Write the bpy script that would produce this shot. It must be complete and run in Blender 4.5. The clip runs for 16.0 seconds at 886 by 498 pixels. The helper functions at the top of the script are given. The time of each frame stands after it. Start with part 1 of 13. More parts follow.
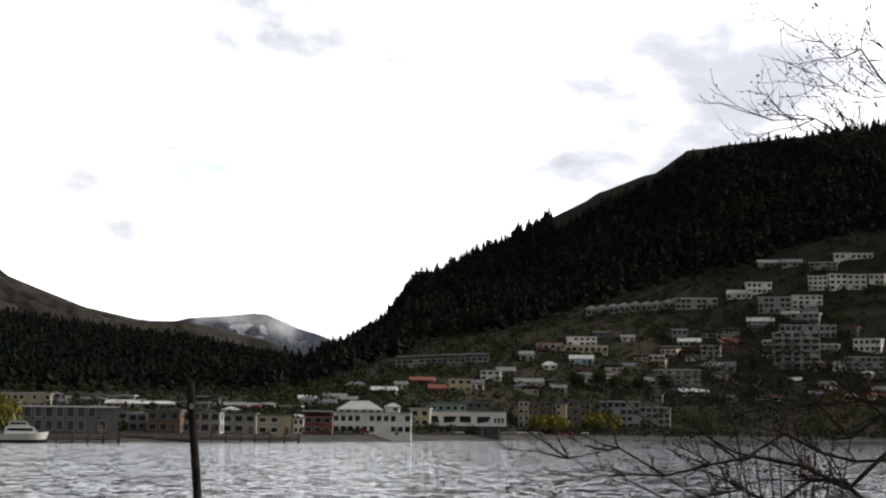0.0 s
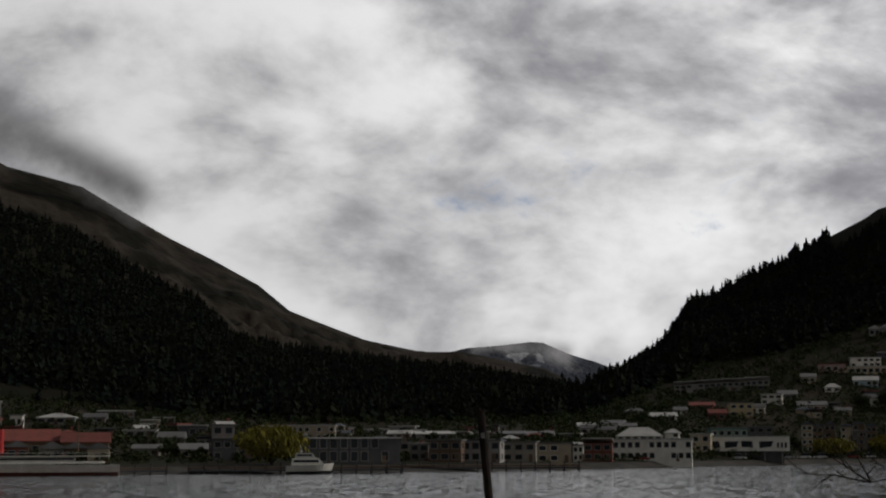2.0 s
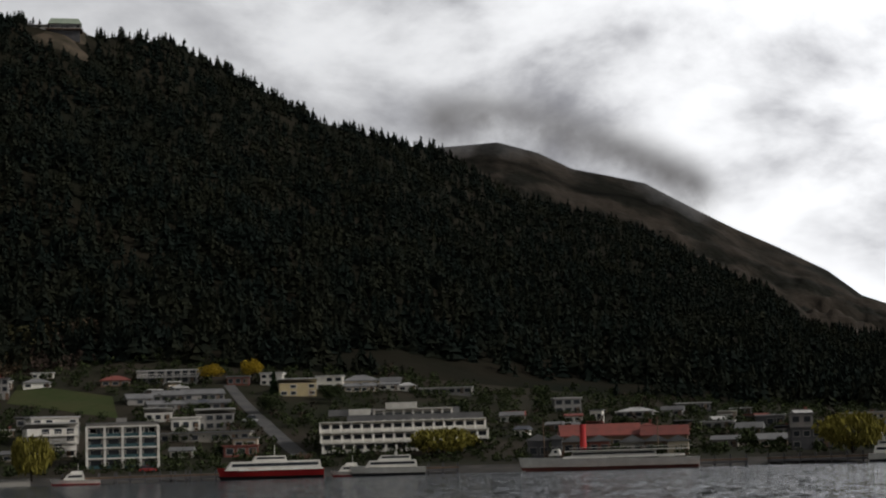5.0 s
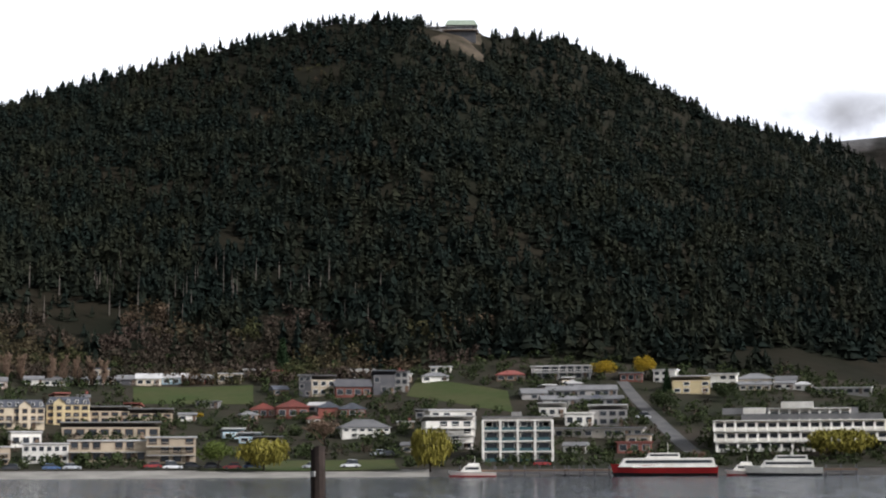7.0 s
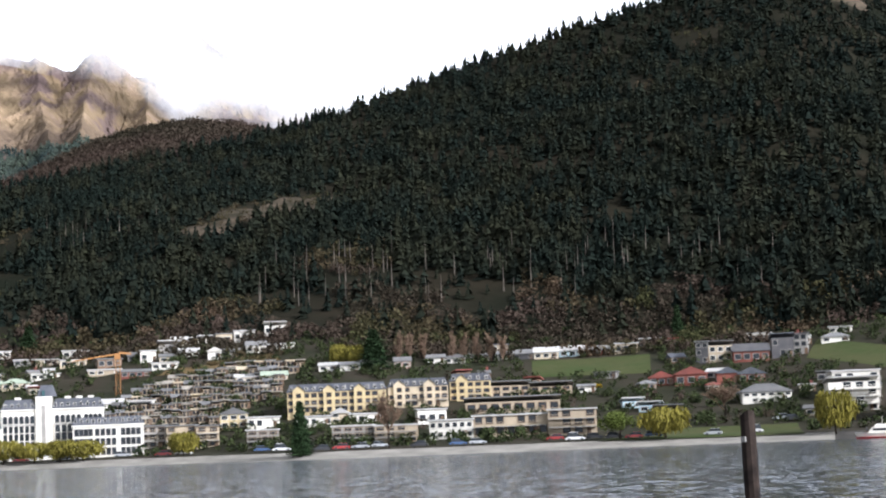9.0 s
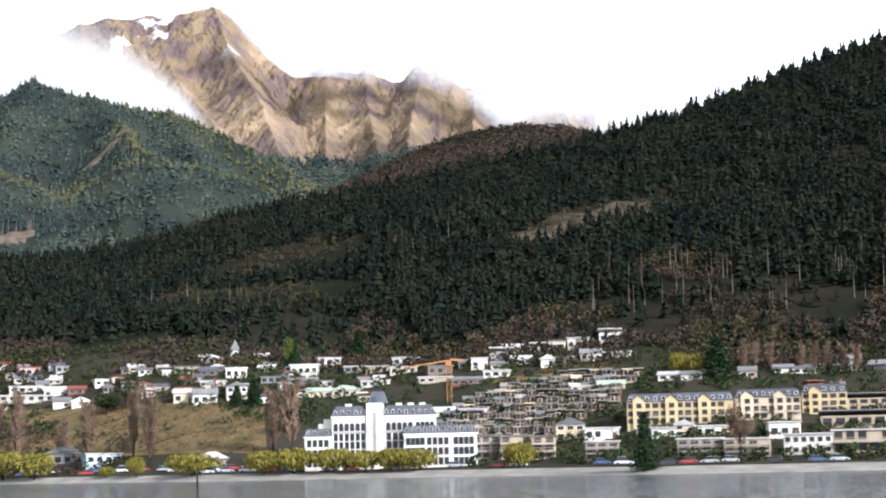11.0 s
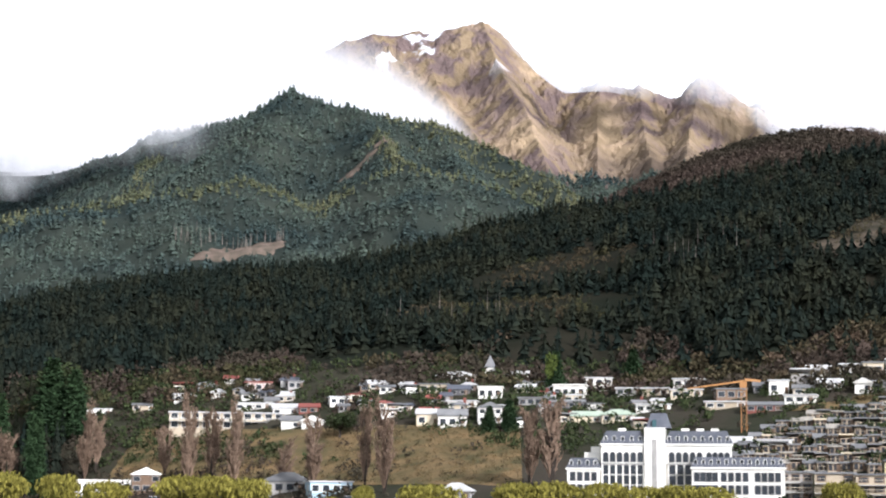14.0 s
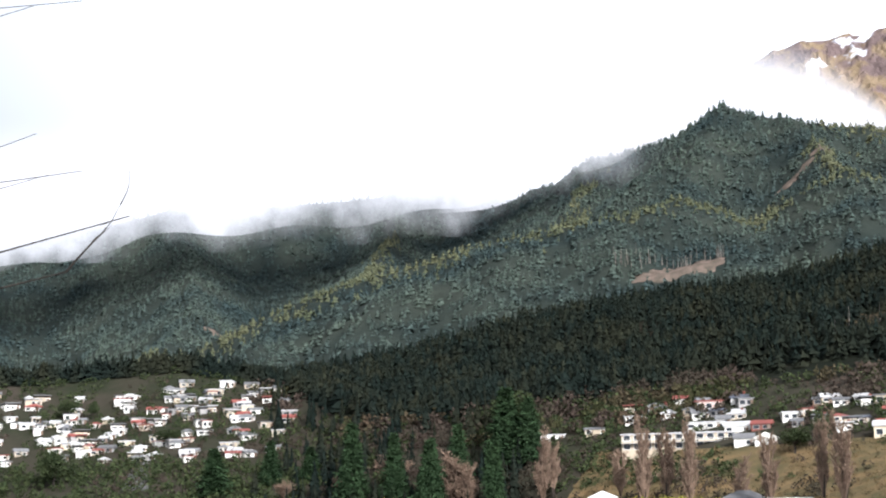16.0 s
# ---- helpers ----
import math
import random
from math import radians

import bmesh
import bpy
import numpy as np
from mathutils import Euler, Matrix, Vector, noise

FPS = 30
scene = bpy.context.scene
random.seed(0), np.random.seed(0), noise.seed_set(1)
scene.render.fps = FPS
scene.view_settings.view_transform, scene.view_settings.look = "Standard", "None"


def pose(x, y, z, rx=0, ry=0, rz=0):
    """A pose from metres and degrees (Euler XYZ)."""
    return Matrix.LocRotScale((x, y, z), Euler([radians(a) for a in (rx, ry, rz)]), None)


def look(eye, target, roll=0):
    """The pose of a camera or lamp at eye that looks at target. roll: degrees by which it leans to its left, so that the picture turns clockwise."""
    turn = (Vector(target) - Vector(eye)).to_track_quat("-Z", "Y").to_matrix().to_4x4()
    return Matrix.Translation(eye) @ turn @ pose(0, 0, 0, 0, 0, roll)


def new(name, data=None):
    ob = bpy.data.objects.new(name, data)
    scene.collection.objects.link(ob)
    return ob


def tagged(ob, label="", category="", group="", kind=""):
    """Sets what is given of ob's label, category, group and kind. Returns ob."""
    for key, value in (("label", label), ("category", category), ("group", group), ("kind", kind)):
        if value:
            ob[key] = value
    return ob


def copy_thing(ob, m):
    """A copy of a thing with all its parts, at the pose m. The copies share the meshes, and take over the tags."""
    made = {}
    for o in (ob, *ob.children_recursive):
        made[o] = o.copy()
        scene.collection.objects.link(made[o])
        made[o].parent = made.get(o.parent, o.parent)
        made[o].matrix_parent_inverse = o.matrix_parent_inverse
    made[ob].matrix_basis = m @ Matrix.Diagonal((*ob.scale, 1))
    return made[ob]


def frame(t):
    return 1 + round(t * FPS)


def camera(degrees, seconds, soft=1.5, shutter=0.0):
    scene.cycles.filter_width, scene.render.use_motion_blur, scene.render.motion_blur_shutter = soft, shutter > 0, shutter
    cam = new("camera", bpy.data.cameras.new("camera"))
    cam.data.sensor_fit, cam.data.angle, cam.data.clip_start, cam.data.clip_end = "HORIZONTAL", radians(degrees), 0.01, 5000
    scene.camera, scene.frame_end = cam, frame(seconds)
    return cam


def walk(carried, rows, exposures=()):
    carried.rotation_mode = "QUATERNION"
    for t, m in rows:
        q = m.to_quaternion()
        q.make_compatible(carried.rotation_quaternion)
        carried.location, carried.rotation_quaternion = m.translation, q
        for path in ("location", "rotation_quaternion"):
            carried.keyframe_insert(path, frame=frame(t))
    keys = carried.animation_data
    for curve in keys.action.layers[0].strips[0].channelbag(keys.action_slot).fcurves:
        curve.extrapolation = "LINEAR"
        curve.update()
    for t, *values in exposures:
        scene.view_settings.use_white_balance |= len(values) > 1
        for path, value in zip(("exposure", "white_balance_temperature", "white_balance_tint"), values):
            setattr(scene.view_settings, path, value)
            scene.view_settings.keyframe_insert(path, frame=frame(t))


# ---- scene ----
# The camera pans from right to left across the bay, 4.0 m above the water.
EYE = 4.0
cam = camera(27.80, 16.0, soft=2.1)
ROWS = [  # seconds, x, y, yaw, pitch, roll
    (0.0, -0.00, 0.00, 0.00, 5.69, -0.58),
    (0.5, -0.03, -0.02, 2.21, 6.03, -0.39),
    (1.0, -0.06, -0.04, 4.37, 6.33, -0.08),
    (1.5, -0.09, -0.06, 6.54, 6.47, 0.17),
    (2.0, -0.12, -0.08, 8.78, 6.54, 0.30),
    (2.5, -0.15, -0.10, 11.18, 6.54, 0.52),
    (3.0, -0.18, -0.12, 13.80, 6.50, 0.71),
    (3.5, -0.21, -0.14, 16.74, 6.46, 0.89),
    (4.0, -0.25, -0.16, 19.96, 6.45, 1.16),
    (4.5, -0.28, -0.18, 23.39, 6.49, 1.45),
    (5.0, -0.32, -0.21, 26.85, 6.57, 1.73),
    (5.5, -0.36, -0.24, 30.11, 6.63, 1.56),
    (6.0, -0.41, -0.27, 33.22, 6.64, 1.13),
    (6.5, -0.45, -0.30, 36.33, 6.66, 0.71),
    (7.0, -0.50, -0.32, 39.44, 6.68, 0.29),
    (7.5, -0.55, -0.35, 42.14, 6.65, 0.44),
    (8.0, -0.62, -0.40, 44.03, 6.57, 0.36),
    (8.5, -0.70, -0.45, 46.56, 6.28, 1.14),
    (9.0, -0.77, -0.50, 51.91, 5.98, 2.32),
    (9.5, -0.83, -0.54, 56.56, 6.02, 2.60),
    (10.0, -0.88, -0.57, 59.66, 6.06, 2.13),
    (10.5, -10.02, 3.50, 61.19, 6.33, 1.93),
    (11.0, -26.46, 10.82, 62.24, 6.72, 1.29),
    (11.5, -42.90, 18.14, 63.38, 7.14, 0.65),
    (12.0, -59.35, 25.46, 64.61, 7.59, 0.02),
    (12.5, -75.79, 32.78, 65.91, 8.38, -0.72),
    (13.0, -91.32, 39.70, 66.97, 8.93, -0.92),
    (13.5, -103.20, 44.98, 68.58, 8.77, -0.95),
    (14.0, -106.85, 46.61, 70.95, 7.95, -0.48),
    (14.5, -106.85, 46.61, 73.49, 6.82, 0.03),
    (15.0, -106.85, 46.61, 76.83, 6.59, 0.59),
    (15.5, -106.85, 46.61, 80.94, 7.62, 1.07),
    (16.0, -106.85, 46.61, 85.09, 8.72, 1.38),
]
EXPOSURES = [(0.0, 0.55, 6700, 10), (0.5, 0.3, 6750, 10), (1.0, -0.15, 6800, 11), (1.5, -0.6, 6850, 11), (2.0, -0.95, 6850, 11), (3.0, -1.05, 6850, 11),
             (4.0, -0.82, 6850, 11), (4.5, -0.62, 6800, 11), (5.0, -0.35, 6700, 11), (5.5, 0.2, 6500, 11), (7.0, 1.05, 6250, 13), (8.0, 1.25, 6150, 13),
             (8.5, 1.4, 6100, 13), (9.0, 1.6, 6050, 13), (10.0, 1.75, 6000, 13), (12.0, 1.72, 6000, 13), (14.0, 1.62, 6050, 13), (16.0, 1.72, 6050, 12)]
walk(cam, [(t, pose(x, y, EYE, 0, 0, yaw) @ pose(0, 0, 0, 90 + pitch) @ pose(0, 0, 0, 0, 0, -roll))
           for t, x, y, yaw, pitch, roll in ROWS], EXPOSURES)

# ---- sky, sun ----
SUN_AZ, SUN_UP = -74.0, 30.0          # degrees left of +y, degrees above the horizon
GAP_AZ, GAP_UP = -34.0, 27.0          # the bright gap in the clouds
sun_way = Vector((-math.sin(radians(SUN_AZ)) * math.cos(radians(SUN_UP)), math.cos(radians(SUN_AZ)) * math.cos(radians(SUN_UP)), math.sin(radians(SUN_UP))))
gap_way = Vector((-math.sin(radians(GAP_AZ)) * math.cos(radians(GAP_UP)), math.cos(radians(GAP_AZ)) * math.cos(radians(GAP_UP)), math.sin(radians(GAP_UP))))
sun = new("sun", bpy.data.lights.new("sun", "SUN"))
sun.data.energy, sun.data.angle, sun.data.color = 2.15, radians(7), (1.0, 0.97, 0.94)
sun.matrix_world = look(sun_way * 100, (0, 0, 0))

world = bpy.data.worlds.new("world")
scene.world = world
world.use_nodes = True
wt = world.node_tree
wt.nodes.clear()


def wmath(op, a, b=0.5, clamp=False):
    n = wt.nodes.new("ShaderNodeMath")
    n.operation, n.use_clamp = op, clamp
    for i, v in enumerate((a, b)):
        if isinstance(v, (int, float)):
            n.inputs[i].default_value = v
        else:
            wt.links.new(v, n.inputs[i])
    return n.outputs[0]


def wmix(fac, a, b):
    n = wt.nodes.new("ShaderNodeMix")
    n.data_type = "RGBA"
    for i, v in ((0, fac), (6, a), (7, b)):
        if isinstance(v, (int, float, tuple)):
            n.inputs[i].default_value = v
        else:
            wt.links.new(v, n.inputs[i])
    return n.outputs[2]


def wnoise(vec, scale, detail, rough, w=0.0, distort=0.0):
    n = wt.nodes.new("ShaderNodeTexNoise")
    n.noise_dimensions = "4D"
    wt.links.new(vec, n.inputs["Vector"])
    n.inputs["W"].default_value = w
    n.inputs["Scale"].default_value, n.inputs["Detail"].default_value = scale, detail
    n.inputs["Roughness"].default_value, n.inputs["Distortion"].default_value = rough, distort
    return n.outputs["Fac"]


def wramp(fac, lo, hi):
    n = wt.nodes.new("ShaderNodeMapRange")
    n.interpolation_type = "SMOOTHSTEP"
    wt.links.new(fac, n.inputs[0])
    n.inputs[1].default_value, n.inputs[2].default_value = lo, hi
    return n.outputs[0]


sky = wt.nodes.new("ShaderNodeTexSky")
sky.sky_type, sky.sun_disc = "NISHITA", False
sky.sun_elevation, sky.sun_rotation = radians(SUN_UP), radians(-SUN_AZ)
skyc = wt.nodes.new("ShaderNodeVectorMath")
skyc.operation = "MULTIPLY"
skyc.inputs[1].default_value = (0.05, 0.078, 0.13)
wt.links.new(sky.outputs[0], skyc.inputs[0])
way = wt.nodes.new("ShaderNodeTexCoord").outputs["Generated"]
sep = wt.nodes.new("ShaderNodeSeparateXYZ")
wt.links.new(way, sep.inputs[0])
flat = wt.nodes.new("ShaderNodeVectorMath")
flat.operation = "MULTIPLY"
wt.links.new(way, flat.inputs[0])
flat.inputs[1].default_value = (1.0, 1.0, 1.75)
big = wnoise(flat.outputs[0], 3.0, 8, 0.55, 2.3, 0.25)
mid = wnoise(flat.outputs[0], 8.5, 7, 0.55, 7.1, 0.25)
cover = wramp(wmath("ADD", wmath("MULTIPLY", big, 0.6), wmath("MULTIPLY", mid, 0.4)), 0.355, 0.398)
shade = wramp(wmath("ADD", wmath("MULTIPLY", wnoise(flat.outputs[0], 3.4, 8, 0.55, 11.7, 0.3), 0.62), wmath("MULTIPLY", mid, 0.38)), 0.43, 0.59)
# brighter towards the hidden sun
dot = wt.nodes.new("ShaderNodeVectorMath")
dot.operation = "DOT_PRODUCT"
wt.links.new(way, dot.inputs[0])
dot.inputs[1].default_value = gap_way
shade = wmath("MULTIPLY", shade, wramp(dot.outputs["Value"], 0.15, 0.6))
cloud = wmix(shade, (1.06, 1.10, 1.15, 1), (0.28, 0.29, 0.33, 1))
curve = wt.nodes.new("ShaderNodeValToRGB")
wt.links.new(wmath("ADD", wmath("MULTIPLY", dot.outputs["Value"], 0.5), 0.5), curve.inputs[0])
ramp = curve.color_ramp
ramp.elements[0].position, ramp.elements[0].color = 0.05, (0.06, 0.06, 0.06, 1)
ramp.elements[1].position, ramp.elements[1].color = 1.0, (1, 1, 1, 1)
for place, level in ((0.22, 0.08), (0.36, 0.24), (0.62, 0.33), (0.75, 0.45), (0.90, 0.70)):
    ramp.elements.new(place).color = (level, level, level, 1)
# unseen sky overhead is dimmed to cut fill light; bright gaps low over hills
gain = wmath("MULTIPLY", wmath("SUBTRACT", 2.2, wmath("MULTIPLY", wramp(sep.outputs[2], 0.32, 0.6), 1.6)), curve.outputs[0])
cg = wt.nodes.new("ShaderNodeVectorMath")
cg.operation = "SCALE"
wt.links.new(cloud, cg.inputs[0])
wt.links.new(gain, cg.inputs["Scale"])
bg = wt.nodes.new("ShaderNodeBackground")
bg.inputs["Strength"].default_value = 1.0
wt.links.new(wmix(cover, skyc.outputs[0], cg.outputs[0]), bg.inputs["Color"])
wt.links.new(bg.outputs[0], wt.nodes.new("ShaderNodeOutputWorld").inputs["Surface"])

# ---- materials ----
def material(name, base, other=None, scale=0.3, rough=0.85, bump=0.0, spread=(0.35, 0.65), fine=None, metal=0.0, vary=0.0, island=0.0, detail=6):
    """A surface of two tones mixed by noise in metres, with grain, relief and some variation from piece to piece."""
    m = bpy.data.materials.new(name)
    m.use_nodes = True
    nt = m.node_tree
    bsdf = nt.nodes["Principled BSDF"]
    bsdf.inputs["Roughness"].default_value, bsdf.inputs["Metallic"].default_value = rough, metal
    if rough >= 0.9:      # leaves, earth and rough stone hardly shine
        bsdf.inputs["Specular IOR Level"].default_value = 0.06
    co = nt.nodes.new("ShaderNodeTexCoord").outputs["Object"]
    no = nt.nodes.new("ShaderNodeTexNoise")
    nt.links.new(co, no.inputs["Vector"])
    no.inputs["Scale"].default_value, no.inputs["Detail"].default_value = scale, detail
    ra = nt.nodes.new("ShaderNodeMapRange")
    ra.inputs[1].default_value, ra.inputs[2].default_value = spread
    nt.links.new(no.outputs["Fac"], ra.inputs[0])
    mx = nt.nodes.new("ShaderNodeMix")
    mx.data_type = "RGBA"
    nt.links.new(ra.outputs[0], mx.inputs[0])
    mx.inputs[6].default_value, mx.inputs[7].default_value = (*base, 1), (*(other or [c * 0.75 for c in base]), 1)
    col = mx.outputs[2]
    gr = nt.nodes.new("ShaderNodeTexNoise")
    nt.links.new(co, gr.inputs["Vector"])
    gr.inputs["Scale"].default_value, gr.inputs["Detail"].default_value = fine or scale * 9, 4
    hs = nt.nodes.new("ShaderNodeHueSaturation")
    nt.links.new(col, hs.inputs["Color"])
    val = nt.nodes.new("ShaderNodeMath")
    val.operation = "MULTIPLY_ADD"
    nt.links.new(gr.outputs["Fac"], val.inputs[0])
    val.inputs[1].default_value, val.inputs[2].default_value = 0.5, 0.75
    out = val.outputs[0]
    for amount, node, socket in ((vary, "ShaderNodeObjectInfo", "Random"), (island, "ShaderNodeNewGeometry", "Random Per Island")):
        if amount:
            rnd = nt.nodes.new("ShaderNodeMath")
            rnd.operation = "MULTIPLY_ADD"
            nt.links.new(nt.nodes.new(node).outputs[socket], rnd.inputs[0])
            rnd.inputs[1].default_value, rnd.inputs[2].default_value = 2 * amount, 1 - amount
            mul = nt.nodes.new("ShaderNodeMath")
            mul.operation = "MULTIPLY"
            nt.links.new(out, mul.inputs[0])
            nt.links.new(rnd.outputs[0], mul.inputs[1])
            out = mul.outputs[0]
    nt.links.new(out, hs.inputs["Value"])
    nt.links.new(hs.outputs[0], bsdf.inputs["Base Color"])
    if bump:
        bp = nt.nodes.new("ShaderNodeBump")
        bp.inputs["Strength"].default_value, bp.inputs["Distance"].default_value = min(1.0, bump), bump
        nt.links.new(gr.outputs["Fac"], bp.inputs["Height"])
        nt.links.new(bp.outputs[0], bsdf.inputs["Normal"])
    return m


M = {
    "town_ground": material("town_ground", (0.022, 0.025, 0.014), (0.042, 0.035, 0.026), 0.035, 0.95, 0.3),
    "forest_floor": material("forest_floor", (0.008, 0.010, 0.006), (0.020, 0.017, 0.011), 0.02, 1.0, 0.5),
    "brown_hill": material("brown_hill", (0.040, 0.033, 0.026), (0.012, 0.012, 0.009), 0.02, 1.0, 2.0, spread=(0.42, 0.58), fine=0.12, detail=10),
    "green_hill": material("green_hill", (0.014, 0.020, 0.018), (0.030, 0.036, 0.028), 0.02, 0.95, 3.0, fine=0.09),
    "quay": material("quay_stone", (0.085, 0.078, 0.07), (0.05, 0.048, 0.045), 0.2, 0.9, 0.1),
    "beach": material("beach", (0.28, 0.265, 0.235), (0.19, 0.18, 0.16), 0.15, 0.95, 0.1),
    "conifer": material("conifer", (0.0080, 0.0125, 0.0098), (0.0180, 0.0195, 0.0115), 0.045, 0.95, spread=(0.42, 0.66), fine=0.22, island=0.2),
    # the bluish tint puts distance haze into the foliage colour
    "conifer_hazed": material("conifer_hazed", (0.033, 0.049, 0.047), (0.068, 0.086, 0.067), 0.02, 0.95, fine=0.2, island=0.2),
    # sunlight on the mountain crests, put into a paler foliage colour
    "conifer_sunlit": material("conifer_sunlit", (0.070, 0.080, 0.046), (0.115, 0.115, 0.062), 0.02, 0.95, island=0.18),
    "bark_pale": material("bark_pale", (0.22, 0.19, 0.16), None, 0.5, 0.9, island=0.3),
    "felled": material("felled_ground", (0.085, 0.066, 0.048), (0.032, 0.030, 0.020), 0.12, 0.95, 0.3),
    "felled_pale": material("felled_slope", (0.15, 0.112, 0.088), (0.070, 0.058, 0.044), 0.16, 0.95, 0.3),
    "olive_brush": material("olive_brush", (0.040, 0.042, 0.018), (0.065, 0.045, 0.030), 0.03, 0.95, island=0.4),
    "bare_brush": material("bare_brush", (0.060, 0.043, 0.034), (0.036, 0.031, 0.021), 0.02, 0.95, island=0.2),
}


def water_material():
    m = bpy.data.materials.new("water")
    m.use_nodes = True
    nt = m.node_tree
    b = nt.nodes["Principled BSDF"]
    b.inputs["Base Color"].default_value = (0.022, 0.031, 0.042, 1)
    b.inputs["Roughness"].default_value = 0.1
    b.inputs["IOR"].default_value = 1.33
    co = nt.nodes.new("ShaderNodeTexCoord").outputs["Object"]
    mp = nt.nodes.new("ShaderNodeMapping")
    mp.inputs["Rotation"].default_value = (0, 0, radians(35))
    mp.inputs["Scale"].default_value = (1.0, 0.55, 1.0)
    nt.links.new(co, mp.inputs[0])
    n1, n2 = nt.nodes.new("ShaderNodeTexNoise"), nt.nodes.new("ShaderNodeTexNoise")
    for n, s, d in ((n1, 1.8, 8), (n2, 0.7, 6)):
        nt.links.new(mp.outputs[0], n.inputs["Vector"])
        n.inputs["Scale"].default_value, n.inputs["Detail"].default_value = s, d
    # the ripples tilt the surface directly, so that they hold at any distance
    total = None
    for n, k in ((n1, 1.35), (n2, 1.25)):
        sub = nt.nodes.new("ShaderNodeVectorMath")
        sub.operation = "SUBTRACT"
        nt.links.new(n.outputs["Color"], sub.inputs[0])
        sub.inputs[1].default_value = (0.5, 0.5, 0.5)
        mul = nt.nodes.new("ShaderNodeVectorMath")
        mul.operation = "MULTIPLY_ADD"
        nt.links.new(sub.outputs[0], mul.inputs[0])
        mul.inputs[1].default_value = (k, k, 0.0)
        if total is None:
            mul.inputs[2].default_value = (0, 0, 1)
        else:
            nt.links.new(total, mul.inputs[2])
        total = mul.outputs[0]
    unit = nt.nodes.new("ShaderNodeVectorMath")
    unit.operation = "NORMALIZE"
    nt.links.new(total, unit.inputs[0])
    nt.links.new(unit.outputs[0], b.inputs["Normal"])
    return m


M["water"] = water_material()


def rock_material(name, low, high, snow, line, shadow=(0.06, 0.065, 0.08)):
    """Bare rock with scrub below and snow lying in hollows above a height."""
    m = bpy.data.materials.new(name)
    m.use_nodes = True
    nt = m.node_tree
    b = nt.nodes["Principled BSDF"]
    b.inputs["Roughness"].default_value = 0.95
    b.inputs["Specular IOR Level"].default_value = 0.06
    co = nt.nodes.new("ShaderNodeTexCoord").outputs["Object"]
    sx = nt.nodes.new("ShaderNodeSeparateXYZ")
    nt.links.new(co, sx.inputs[0])

    def noise_at(scale, stretch=(1, 1, 1), detail=8):
        mp = nt.nodes.new("ShaderNodeMapping")
        mp.inputs["Scale"].default_value = stretch
        nt.links.new(co, mp.inputs[0])
        n = nt.nodes.new("ShaderNodeTexNoise")
        nt.links.new(mp.outputs[0], n.inputs["Vector"])
        n.inputs["Scale"].default_value, n.inputs["Detail"].default_value = scale, detail
        return n.outputs["Fac"]

    def ranged(v, lo, hi):
        r = nt.nodes.new("ShaderNodeMapRange")
        r.interpolation_type = "SMOOTHSTEP"
        nt.links.new(v, r.inputs[0])
        r.inputs[1].default_value, r.inputs[2].default_value = lo, hi
        return r.outputs[0]

    def mixed(f, a, c):
        x = nt.nodes.new("ShaderNodeMix")
        x.data_type = "RGBA"
        nt.links.new(f, x.inputs[0])
        for i, v in ((6, a), (7, c)):
            if isinstance(v, tuple):
                x.inputs[i].default_value = (*v, 1)
            else:
                nt.links.new(v, x.inputs[i])
        return x.outputs[2]

    def added(a, c, k):
        x = nt.nodes.new("ShaderNodeMath")
        x.operation = "MULTIPLY_ADD"
        nt.links.new(a, x.inputs[0])
        x.inputs[1].default_value = k
        nt.links.new(c, x.inputs[2])
        return x.outputs[0]

    # patches of shade are put into the rock colour here
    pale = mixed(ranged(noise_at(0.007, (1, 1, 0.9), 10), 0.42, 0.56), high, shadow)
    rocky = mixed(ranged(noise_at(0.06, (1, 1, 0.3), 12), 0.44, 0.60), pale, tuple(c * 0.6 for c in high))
    wooded = mixed(ranged(noise_at(0.02), 0.4, 0.6), low, tuple(c * 0.6 for c in low))
    col = mixed(ranged(added(noise_at(0.012), sx.outputs[2], 160.0), line - 110 + 80, line - 40 + 80), wooded, rocky)
    if snow:
        drift = noise_at(0.022, (1, 1, 0.35), 5)
        lying = nt.nodes.new("ShaderNodeMath")
        lying.operation = "MULTIPLY"
        nt.links.new(ranged(drift, 0.59, 0.63), lying.inputs[0])
        nt.links.new(ranged(sx.outputs[2], line + 20, line + 110), lying.inputs[1])
        col = mixed(lying.outputs[0], col, (0.72, 0.74, 0.78))
    nt.links.new(col, b.inputs["Base Color"])
    bp = nt.nodes.new("ShaderNodeBump")
    bp.inputs["Strength"].default_value, bp.inputs["Distance"].default_value = 1.0, 9.0
    nt.links.new(noise_at(0.09, (1, 1, 0.5), 10), bp.inputs["Height"])
    nt.links.new(bp.outputs[0], b.inputs["Normal"])
    return m


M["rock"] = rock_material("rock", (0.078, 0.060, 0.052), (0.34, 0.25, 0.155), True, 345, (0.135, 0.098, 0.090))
# the far peaks' haze is put into their blue-grey colours
M["hazed_hill"] = rock_material("hazed_rock", (0.06, 0.07, 0.09), (0.11, 0.12, 0.15), True, 150)

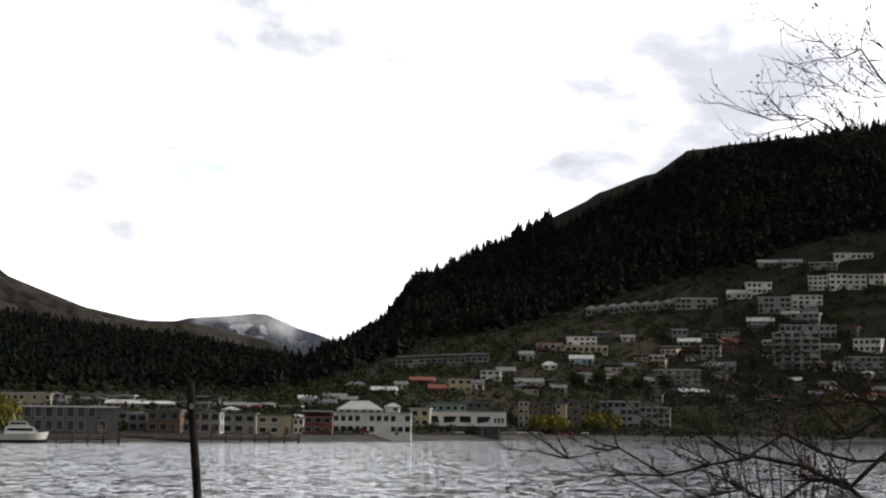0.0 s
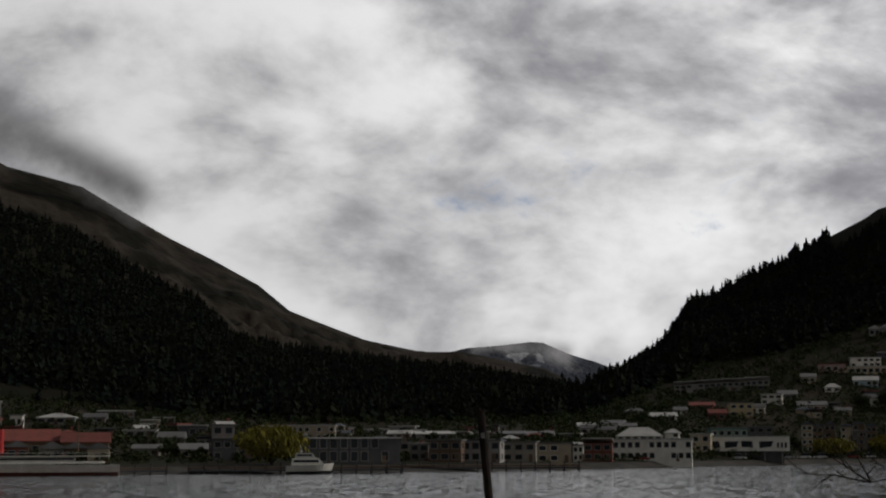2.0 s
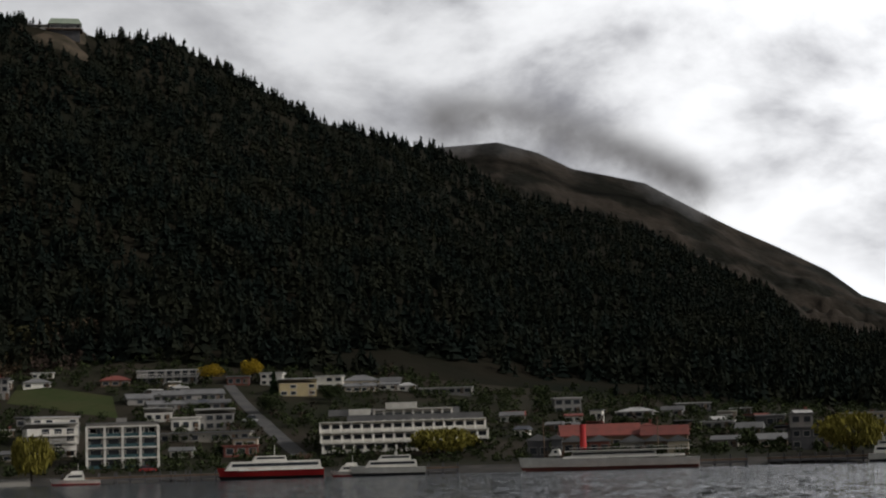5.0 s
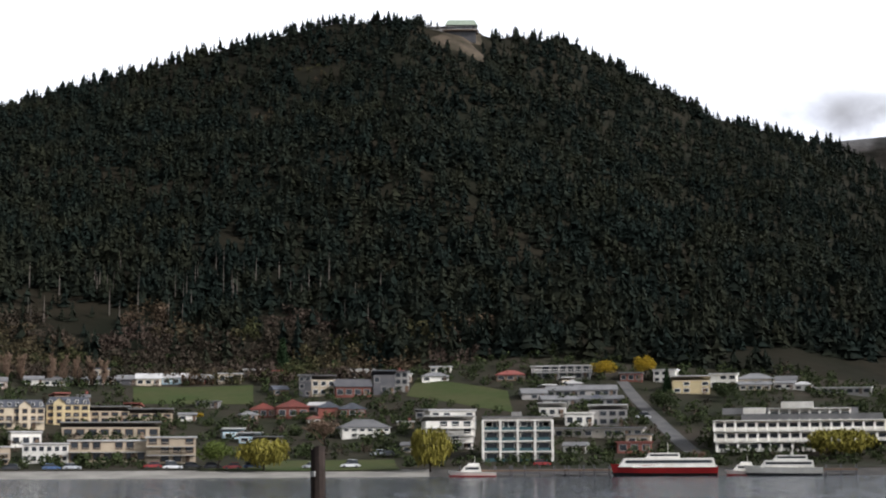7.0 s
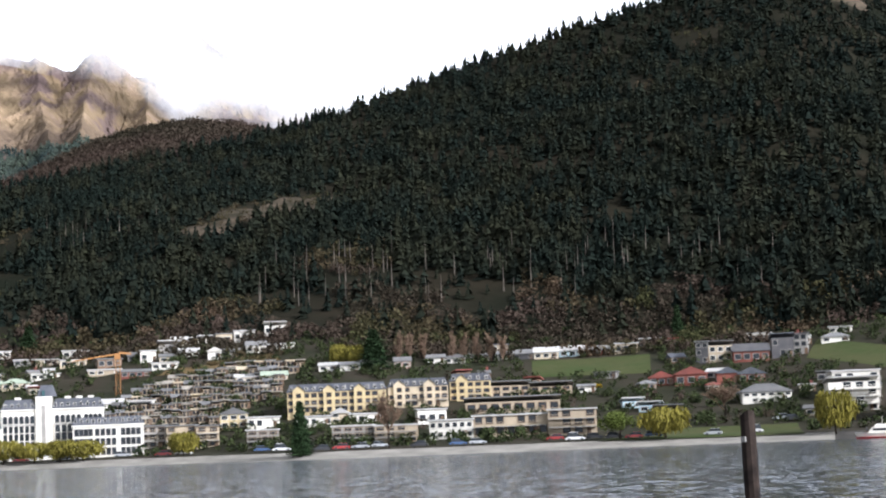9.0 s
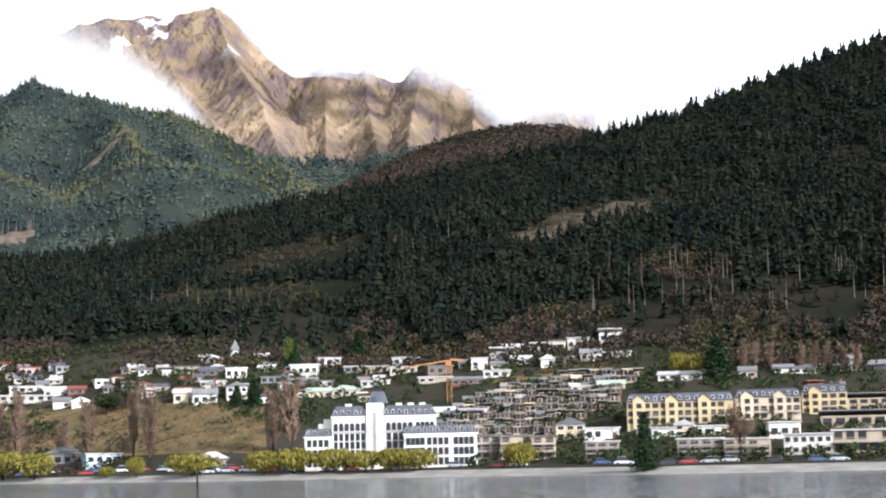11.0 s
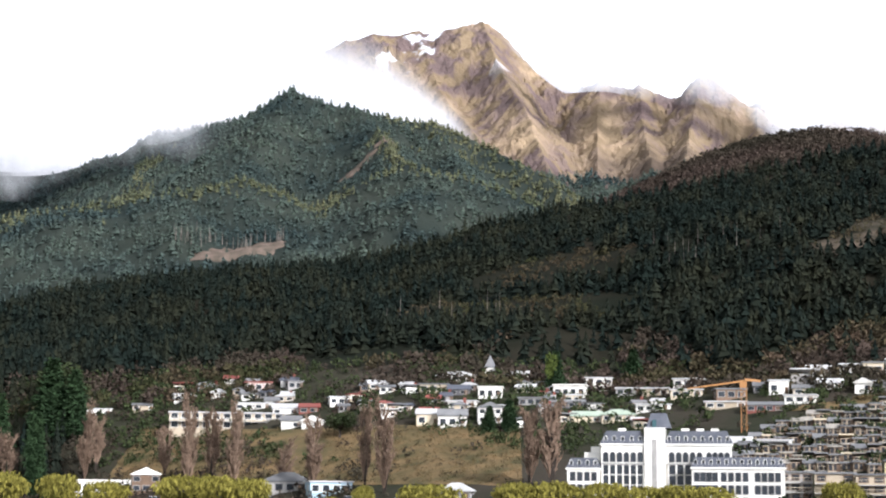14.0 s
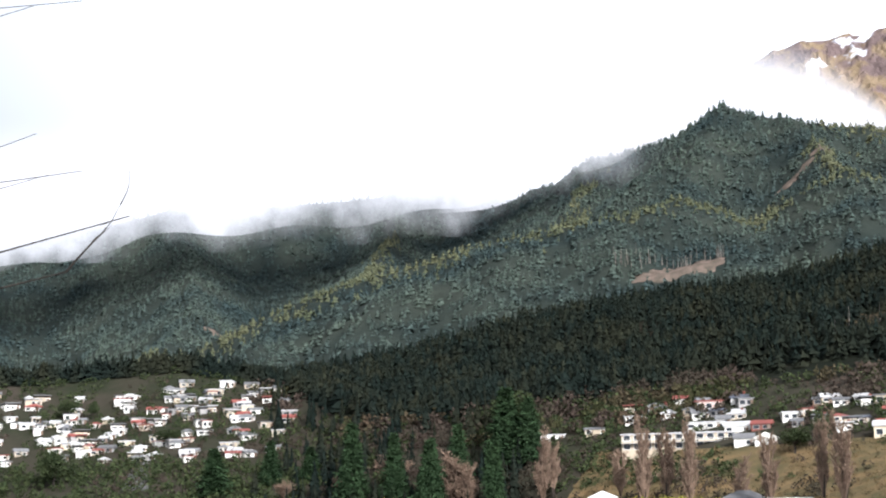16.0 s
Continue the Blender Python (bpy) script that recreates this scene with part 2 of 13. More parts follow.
# ---- the lie of the land: bearing (degrees left of +y) and metres from the first standpoint ----
SHORE = [(-24, 760), (-7, 690), (-4, 630), (0, 540), (3, 475), (8, 415), (15, 385), (25, 392), (31, 405), (40, 400), (50, 400), (56, 405),
         (60, 440), (66, 462), (69, 475), (76, 545), (83, 620), (95, 690), (112, 740)]
EDGE = [(-24, 900, 97), (-12.8, 900, 94), (-8.4, 900, 83), (-3, 850, 55), (1.5, 800, 35), (4.5, 720, 18), (13, 640, 15), (20, 610, 20), (25, 600, 26),
        (28.5, 590, 30), (37, 600, 38), (42, 600, 34), (51, 600, 33), (55, 610, 38), (62, 640, 41), (66, 672, 42), (71, 680, 46), (80, 720, 42),
        (84, 745, 38), (87.5, 860, 62), (90, 885, 72), (94, 900, 68), (112, 900, 66)]
RIDGE = [(-24, 1100, 196), (-14, 1100, 190), (-9, 1100, 181), (-7.8, 1100, 177), (-6.8, 1100, 164), (-5, 1100, 152), (-4.6, 1100, 146), (-3.2, 1100, 134),
         (-1.6, 1100, 118), (-0.3, 1100, 107), (1, 1100, 96), (1.7, 1100, 75), (2.9, 1100, 58), (4.4, 1100, 40), (5.2, 1120, 46), (7.6, 1150, 58),
         (13.8, 1150, 73)]
RIDGE_LEFT = [(15.6, 1150, 83), (16.5, 1150, 102), (18.3, 1150, 120), (20.6, 1150, 147), (24.4, 1150, 171), (26.9, 1150, 203), (28.5, 1050, 193),
              (30.8, 1050, 206), (32.8, 1050, 228), (35.7, 1040, 253), (37.7, 990, 243), (38.8, 970, 242), (40.7, 960, 245), (42.9, 960, 245), (46.2, 960, 231),
              (50.4, 955, 208), (53.6, 945, 188), (56.8, 940, 172), (59, 940, 164), (62, 940, 154), (64.2, 940, 147), (66.9, 940, 139), (69.2, 940, 131),
              (71.5, 935, 118), (74, 930, 110), (75.5, 930, 108), (78, 930, 104), (81, 922, 94), (83.3, 920, 85), (85, 915, 78), (87.4, 915, 71), (90.6, 930, 70),
              (95, 955, 70), (112, 965, 68)]


def table(rows):
    a = np.array(rows, float)
    return lambda az, k=1: np.interp(az, a[:, 0], a[:, k])


shore_at, edge_at, ridge_at = table(SHORE), table(EDGE), table(RIDGE + RIDGE_LEFT)


def wobble(x, y, s, seed=0.0):
    """Smooth numpy noise in -1..1, from a few waves of several lengths."""
    r = np.zeros_like(np.asarray(x, float))
    rng = np.random.RandomState(int(seed * 10) + 5)
    for k in range(7):
        a, p, q = rng.uniform(0, 2 * math.pi), rng.uniform(0, 6.28), 1.0 * 1.45 ** k
        r = r + np.sin((x * np.cos(a) + y * np.sin(a)) * q / s + p) / q ** 0.75
    return r / 2.6


def spot(az, r, z=0.0):
    a = np.radians(az)
    return -r * np.sin(a), r * np.cos(a), z


def height(x, y):
    """The ground's height above the water at a place."""
    x, y = np.asarray(x, float), np.asarray(y, float)
    az, r = np.degrees(np.arctan2(-x, y)), np.hypot(x, y)
    s, e, ez, g, gz = shore_at(az), edge_at(az), edge_at(az, 2), ridge_at(az), ridge_at(az, 2)
    beach = np.interp(r - s, (-40, 0, 9, 12, 30), (-4, 0, 0.9, 1.6, 2.2))
    u = np.clip((r - s - 30) / (e - s - 30), 0, 1)
    town = 2.2 + (ez - 2.2) * u ** 1.25
    v = np.clip((r - e) / (g - e), 0, 1)
    gz = gz - 2.0
    hill = ez + (gz - ez) * (0.85 * v + 0.15 * v * v) + np.sin(np.pi * v) * 7 * wobble(x, y, 60.0, 1)
    back = gz - np.clip(r - g, 0, None) * 0.45
    z = np.where(r < s + 30, beach, np.where(r < e, town, np.where(r < g, hill, back)))
    return z + np.where((r > s + 60) & (r < e), wobble(x, y, 25.0, 2) * 0.5, 0)


def sheet(name, xs, ys, zs, mat, label, category, kind="structure", smooth=True):
    """One mesh from a grid of places."""
    n, m = xs.shape
    co = np.stack([xs, ys, zs], -1).reshape(-1, 3)
    i = np.arange(n * m).reshape(n, m)
    f = np.stack([i[:-1, :-1], i[1:, :-1], i[1:, 1:], i[:-1, 1:]], -1).reshape(-1, 4)
    me = bpy.data.meshes.new(name)
    me.from_pydata(co.tolist(), [], f.tolist())
    me.polygons.foreach_set("use_smooth", [smooth] * len(f))
    me.materials.append(mat)
    return tagged(new(name, me), label, category, kind=kind)


def fan(az0, az1, step, radii, base):
    """A polar grid: bearings by fractions of the way from one radius to the next."""
    az = np.arange(az0, az1 + 1e-6, step)
    rr = np.stack([base(az, f) for f in radii], 1)
    a = np.radians(az)[:, None]
    return -rr * np.sin(a), rr * np.cos(a)


W0, W1 = -24.0, 112.0
x, y = fan(W0, 40.0, 0.25, np.linspace(0, 1, 6), lambda a, f: shore_at(a) - 12 + 26 * f)
sheet("quay", x, y, height(x, y), M["quay"], "dark stone quay along the town waterfront", "quay")
x, y = fan(40.0, W1, 0.25, np.linspace(0, 1, 6), lambda a, f: shore_at(a) - 12 + 26 * f)
sheet("beach", x, y, height(x, y), M["beach"], "strip of pale grey shingle beach along the lake", "beach")
x, y = fan(W0, W1, 0.25, np.linspace(0, 1, 40), lambda a, f: (shore_at(a) + 13.5) * (1 - f) + (edge_at(a) + 1) * f)
sheet("ground", x, y, height(x, y) + 0.02, M["town_ground"], "rising grass and earth under the lakeside town", "ground")
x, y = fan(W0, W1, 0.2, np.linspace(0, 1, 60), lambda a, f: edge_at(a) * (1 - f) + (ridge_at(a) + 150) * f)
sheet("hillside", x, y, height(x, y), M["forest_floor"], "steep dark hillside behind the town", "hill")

xs, ys = np.meshgrid(np.linspace(-3500, 3500, 8), np.linspace(-3500, 4600, 8), indexing="ij")
sheet("water", xs, ys, xs * 0, M["water"], "rippled grey lake water of the bay", "lake")

# mountains further back, each a ridge with a face towards the bay
BACK = [(-2, 1600, 20), (3, 1600, 40), (4.4, 1600, 56), (4.8, 1600, 69), (5.5, 1600, 79), (7, 1600, 88), (8.2, 1600, 95), (9.5, 1600, 95), (11.3, 1600, 106), (12.8, 1600, 122),
        (13.7, 1600, 132), (14.7, 1600, 155), (16.2, 1600, 178), (17.5, 1600, 196), (18.9, 1600, 218), (20.3, 1600, 241), (21.4, 1600, 249), (22.6, 1600, 257),
        (23.7, 1600, 273), (25, 1600, 284), (26.9, 1600, 281), (32, 1600, 264), (40, 1600, 220)]
# ridge lines (bearing, distance, height) and the steepness of their flanks
GREEN = [
    (0.62, [(112, 1500, 190), (104, 1500, 212), (96.7, 1500, 219), (94.3, 1500, 236), (91.8, 1500, 249), (88.5, 1500, 254), (85, 1500, 260), (81.6, 1480, 264),
            (79, 1430, 268), (76.6, 1335, 262), (75.1, 1316, 277), (73.3, 1305, 264), (71, 1290, 251), (69.9, 1270, 240), (68.7, 1250, 223), (67.6, 1230, 207),
            (66.9, 1200, 190), (66, 1170, 158), (65, 1140, 120)]),
    (0.7, [(75.1, 1316, 277), (75.6, 1250, 240), (76.2, 1190, 203), (76.4, 1120, 180)]),
    (0.7, [(79, 1430, 268), (79.2, 1330, 222), (79.5, 1220, 182), (80, 1115, 160)]),
    (0.7, [(85, 1500, 260), (85, 1380, 210), (85.5, 1250, 165), (86, 1110, 136)]),
    (0.6, [(91.8, 1500, 249), (91, 1350, 188), (90.5, 1200, 130), (92, 1080, 90)]),
    (0.6, [(97, 1500, 217), (97, 1350, 150), (98, 1150, 90)]),
    (0.75, [(73.3, 1305, 264), (72.4, 1235, 234), (72, 1170, 208), (71.5, 1120, 192)]),
    (0.7, [(71, 1290, 251), (70.2, 1210, 214), (69.6, 1130, 184)]),
]
CREST = (0.47, [(98, 1100, 60), (91.4, 1105, 90), (89.2, 1107, 114), (86.2, 1108, 136), (82.2, 1112, 158), (78.5, 1115, 172), (76.4, 1120, 177), (75.1, 1125, 175), (74.4, 1130, 166)])
KNOLL = (0.47, [(74.2, 1110, 160), (72.8, 1112, 180), (71.5, 1115, 188), (70, 1112, 184), (68.6, 1108, 174), (67.4, 1100, 163), (66, 1090, 138)])
CRAG = [
    (0.9, [(84, 1800, 330), (76, 1800, 410), (73.7, 1800, 436), (72.8, 1800, 448), (71.5, 1800, 446), (69.8, 1800, 456), (69.3, 1800, 456), (68.7, 1790, 438), (67.8, 1780, 404),
           (66.5, 1750, 386), (65.9, 1720, 379), (64.7, 1700, 368), (63.6, 1690, 356), (62.8, 1680, 374), (62.2, 1670, 360), (61.2, 1660, 336), (60, 1650, 320), (58, 1640, 302), (48, 1640, 280)]),
    (0.95, [(61, 1900, 370), (60.3, 1900, 402), (60, 1900, 422), (59.5, 1900, 434), (58.8, 1900, 400), (57.5, 1900, 350), (56.6, 1900, 340), (55.5, 1900, 330), (48, 1900, 300)]),
    (1.0, [(73.7, 1800, 436), (73.4, 1650, 345), (73, 1500, 270)]),
    (1.0, [(71.5, 1800, 446), (70.8, 1700, 370), (69.6, 1600, 305), (68.6, 1480, 240)]),
    (1.0, [(69.5, 1800, 456), (68.9, 1700, 388), (68, 1600, 322), (67.3, 1480, 242), (66.8, 1380, 205)]),
    (1.0, [(65.9, 1720, 379), (66, 1640, 320), (66, 1560, 270), (66.2, 1450, 220)]),
    (1.0, [(64.7, 1700, 368), (64.6, 1620, 318), (64.3, 1520, 262), (64.5, 1400, 212)]),
    (1.0, [(62.8, 1680, 374), (63.2, 1600, 315), (63.4, 1500, 262), (63.6, 1380, 212)]),
    (1.0, [(61.2, 1660, 336), (61.3, 1560, 285), (61.5, 1450, 240), (61.6, 1300, 190)]),
    (0.6, [(59.5, 1900, 434), (59.2, 1700, 300), (59, 1500, 220)]),
]
SHOULDER = [(0.45, [(67, 1010, 140), (65.5, 1010, 155), (64, 1010, 167), (63, 1010, 175), (61.4, 1010, 184), (59.8, 1010, 187), (58.4, 1010, 185), (56, 1010, 172)])]


def ridge_height(rows, foot, rough, size, seed):
    top = table(rows)

    def z_at(x, y):
        az, r = np.degrees(np.arctan2(-x, y)), np.hypot(x, y)
        g = top(az)
        v = np.clip((r - (g - foot)) / foot, 0, 1)
        spread = 5.0 * (1 - v)
        gz = sum(top(az + k * spread, 2) * w for k, w in ((-1, 0.15), (-0.5, 0.2), (0, 0.3), (0.5, 0.2), (1, 0.15)))
        return np.where(r < g, gz * v ** 1.15 + np.sin(np.pi * v) * rough * (wobble(x, y, size, seed) + 0.4 * np.abs(wobble(x, y, size * 0.3, seed + 1)) - 0.22 * np.abs(wobble(x, y, size * 0.11, seed + 2))), gz - (r - g) * 0.5)
    return top, z_at


def line_distance(x, y, line):
    """Distance of places from a ridge line, and the line's height at the nearest place on it."""
    best, hi = np.full(np.shape(x), 1e9), np.zeros(np.shape(x))
    pts = [spot(*p) for p in line]
    for (x0, y0, z0), (x1, y1, z1) in zip(pts, pts[1:]):
        dx, dy = x1 - x0, y1 - y0
        t = np.clip(((x - x0) * dx + (y - y0) * dy) / (dx * dx + dy * dy), 0, 1)
        d = np.hypot(x - x0 - t * dx, y - y0 - t * dy)
        hi = np.where(d < best, z0 + t * (z1 - z0), hi)
        best = np.minimum(d, best)
    return best, hi


def ridged(lines, soft, rough, size, seed, ribs=0.0):
    """Ground that falls away from several ridge lines, with gullies between them."""
    def z_at(x, y):
        total, near = 0.0, np.full(np.shape(x), 1e9)
        for slope, line in lines:
            d, z = line_distance(x, y, line)
            total = total + np.exp((z - slope * d - 200) / soft)
            near = np.minimum(near, d)
        z = 200 + soft * np.log(total + 1e-30)
        off = np.clip(near / 40, 0.08, 1)
        z = z + off * rough * (wobble(x, y, size, seed) + 0.5 * wobble(x, y, size * 0.3, seed + 1))
        if ribs:
            az, r = np.arctan2(-x, y) * 1700, np.hypot(x, y)
            bend = az + 30 * wobble(x, y, 70, seed + 5) + 9 * wobble(x, y, 18, seed + 7)
            z = z - np.clip(near / 30, 0.25, 1) * ribs * (np.abs(wobble(bend, r * 0.3, 26, seed + 3)) + 0.6 * np.abs(wobble(bend, r * 0.6, 9, seed + 4)) + 0.5 * np.abs(wobble(bend, r, 3.5, seed + 6)) - 0.9)
        return np.maximum(z, -5)
    return z_at


def mountain(name, az0, az1, near, far, z_at, mat, label, step=0.15, rings=60, smooth=True):
    x, y = fan(az0, az1, step, np.linspace(0, 1, rings), lambda a, f: near + (far - near) * f + 0 * a)
    sheet(name, x, y, z_at(x, y), mat, label, "mountain", smooth=smooth)


M["brown_wood"] = material("brown_wood", (0.050, 0.036, 0.030), (0.028, 0.024, 0.018), 0.03, 1.0, 2.0, fine=0.5)
_, back_z = ridge_height(BACK, 620, 22, 55, 3)
mountain("mountain_dark", -2, 40, 980, 1720, back_z, M["brown_hill"], "dark brown mountain ridge fading into low cloud", 0.1, 130)
crag_z = ridged(CRAG, 8.0, 8, 26, 4, 12.0)
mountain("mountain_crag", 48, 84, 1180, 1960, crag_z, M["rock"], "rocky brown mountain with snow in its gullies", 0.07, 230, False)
green_z = ridged(GREEN + [CREST, KNOLL], 5.0, 6, 34, 5)
mountain("mountain_green", 60, 112, 840, 1580, green_z, M["green_hill"], "forested green mountain with folded ridges under low cloud", 0.15, 140)
shoulder_z = ridged(SHOULDER, 4.0, 3, 20, 7)
mountain("mountain_shoulder", 56, 67, 930, 1090, shoulder_z, M["brown_wood"], "reddish-brown leafless shoulder behind the dark hill", 0.1, 40)
x, y = fan(-4, 14, 0.2, np.linspace(0, 1, 12), lambda a, f: 0 * a + 3700 + 300 * f)
az = np.degrees(np.arctan2(-x, y))
far = np.interp(az, (-4, 2.6, 3.3, 4, 4.7, 5.6, 6, 6.9, 8.1, 8.7, 11, 14), (60, 148, 189, 208, 222, 250, 252, 245, 239, 227, 200, 150))
sheet("mountain_far", x, y, far * np.linspace(0, 1, 12)[None, :] ** 0.8, M["hazed_hill"], "distant snow-dusted peaks coloured blue-grey for haze", "mountain")

# ---- forest ----
CLEARINGS = [(-596, 737, 17), (-613, 758, 20), (-663, 393, 15), (-669, 414, 17), (-672, 437, 15), (-662, 450, 12), (-767, 308, 22), (-769, 326, 22), (-721, 275, 24), (-747, 335, 16), (-701, 289, 20), (-623, 652, 11), (-609, 598, 9), (-727, 261, 20), (-694, 304, 16)]     # x, y, radius of gaps in the forest
SCARS = [(73.3, 1188, 7), (73.1, 1190, 7), (72.85, 1194, 6), (72.6, 1202, 5), (72.4, 1212, 5), (72.2, 1224, 4), (72.0, 1236, 4), (74.1, 1142, 7), (74.45, 1140, 5), (74.9, 1142, 5),
         (77.2, 1012, 7), (76.8, 1014, 9), (76.4, 1016, 11), (76.0, 1018, 12), (75.6, 1020, 11), (75.3, 1022, 8), (90.1, 1190, 6), (88.2, 1300, 4)]     # bearing, distance, radius of felled ground
def forest(name, places, heights, mat, label, tiers=6, boughs=4, slim=0.17, seed=1):
    """Many conifers in one mesh: each a ragged cone of drooping boughs round a stem."""
    rng = np.random.RandomState(seed)
    p, h = np.asarray(places), np.asarray(heights)
    n = len(p)
    wide = slim * h * rng.uniform(0.75, 1.35, n)
    blunt = rng.uniform(0.7, 1.25, n)
    lean = rng.uniform(-0.02, 0.02, (n, 2)) * h[:, None]
    out = np.zeros((n, tiers * boughs, 3, 3))
    for t in range(tiers):
        for q in range(boughs):
            up = np.clip((t + rng.uniform(0.55, 1.25, n)) / (tiers + 0.2), 0, 1)
            a = (q + rng.uniform(0, 1, n)) / boughs * 2 * math.pi + t * 0.9
            reach = wide * np.clip(1.03 - t / tiers, 0.16, 1) ** blunt * rng.uniform(0.6, 1.2, n)
            half = math.pi / boughs * rng.uniform(0.7, 1.3, n)
            down = h * rng.uniform(0.12, 0.22, n) + reach * 0.25
            tip = np.stack([p[:, 0] + lean[:, 0] * up, p[:, 1] + lean[:, 1] * up, p[:, 2] + h * up], 1)
            out[:, t * boughs + q, 0] = tip
            for k, sgn in ((1, -1), (2, 1)):
                out[:, t * boughs + q, k] = tip + np.stack([np.cos(a + sgn * half) * reach, np.sin(a + sgn * half) * reach, -np.minimum(down * rng.uniform(0.7, 1.3, n), h * up)], 1)
    v = out.reshape(-1, 3)
    return soup(name, v, np.arange(len(v)).reshape(-1, 3), mat, label, "forest")


def soup(name, v, f, mat, label, category, kind="stuff", smooth=False):
    me = bpy.data.meshes.new(name)
    me.vertices.add(len(v))
    me.vertices.foreach_set("co", np.ascontiguousarray(v, np.float32).ravel())
    me.loops.add(f.size)
    me.loops.foreach_set("vertex_index", np.ascontiguousarray(f, np.int32).ravel())
    me.polygons.add(len(f))
    me.polygons.foreach_set("loop_start", np.arange(len(f), dtype=np.int32) * f.shape[1])
    me.polygons.foreach_set("use_smooth", np.full(len(f), smooth))
    me.update(calc_edges=True)
    me.materials.append(mat)
    return tagged(new(name, me), label, category, kind=kind)


def scatter(n, az0, az1, inner, outer, seed):
    """n places between two curves, evenly by area."""
    rng = np.random.RandomState(seed)
    az = rng.uniform(az0, az1, n)
    u = rng.uniform(0, 1, n)
    r0, r1 = inner(az), outer(az)
    return az, np.sqrt(r0 * r0 * (1 - u) + r1 * r1 * u), rng


az, r, rng = scatter(52000, -18, 100, edge_at, lambda a: ridge_at(a) + 8, 11)
x, y, _ = spot(az, r)
v = (r - edge_at(az)) / (ridge_at(az) - edge_at(az))
bare = wobble(x, y, 45.0, 8)
keep = (bare > -0.95 + 0.5 * np.clip(0.2 - v, 0, 1) * 4) & ~((az < -3.5) & (v > 0.80 + 0.03 * bare - 0.02 * (az + 3.5)))
BARE_FOOT = [(54.0, 8, 0.30), (49.5, 3, 0.16), (66.5, 3.5, 0.26), (73.5, 4.5, 0.24), (44.5, 2.5, 0.12)]     # bearing, half width, share of the slope
foot = np.max([u * np.clip(1 - ((az - a) / w) ** 2, 0, 1) for a, w, u in BARE_FOOT], 0)
keep &= (v > foot * (0.9 + 0.5 * bare)) | (rng.uniform(0, 1, len(v)) < 0.12)
for cx, cy, cr in CLEARINGS:
    keep &= np.hypot(x - cx, y - cy) > cr * (1 + 0.25 * wobble(x, y, 6.0, 4))
x, y, v, az = x[keep], y[keep], v[keep], az[keep]
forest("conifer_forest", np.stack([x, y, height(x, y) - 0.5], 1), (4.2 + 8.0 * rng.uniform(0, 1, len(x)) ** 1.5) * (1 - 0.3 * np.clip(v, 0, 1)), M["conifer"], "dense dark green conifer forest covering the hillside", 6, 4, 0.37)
# the green mountain's trees: haze-blue firs, with paler sunlit-coloured ones along the crests
az, r, rng = scatter(44000, 61, 108, lambda a: 870 + 0 * a, lambda a: 1525 + 0 * a, 12)
x, y, _ = spot(az, r)
keep = np.ones(len(x), bool)
for saz, sr, cr in SCARS:
    cx, cy, _ = spot(saz, sr)
    keep &= (np.hypot(x - cx, y - cy) > cr * (1 + 0.5 * wobble(x, y, 6.0, 4))) | (rng.uniform(0, 1, len(x)) < 0.08)
x, y = x[keep], y[keep]
z = green_z(x, y)
keep = (z > 70) & (z > height(x, y) - 12)
x, y, z = x[keep], y[keep], z[keep]
# ridge lines whose trees take the sunlit colour, with band widths in metres
SUNLIT_CRESTS = [(18, CREST[1]), (13, KNOLL[1]), (22, GREEN[0][1][12:]), (7, GREEN[3][1][1:]), (6, GREEN[6][1][1:]), (8, GREEN[2][1][1:]), (26, [(93, 1090, 80), (97, 1120, 95)])]
near = np.min([line_distance(x, y, line)[0] / wide for wide, line in SUNLIT_CRESTS], 0)
pale = near < 1 + 0.9 * wobble(x, y, 14.0, 3) + rng.normal(0, 0.35, len(x))
for name, mask, mat, label in (("green_forest", ~pale, M["conifer_hazed"], "distant conifer forest on the mountain flank, tinted blue-green for haze"), ("larch_forest", pale, M["conifer_sunlit"], "trees along the mountain crests coloured pale yellow-green as sunlit")):
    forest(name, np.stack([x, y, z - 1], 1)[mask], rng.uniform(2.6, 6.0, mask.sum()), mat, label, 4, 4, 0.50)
# pale felled ground on the green mountain
for saz, sr, cr in SCARS:
    cx, cy, _ = spot(saz, sr)
    u, a = np.meshgrid(np.linspace(0.02, 1, 8), np.linspace(0, 2 * math.pi, 25), indexing="ij")
    k = cr * u * (0.9 + 0.3 * np.sin(a * 3 + cx) * np.sin(a * 2 + cy))
    px, py = cx + k * np.cos(a), cy + k * np.sin(a)
    sheet("felled_ground", px, py, green_z(px, py) + 0.8 * (1 - u ** 3), M["felled_pale"], "pale felled clearing on the forested mountain", "clearing")
# dark firs at the foot of the crag
az, r, rng = scatter(7000, 60, 69, lambda a: 1240 + 0 * a, lambda a: 1560 + 0 * a, 14)
x, y, _ = spot(az, r)
z = crag_z(x, y)
keep = z < 262 + 22 * wobble(x, y, 40.0, 2)
forest("crag_forest", np.stack([x, y, z - 1], 1)[keep], rng.uniform(4, 8, keep.sum()), M["conifer_hazed"], "dark forest at the foot of the rocky mountain", 4, 4, 0.45)
for cx, cy, cr in CLEARINGS[:6]:
    u, a = np.meshgrid(np.linspace(0.02, 1, 8), np.linspace(0, 2 * math.pi, 25), indexing="ij")
    k = cr * 0.8 * u * (1 + 0.2 * np.sin(a * 3 + cx))
    px, py = cx + k * np.cos(a), cy + k * np.sin(a)
    sheet("felled_ground", px, py, height(px, py) + 0.7 * (1 - u ** 3), M["felled"], "pale felled clearing in the forest", "clearing")

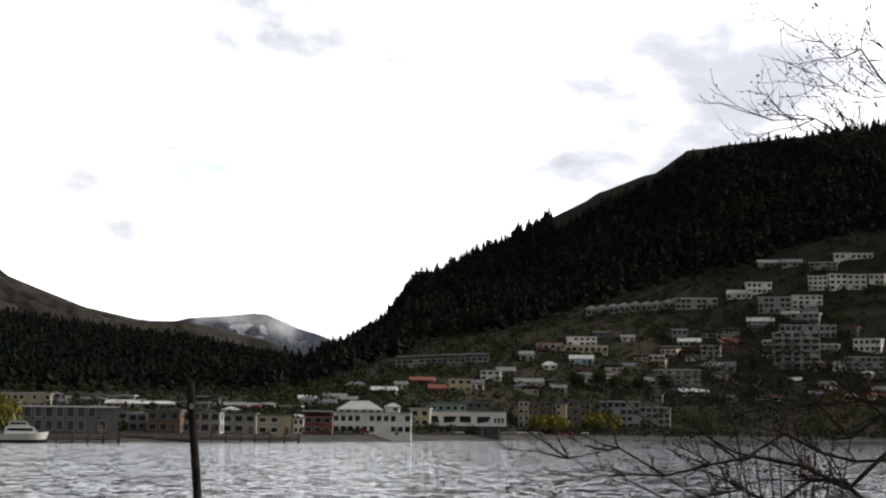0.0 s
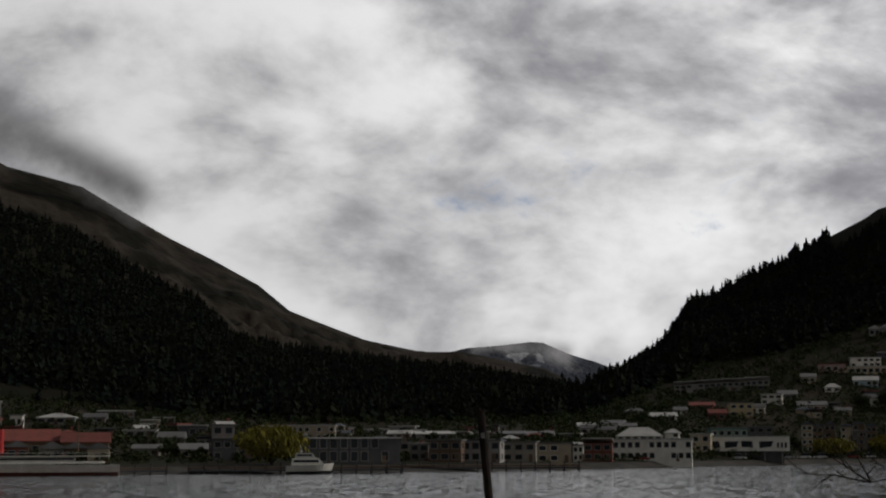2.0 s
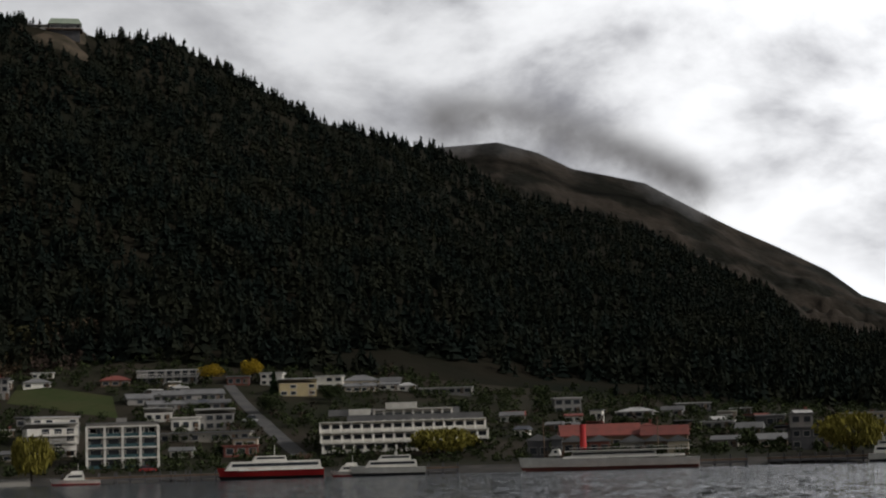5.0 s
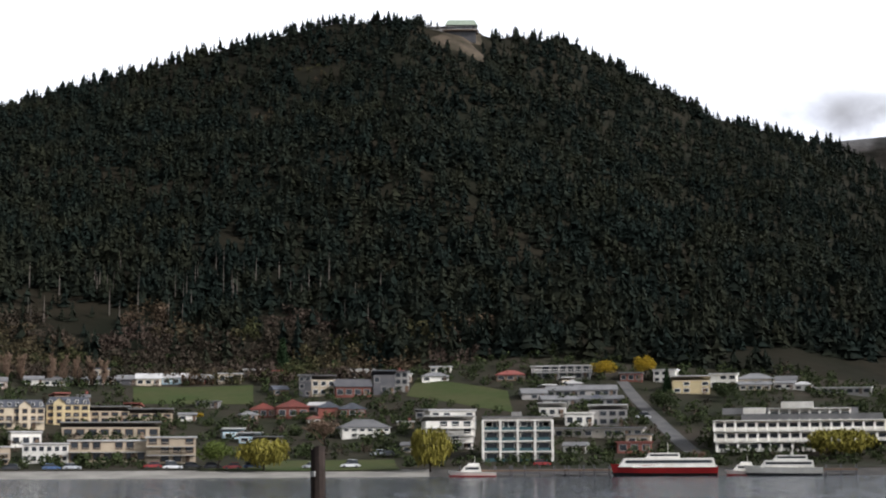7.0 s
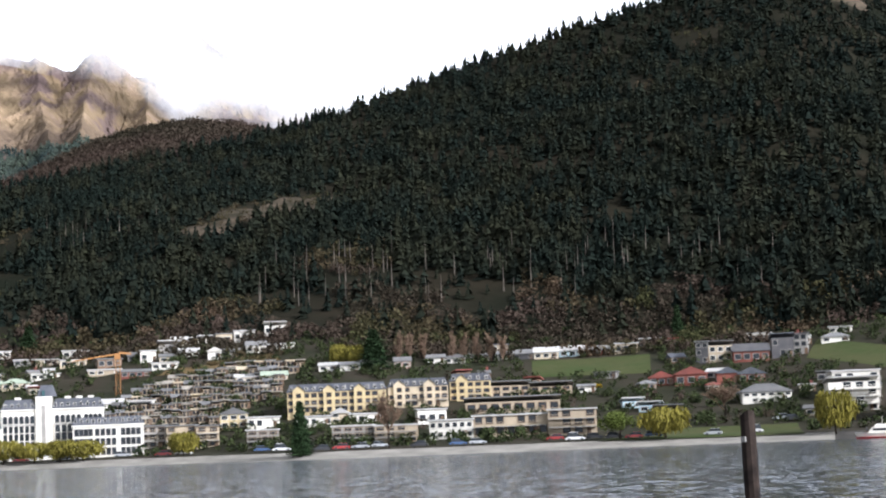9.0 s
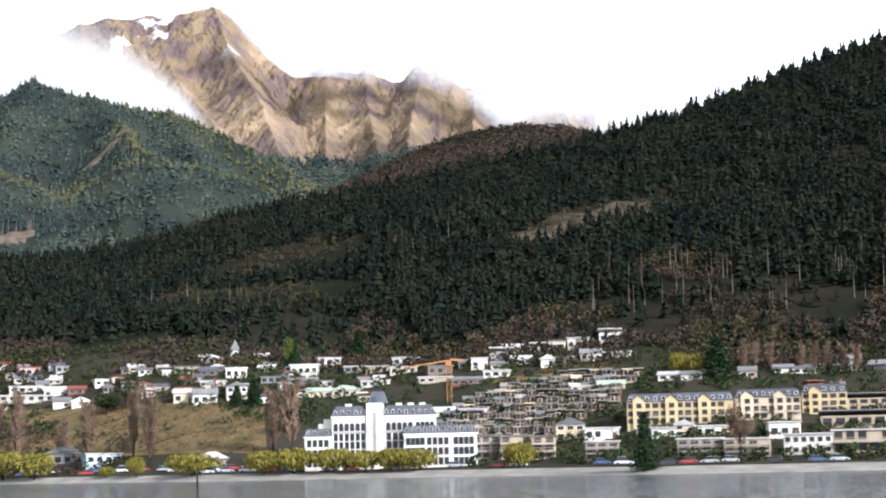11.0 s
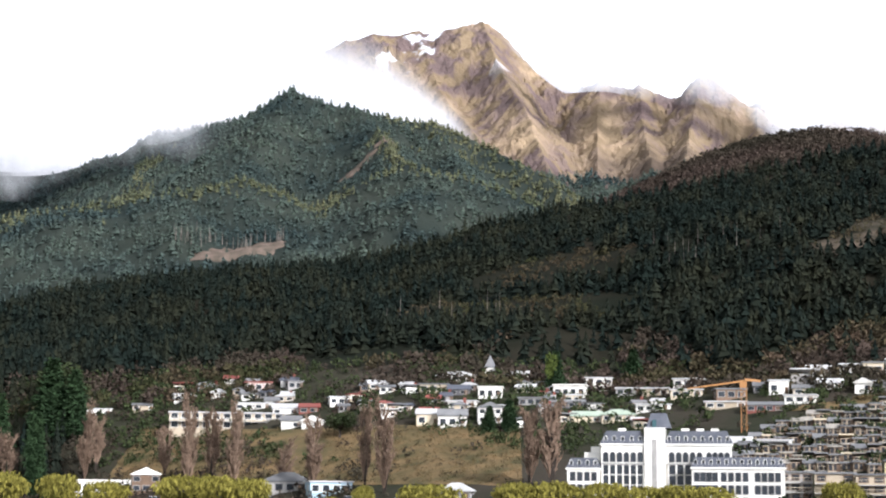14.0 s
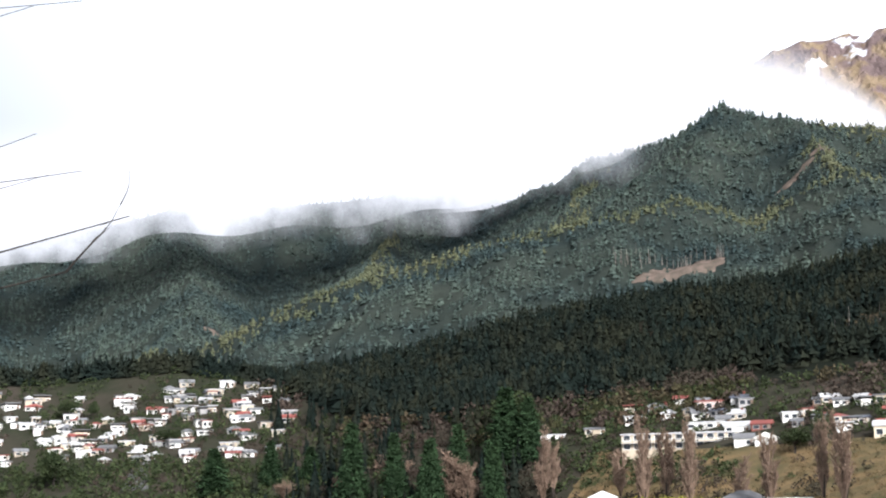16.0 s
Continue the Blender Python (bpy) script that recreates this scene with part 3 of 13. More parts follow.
# ---- building kit ----
PAINT = {
    "white": material("white_paint", (0.76, 0.73, 0.66), (0.62, 0.59, 0.52), 0.4, 0.7, vary=0.14),
    "cream": material("cream_render", (0.60, 0.50, 0.35), (0.49, 0.41, 0.29), 0.4, 0.8, vary=0.08),
    "beige": material("beige_render", (0.43, 0.35, 0.25), (0.34, 0.28, 0.20), 0.4, 0.85, vary=0.12),
    "yellow": material("yellow_render", (0.56, 0.45, 0.25), (0.46, 0.37, 0.21), 0.3, 0.85, vary=0.06),
    "grey": material("grey_cladding", (0.31, 0.29, 0.265), (0.225, 0.215, 0.20), 0.4, 0.8, vary=0.15),
    "dark": material("dark_cladding", (0.055, 0.055, 0.06), (0.085, 0.08, 0.08), 0.4, 0.7, vary=0.2),
    "brick": material("red_brick", (0.21, 0.075, 0.055), (0.15, 0.06, 0.05), 0.6, 0.9, vary=0.15),
    "timber": material("brown_timber", (0.16, 0.10, 0.06), (0.11, 0.07, 0.045), 0.6, 0.85, vary=0.2),
    "pink": material("pink_render", (0.52, 0.36, 0.31), (0.44, 0.31, 0.27), 0.4, 0.85),
    "blue": material("pale_blue_paint", (0.42, 0.56, 0.62), (0.34, 0.48, 0.55), 0.4, 0.75),
    "green": material("green_panels", (0.10, 0.24, 0.19), (0.07, 0.18, 0.15), 0.4, 0.7),
    "stone": material("pale_stone", (0.34, 0.31, 0.26), (0.25, 0.23, 0.20), 0.7, 0.9, 0.05, vary=0.1),
    "roof_grey": material("grey_roofing", (0.16, 0.158, 0.155), (0.11, 0.11, 0.11), 0.35, 0.6, vary=0.3),
    "roof_pale": material("pale_metal_roof", (0.50, 0.49, 0.47), (0.38, 0.37, 0.355), 0.3, 0.6, vary=0.12),
    "roof_red": material("red_roofing", (0.22, 0.055, 0.04), (0.16, 0.045, 0.035), 0.4, 0.7, vary=0.15),
    "roof_slate": material("slate_roofing", (0.055, 0.06, 0.075), (0.085, 0.09, 0.105), 0.5, 0.55, vary=0.15),
    "roof_green": material("pale_green_roof", (0.36, 0.42, 0.32), (0.28, 0.34, 0.26), 0.4, 0.6),
    "asphalt": material("asphalt", (0.085, 0.085, 0.085), (0.12, 0.115, 0.11), 0.2, 0.95, 0.02),
    "concrete": material("concrete", (0.33, 0.32, 0.30), (0.25, 0.245, 0.23), 0.3, 0.9, 0.03),
    "glass": material("window_glass", (0.018, 0.021, 0.025), (0.035, 0.04, 0.045), 0.3, 0.12, vary=0.3),
    "glass_blue": material("blue_glass", (0.05, 0.10, 0.11), (0.035, 0.08, 0.085), 0.3, 0.15),
    "red_paint": material("red_gloss_paint", (0.48, 0.025, 0.022), (0.38, 0.02, 0.02), 0.3, 0.35),
    "black_paint": material("black_paint", (0.015, 0.015, 0.016), (0.03, 0.03, 0.03), 0.4, 0.5),
    "crane_yellow": material("yellow_painted_steel", (0.36, 0.17, 0.05), (0.28, 0.13, 0.04), 0.8, 0.6),
    "grass": material("bright_grass", (0.042, 0.060, 0.020), (0.062, 0.066, 0.028), 0.06, 0.95, 0.1),
    "dry_grass": material("dry_brown_grass", (0.165, 0.112, 0.056), (0.070, 0.062, 0.030), 0.13, 0.95, 0.3),
}


for key in ("glass", "glass_blue"):
    PAINT[key].node_tree.nodes["Principled BSDF"].inputs["Specular IOR Level"].default_value = 0.2


def part(name, bm, mat, parent, label="", at=None):
    """Links a bmesh (or a finished mesh) as one mesh object under a thing or a part."""
    if isinstance(bm, bpy.types.Mesh):
        me = bm
    else:
        me = bpy.data.meshes.new(name)
        bm.to_mesh(me)
        bm.free()
        for m in mat if isinstance(mat, (list, tuple)) else (mat,):
            me.materials.append(m)
    ob = new(name, me)
    ob.parent = parent
    if at is not None:
        ob.matrix_basis = at
    return tagged(ob, label)


def box(bm, x0, x1, y0, y1, z0, z1, slot=0):
    v = [bm.verts.new(c) for c in ((x0, y0, z0), (x1, y0, z0), (x1, y1, z0), (x0, y1, z0), (x0, y0, z1), (x1, y0, z1), (x1, y1, z1), (x0, y1, z1))]
    for q in ((0, 3, 2, 1), (4, 5, 6, 7), (0, 1, 5, 4), (1, 2, 6, 5), (2, 3, 7, 6), (3, 0, 4, 7)):
        bm.faces.new([v[i] for i in q]).material_index = slot
    return v


def boxes(*rows):
    bm = bmesh.new()
    for r in rows:
        box(bm, *r)
    return bm


def prism(bm, outline, z0, z1, shrink=1.0, slot=0):
    """An upright prism over an outline of (x, y), its top scaled about the middle."""
    cx, cy = sum(p[0] for p in outline) / len(outline), sum(p[1] for p in outline) / len(outline)
    lo = [bm.verts.new((a, b, z0)) for a, b in outline]
    hi = [bm.verts.new((cx + (a - cx) * shrink, cy + (b - cy) * shrink, z1)) for a, b in outline]
    n = len(outline)
    for i in range(n):
        bm.faces.new((lo[i], lo[(i + 1) % n], hi[(i + 1) % n], hi[i])).material_index = slot
    bm.faces.new(hi).material_index = slot
    bm.faces.new(lo[::-1]).material_index = slot


def loft(bm, sections, slot=0, close=True):
    """Skin over sections, each a list of as many (x, y, z)."""
    rings = [[bm.verts.new(p) for p in s] for s in sections]
    n = len(rings[0])
    for a, b in zip(rings, rings[1:]):
        for i in range(n if close else n - 1):
            bm.faces.new((a[i], a[(i + 1) % n], b[(i + 1) % n], b[i])).material_index = slot
    if close:
        bm.faces.new(rings[0][::-1]).material_index = slot
        bm.faces.new(rings[-1]).material_index = slot


def roof_mesh(kind, w, d, h, rise, over=0.4):
    """A roof on a w by d block, its front at y = 0, from height h."""
    bm = bmesh.new()
    x, a, b = w / 2 + over, -over, d + over
    if kind == "flat":
        box(bm, -x, x, a, b, h, h + 0.35)
    elif kind == "mono":
        loft(bm, [[(-x, a, h + rise), (-x, b, h), (-x, b, h + 0.3), (-x, a, h + rise + 0.3)], [(x, a, h + rise), (x, b, h), (x, b, h + 0.3), (x, a, h + rise + 0.3)]])
    elif kind == "gable":      # ridge along x
        loft(bm, [[(s, a, h - 0.1), (s, b, h - 0.1), (s, b, h + 0.12), (s, (a + b) / 2, h + rise), (s, a, h + 0.12)] for s in (-x, x)])
    elif kind == "front":      # gable end towards the water
        loft(bm, [[(-x, s, h - 0.1), (x, s, h - 0.1), (x, s, h + 0.12), (0, s, h + rise), (-x, s, h + 0.12)] for s in (a, b)])
    elif kind == "hip":
        k = min(w, d) / 2
        prism(bm, [(-x, a), (x, a), (x, b), (-x, b)], h - 0.1, h + 0.12)
        lo = [bm.verts.new(c) for c in ((-x, a, h + 0.12), (x, a, h + 0.12), (x, b, h + 0.12), (-x, b, h + 0.12))]
        if w >= d:
            hi = [bm.verts.new(c) for c in ((-x + k, d / 2, h + rise), (x - k, d / 2, h + rise))]
            fs = ((lo[0], lo[1], hi[1], hi[0]), (lo[1], lo[2], hi[1]), (lo[2], lo[3], hi[0], hi[1]), (lo[3], lo[0], hi[0]))
        else:
            hi = [bm.verts.new(c) for c in ((0, a + k, h + rise), (0, b - k, h + rise))]
            fs = ((lo[0], lo[1], hi[0]), (lo[1], lo[2], hi[1], hi[0]), (lo[2], lo[3], hi[1]), (lo[3], lo[0], hi[0], hi[1]))
        for f in fs:
            bm.faces.new(f)
    elif kind == "mansard":
        x2, a2, b2 = w / 2 + 0.15, -0.15, d + 0.15
        prism(bm, [(-x2, a2), (x2, a2), (x2, b2), (-x2, b2)], h, h + 0.25)
        lo = [(-x2, a2), (x2, a2), (x2, b2), (-x2, b2)]
        s = rise * 0.42
        hi = [(-x2 + s, a2 + s), (x2 - s, a2 + s), (x2 - s, b2 - s), (-x2 + s, b2 - s)]
        loft(bm, [[(p, q, h + 0.25) for p, q in lo], [(p, q, h + rise) for p, q in hi]])
    return bm


PANES = {}


def pane_mesh(w, h, arch=False, frame="white"):
    """A shared window: a frame standing proud of the wall, mullion, and glass set back in it."""
    key = (round(w, 1), round(h, 1), arch, frame)
    if key not in PANES:
        w, h = key[:2]
        bm = bmesh.new()
        t = min(0.14, w * 0.14)
        n = 6 if arch else 0
        crown = [(math.cos(math.pi * i / n), math.sin(math.pi * i / n)) for i in range(n + 1)] if arch else [(1, 0), (-1, 0)]
        rings = []
        for k, yy in ((t, 0.03), (t, -0.09), (0.0, -0.09), (0.0, -0.02)):
            x = w / 2 + k
            pts = [(-x, -k), (x, -k)] + [(c * x, h + (s * x if arch else k)) for c, s in crown]
            rings.append([bm.verts.new((p, yy, q)) for p, q in pts])
        for a, b in zip(rings, rings[1:]):
            for i in range(len(a)):
                bm.faces.new((a[i], a[(i + 1) % len(a)], b[(i + 1) % len(a)], b[i]))
        bm.faces.new(rings[-1]).material_index = 1
        me = bpy.data.meshes.new("window")
        bm.to_mesh(me)
        bm.free()
        me.materials.append(PAINT[frame])
        me.materials.append(PAINT["glass"])
        PANES[key] = me
    return PANES[key]


def stand(x, y, turn, sink=0.4):
    """The pose of a thing on the ground at x, y; its back points away along the bearing."""
    return pose(x, y, float(height(x, y)) - sink, 0, 0, turn)


def windows(parent, w, floors, cols, z0, step, ww, wh, y=0.0, arch=False, frame="white", x0=None, x1=None, skip=0.0, seed=0):
    rng = random.Random(seed)
    a, b = (-w / 2 if x0 is None else x0), (w / 2 if x1 is None else x1)
    for f in range(floors):
        for c in range(cols):
            if rng.random() >= skip:
                part("window", pane_mesh(ww, wh, arch, frame), None, parent, at=pose(a + (b - a) * (c + 0.5) / cols, y, z0 + f * step))


def balcony(parent, x0, x1, z, depth=1.3, y=0.0, rail="white", solid=False):
    slab = part("balcony", boxes((x0, x1, y - depth, y, z - 0.18, z)), PAINT["concrete"], parent)
    if solid:
        bm = boxes((x0, x1, y - depth, y - depth + 0.12, z, z + 0.95), (x0, x0 + 0.1, y - depth + 0.12, y, z, z + 0.95), (x1 - 0.1, x1, y - depth + 0.12, y, z, z + 0.95))
    else:
        n = max(2, int((x1 - x0) / 0.9))
        bm = boxes((x0, x1, y - depth, y - depth + 0.06, z + 0.9, z + 1.0), *[(x0 + (x1 - x0 - 0.05) * i / n, x0 + (x1 - x0 - 0.05) * i / n + 0.05, y - depth, y - depth + 0.05, z, z + 0.9) for i in range(n + 1)])
    part("railing", bm, PAINT[rail], slab)


def building(x, y, turn, w, d, h, roof="gable", wall="white", top="roof_grey", floors=1, cols=3, rise=None, name="house", label="", category="house",
             group="", frame="white", terrace=False, chimney=False, big=0.0, skip=0.12, sink=1.2):
    """A house or block: walls, roof, windows, door, and where given a terrace and a chimney."""
    if frame == "white" and wall in ("dark", "timber", "brick", "grey", "stone"):
        frame = "grey" if wall != "grey" else "roof_grey"
    rise = rise if rise is not None else {"flat": 0.35, "mono": 1.2, "mansard": 2.2}.get(roof, 0.22 * min(w, d) + 0.6)
    house = tagged(new(name), label or "%s-walled house with a %s roof on the hillside" % (wall, top.replace("roof_", "")), category, group)
    house.matrix_basis = stand(x, y, turn, 0.0)
    seed = int(abs(x * 7 + y * 13)) % 9973
    bm = boxes((-w / 2, w / 2, 0, d, -sink - 0.12 * d, h))
    part("wall", bm, PAINT[wall], house)
    part("roof", roof_mesh(roof, w, d, h, rise), PAINT[top], house)
    step = h / floors
    wh = min(1.5, step * 0.5) + big * 0.5
    ww = min(1.7 + big, w / cols * 0.62)
    windows(house, w, floors, cols, step * 0.28, step, ww, wh, -0.01, False, frame, skip=skip, seed=seed)
    part("door", boxes((w * 0.3, w * 0.3 + 0.95, -0.08, 0.03, 0.0, 2.0)), PAINT["timber"], house)
    for s in (-1, 1):
        for f in range(floors):
            part("window", pane_mesh(min(1.4, d * 0.25), wh, False, frame), None, house, at=pose(s * (w / 2 + 0.01), d * 0.45, step * (f + 0.28), 0, 0, 90 * s))
    if roof == "mansard":     # dormers along the slope and taller gabled bays between them
        for c in range(cols):
            cx = -w / 2 + w * (c + 0.5) / cols
            if c % 4 == 1:
                bm = bmesh.new()
                loft(bm, [[(cx - 1.6, yy, -1.0), (cx + 1.6, yy, -1.0), (cx + 1.6, yy, h + 0.6), (cx, yy, h + rise * 0.85), (cx - 1.6, yy, h + 0.6)] for yy in (-0.7, 2.0)])
                bay = part("gable_bay", bm, PAINT[wall], house)
                bm = bmesh.new()
                for s in (-1, 1):
                    loft(bm, [[(cx, yy, h + rise * 0.85 + 0.05), (cx, yy, h + rise * 0.85 + 0.3), (cx + s * 1.9, yy, h + 0.55), (cx + s * 1.9, yy, h + 0.3)] for yy in (-1.0, 2.1)])
                part("bay_roof", bm, PAINT["roof_slate"], bay)
                for f in range(floors):
                    part("window", pane_mesh(1.1, wh, False, frame), None, bay, at=pose(cx, -0.71, step * (f + 0.28)))
                balcony(house, cx + 1.7, cx + 1.7 + w / cols * 1.6, step, 0.9, 0.0, "grey")
            else:
                dormer = part("dormer", boxes((cx - 0.5, cx + 0.5, -0.05, 1.2, h + 0.4, h + 1.5)), PAINT["roof_slate"], house)
                part("window", pane_mesh(0.7, 0.7), None, dormer, at=pose(cx, -0.06, h + 0.6))
    if terrace:
        for f in range(1, floors + (floors == 1)):
            balcony(house, -w / 2, w / 2, step * f if floors > 1 else 0.2, 1.8, 0.0, "beige" if frame == "timber" else "white")
    if chimney:
        part("chimney", boxes((w * 0.2, w * 0.2 + 0.7, d * 0.5, d * 0.5 + 0.7, h, h + rise + 0.9)), PAINT["brick"], house)
    return house

# ---- the town: x, y, bearing, width, depth, height of the walls, roof, wall paint, roof paint, floors, windows, rise ----

# houses along the top of the grass bank
building(-453.3, 349.3, 47, 5.6, 4.5, 1.8, "gable", "white", "roof_grey", 1, 2, 1.2, label="white-painted single-storey house with a grey gabled roof", group="houses above the bank")
building(-449.3, 354.3, 44, 6.8, 5.5, 1.8, "hip", "white", "roof_grey", 1, 3, 1.4, label="white-painted single-storey house with a grey hipped roof", group="houses above the bank")
building(-447.1, 361.9, 49, 7.4, 5.9, 1.8, "gable", "beige", "roof_grey", 1, 3, 1.1, label="beige rendered single-storey house with a grey gabled roof", group="houses above the bank")
building(-442.4, 367.6, 43, 6.9, 5.5, 1.8, "hip", "white", "roof_grey", 1, 3, 1.3, label="white-painted single-storey house with a grey hipped roof", group="houses above the bank")
building(-437.0, 372.4, 41, 6.8, 5.4, 1.8, "gable", "dark", "roof_grey", 1, 3, 1.5, label="dark clad single-storey house with a grey gabled roof", group="houses above the bank")
building(-431.6, 377.2, 47, 7.7, 6.1, 2.2, "gable", "cream", "roof_pale", 1, 3, 1.8, label="cream single-storey house with a pale metal gabled roof", group="houses above the bank")
building(-428.2, 385.5, 56, 8.4, 6.8, 2.1, "gable", "blue", "roof_pale", 1, 3, 1.7, label="pale blue single-storey house with a pale metal gabled roof", group="houses above the bank")
building(-423.4, 392.2, 53, 7.6, 6.1, 1.8, "gable", "brick", "roof_grey", 1, 3, 1.5, label="red-brown single-storey house with a grey gabled roof", group="houses above the bank")
building(-417.2, 398.8, 52, 7.6, 6.1, 3.1, "flat", "beige", "roof_pale", 1, 3, 0.3, label="beige rendered single-storey house with a pale metal flat roof", group="houses above the bank")
building(-419.7, 412.0, 40, 6.8, 5.5, 1.8, "mono", "grey", "roof_pale", 1, 3, 0.7, label="grey clad single-storey house with a pale metal sloping roof", group="houses above the bank")
building(-451.6, 334.9, 54, 5.1, 4.1, 2.3, "gable", "pink", "roof_grey", 1, 2, 1.5, label="pink single-storey house with a grey gabled roof", group="houses above the bank")
building(-455.8, 325.8, 50, 5.9, 4.7, 2.7, "flat", "white", "roof_pale", 1, 2, 0.3, label="white-painted single-storey house with a pale metal flat roof", group="houses above the bank")
building(-458.8, 319.7, 49, 5.9, 4.7, 1.8, "gable", "white", "roof_grey", 1, 2, 1.2, label="white-painted single-storey house with a grey gabled roof", group="houses above the bank")
building(-465.1, 315.9, 48, 5.9, 4.7, 1.8, "gable", "white", "roof_pale", 1, 2, 1.1, label="white-painted single-storey house with a pale metal gabled roof", group="houses above the bank")
# dark and red houses on the slope
building(-380.9, 395.5, 38, 3.8, 4.0, 6.6, "flat", "dark", "roof_grey", 3, 2, 0.3, label="dark clad three-storey house with a grey flat roof")
building(-377.5, 400.1, 52, 7.4, 6.0, 5.1, "mono", "beige", "dark", 2, 3, 1.2, label="beige rendered two-storey house with a dark sloping roof")
building(-369.5, 404.9, 49, 10.9, 8.7, 3.3, "gable", "brick", "dark", 1, 4, 2.5, label="red-brown single-storey house with a dark gabled roof")
building(-393.2, 434.7, 48, 8.1, 6.5, 2.6, "flat", "white", "roof_pale", 1, 3, 0.3, label="white-painted single-storey house with a pale metal flat roof")
building(-365.1, 414.1, 47, 6.6, 5.3, 6.1, "mono", "dark", "roof_slate", 2, 3, 1.2, label="dark clad two-storey house with a slate sloping roof")
building(-363.1, 419.9, 35, 4.0, 4.0, 6.3, "flat", "grey", "dark", 3, 2, 0.3, label="grey clad three-storey house with a dark flat roof")
building(-367.2, 364.2, 41, 7.0, 5.6, 2.4, "front", "brick", "roof_red", 1, 3, 1.8, label="red-brown single-storey house with a red front-gabled roof")
building(-359.8, 368.6, 47, 9.1, 7.2, 3.3, "front", "brick", "roof_red", 1, 3, 2.2, label="red-brown single-storey house with a red front-gabled roof")
building(-353.1, 376.4, 48, 6.0, 4.8, 2.9, "front", "brick", "roof_slate", 1, 2, 1.7, label="red-brown single-storey house with a slate front-gabled roof")
building(-348.1, 381.0, 49, 7.5, 6.0, 2.3, "front", "brick", "roof_slate", 1, 3, 1.9, label="red-brown single-storey house with a slate front-gabled roof")
building(-348.6, 334.6, 54, 5.6, 4.5, 1.8, "mono", "blue", "roof_pale", 1, 2, 0.9, label="pale blue single-storey house with a pale metal sloping roof")
building(-339.8, 332.1, 37, 5.9, 4.8, 1.8, "mono", "blue", "roof_pale", 1, 2, 0.9, label="pale blue single-storey house with a pale metal sloping roof")
building(-331.5, 330.5, 47, 7.2, 5.7, 1.9, "mono", "grey", "roof_grey", 1, 3, 1.0, label="grey clad single-storey house with a grey sloping roof")
building(-364.0, 437.5, 43, 8.4, 6.7, 1.8, "hip", "white", "roof_grey", 1, 3, 1.4, label="white-painted single-storey house with a grey hipped roof")
building(-341.1, 446.7, 37, 8.8, 7.0, 1.9, "hip", "timber", "roof_red", 1, 3, 1.6, label="brown timber single-storey house with a red hipped roof")
building(-296.8, 347.6, 34, 6.2, 4.9, 1.8, "gable", "beige", "roof_grey", 1, 2, 1.0, label="beige rendered single-storey house with a grey gabled roof")
building(-378.4, 345.2, 47, 4.8, 4.0, 1.8, "gable", "white", "roof_grey", 1, 2, 0.7, label="white-painted single-storey house with a grey gabled roof")
building(-389.2, 362.9, 39, 6.6, 5.3, 1.8, "flat", "grey", "roof_grey", 1, 3, 0.3, label="grey clad single-storey house with a grey flat roof")
building(-322.5, 358.4, 51, 13.0, 9.0, 2.8, "hip", "white", "roof_grey", 2, 6, 2.3, label="white two-storey lodge with a dark hipped roof")
# flats and houses by the steep street
building(-292.9, 357.4, 47, 12.3, 9.0, 7.4, "mono", "white", "roof_pale", 4, 4, 1.2, name="apartment_house", label="white four-storey apartment house with a slanted roof", category="apartments", terrace=True, big=0.8)
building(-334.7, 456.5, 37, 8.8, 7.1, 3.9, "flat", "grey", "roof_pale", 2, 3, 0.3, label="grey clad two-storey house with a pale metal flat roof", big=1.0, terrace=True)
building(-328.4, 463.5, 31, 9.7, 7.8, 4.1, "flat", "grey", "roof_pale", 2, 4, 0.3, label="grey clad two-storey house with a pale metal flat roof", big=1.0, terrace=True)
building(-318.5, 428.7, 45, 7.3, 5.9, 1.9, "gable", "grey", "roof_grey", 1, 3, 1.6, label="grey terraced house with a low slate-grey roof", group="grey terrace houses")
building(-315.2, 438.5, 37, 9.4, 7.5, 1.9, "gable", "grey", "roof_grey", 1, 4, 1.6, label="grey terraced house with a low slate-grey roof", group="grey terrace houses")
building(-308.3, 447.0, 42, 11.8, 9.0, 2.0, "gable", "grey", "roof_grey", 1, 5, 1.7, label="grey terraced house with a low slate-grey roof", group="grey terrace houses")
building(-307.1, 425.9, 43, 10.4, 8.3, 1.8, "gable", "grey", "roof_grey", 1, 4, 1.4, label="grey terraced house with a low slate-grey roof", group="grey terrace houses")
building(-299.7, 435.9, 35, 13.1, 9.0, 1.8, "gable", "grey", "roof_grey", 1, 5, 1.3, label="grey terraced house with a low slate-grey roof", group="grey terrace houses")
building(-299.0, 410.7, 34, 7.4, 5.9, 2.6, "mono", "white", "roof_pale", 1, 3, 1.2, label="white-painted single-storey house with a pale metal sloping roof")
building(-285.3, 404.5, 37, 7.8, 6.2, 3.5, "flat", "white", "white", 1, 3, 0.3, label="white-painted single-storey house with a white flat roof")
building(-280.0, 410.6, 33, 10.3, 8.2, 4.4, "mono", "grey", "roof_pale", 2, 4, 1.2, label="grey clad two-storey house with a pale metal sloping roof")
building(-272.7, 395.1, 28, 23.7, 9.0, 2.5, "flat", "stone", "roof_grey", 1, 9, 0.3, label="stone-clad single-storey house with a grey flat roof")
building(-256.8, 390.1, 29, 6.3, 5.0, 3.2, "flat", "beige", "roof_grey", 1, 2, 0.3, label="beige rendered single-storey house with a grey flat roof")
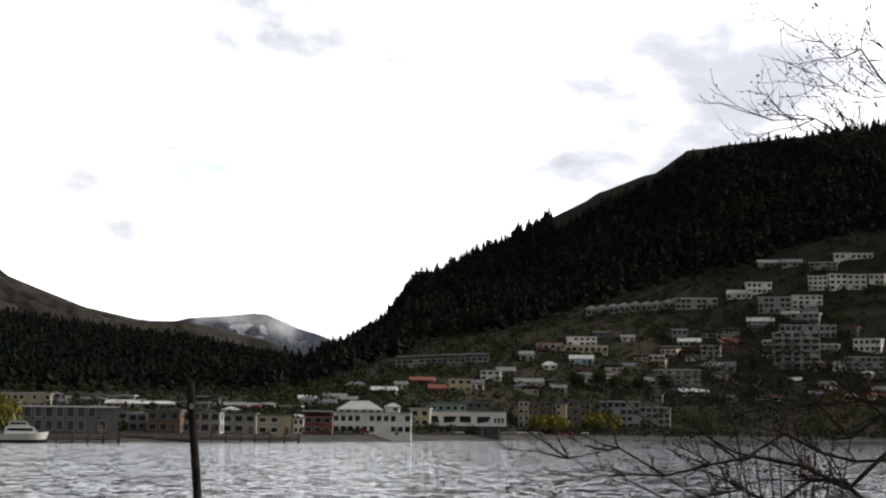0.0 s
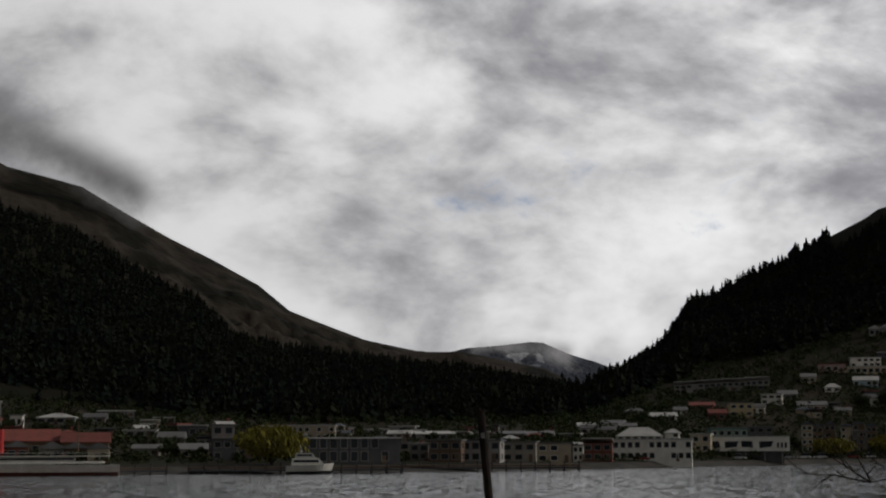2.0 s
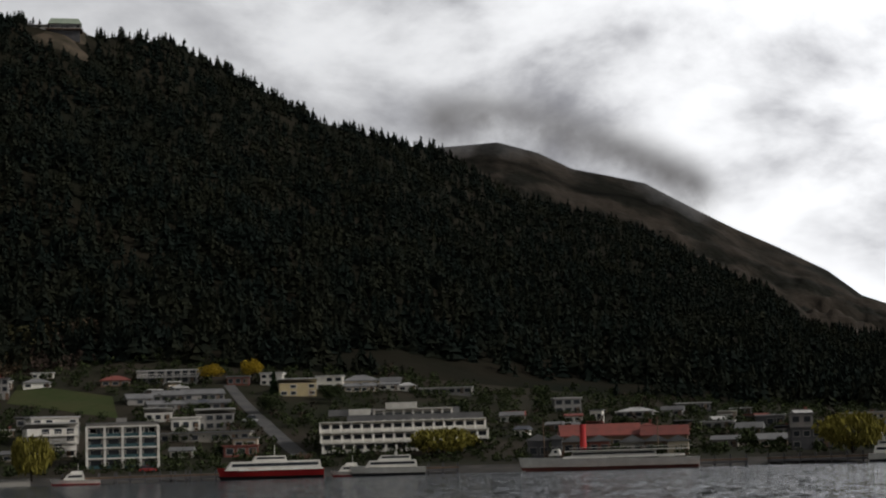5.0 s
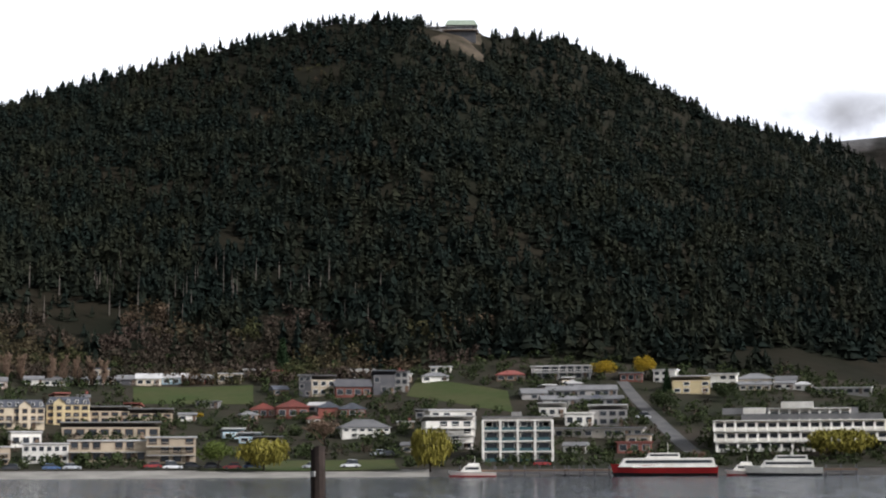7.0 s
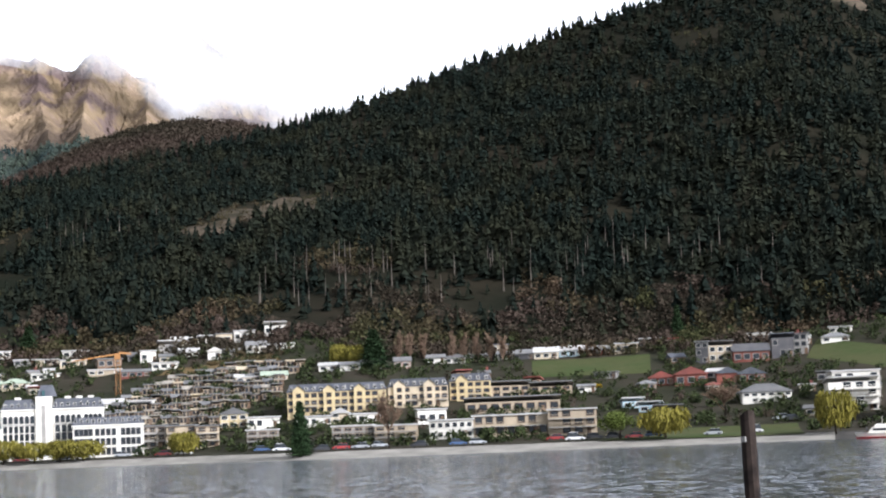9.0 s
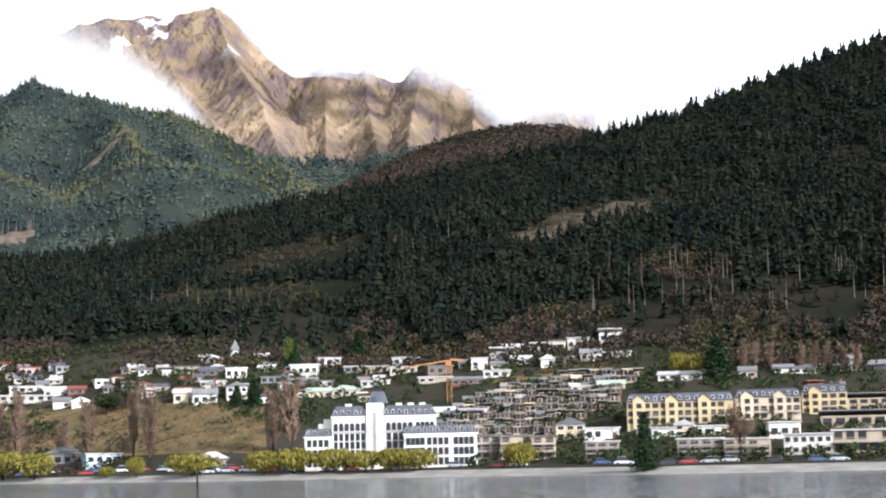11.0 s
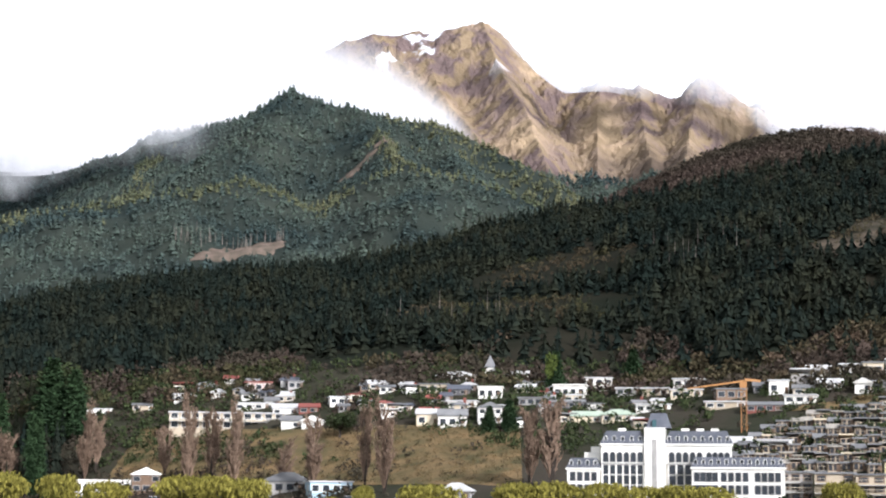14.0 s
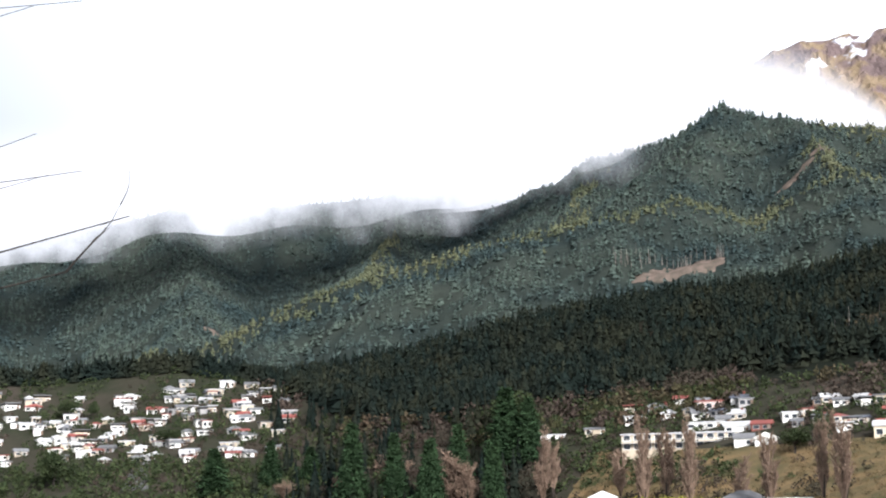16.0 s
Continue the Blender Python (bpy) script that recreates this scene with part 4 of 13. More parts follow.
building(-252.1, 381.2, 40, 8.7, 6.9, 2.7, "flat", "brick", "roof_red", 1, 3, 0.3, label="red-brown single-storey house with a red flat roof")
building(-264.0, 371.8, 26, 5.6, 4.5, 1.8, "gable", "white", "roof_grey", 1, 2, 1.1, label="white-painted single-storey house with a grey gabled roof")
building(-305.0, 479.1, 23, 7.0, 5.6, 3.9, "flat", "white", "roof_pale", 2, 3, 0.3, label="white-painted two-storey house with a pale metal flat roof")
building(-289.6, 469.9, 34, 11.3, 9.0, 4.1, "mono", "yellow", "roof_pale", 2, 4, 1.2, label="yellow rendered two-storey house with a pale metal sloping roof")
building(-286.9, 484.4, 26, 8.2, 6.5, 4.2, "flat", "white", "roof_pale", 2, 3, 0.3, label="white-painted two-storey house with a pale metal flat roof")
building(-280.4, 492.8, 30, 11.6, 9.0, 2.5, "hip", "cream", "roof_grey", 1, 4, 2.0, label="cream single-storey house with a grey hipped roof")
building(-273.6, 500.0, 28, 6.4, 5.2, 1.9, "gable", "white", "roof_grey", 1, 2, 1.6, label="white-painted single-storey house with a grey gabled roof")
building(-313.2, 472.6, 30, 7.0, 5.6, 2.6, "flat", "brick", "roof_grey", 1, 3, 0.3, label="red-brown single-storey house with a grey flat roof")
building(-303.0, 371.1, 49, 12.2, 9.0, 7.3, "flat", "white", "roof_pale", 3, 4, 0.3, label="white three-storey lakeside house with wide balconies", terrace=True)
building(-271.9, 495.3, 23, 6.2, 5.0, 1.8, "gable", "white", "roof_grey", 1, 2, 1.0, label="white-painted single-storey house with a grey gabled roof")
building(-266.8, 498.0, 26, 5.3, 4.3, 1.8, "hip", "white", "roof_pale", 1, 2, 1.1, label="white-painted single-storey house with a pale metal hipped roof")
building(-257.0, 504.2, 21, 17.8, 9.0, 1.8, "flat", "grey", "roof_pale", 1, 7, 0.3, label="grey clad single-storey house with a pale metal flat roof")
building(-277.6, 487.5, 32, 9.7, 7.8, 1.8, "gable", "beige", "roof_grey", 1, 4, 1.2, label="beige rendered single-storey house with a grey gabled roof")
building(-217.9, 469.9, 20, 6.5, 5.2, 1.8, "gable", "white", "roof_grey", 1, 3, 1.3, label="white-painted single-storey house with a grey gabled roof")
building(-372.3, 450.0, 37, 7.0, 5.6, 1.8, "flat", "white", "roof_pale", 1, 3, 0.3, label="white-painted single-storey house with a pale metal flat roof")
building(-372.4, 432.9, 46, 3.7, 4.0, 2.8, "flat", "white", "roof_pale", 1, 2, 0.3, label="white-painted single-storey house with a pale metal flat roof")
building(-330.3, 470.7, 31, 5.3, 4.3, 1.8, "flat", "white", "roof_pale", 1, 2, 0.3, label="white-painted single-storey house with a pale metal flat roof")
# the old town behind the wharf
building(-217.3, 471.2, 26, 5.7, 4.6, 1.8, "gable", "white", "roof_red", 1, 2, 1.3, label="white-painted single-storey house with a red gabled roof")
building(-211.9, 497.7, 31, 8.0, 6.4, 4.6, "flat", "grey", "roof_pale", 2, 3, 0.3, label="grey clad two-storey house with a pale metal flat roof")
building(-198.2, 486.1, 14, 3.5, 4.0, 3.4, "flat", "white", "roof_grey", 1, 2, 0.3, label="white-painted single-storey house with a grey flat roof")
building(-194.4, 506.9, 12, 11.1, 8.9, 1.8, "hip", "grey", "roof_pale", 1, 4, 1.4, label="grey clad single-storey house with a pale metal hipped roof")
building(-187.2, 520.3, 14, 6.4, 5.1, 1.8, "gable", "grey", "roof_grey", 1, 2, 1.4, label="grey clad single-storey house with a grey gabled roof")
building(-188.6, 544.2, 24, 11.2, 8.9, 2.2, "flat", "dark", "roof_pale", 1, 4, 0.3, label="dark clad single-storey house with a pale metal flat roof")
building(-170.2, 521.9, 20, 5.3, 4.2, 1.8, "mono", "white", "white", 1, 2, 0.8, label="white-painted single-storey house with a white sloping roof")
building(-173.9, 546.9, 12, 6.6, 5.3, 1.8, "flat", "grey", "roof_pale", 1, 3, 0.3, label="grey clad single-storey house with a pale metal flat roof")
building(-164.6, 491.1, 15, 11.3, 9.0, 1.9, "flat", "grey", "roof_pale", 1, 4, 0.3, label="grey clad single-storey house with a pale metal flat roof")
building(-147.9, 471.3, 11, 6.9, 5.5, 2.1, "gable", "dark", "roof_grey", 1, 3, 1.7, label="dark clad single-storey house with a grey gabled roof")
building(-152.1, 505.5, 16, 8.2, 6.5, 3.3, "flat", "dark", "roof_pale", 1, 3, 0.3, label="dark clad single-storey house with a pale metal flat roof")
building(-141.2, 429.3, 9, 6.7, 5.4, 1.8, "gable", "stone", "roof_grey", 1, 3, 1.2, label="stone-clad single-storey house with a grey gabled roof")
building(-135.2, 478.2, 20, 6.1, 4.9, 5.8, "flat", "grey", "roof_grey", 2, 2, 0.3, label="grey clad two-storey house with a grey flat roof")
building(-114.9, 414.2, 23, 9.3, 7.4, 5.0, "flat", "dark", "dark", 2, 4, 0.3, label="dark clad two-storey house with a dark flat roof")
building(-127.8, 427.2, 26, 7.3, 5.8, 1.9, "gable", "beige", "roof_grey", 1, 3, 1.6, label="beige rendered single-storey house with a grey gabled roof")
building(-117.0, 560.8, 16, 2.6, 4.0, 2.3, "flat", "white", "roof_pale", 1, 2, 0.3, label="white-painted single-storey house with a pale metal flat roof")
building(-108.5, 564.5, 20, 6.9, 5.5, 2.1, "flat", "grey", "roof_pale", 1, 3, 0.3, label="grey clad single-storey house with a pale metal flat roof")
building(-104.2, 583.6, 0, 8.5, 6.8, 2.4, "flat", "grey", "roof_pale", 1, 3, 0.3, label="grey clad single-storey house with a pale metal flat roof")
building(-124.4, 520.2, 9, 22.0, 9.0, 4.4, "flat", "beige", "roof_pale", 2, 12, 0.3, name="apartment_block", label="long pale grey two-storey apartment block in the town", category="apartments")
building(-84.2, 408.3, 21, 21.7, 9.0, 5.9, "flat", "dark", "roof_pale", 2, 9, 0.3, name="waterfront_building", label="wide dark glass-fronted building with a pale flat roof", category="building", big=1.2)
building(-167.4, 413.3, 28, 19.6, 9.0, 3.7, "gable", "timber", "roof_red", 1, 8, 3.0, name="wharf_building", label="long red-roofed timber wharf building", category="building")
building(-152.0, 416.0, 18, 11.1, 8.9, 3.7, "gable", "timber", "roof_red", 1, 4, 2.5, name="wharf_building", label="orange-red-roofed timber wharf building", category="building")
building(-169.0, 399.7, 25, 5.4, 4.4, 3.3, "front", "timber", "roof_grey", 1, 2, 1.6, name="wharf_shop", label="dark gabled front of a wharf shop", category="shop", group="gabled wharf shops")
building(-162.7, 400.1, 23, 4.9, 4.0, 3.4, "front", "brick", "roof_grey", 1, 2, 1.5, name="wharf_shop", label="dark gabled front of a wharf shop", category="shop", group="gabled wharf shops")
building(-154.3, 400.2, 22, 5.6, 4.5, 3.2, "front", "stone", "roof_grey", 1, 2, 1.6, name="wharf_shop", label="dark gabled front of a wharf shop", category="shop", group="gabled wharf shops")
building(-148.5, 400.3, 19, 5.2, 4.2, 3.3, "front", "timber", "roof_grey", 1, 2, 1.5, name="wharf_shop", label="dark gabled front of a wharf shop", category="shop", group="gabled wharf shops")
building(-142.6, 399.2, 18, 4.8, 4.0, 3.3, "front", "cream", "roof_grey", 1, 2, 1.4, name="wharf_shop", label="cream gabled front of a wharf shop", category="shop", group="gabled wharf shops")
building(-172.8, 387.1, 24, 5.1, 4.0, 4.5, "front", "dark", "roof_grey", 1, 2, 1.5, name="boat_shed", label="dark timber boat shed with a gabled front", category="shed")
building(-167.8, 386.1, 22, 2.6, 4.0, 4.8, "front", "dark", "roof_grey", 1, 2, 1.1, name="boat_shed", label="dark timber boat shed with a gabled front", category="shed")
building(-155.3, 425.5, 18, 5.4, 4.3, 3.3, "gable", "grey", "roof_grey", 1, 2, 1.5, label="grey clad single-storey house with a grey gabled roof")
building(-80.5, 445.8, 19, 5.7, 4.5, 4.2, "flat", "stone", "roof_grey", 2, 2, 0.3, label="stone-clad two-storey house with a grey flat roof")
building(-74.6, 441.7, 6, 4.5, 4.0, 4.1, "flat", "grey", "roof_pale", 2, 2, 0.3, label="grey clad two-storey house with a pale metal flat roof")
building(-66.8, 432.8, -1, 8.0, 6.4, 5.2, "flat", "timber", "roof_grey", 2, 3, 0.3, label="brown timber two-storey house with a grey flat roof")
building(-59.0, 440.0, -1, 9.7, 7.8, 5.2, "flat", "grey", "roof_slate", 2, 4, 0.3, label="grey clad two-storey house with a slate flat roof")
building(-51.0, 453.1, -0, 8.6, 6.9, 4.9, "flat", "stone", "roof_grey", 2, 3, 0.3, label="stone-clad two-storey house with a grey flat roof")
building(-42.5, 458.0, 11, 8.9, 7.1, 5.0, "flat", "beige", "roof_grey", 2, 3, 0.3, label="beige rendered two-storey house with a grey flat roof")
building(-37.6, 473.5, 2, 2.7, 4.0, 4.2, "flat", "white", "roof_grey", 2, 2, 0.3, label="white-painted two-storey house with a grey flat roof")
building(-33.2, 483.8, -0, 7.6, 6.1, 4.8, "mono", "brick", "roof_pale", 2, 3, 1.2, label="red-brown two-storey house with a pale metal sloping roof")
building(-99.1, 549.1, 2, 7.0, 5.6, 1.8, "gable", "grey", "roof_pale", 1, 3, 1.2, label="grey clad single-storey house with a pale metal gabled roof")
building(-88.4, 553.9, 19, 12.3, 9.0, 1.8, "gable", "grey", "roof_pale", 1, 5, 1.0, label="grey clad single-storey house with a pale metal gabled roof")
building(-78.4, 571.6, 6, 9.1, 7.2, 2.2, "flat", "grey", "roof_pale", 1, 3, 0.3, label="grey clad single-storey house with a pale metal flat roof")
building(-68.5, 580.9, 1, 9.2, 7.3, 1.8, "gable", "dark", "roof_grey", 1, 4, 1.1, label="dark clad single-storey house with a grey gabled roof")
building(-59.8, 585.9, -3, 9.2, 7.4, 1.8, "gable", "grey", "roof_grey", 1, 4, 1.2, label="grey clad single-storey house with a grey gabled roof")
building(-51.5, 596.7, -4, 9.4, 7.5, 1.9, "flat", "dark", "roof_pale", 1, 4, 0.3, label="dark clad single-storey house with a pale metal flat roof")
building(-45.9, 624.3, -2, 5.9, 4.7, 1.8, "gable", "white", "roof_grey", 1, 2, 1.3, label="white-painted single-storey house with a grey gabled roof")
building(-32.2, 624.1, 6, 5.9, 4.7, 1.8, "gable", "grey", "roof_grey", 1, 2, 1.2, label="grey clad single-storey house with a grey gabled roof")
building(-39.4, 614.7, -3, 5.8, 4.6, 1.8, "gable", "beige", "roof_grey", 1, 2, 1.4, label="beige rendered single-storey house with a grey gabled roof")
# the pale lakefront hotel and its neighbours
building(-19.6, 507.6, 0, 22.2, 9.0, 6.0, "flat", "white", "roof_pale", 2, 11, 0.3, name="lakefront_hotel", label="white two-storey lakefront hotel with a parapet", category="hotel")
building(-25.6, 564.4, 2, 14.1, 9.0, 3.5, "hip", "white", "roof_pale", 3, 6, 2.9, name="hotel", label="white upper storeys of a hotel behind the lakefront", category="hotel")
building(-15.9, 579.7, -3, 4.5, 4.0, 4.6, "hip", "white", "roof_pale", 3, 2, 1.4, label="narrow white house with a pale hipped roof")
building(2.3, 611.9, 10, 12.5, 9.0, 6.3, "flat", "green", "roof_grey", 2, 5, 0.3, name="green_block", label="green-panelled block behind the gallery", category="building")
building(-6.9, 576.9, -7, 6.3, 5.0, 5.9, "flat", "cream", "roof_pale", 2, 2, 0.3, label="cream two-storey house with a pale metal flat roof")
building(13.1, 628.8, -1, 8.5, 6.8, 7.0, "flat", "dark", "roof_grey", 3, 3, 0.3, label="dark clad three-storey house with a grey flat roof")
building(69.6, 699.5, -0, 15.2, 9.0, 10.8, "flat", "grey", "roof_pale", 4, 6, 0.3, label="grey clad four-storey house with a pale metal flat roof")
building(85.3, 717.9, -9, 12.0, 9.0, 9.1, "flat", "grey", "roof_pale", 4, 5, 0.3, label="grey clad four-storey house with a pale metal flat roof")
building(49.4, 673.1, 6, 6.1, 4.9, 7.9, "flat", "dark", "roof_grey", 3, 2, 0.3, label="dark clad three-storey house with a grey flat roof")
building(29.4, 642.3, -3, 3.7, 4.0, 9.8, "front", "beige", "roof_slate", 4, 2, 1.3, label="tall dark gabled townhouse", group="gabled townhouses")
building(33.2, 648.1, -4, 3.8, 4.0, 9.1, "front", "timber", "roof_slate", 4, 2, 1.3, label="tall dark gabled townhouse", group="gabled townhouses")
building(38.0, 655.8, -4, 3.8, 4.0, 10.0, "front", "timber", "roof_slate", 4, 2, 1.3, label="tall dark gabled townhouse", group="gabled townhouses")
building(44.3, 665.5, -7, 3.8, 4.0, 9.4, "front", "beige", "roof_slate", 4, 2, 1.3, label="tall dark gabled townhouse", group="gabled townhouses")
building(49.3, 673.1, -5, 3.9, 4.0, 10.3, "front", "timber", "roof_slate", 4, 2, 1.3, label="tall dark gabled townhouse", group="gabled townhouses")
building(54.3, 679.8, -6, 3.9, 4.0, 9.6, "front", "timber", "roof_slate", 4, 2, 1.3, label="tall dark gabled townhouse", group="gabled townhouses")
# houses climbing the right-hand hill
building(-16.8, 753.8, 3, 4.7, 4.0, 3.7, "mono", "grey", "roof_pale", 2, 2, 1.2, label="grey terraced hillside flat with a pale roof", group="hillside terrace")
building(-11.9, 750.9, 2, 4.7, 4.0, 3.8, "mono", "grey", "roof_pale", 2, 2, 1.2, label="grey terraced hillside flat with a pale roof", group="hillside terrace")
building(-7.1, 750.0, 1, 4.7, 4.0, 3.8, "mono", "grey", "roof_pale", 2, 2, 1.2, label="grey terraced hillside flat with a pale roof", group="hillside terrace")
building(-2.2, 749.0, -2, 4.7, 4.0, 3.9, "mono", "grey", "roof_pale", 2, 2, 1.2, label="grey terraced hillside flat with a pale roof", group="hillside terrace")
building(2.6, 750.0, -1, 4.7, 4.0, 4.0, "mono", "grey", "roof_pale", 2, 2, 1.2, label="grey terraced hillside flat with a pale roof", group="hillside terrace")
building(7.5, 750.0, -2, 4.7, 4.0, 4.0, "mono", "grey", "roof_pale", 2, 2, 1.2, label="grey terraced hillside flat with a pale roof", group="hillside terrace")
building(12.3, 751.9, -2, 4.7, 4.0, 4.1, "mono", "grey", "roof_pale", 2, 2, 1.2, label="grey terraced hillside flat with a pale roof", group="hillside terrace")
building(17.2, 752.8, -2, 4.7, 4.0, 4.2, "mono", "grey", "roof_pale", 2, 2, 1.2, label="grey terraced hillside flat with a pale roof", group="hillside terrace")
building(70.6, 846.1, -2, 4.8, 4.0, 3.6, "front", "grey", "roof_pale", 1, 2, 1.4, label="small gabled hillside townhouse", group="gabled hillside row")
building(75.9, 846.6, -8, 4.8, 4.0, 3.6, "front", "grey", "roof_pale", 1, 2, 1.4, label="small gabled hillside townhouse", group="gabled hillside row")
building(81.2, 847.1, -9, 4.8, 4.0, 3.7, "front", "grey", "roof_pale", 1, 2, 1.4, label="small gabled hillside townhouse", group="gabled hillside row")
building(86.5, 848.6, -2, 4.8, 4.0, 3.7, "front", "grey", "roof_pale", 1, 2, 1.4, label="small gabled hillside townhouse", group="gabled hillside row")
building(91.9, 850.0, -6, 4.8, 4.0, 3.7, "front", "grey", "roof_pale", 1, 2, 1.4, label="small gabled hillside townhouse", group="gabled hillside row")
building(97.2, 850.5, -3, 4.8, 4.0, 3.7, "front", "grey", "roof_pale", 1, 2, 1.4, label="small gabled hillside townhouse", group="gabled hillside row")
building(102.6, 851.8, -8, 4.8, 4.0, 3.7, "front", "grey", "roof_pale", 1, 2, 1.4, label="small gabled hillside townhouse", group="gabled hillside row")
building(108.1, 853.2, -4, 4.8, 4.0, 3.7, "front", "grey", "roof_pale", 1, 2, 1.4, label="small gabled hillside townhouse", group="gabled hillside row")
building(47.6, 791.6, -0, 11.5, 9.0, 3.6, "flat", "pink", "roof_red", 1, 4, 0.3, label="pink single-storey house with a red flat roof")
building(62.7, 802.6, 1, 13.1, 9.0, 4.0, "flat", "white", "roof_pale", 2, 5, 0.3, label="white-painted two-storey house with a pale metal flat roof")
building(62.7, 792.5, 0, 21.4, 9.0, 3.1, "flat", "cream", "roof_pale", 1, 8, 0.3, label="cream single-storey house with a pale metal flat roof")
building(60.3, 774.7, -5, 10.2, 8.2, 2.4, "gable", "blue", "roof_pale", 1, 4, 2.0, label="pale blue single-storey house with a pale metal gabled roof")
building(-8.0, 700.0, -7, 9.0, 7.2, 1.8, "gable", "brick", "roof_red", 1, 3, 1.5, label="red-brown single-storey house with a red gabled roof")
building(-21.6, 661.6, -4, 9.4, 7.5, 1.8, "gable", "grey", "roof_pale", 1, 4, 1.5, label="grey clad single-storey house with a pale metal gabled roof")
building(-15.2, 682.8, 9, 4.7, 4.0, 1.8, "gable", "white", "roof_grey", 1, 2, 1.4, label="white-painted single-storey house with a grey gabled roof")
building(-1.4, 675.0, 8, 6.4, 5.1, 2.5, "gable", "brick", "roof_red", 1, 2, 1.7, label="red-brown single-storey house with a red gabled roof")
building(7.4, 688.0, 8, 8.9, 7.1, 5.3, "flat", "yellow", "roof_grey", 2, 3, 0.3, label="yellow rendered two-storey house with a grey flat roof")
building(19.7, 725.7, -5, 8.2, 6.6, 3.8, "flat", "white", "roof_pale", 2, 3, 0.3, label="white-painted two-storey house with a pale metal flat roof")
building(35.4, 724.1, 0, 11.4, 9.0, 2.3, "gable", "beige", "roof_grey", 1, 4, 1.8, label="beige rendered single-storey house with a grey gabled roof")
building(45.8, 760.6, 3, 6.2, 5.0, 2.1, "hip", "white", "roof_pale", 1, 2, 1.7, label="white-painted single-storey house with a pale metal hipped roof")
building(60.3, 749.6, -2, 6.1, 4.9, 3.5, "gable", "white", "roof_grey", 1, 2, 1.7, label="white-painted single-storey house with a grey gabled roof")
building(71.3, 756.6, 1, 5.2, 4.2, 3.7, "gable", "white", "roof_grey", 1, 2, 1.5, label="white-painted single-storey house with a grey gabled roof")
building(92.7, 796.6, -6, 12.5, 9.0, 2.7, "flat", "white", "roof_pale", 1, 5, 0.3, label="white-painted single-storey house with a pale metal flat roof")
building(108.8, 819.8, -4, 6.7, 5.3, 5.6, "flat", "grey", "roof_pale", 2, 3, 0.3, label="grey clad two-storey house with a pale metal flat roof")
building(112.5, 814.3, -4, 10.2, 8.1, 2.4, "gable", "grey", "roof_pale", 1, 4, 2.0, label="grey clad single-storey house with a pale metal gabled roof")
building(119.9, 800.1, -13, 8.7, 7.0, 6.7, "flat", "grey", "roof_pale", 3, 3, 0.3, label="grey clad three-storey house with a pale metal flat roof")
building(129.9, 807.6, -1, 8.1, 6.4, 4.4, "gable", "brick", "roof_red", 2, 3, 2.0, label="red-brown two-storey house with a red gabled roof")
building(121.2, 852.4, 1, 20.0, 9.0, 5.1, "flat", "grey", "white", 2, 8, 0.3, label="grey clad two-storey house with a white flat roof")
building(142.1, 856.3, -18, 12.0, 9.0, 2.7, "gable", "white", "roof_pale", 1, 5, 2.2, label="white-painted single-storey house with a pale metal gabled roof")
building(152.2, 857.6, -1, 11.8, 9.0, 5.6, "flat", "white", "roof_pale", 2, 5, 0.3, label="white-painted two-storey house with a pale metal flat roof")
building(160.9, 879.4, -1, 10.4, 8.3, 2.3, "gable", "grey", "roof_grey", 1, 4, 1.9, label="grey clad single-storey house with a grey gabled roof")
building(171.3, 874.4, -8, 9.8, 7.8, 2.4, "gable", "grey", "roof_grey", 1, 4, 2.0, label="grey clad single-storey house with a grey gabled roof")
building(184.7, 865.5, -21, 13.4, 9.0, 3.8, "flat", "grey", "roof_pale", 2, 5, 0.3, label="grey clad two-storey house with a pale metal flat roof")
building(200.1, 868.2, -5, 18.5, 9.0, 3.0, "flat", "white", "roof_pale", 1, 7, 0.3, label="white-painted single-storey house with a pale metal flat roof")
building(178.8, 850.4, -19, 9.2, 7.4, 6.9, "flat", "white", "roof_pale", 3, 4, 0.3, label="white-painted three-storey house with a pale metal flat roof")
building(188.0, 847.4, -3, 8.4, 6.7, 7.7, "flat", "white", "roof_pale", 3, 3, 0.3, label="white-painted three-storey house with a pale metal flat roof")
building(196.4, 845.5, -10, 8.9, 7.1, 7.2, "flat", "white", "roof_pale", 3, 3, 0.3, label="white-painted three-storey house with a pale metal flat roof")
building(206.2, 847.3, -22, 7.3, 5.8, 5.0, "flat", "white", "roof_pale", 2, 3, 0.3, label="white-painted two-storey house with a pale metal flat roof")
building(155.7, 837.6, -17, 15.1, 9.0, 7.6, "flat", "grey", "roof_pale", 3, 6, 0.3, label="grey clad three-storey house with a pale metal flat roof")
building(170.9, 836.7, -9, 14.0, 9.0, 6.5, "flat", "white", "roof_pale", 3, 5, 0.3, label="white-painted three-storey house with a pale metal flat roof")
building(147.4, 828.0, -9, 12.4, 9.0, 2.6, "gable", "grey", "roof_pale", 1, 5, 2.1, label="grey clad single-storey house with a pale metal gabled roof")
building(166.2, 813.2, -7, 25.2, 9.0, 6.1, "flat", "grey", "roof_pale", 2, 10, 0.3, label="grey clad two-storey house with a pale metal flat roof")
building(145.2, 823.3, -1, 5.6, 4.5, 3.6, "flat", "dark", "roof_pale", 1, 2, 0.3, label="dark clad single-storey house with a pale metal flat roof")
building(173.6, 802.4, -18, 8.9, 7.1, 2.7, "flat", "white", "roof_pale", 1, 3, 0.3, label="white-painted single-storey house with a pale metal flat roof")
building(167.5, 825.2, -21, 12.8, 9.0, 4.9, "flat", "grey", "roof_pale", 2, 5, 0.3, label="grey clad two-storey house with a pale metal flat roof")
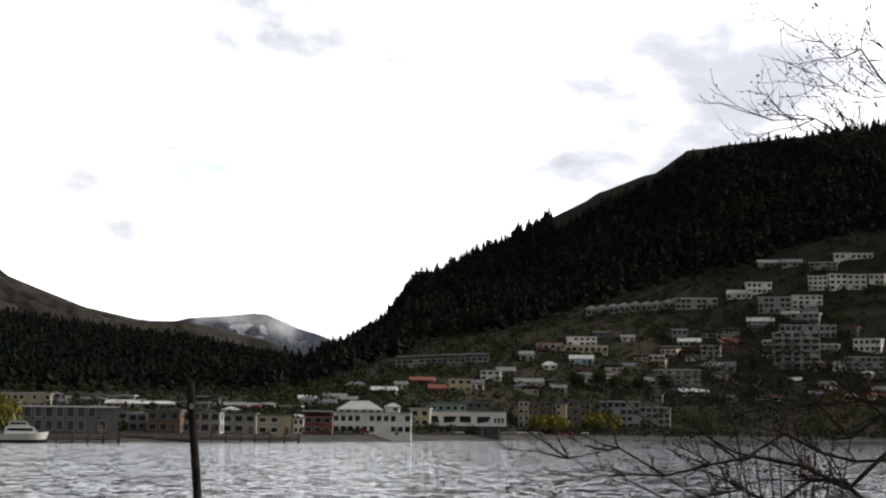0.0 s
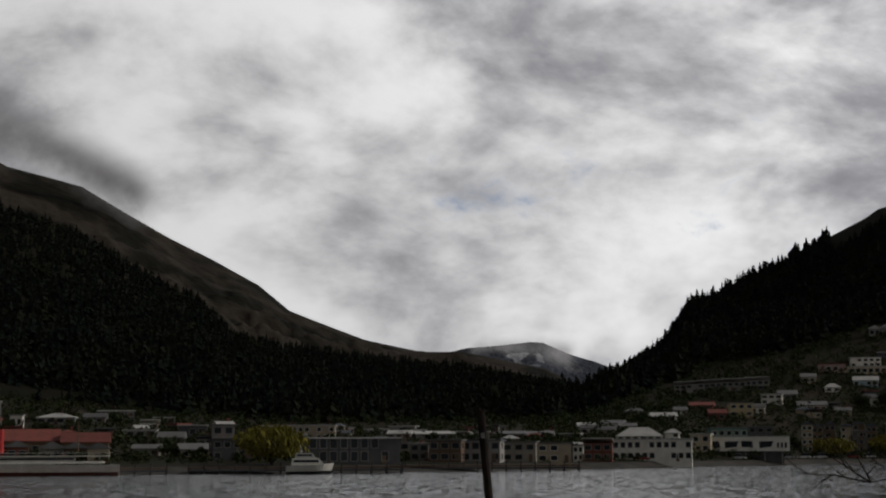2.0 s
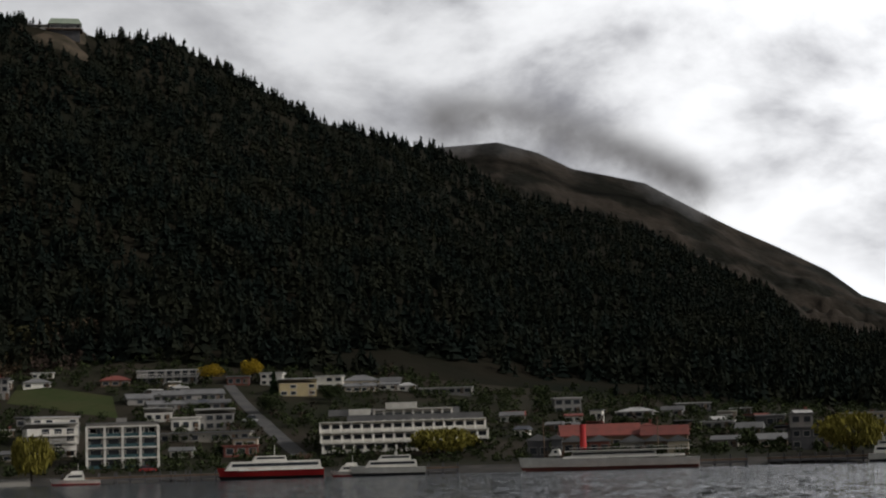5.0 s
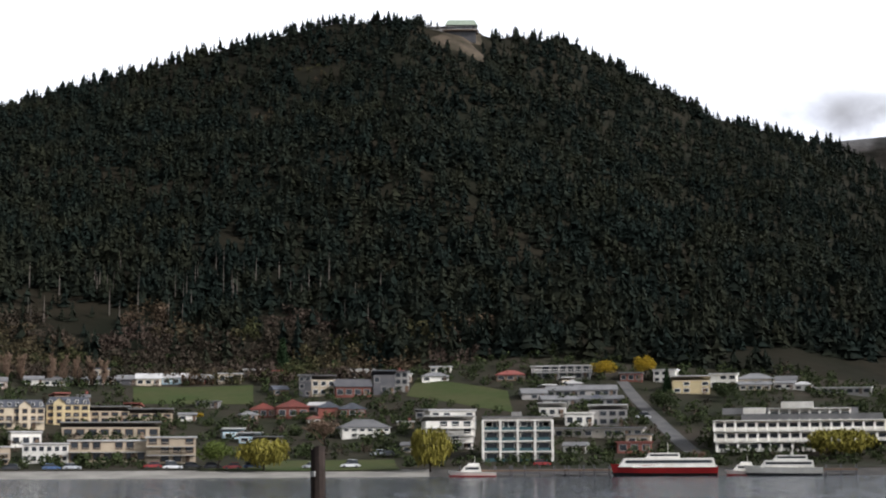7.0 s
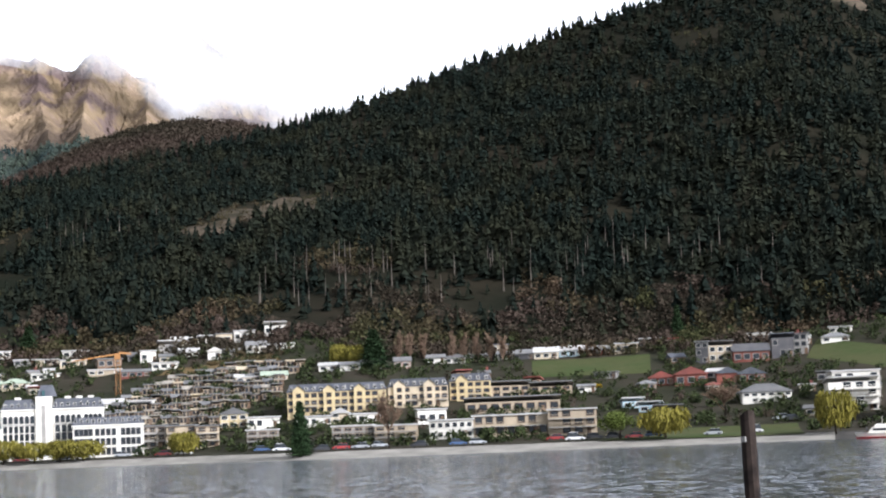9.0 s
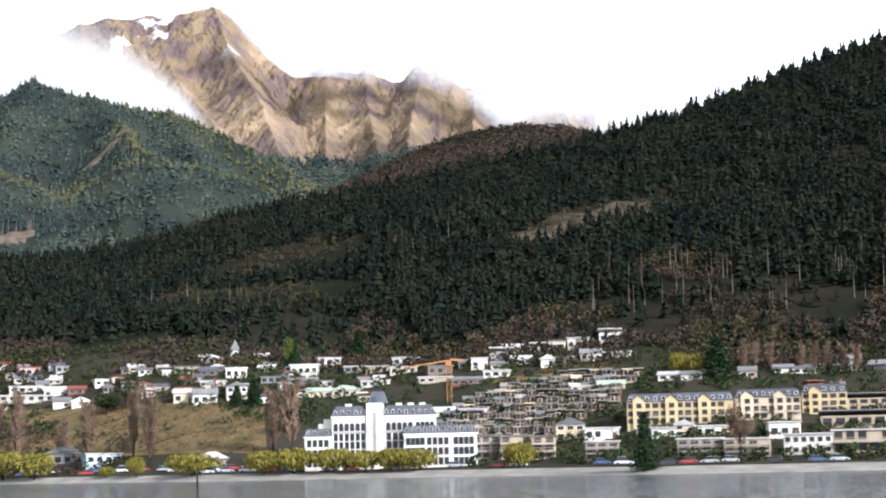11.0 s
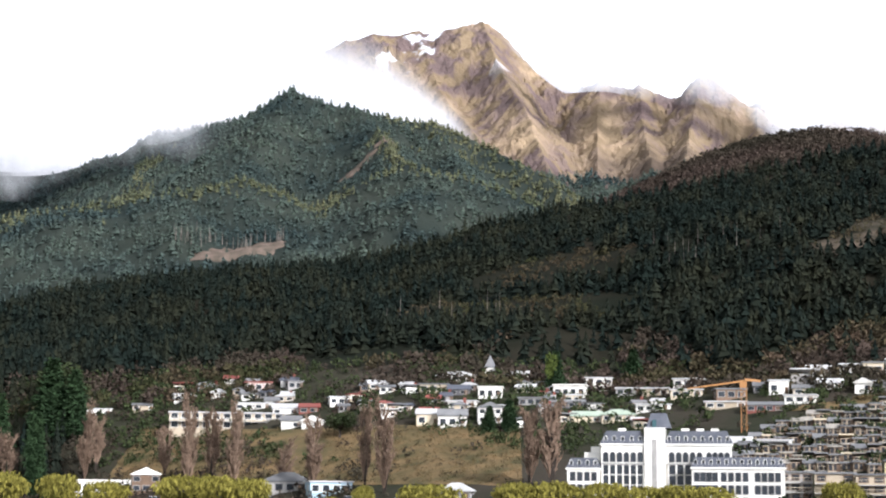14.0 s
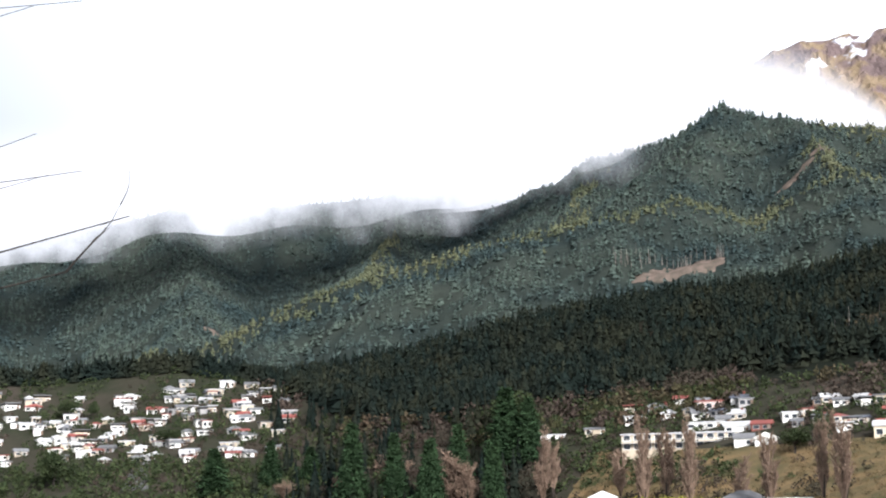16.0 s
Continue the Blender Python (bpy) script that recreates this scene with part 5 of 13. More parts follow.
building(185.4, 783.4, -5, 15.9, 9.0, 6.6, "flat", "grey", "roof_pale", 3, 6, 0.3, label="grey clad three-storey house with a pale metal flat roof")
building(189.7, 798.8, -23, 12.3, 9.0, 5.9, "flat", "white", "roof_pale", 2, 5, 0.3, label="white-painted two-storey house with a pale metal flat roof")
building(175.7, 784.6, -5, 8.4, 6.8, 2.9, "gable", "white", "roof_grey", 1, 3, 2.1, label="white-painted single-storey house with a grey gabled roof")
building(121.9, 788.6, -16, 13.5, 9.0, 2.7, "gable", "grey", "roof_grey", 1, 5, 2.2, label="grey clad single-storey house with a grey gabled roof")
building(36.6, 771.1, 3, 6.1, 4.9, 2.7, "gable", "cream", "roof_grey", 1, 2, 1.7, label="cream single-storey house with a grey gabled roof")
building(26.5, 736.5, 4, 7.4, 5.9, 2.3, "gable", "grey", "roof_grey", 1, 3, 1.9, label="grey clad single-storey house with a grey gabled roof")
building(84.6, 813.6, 2, 6.1, 4.9, 1.8, "gable", "white", "roof_grey", 1, 2, 1.5, label="white-painted single-storey house with a grey gabled roof")
building(72.7, 814.8, -4, 7.7, 6.1, 2.7, "flat", "dark", "roof_pale", 1, 3, 0.3, label="dark clad single-storey house with a pale metal flat roof")
building(-47.1, 634.3, 12, 6.0, 4.8, 1.8, "gable", "grey", "roof_pale", 1, 2, 1.3, label="grey clad single-storey house with a pale metal gabled roof")
building(-38.1, 633.9, -3, 8.0, 6.4, 1.8, "gable", "white", "roof_grey", 1, 3, 1.3, label="white-painted single-storey house with a grey gabled roof")
building(-32.2, 679.2, 6, 8.1, 6.5, 1.8, "hip", "grey", "roof_grey", 1, 3, 1.4, label="grey clad single-storey house with a grey hipped roof")
building(13.5, 700.9, -4, 5.5, 4.4, 2.4, "gable", "white", "roof_grey", 1, 2, 1.6, label="white-painted single-storey house with a grey gabled roof")
building(101.5, 770.3, 0, 19.2, 9.0, 8.6, "flat", "grey", "roof_pale", 4, 5, 0.3, name="apartment_block", label="four-storey grey and white hillside apartment block", category="apartments", terrace=True)
building(156.3, 788.7, -6, 20.2, 9.0, 15.8, "flat", "grey", "roof_pale", 6, 5, 0.3, name="apartment_tower", label="tall glazed six-storey apartment block on the hillside", category="apartments", terrace=True, big=1.0)
# yellow apartment block with a slate mansard roof and the blocks below it
building(-409.5, 280.6, 55, 27.3, 14.0, 5.9, "mansard", "yellow", "roof_slate", 3, 13, 2.2, name="apartment_block", label="long yellow apartment block with a slate mansard roof", category="apartments", frame="timber")
building(-399.5, 301.2, 53, 16.7, 14.0, 5.8, "mansard", "cream", "roof_slate", 3, 8, 2.2, name="apartment_block", label="cream apartment block with a slate mansard roof", category="apartments", frame="timber")
building(-397.6, 318.3, 49, 11.6, 14.0, 5.6, "mansard", "yellow", "roof_slate", 3, 5, 2.2, name="apartment_block", label="yellow apartment block end with gabled dormers", category="apartments", frame="timber")
building(-422.5, 239.0, 58, 7.9, 6.3, 5.7, "flat", "beige", "roof_grey", 3, 3, 0.3, name="apartment_house", label="beige three-storey lakeside flats with balconies", category="apartments", terrace=True, frame="timber")
building(-413.9, 242.0, 60, 6.0, 4.8, 5.6, "flat", "beige", "roof_grey", 3, 2, 0.3, name="apartment_house", label="beige three-storey lakeside flats with balconies", category="apartments", terrace=True, frame="timber")
building(-430.3, 233.3, 61, 9.1, 7.3, 5.9, "flat", "grey", "roof_grey", 3, 4, 0.3, name="apartment_house", label="grey three-storey lakeside flats with balconies", category="apartments", terrace=True, frame="timber")
building(-392.8, 245.8, 60, 8.1, 6.5, 4.0, "flat", "grey", "roof_pale", 3, 3, 0.3, name="apartment_house", label="grey three-storey lakeside flats with balconies", category="apartments", terrace=True, frame="timber")
building(-365.3, 254.8, 56, 10.5, 8.4, 4.1, "flat", "grey", "roof_pale", 3, 4, 0.3, name="apartment_house", label="grey three-storey lakeside flats with balconies", category="apartments", terrace=True, frame="timber")
building(-356.7, 261.6, 51, 10.4, 8.3, 4.1, "flat", "beige", "roof_pale", 3, 4, 0.3, name="apartment_house", label="beige three-storey lakeside flats with balconies", category="apartments", terrace=True, frame="timber")
building(-427.5, 258.3, 58, 7.5, 6.0, 4.0, "front", "yellow", "roof_grey", 2, 3, 1.9, label="yellow gabled block with a curved front")
building(-416.4, 261.0, 59, 8.8, 7.0, 3.0, "flat", "white", "roof_pale", 1, 4, 0.3, label="long white terrace of flats")
building(-399.0, 265.7, 56, 9.5, 7.6, 2.6, "flat", "white", "roof_pale", 1, 5, 0.3, label="long white terrace of flats")
building(-395.1, 271.5, 52, 4.5, 4.0, 2.8, "front", "cream", "roof_pale", 2, 2, 1.4, label="cream gabled block above the lakeside flats")
building(-390.4, 276.4, 57, 8.2, 6.6, 2.3, "flat", "white", "roof_pale", 1, 4, 0.3, label="long white terrace of flats")
building(-373.5, 285.8, 59, 7.6, 6.1, 3.8, "flat", "white", "roof_pale", 1, 3, 0.3, label="plain white hall with a flat roof")
building(-349.3, 273.0, 49, 10.8, 8.6, 4.6, "flat", "white", "roof_pale", 2, 6, 0.3, label="white two-storey lakeside motel", category="motel")
# stepped beige lakeside flats
building(-340.0, 284.4, 50, 18.5, 7.0, 5.1, "flat", "beige", "roof_pale", 2, 7, 0.3, name="stepped_flats", label="beige stepped lakeside flats with pillars", category="apartments", terrace=True, big=0.6, frame="timber")
building(-327.8, 293.8, 47, 11.7, 7.0, 6.2, "flat", "beige", "roof_pale", 3, 4, 0.3, name="stepped_flats", label="beige stepped lakeside flats with pillars", category="apartments", terrace=True, big=0.6, frame="timber")
building(-370.9, 311.3, 52, 25.5, 8.0, 3.3, "mono", "beige", "roof_grey", 1, 8, 1.2, name="stepped_flats", label="upper step of the beige lakeside flats", category="apartments", terrace=True, big=0.6, frame="timber")
building(-392.7, 327.4, 49, 13.5, 8.0, 3.4, "mono", "beige", "roof_grey", 2, 5, 1.2, name="stepped_flats", label="top step of the beige lakeside flats", category="apartments", frame="timber")
building(-383.7, 336.4, 47, 11.8, 8.0, 2.6, "mono", "beige", "roof_grey", 2, 4, 1.2, name="stepped_flats", label="top step of the beige lakeside flats", category="apartments", frame="timber")
# stacked terrace houses beside the white hotel
building(-469.2, 241.1, 62, 2.4, 6.0, 1.8, "flat", "beige", "cream", 1, 2, 0.3, name="terrace_house", label="stacked beige terrace house with a small balcony", group="stacked terrace houses", skip=0.0, big=0.4, frame="timber")
building(-466.0, 242.8, 66, 2.4, 6.0, 1.8, "flat", "cream", "stone", 1, 2, 0.3, name="terrace_house", label="stacked beige terrace house with a small balcony", group="stacked terrace houses", skip=0.0, big=0.4, terrace=True, frame="timber")
building(-464.1, 244.4, 59, 2.4, 6.0, 1.8, "flat", "cream", "stone", 1, 2, 0.3, name="terrace_house", label="stacked beige terrace house with a small balcony", group="stacked terrace houses", skip=0.0, big=0.4, frame="timber")
building(-462.5, 247.3, 65, 2.4, 6.0, 1.8, "mono", "beige", "roof_grey", 1, 2, 0.6, name="terrace_house", label="stacked beige terrace house with a small balcony", group="stacked terrace houses", skip=0.0, big=0.4, terrace=True, frame="timber")
building(-459.6, 248.5, 58, 2.4, 6.0, 1.8, "gable", "cream", "stone", 1, 2, 1.0, name="terrace_house", label="stacked beige terrace house with a small balcony", group="stacked terrace houses", skip=0.0, big=0.4, terrace=True, frame="timber")
building(-458.2, 251.1, 62, 2.4, 6.0, 1.8, "mono", "beige", "stone", 1, 2, 0.6, name="terrace_house", label="stacked beige terrace house with a small balcony", group="stacked terrace houses", skip=0.0, big=0.4, frame="timber")
building(-455.1, 252.6, 62, 2.4, 6.0, 1.8, "gable", "cream", "roof_grey", 1, 2, 1.0, name="terrace_house", label="stacked beige terrace house with a small balcony", group="stacked terrace houses", skip=0.0, big=0.4, terrace=True, frame="timber")
building(-452.8, 254.5, 66, 2.4, 6.0, 1.9, "flat", "beige", "roof_grey", 1, 2, 0.3, name="terrace_house", label="stacked beige terrace house with a small balcony", group="stacked terrace houses", skip=0.0, big=0.4, terrace=True, frame="timber")
building(-450.0, 255.4, 65, 2.3, 6.0, 2.0, "flat", "beige", "stone", 1, 2, 0.3, name="terrace_house", label="stacked beige terrace house with a small balcony", group="stacked terrace houses", skip=0.0, big=0.4, frame="timber")
building(-448.6, 257.9, 63, 2.3, 6.0, 1.8, "flat", "beige", "roof_grey", 1, 2, 0.3, name="terrace_house", label="stacked beige terrace house with a small balcony", group="stacked terrace houses", skip=0.0, big=0.4, frame="timber")
building(-445.6, 259.1, 60, 2.3, 6.0, 2.1, "flat", "beige", "roof_grey", 1, 2, 0.3, name="terrace_house", label="stacked beige terrace house with a small balcony", group="stacked terrace houses", skip=0.0, big=0.4, frame="timber")
building(-439.8, 259.2, 64, 2.3, 6.0, 2.0, "flat", "beige", "roof_grey", 1, 2, 0.3, name="terrace_house", label="stacked beige terrace house with a small balcony", group="stacked terrace houses", skip=0.0, big=0.4, terrace=True, frame="timber")
building(-476.7, 246.1, 65, 2.3, 6.0, 1.8, "gable", "beige", "roof_grey", 1, 2, 1.1, name="terrace_house", label="stacked beige terrace house with a small balcony", group="stacked terrace houses", skip=0.0, big=0.4, frame="timber")
building(-475.4, 248.6, 66, 2.3, 6.0, 1.8, "gable", "cream", "roof_grey", 1, 2, 1.0, name="terrace_house", label="stacked beige terrace house with a small balcony", group="stacked terrace houses", skip=0.0, big=0.4, terrace=True, frame="timber")
building(-472.4, 250.0, 63, 2.3, 6.0, 1.8, "flat", "beige", "stone", 1, 2, 0.3, name="terrace_house", label="stacked beige terrace house with a small balcony", group="stacked terrace houses", skip=0.0, big=0.4, frame="timber")
building(-468.5, 251.0, 67, 2.3, 6.0, 2.0, "flat", "beige", "roof_grey", 1, 2, 0.3, name="terrace_house", label="stacked beige terrace house with a small balcony", group="stacked terrace houses", skip=0.0, big=0.4, terrace=True, frame="timber")
building(-467.1, 253.6, 67, 2.3, 6.0, 2.2, "flat", "cream", "stone", 1, 2, 0.3, name="terrace_house", label="stacked beige terrace house with a small balcony", group="stacked terrace houses", skip=0.0, big=0.4, terrace=True, frame="timber")
building(-463.1, 254.6, 56, 2.3, 6.0, 1.8, "flat", "beige", "stone", 1, 2, 0.3, name="terrace_house", label="stacked beige terrace house with a small balcony", group="stacked terrace houses", skip=0.0, big=0.4, terrace=True, frame="timber")
building(-461.9, 256.7, 64, 2.3, 6.0, 1.8, "mono", "beige", "roof_grey", 1, 2, 0.7, name="terrace_house", label="stacked beige terrace house with a small balcony", group="stacked terrace houses", skip=0.0, big=0.4, terrace=True, frame="timber")
building(-458.9, 257.9, 65, 2.3, 6.0, 1.8, "mono", "beige", "roof_grey", 1, 2, 0.6, name="terrace_house", label="stacked beige terrace house with a small balcony", group="stacked terrace houses", skip=0.0, big=0.4, terrace=True, frame="timber")
building(-456.6, 260.1, 54, 2.3, 6.0, 2.0, "flat", "beige", "roof_grey", 1, 2, 0.3, name="terrace_house", label="stacked beige terrace house with a small balcony", group="stacked terrace houses", skip=0.0, big=0.4, terrace=True, frame="timber")
building(-456.1, 263.0, 58, 2.3, 6.0, 1.9, "flat", "cream", "cream", 1, 2, 0.3, name="terrace_house", label="stacked beige terrace house with a small balcony", group="stacked terrace houses", skip=0.0, big=0.4, frame="timber")
building(-451.5, 262.9, 54, 2.3, 6.0, 1.8, "mono", "cream", "stone", 1, 2, 0.7, name="terrace_house", label="stacked beige terrace house with a small balcony", group="stacked terrace houses", skip=0.0, big=0.4, terrace=True, frame="timber")
building(-449.0, 265.1, 64, 2.3, 6.0, 1.8, "mono", "beige", "roof_grey", 1, 2, 0.7, name="terrace_house", label="stacked beige terrace house with a small balcony", group="stacked terrace houses", skip=0.0, big=0.4, terrace=True, frame="timber")
building(-485.4, 253.2, 62, 2.5, 6.0, 1.8, "gable", "beige", "roof_grey", 1, 2, 1.1, name="terrace_house", label="stacked beige terrace house with a small balcony", group="stacked terrace houses", skip=0.0, big=0.4, frame="timber")
building(-480.6, 253.8, 63, 2.5, 6.0, 1.8, "gable", "cream", "roof_grey", 1, 2, 1.1, name="terrace_house", label="stacked beige terrace house with a small balcony", group="stacked terrace houses", skip=0.0, big=0.4, frame="timber")
building(-478.5, 255.6, 66, 2.5, 6.0, 1.8, "mono", "cream", "roof_grey", 1, 2, 0.8, name="terrace_house", label="stacked beige terrace house with a small balcony", group="stacked terrace houses", skip=0.0, big=0.4, frame="timber")
building(-476.2, 257.7, 65, 2.5, 6.0, 1.8, "mono", "cream", "roof_grey", 1, 2, 0.8, name="terrace_house", label="stacked beige terrace house with a small balcony", group="stacked terrace houses", skip=0.0, big=0.4, frame="timber")
building(-474.0, 259.7, 61, 2.5, 6.0, 1.9, "flat", "beige", "roof_grey", 1, 2, 0.3, name="terrace_house", label="stacked beige terrace house with a small balcony", group="stacked terrace houses", skip=0.0, big=0.4, terrace=True, frame="timber")
building(-469.7, 261.3, 62, 2.5, 6.0, 1.8, "flat", "cream", "roof_grey", 1, 2, 0.3, name="terrace_house", label="stacked beige terrace house with a small balcony", group="stacked terrace houses", skip=0.0, big=0.4, frame="timber")
building(-469.4, 263.9, 65, 2.5, 6.0, 1.8, "flat", "cream", "roof_grey", 1, 2, 0.3, name="terrace_house", label="stacked beige terrace house with a small balcony", group="stacked terrace houses", skip=0.0, big=0.4, frame="timber")
building(-465.2, 265.2, 54, 2.5, 6.0, 1.8, "flat", "beige", "stone", 1, 2, 0.3, name="terrace_house", label="stacked beige terrace house with a small balcony", group="stacked terrace houses", skip=0.0, big=0.4, frame="timber")
building(-464.6, 268.2, 63, 2.5, 6.0, 2.0, "flat", "beige", "stone", 1, 2, 0.3, name="terrace_house", label="stacked beige terrace house with a small balcony", group="stacked terrace houses", skip=0.0, big=0.4, terrace=True, frame="timber")
building(-459.0, 267.9, 65, 2.5, 6.0, 1.8, "gable", "beige", "roof_grey", 1, 2, 1.1, name="terrace_house", label="stacked beige terrace house with a small balcony", group="stacked terrace houses", skip=0.0, big=0.4, terrace=True, frame="timber")
building(-455.7, 269.6, 57, 2.4, 6.0, 1.8, "mono", "beige", "roof_grey", 1, 2, 0.7, name="terrace_house", label="stacked beige terrace house with a small balcony", group="stacked terrace houses", skip=0.0, big=0.4, frame="timber")
building(-454.4, 271.7, 64, 2.4, 6.0, 1.8, "mono", "cream", "stone", 1, 2, 0.7, name="terrace_house", label="stacked beige terrace house with a small balcony", group="stacked terrace houses", skip=0.0, big=0.4, frame="timber")
building(-450.3, 272.7, 56, 2.4, 6.0, 1.8, "mono", "beige", "roof_grey", 1, 2, 0.6, name="terrace_house", label="stacked beige terrace house with a small balcony", group="stacked terrace houses", skip=0.0, big=0.4, terrace=True, frame="timber")
building(-446.3, 273.5, 61, 2.4, 6.0, 1.8, "mono", "beige", "roof_grey", 1, 2, 0.6, name="terrace_house", label="stacked beige terrace house with a small balcony", group="stacked terrace houses", skip=0.0, big=0.4, frame="timber")
building(-492.1, 259.8, 62, 2.6, 6.0, 1.8, "gable", "beige", "roof_grey", 1, 2, 1.0, name="terrace_house", label="stacked beige terrace house with a small balcony", group="stacked terrace houses", skip=0.0, big=0.4, terrace=True, frame="timber")
building(-488.9, 261.6, 63, 2.6, 6.0, 1.9, "flat", "beige", "cream", 1, 2, 0.3, name="terrace_house", label="stacked beige terrace house with a small balcony", group="stacked terrace houses", skip=0.0, big=0.4, terrace=True, frame="timber")
building(-484.9, 262.6, 59, 2.6, 6.0, 1.8, "flat", "beige", "roof_grey", 1, 2, 0.3, name="terrace_house", label="stacked beige terrace house with a small balcony", group="stacked terrace houses", skip=0.0, big=0.4, frame="timber")
building(-482.6, 264.7, 56, 2.6, 6.0, 1.8, "mono", "beige", "roof_grey", 1, 2, 0.8, name="terrace_house", label="stacked beige terrace house with a small balcony", group="stacked terrace houses", skip=0.0, big=0.4, frame="timber")
building(-481.3, 267.1, 63, 2.6, 6.0, 2.4, "flat", "cream", "roof_grey", 1, 2, 0.3, name="terrace_house", label="stacked beige terrace house with a small balcony", group="stacked terrace houses", skip=0.0, big=0.4, frame="timber")
building(-476.2, 268.0, 61, 2.6, 6.0, 1.8, "gable", "cream", "roof_grey", 1, 2, 1.2, name="terrace_house", label="stacked beige terrace house with a small balcony", group="stacked terrace houses", skip=0.0, big=0.4, frame="timber")
building(-473.9, 270.0, 58, 2.6, 6.0, 2.3, "flat", "beige", "roof_grey", 1, 2, 0.3, name="terrace_house", label="stacked beige terrace house with a small balcony", group="stacked terrace houses", skip=0.0, big=0.4, terrace=True, frame="timber")
building(-470.7, 271.6, 55, 2.6, 6.0, 1.8, "mono", "cream", "cream", 1, 2, 0.8, name="terrace_house", label="stacked beige terrace house with a small balcony", group="stacked terrace houses", skip=0.0, big=0.4, frame="timber")
building(-467.5, 273.1, 57, 2.6, 6.0, 1.8, "flat", "beige", "roof_grey", 1, 2, 0.3, name="terrace_house", label="stacked beige terrace house with a small balcony", group="stacked terrace houses", skip=0.0, big=0.4, terrace=True, frame="timber")
building(-465.9, 275.9, 55, 2.6, 6.0, 2.1, "flat", "cream", "roof_grey", 1, 2, 0.3, name="terrace_house", label="stacked beige terrace house with a small balcony", group="stacked terrace houses", skip=0.0, big=0.4, frame="timber")
building(-461.7, 277.1, 53, 2.5, 6.0, 1.9, "flat", "cream", "roof_grey", 1, 2, 0.3, name="terrace_house", label="stacked beige terrace house with a small balcony", group="stacked terrace houses", skip=0.0, big=0.4, terrace=True, frame="timber")
building(-458.5, 278.5, 53, 2.5, 6.0, 1.9, "flat", "cream", "stone", 1, 2, 0.3, name="terrace_house", label="stacked beige terrace house with a small balcony", group="stacked terrace houses", skip=0.0, big=0.4, frame="timber")
building(-457.2, 280.6, 56, 2.5, 6.0, 2.1, "flat", "beige", "roof_grey", 1, 2, 0.3, name="terrace_house", label="stacked beige terrace house with a small balcony", group="stacked terrace houses", skip=0.0, big=0.4, terrace=True, frame="timber")
building(-452.3, 280.9, 54, 2.5, 6.0, 1.9, "flat", "beige", "roof_grey", 1, 2, 0.3, name="terrace_house", label="stacked beige terrace house with a small balcony", group="stacked terrace houses", skip=0.0, big=0.4, frame="timber")
building(-449.6, 283.2, 60, 2.5, 6.0, 1.8, "mono", "beige", "roof_grey", 1, 2, 0.7, name="terrace_house", label="stacked beige terrace house with a small balcony", group="stacked terrace houses", skip=0.0, big=0.4, terrace=True, frame="timber")
building(-444.7, 283.5, 52, 2.5, 6.0, 1.8, "mono", "beige", "stone", 1, 2, 0.8, name="terrace_house", label="stacked beige terrace house with a small balcony", group="stacked terrace houses", skip=0.0, big=0.4, frame="timber")
building(-496.9, 265.8, 63, 2.6, 6.0, 1.8, "gable", "cream", "roof_grey", 1, 2, 1.2, name="terrace_house", label="stacked beige terrace house with a small balcony", group="stacked terrace houses", skip=0.0, big=0.4, terrace=True, frame="timber")
building(-495.4, 268.5, 60, 2.6, 6.0, 2.2, "flat", "beige", "roof_grey", 1, 2, 0.3, name="terrace_house", label="stacked beige terrace house with a small balcony", group="stacked terrace houses", skip=0.0, big=0.4, frame="timber")
building(-491.0, 270.2, 56, 2.6, 6.0, 1.8, "flat", "beige", "roof_grey", 1, 2, 0.3, name="terrace_house", label="stacked beige terrace house with a small balcony", group="stacked terrace houses", skip=0.0, big=0.4, terrace=True, frame="timber")
building(-487.9, 271.6, 66, 2.6, 6.0, 1.8, "gable", "cream", "roof_grey", 1, 2, 1.0, name="terrace_house", label="stacked beige terrace house with a small balcony", group="stacked terrace houses", skip=0.0, big=0.4, frame="timber")
building(-486.3, 274.6, 65, 2.6, 6.0, 2.0, "flat", "cream", "roof_grey", 1, 2, 0.3, name="terrace_house", label="stacked beige terrace house with a small balcony", group="stacked terrace houses", skip=0.0, big=0.4, frame="timber")
building(-484.1, 276.4, 62, 2.6, 6.0, 1.8, "gable", "beige", "stone", 1, 2, 1.2, name="terrace_house", label="stacked beige terrace house with a small balcony", group="stacked terrace houses", skip=0.0, big=0.4, terrace=True, frame="timber")
building(-481.8, 278.4, 65, 2.6, 6.0, 2.2, "flat", "beige", "roof_grey", 1, 2, 0.3, name="terrace_house", label="stacked beige terrace house with a small balcony", group="stacked terrace houses", skip=0.0, big=0.4, frame="timber")
building(-477.5, 279.7, 62, 2.6, 6.0, 1.8, "mono", "beige", "roof_grey", 1, 2, 0.6, name="terrace_house", label="stacked beige terrace house with a small balcony", group="stacked terrace houses", skip=0.0, big=0.4, terrace=True, frame="timber")
building(-475.3, 281.6, 57, 2.6, 6.0, 1.8, "flat", "beige", "roof_grey", 1, 2, 0.3, name="terrace_house", label="stacked beige terrace house with a small balcony", group="stacked terrace houses", skip=0.0, big=0.4, terrace=True, frame="timber")
building(-470.2, 282.2, 62, 2.6, 6.0, 1.8, "flat", "beige", "roof_grey", 1, 2, 0.3, name="terrace_house", label="stacked beige terrace house with a small balcony", group="stacked terrace houses", skip=0.0, big=0.4, terrace=True, frame="timber")
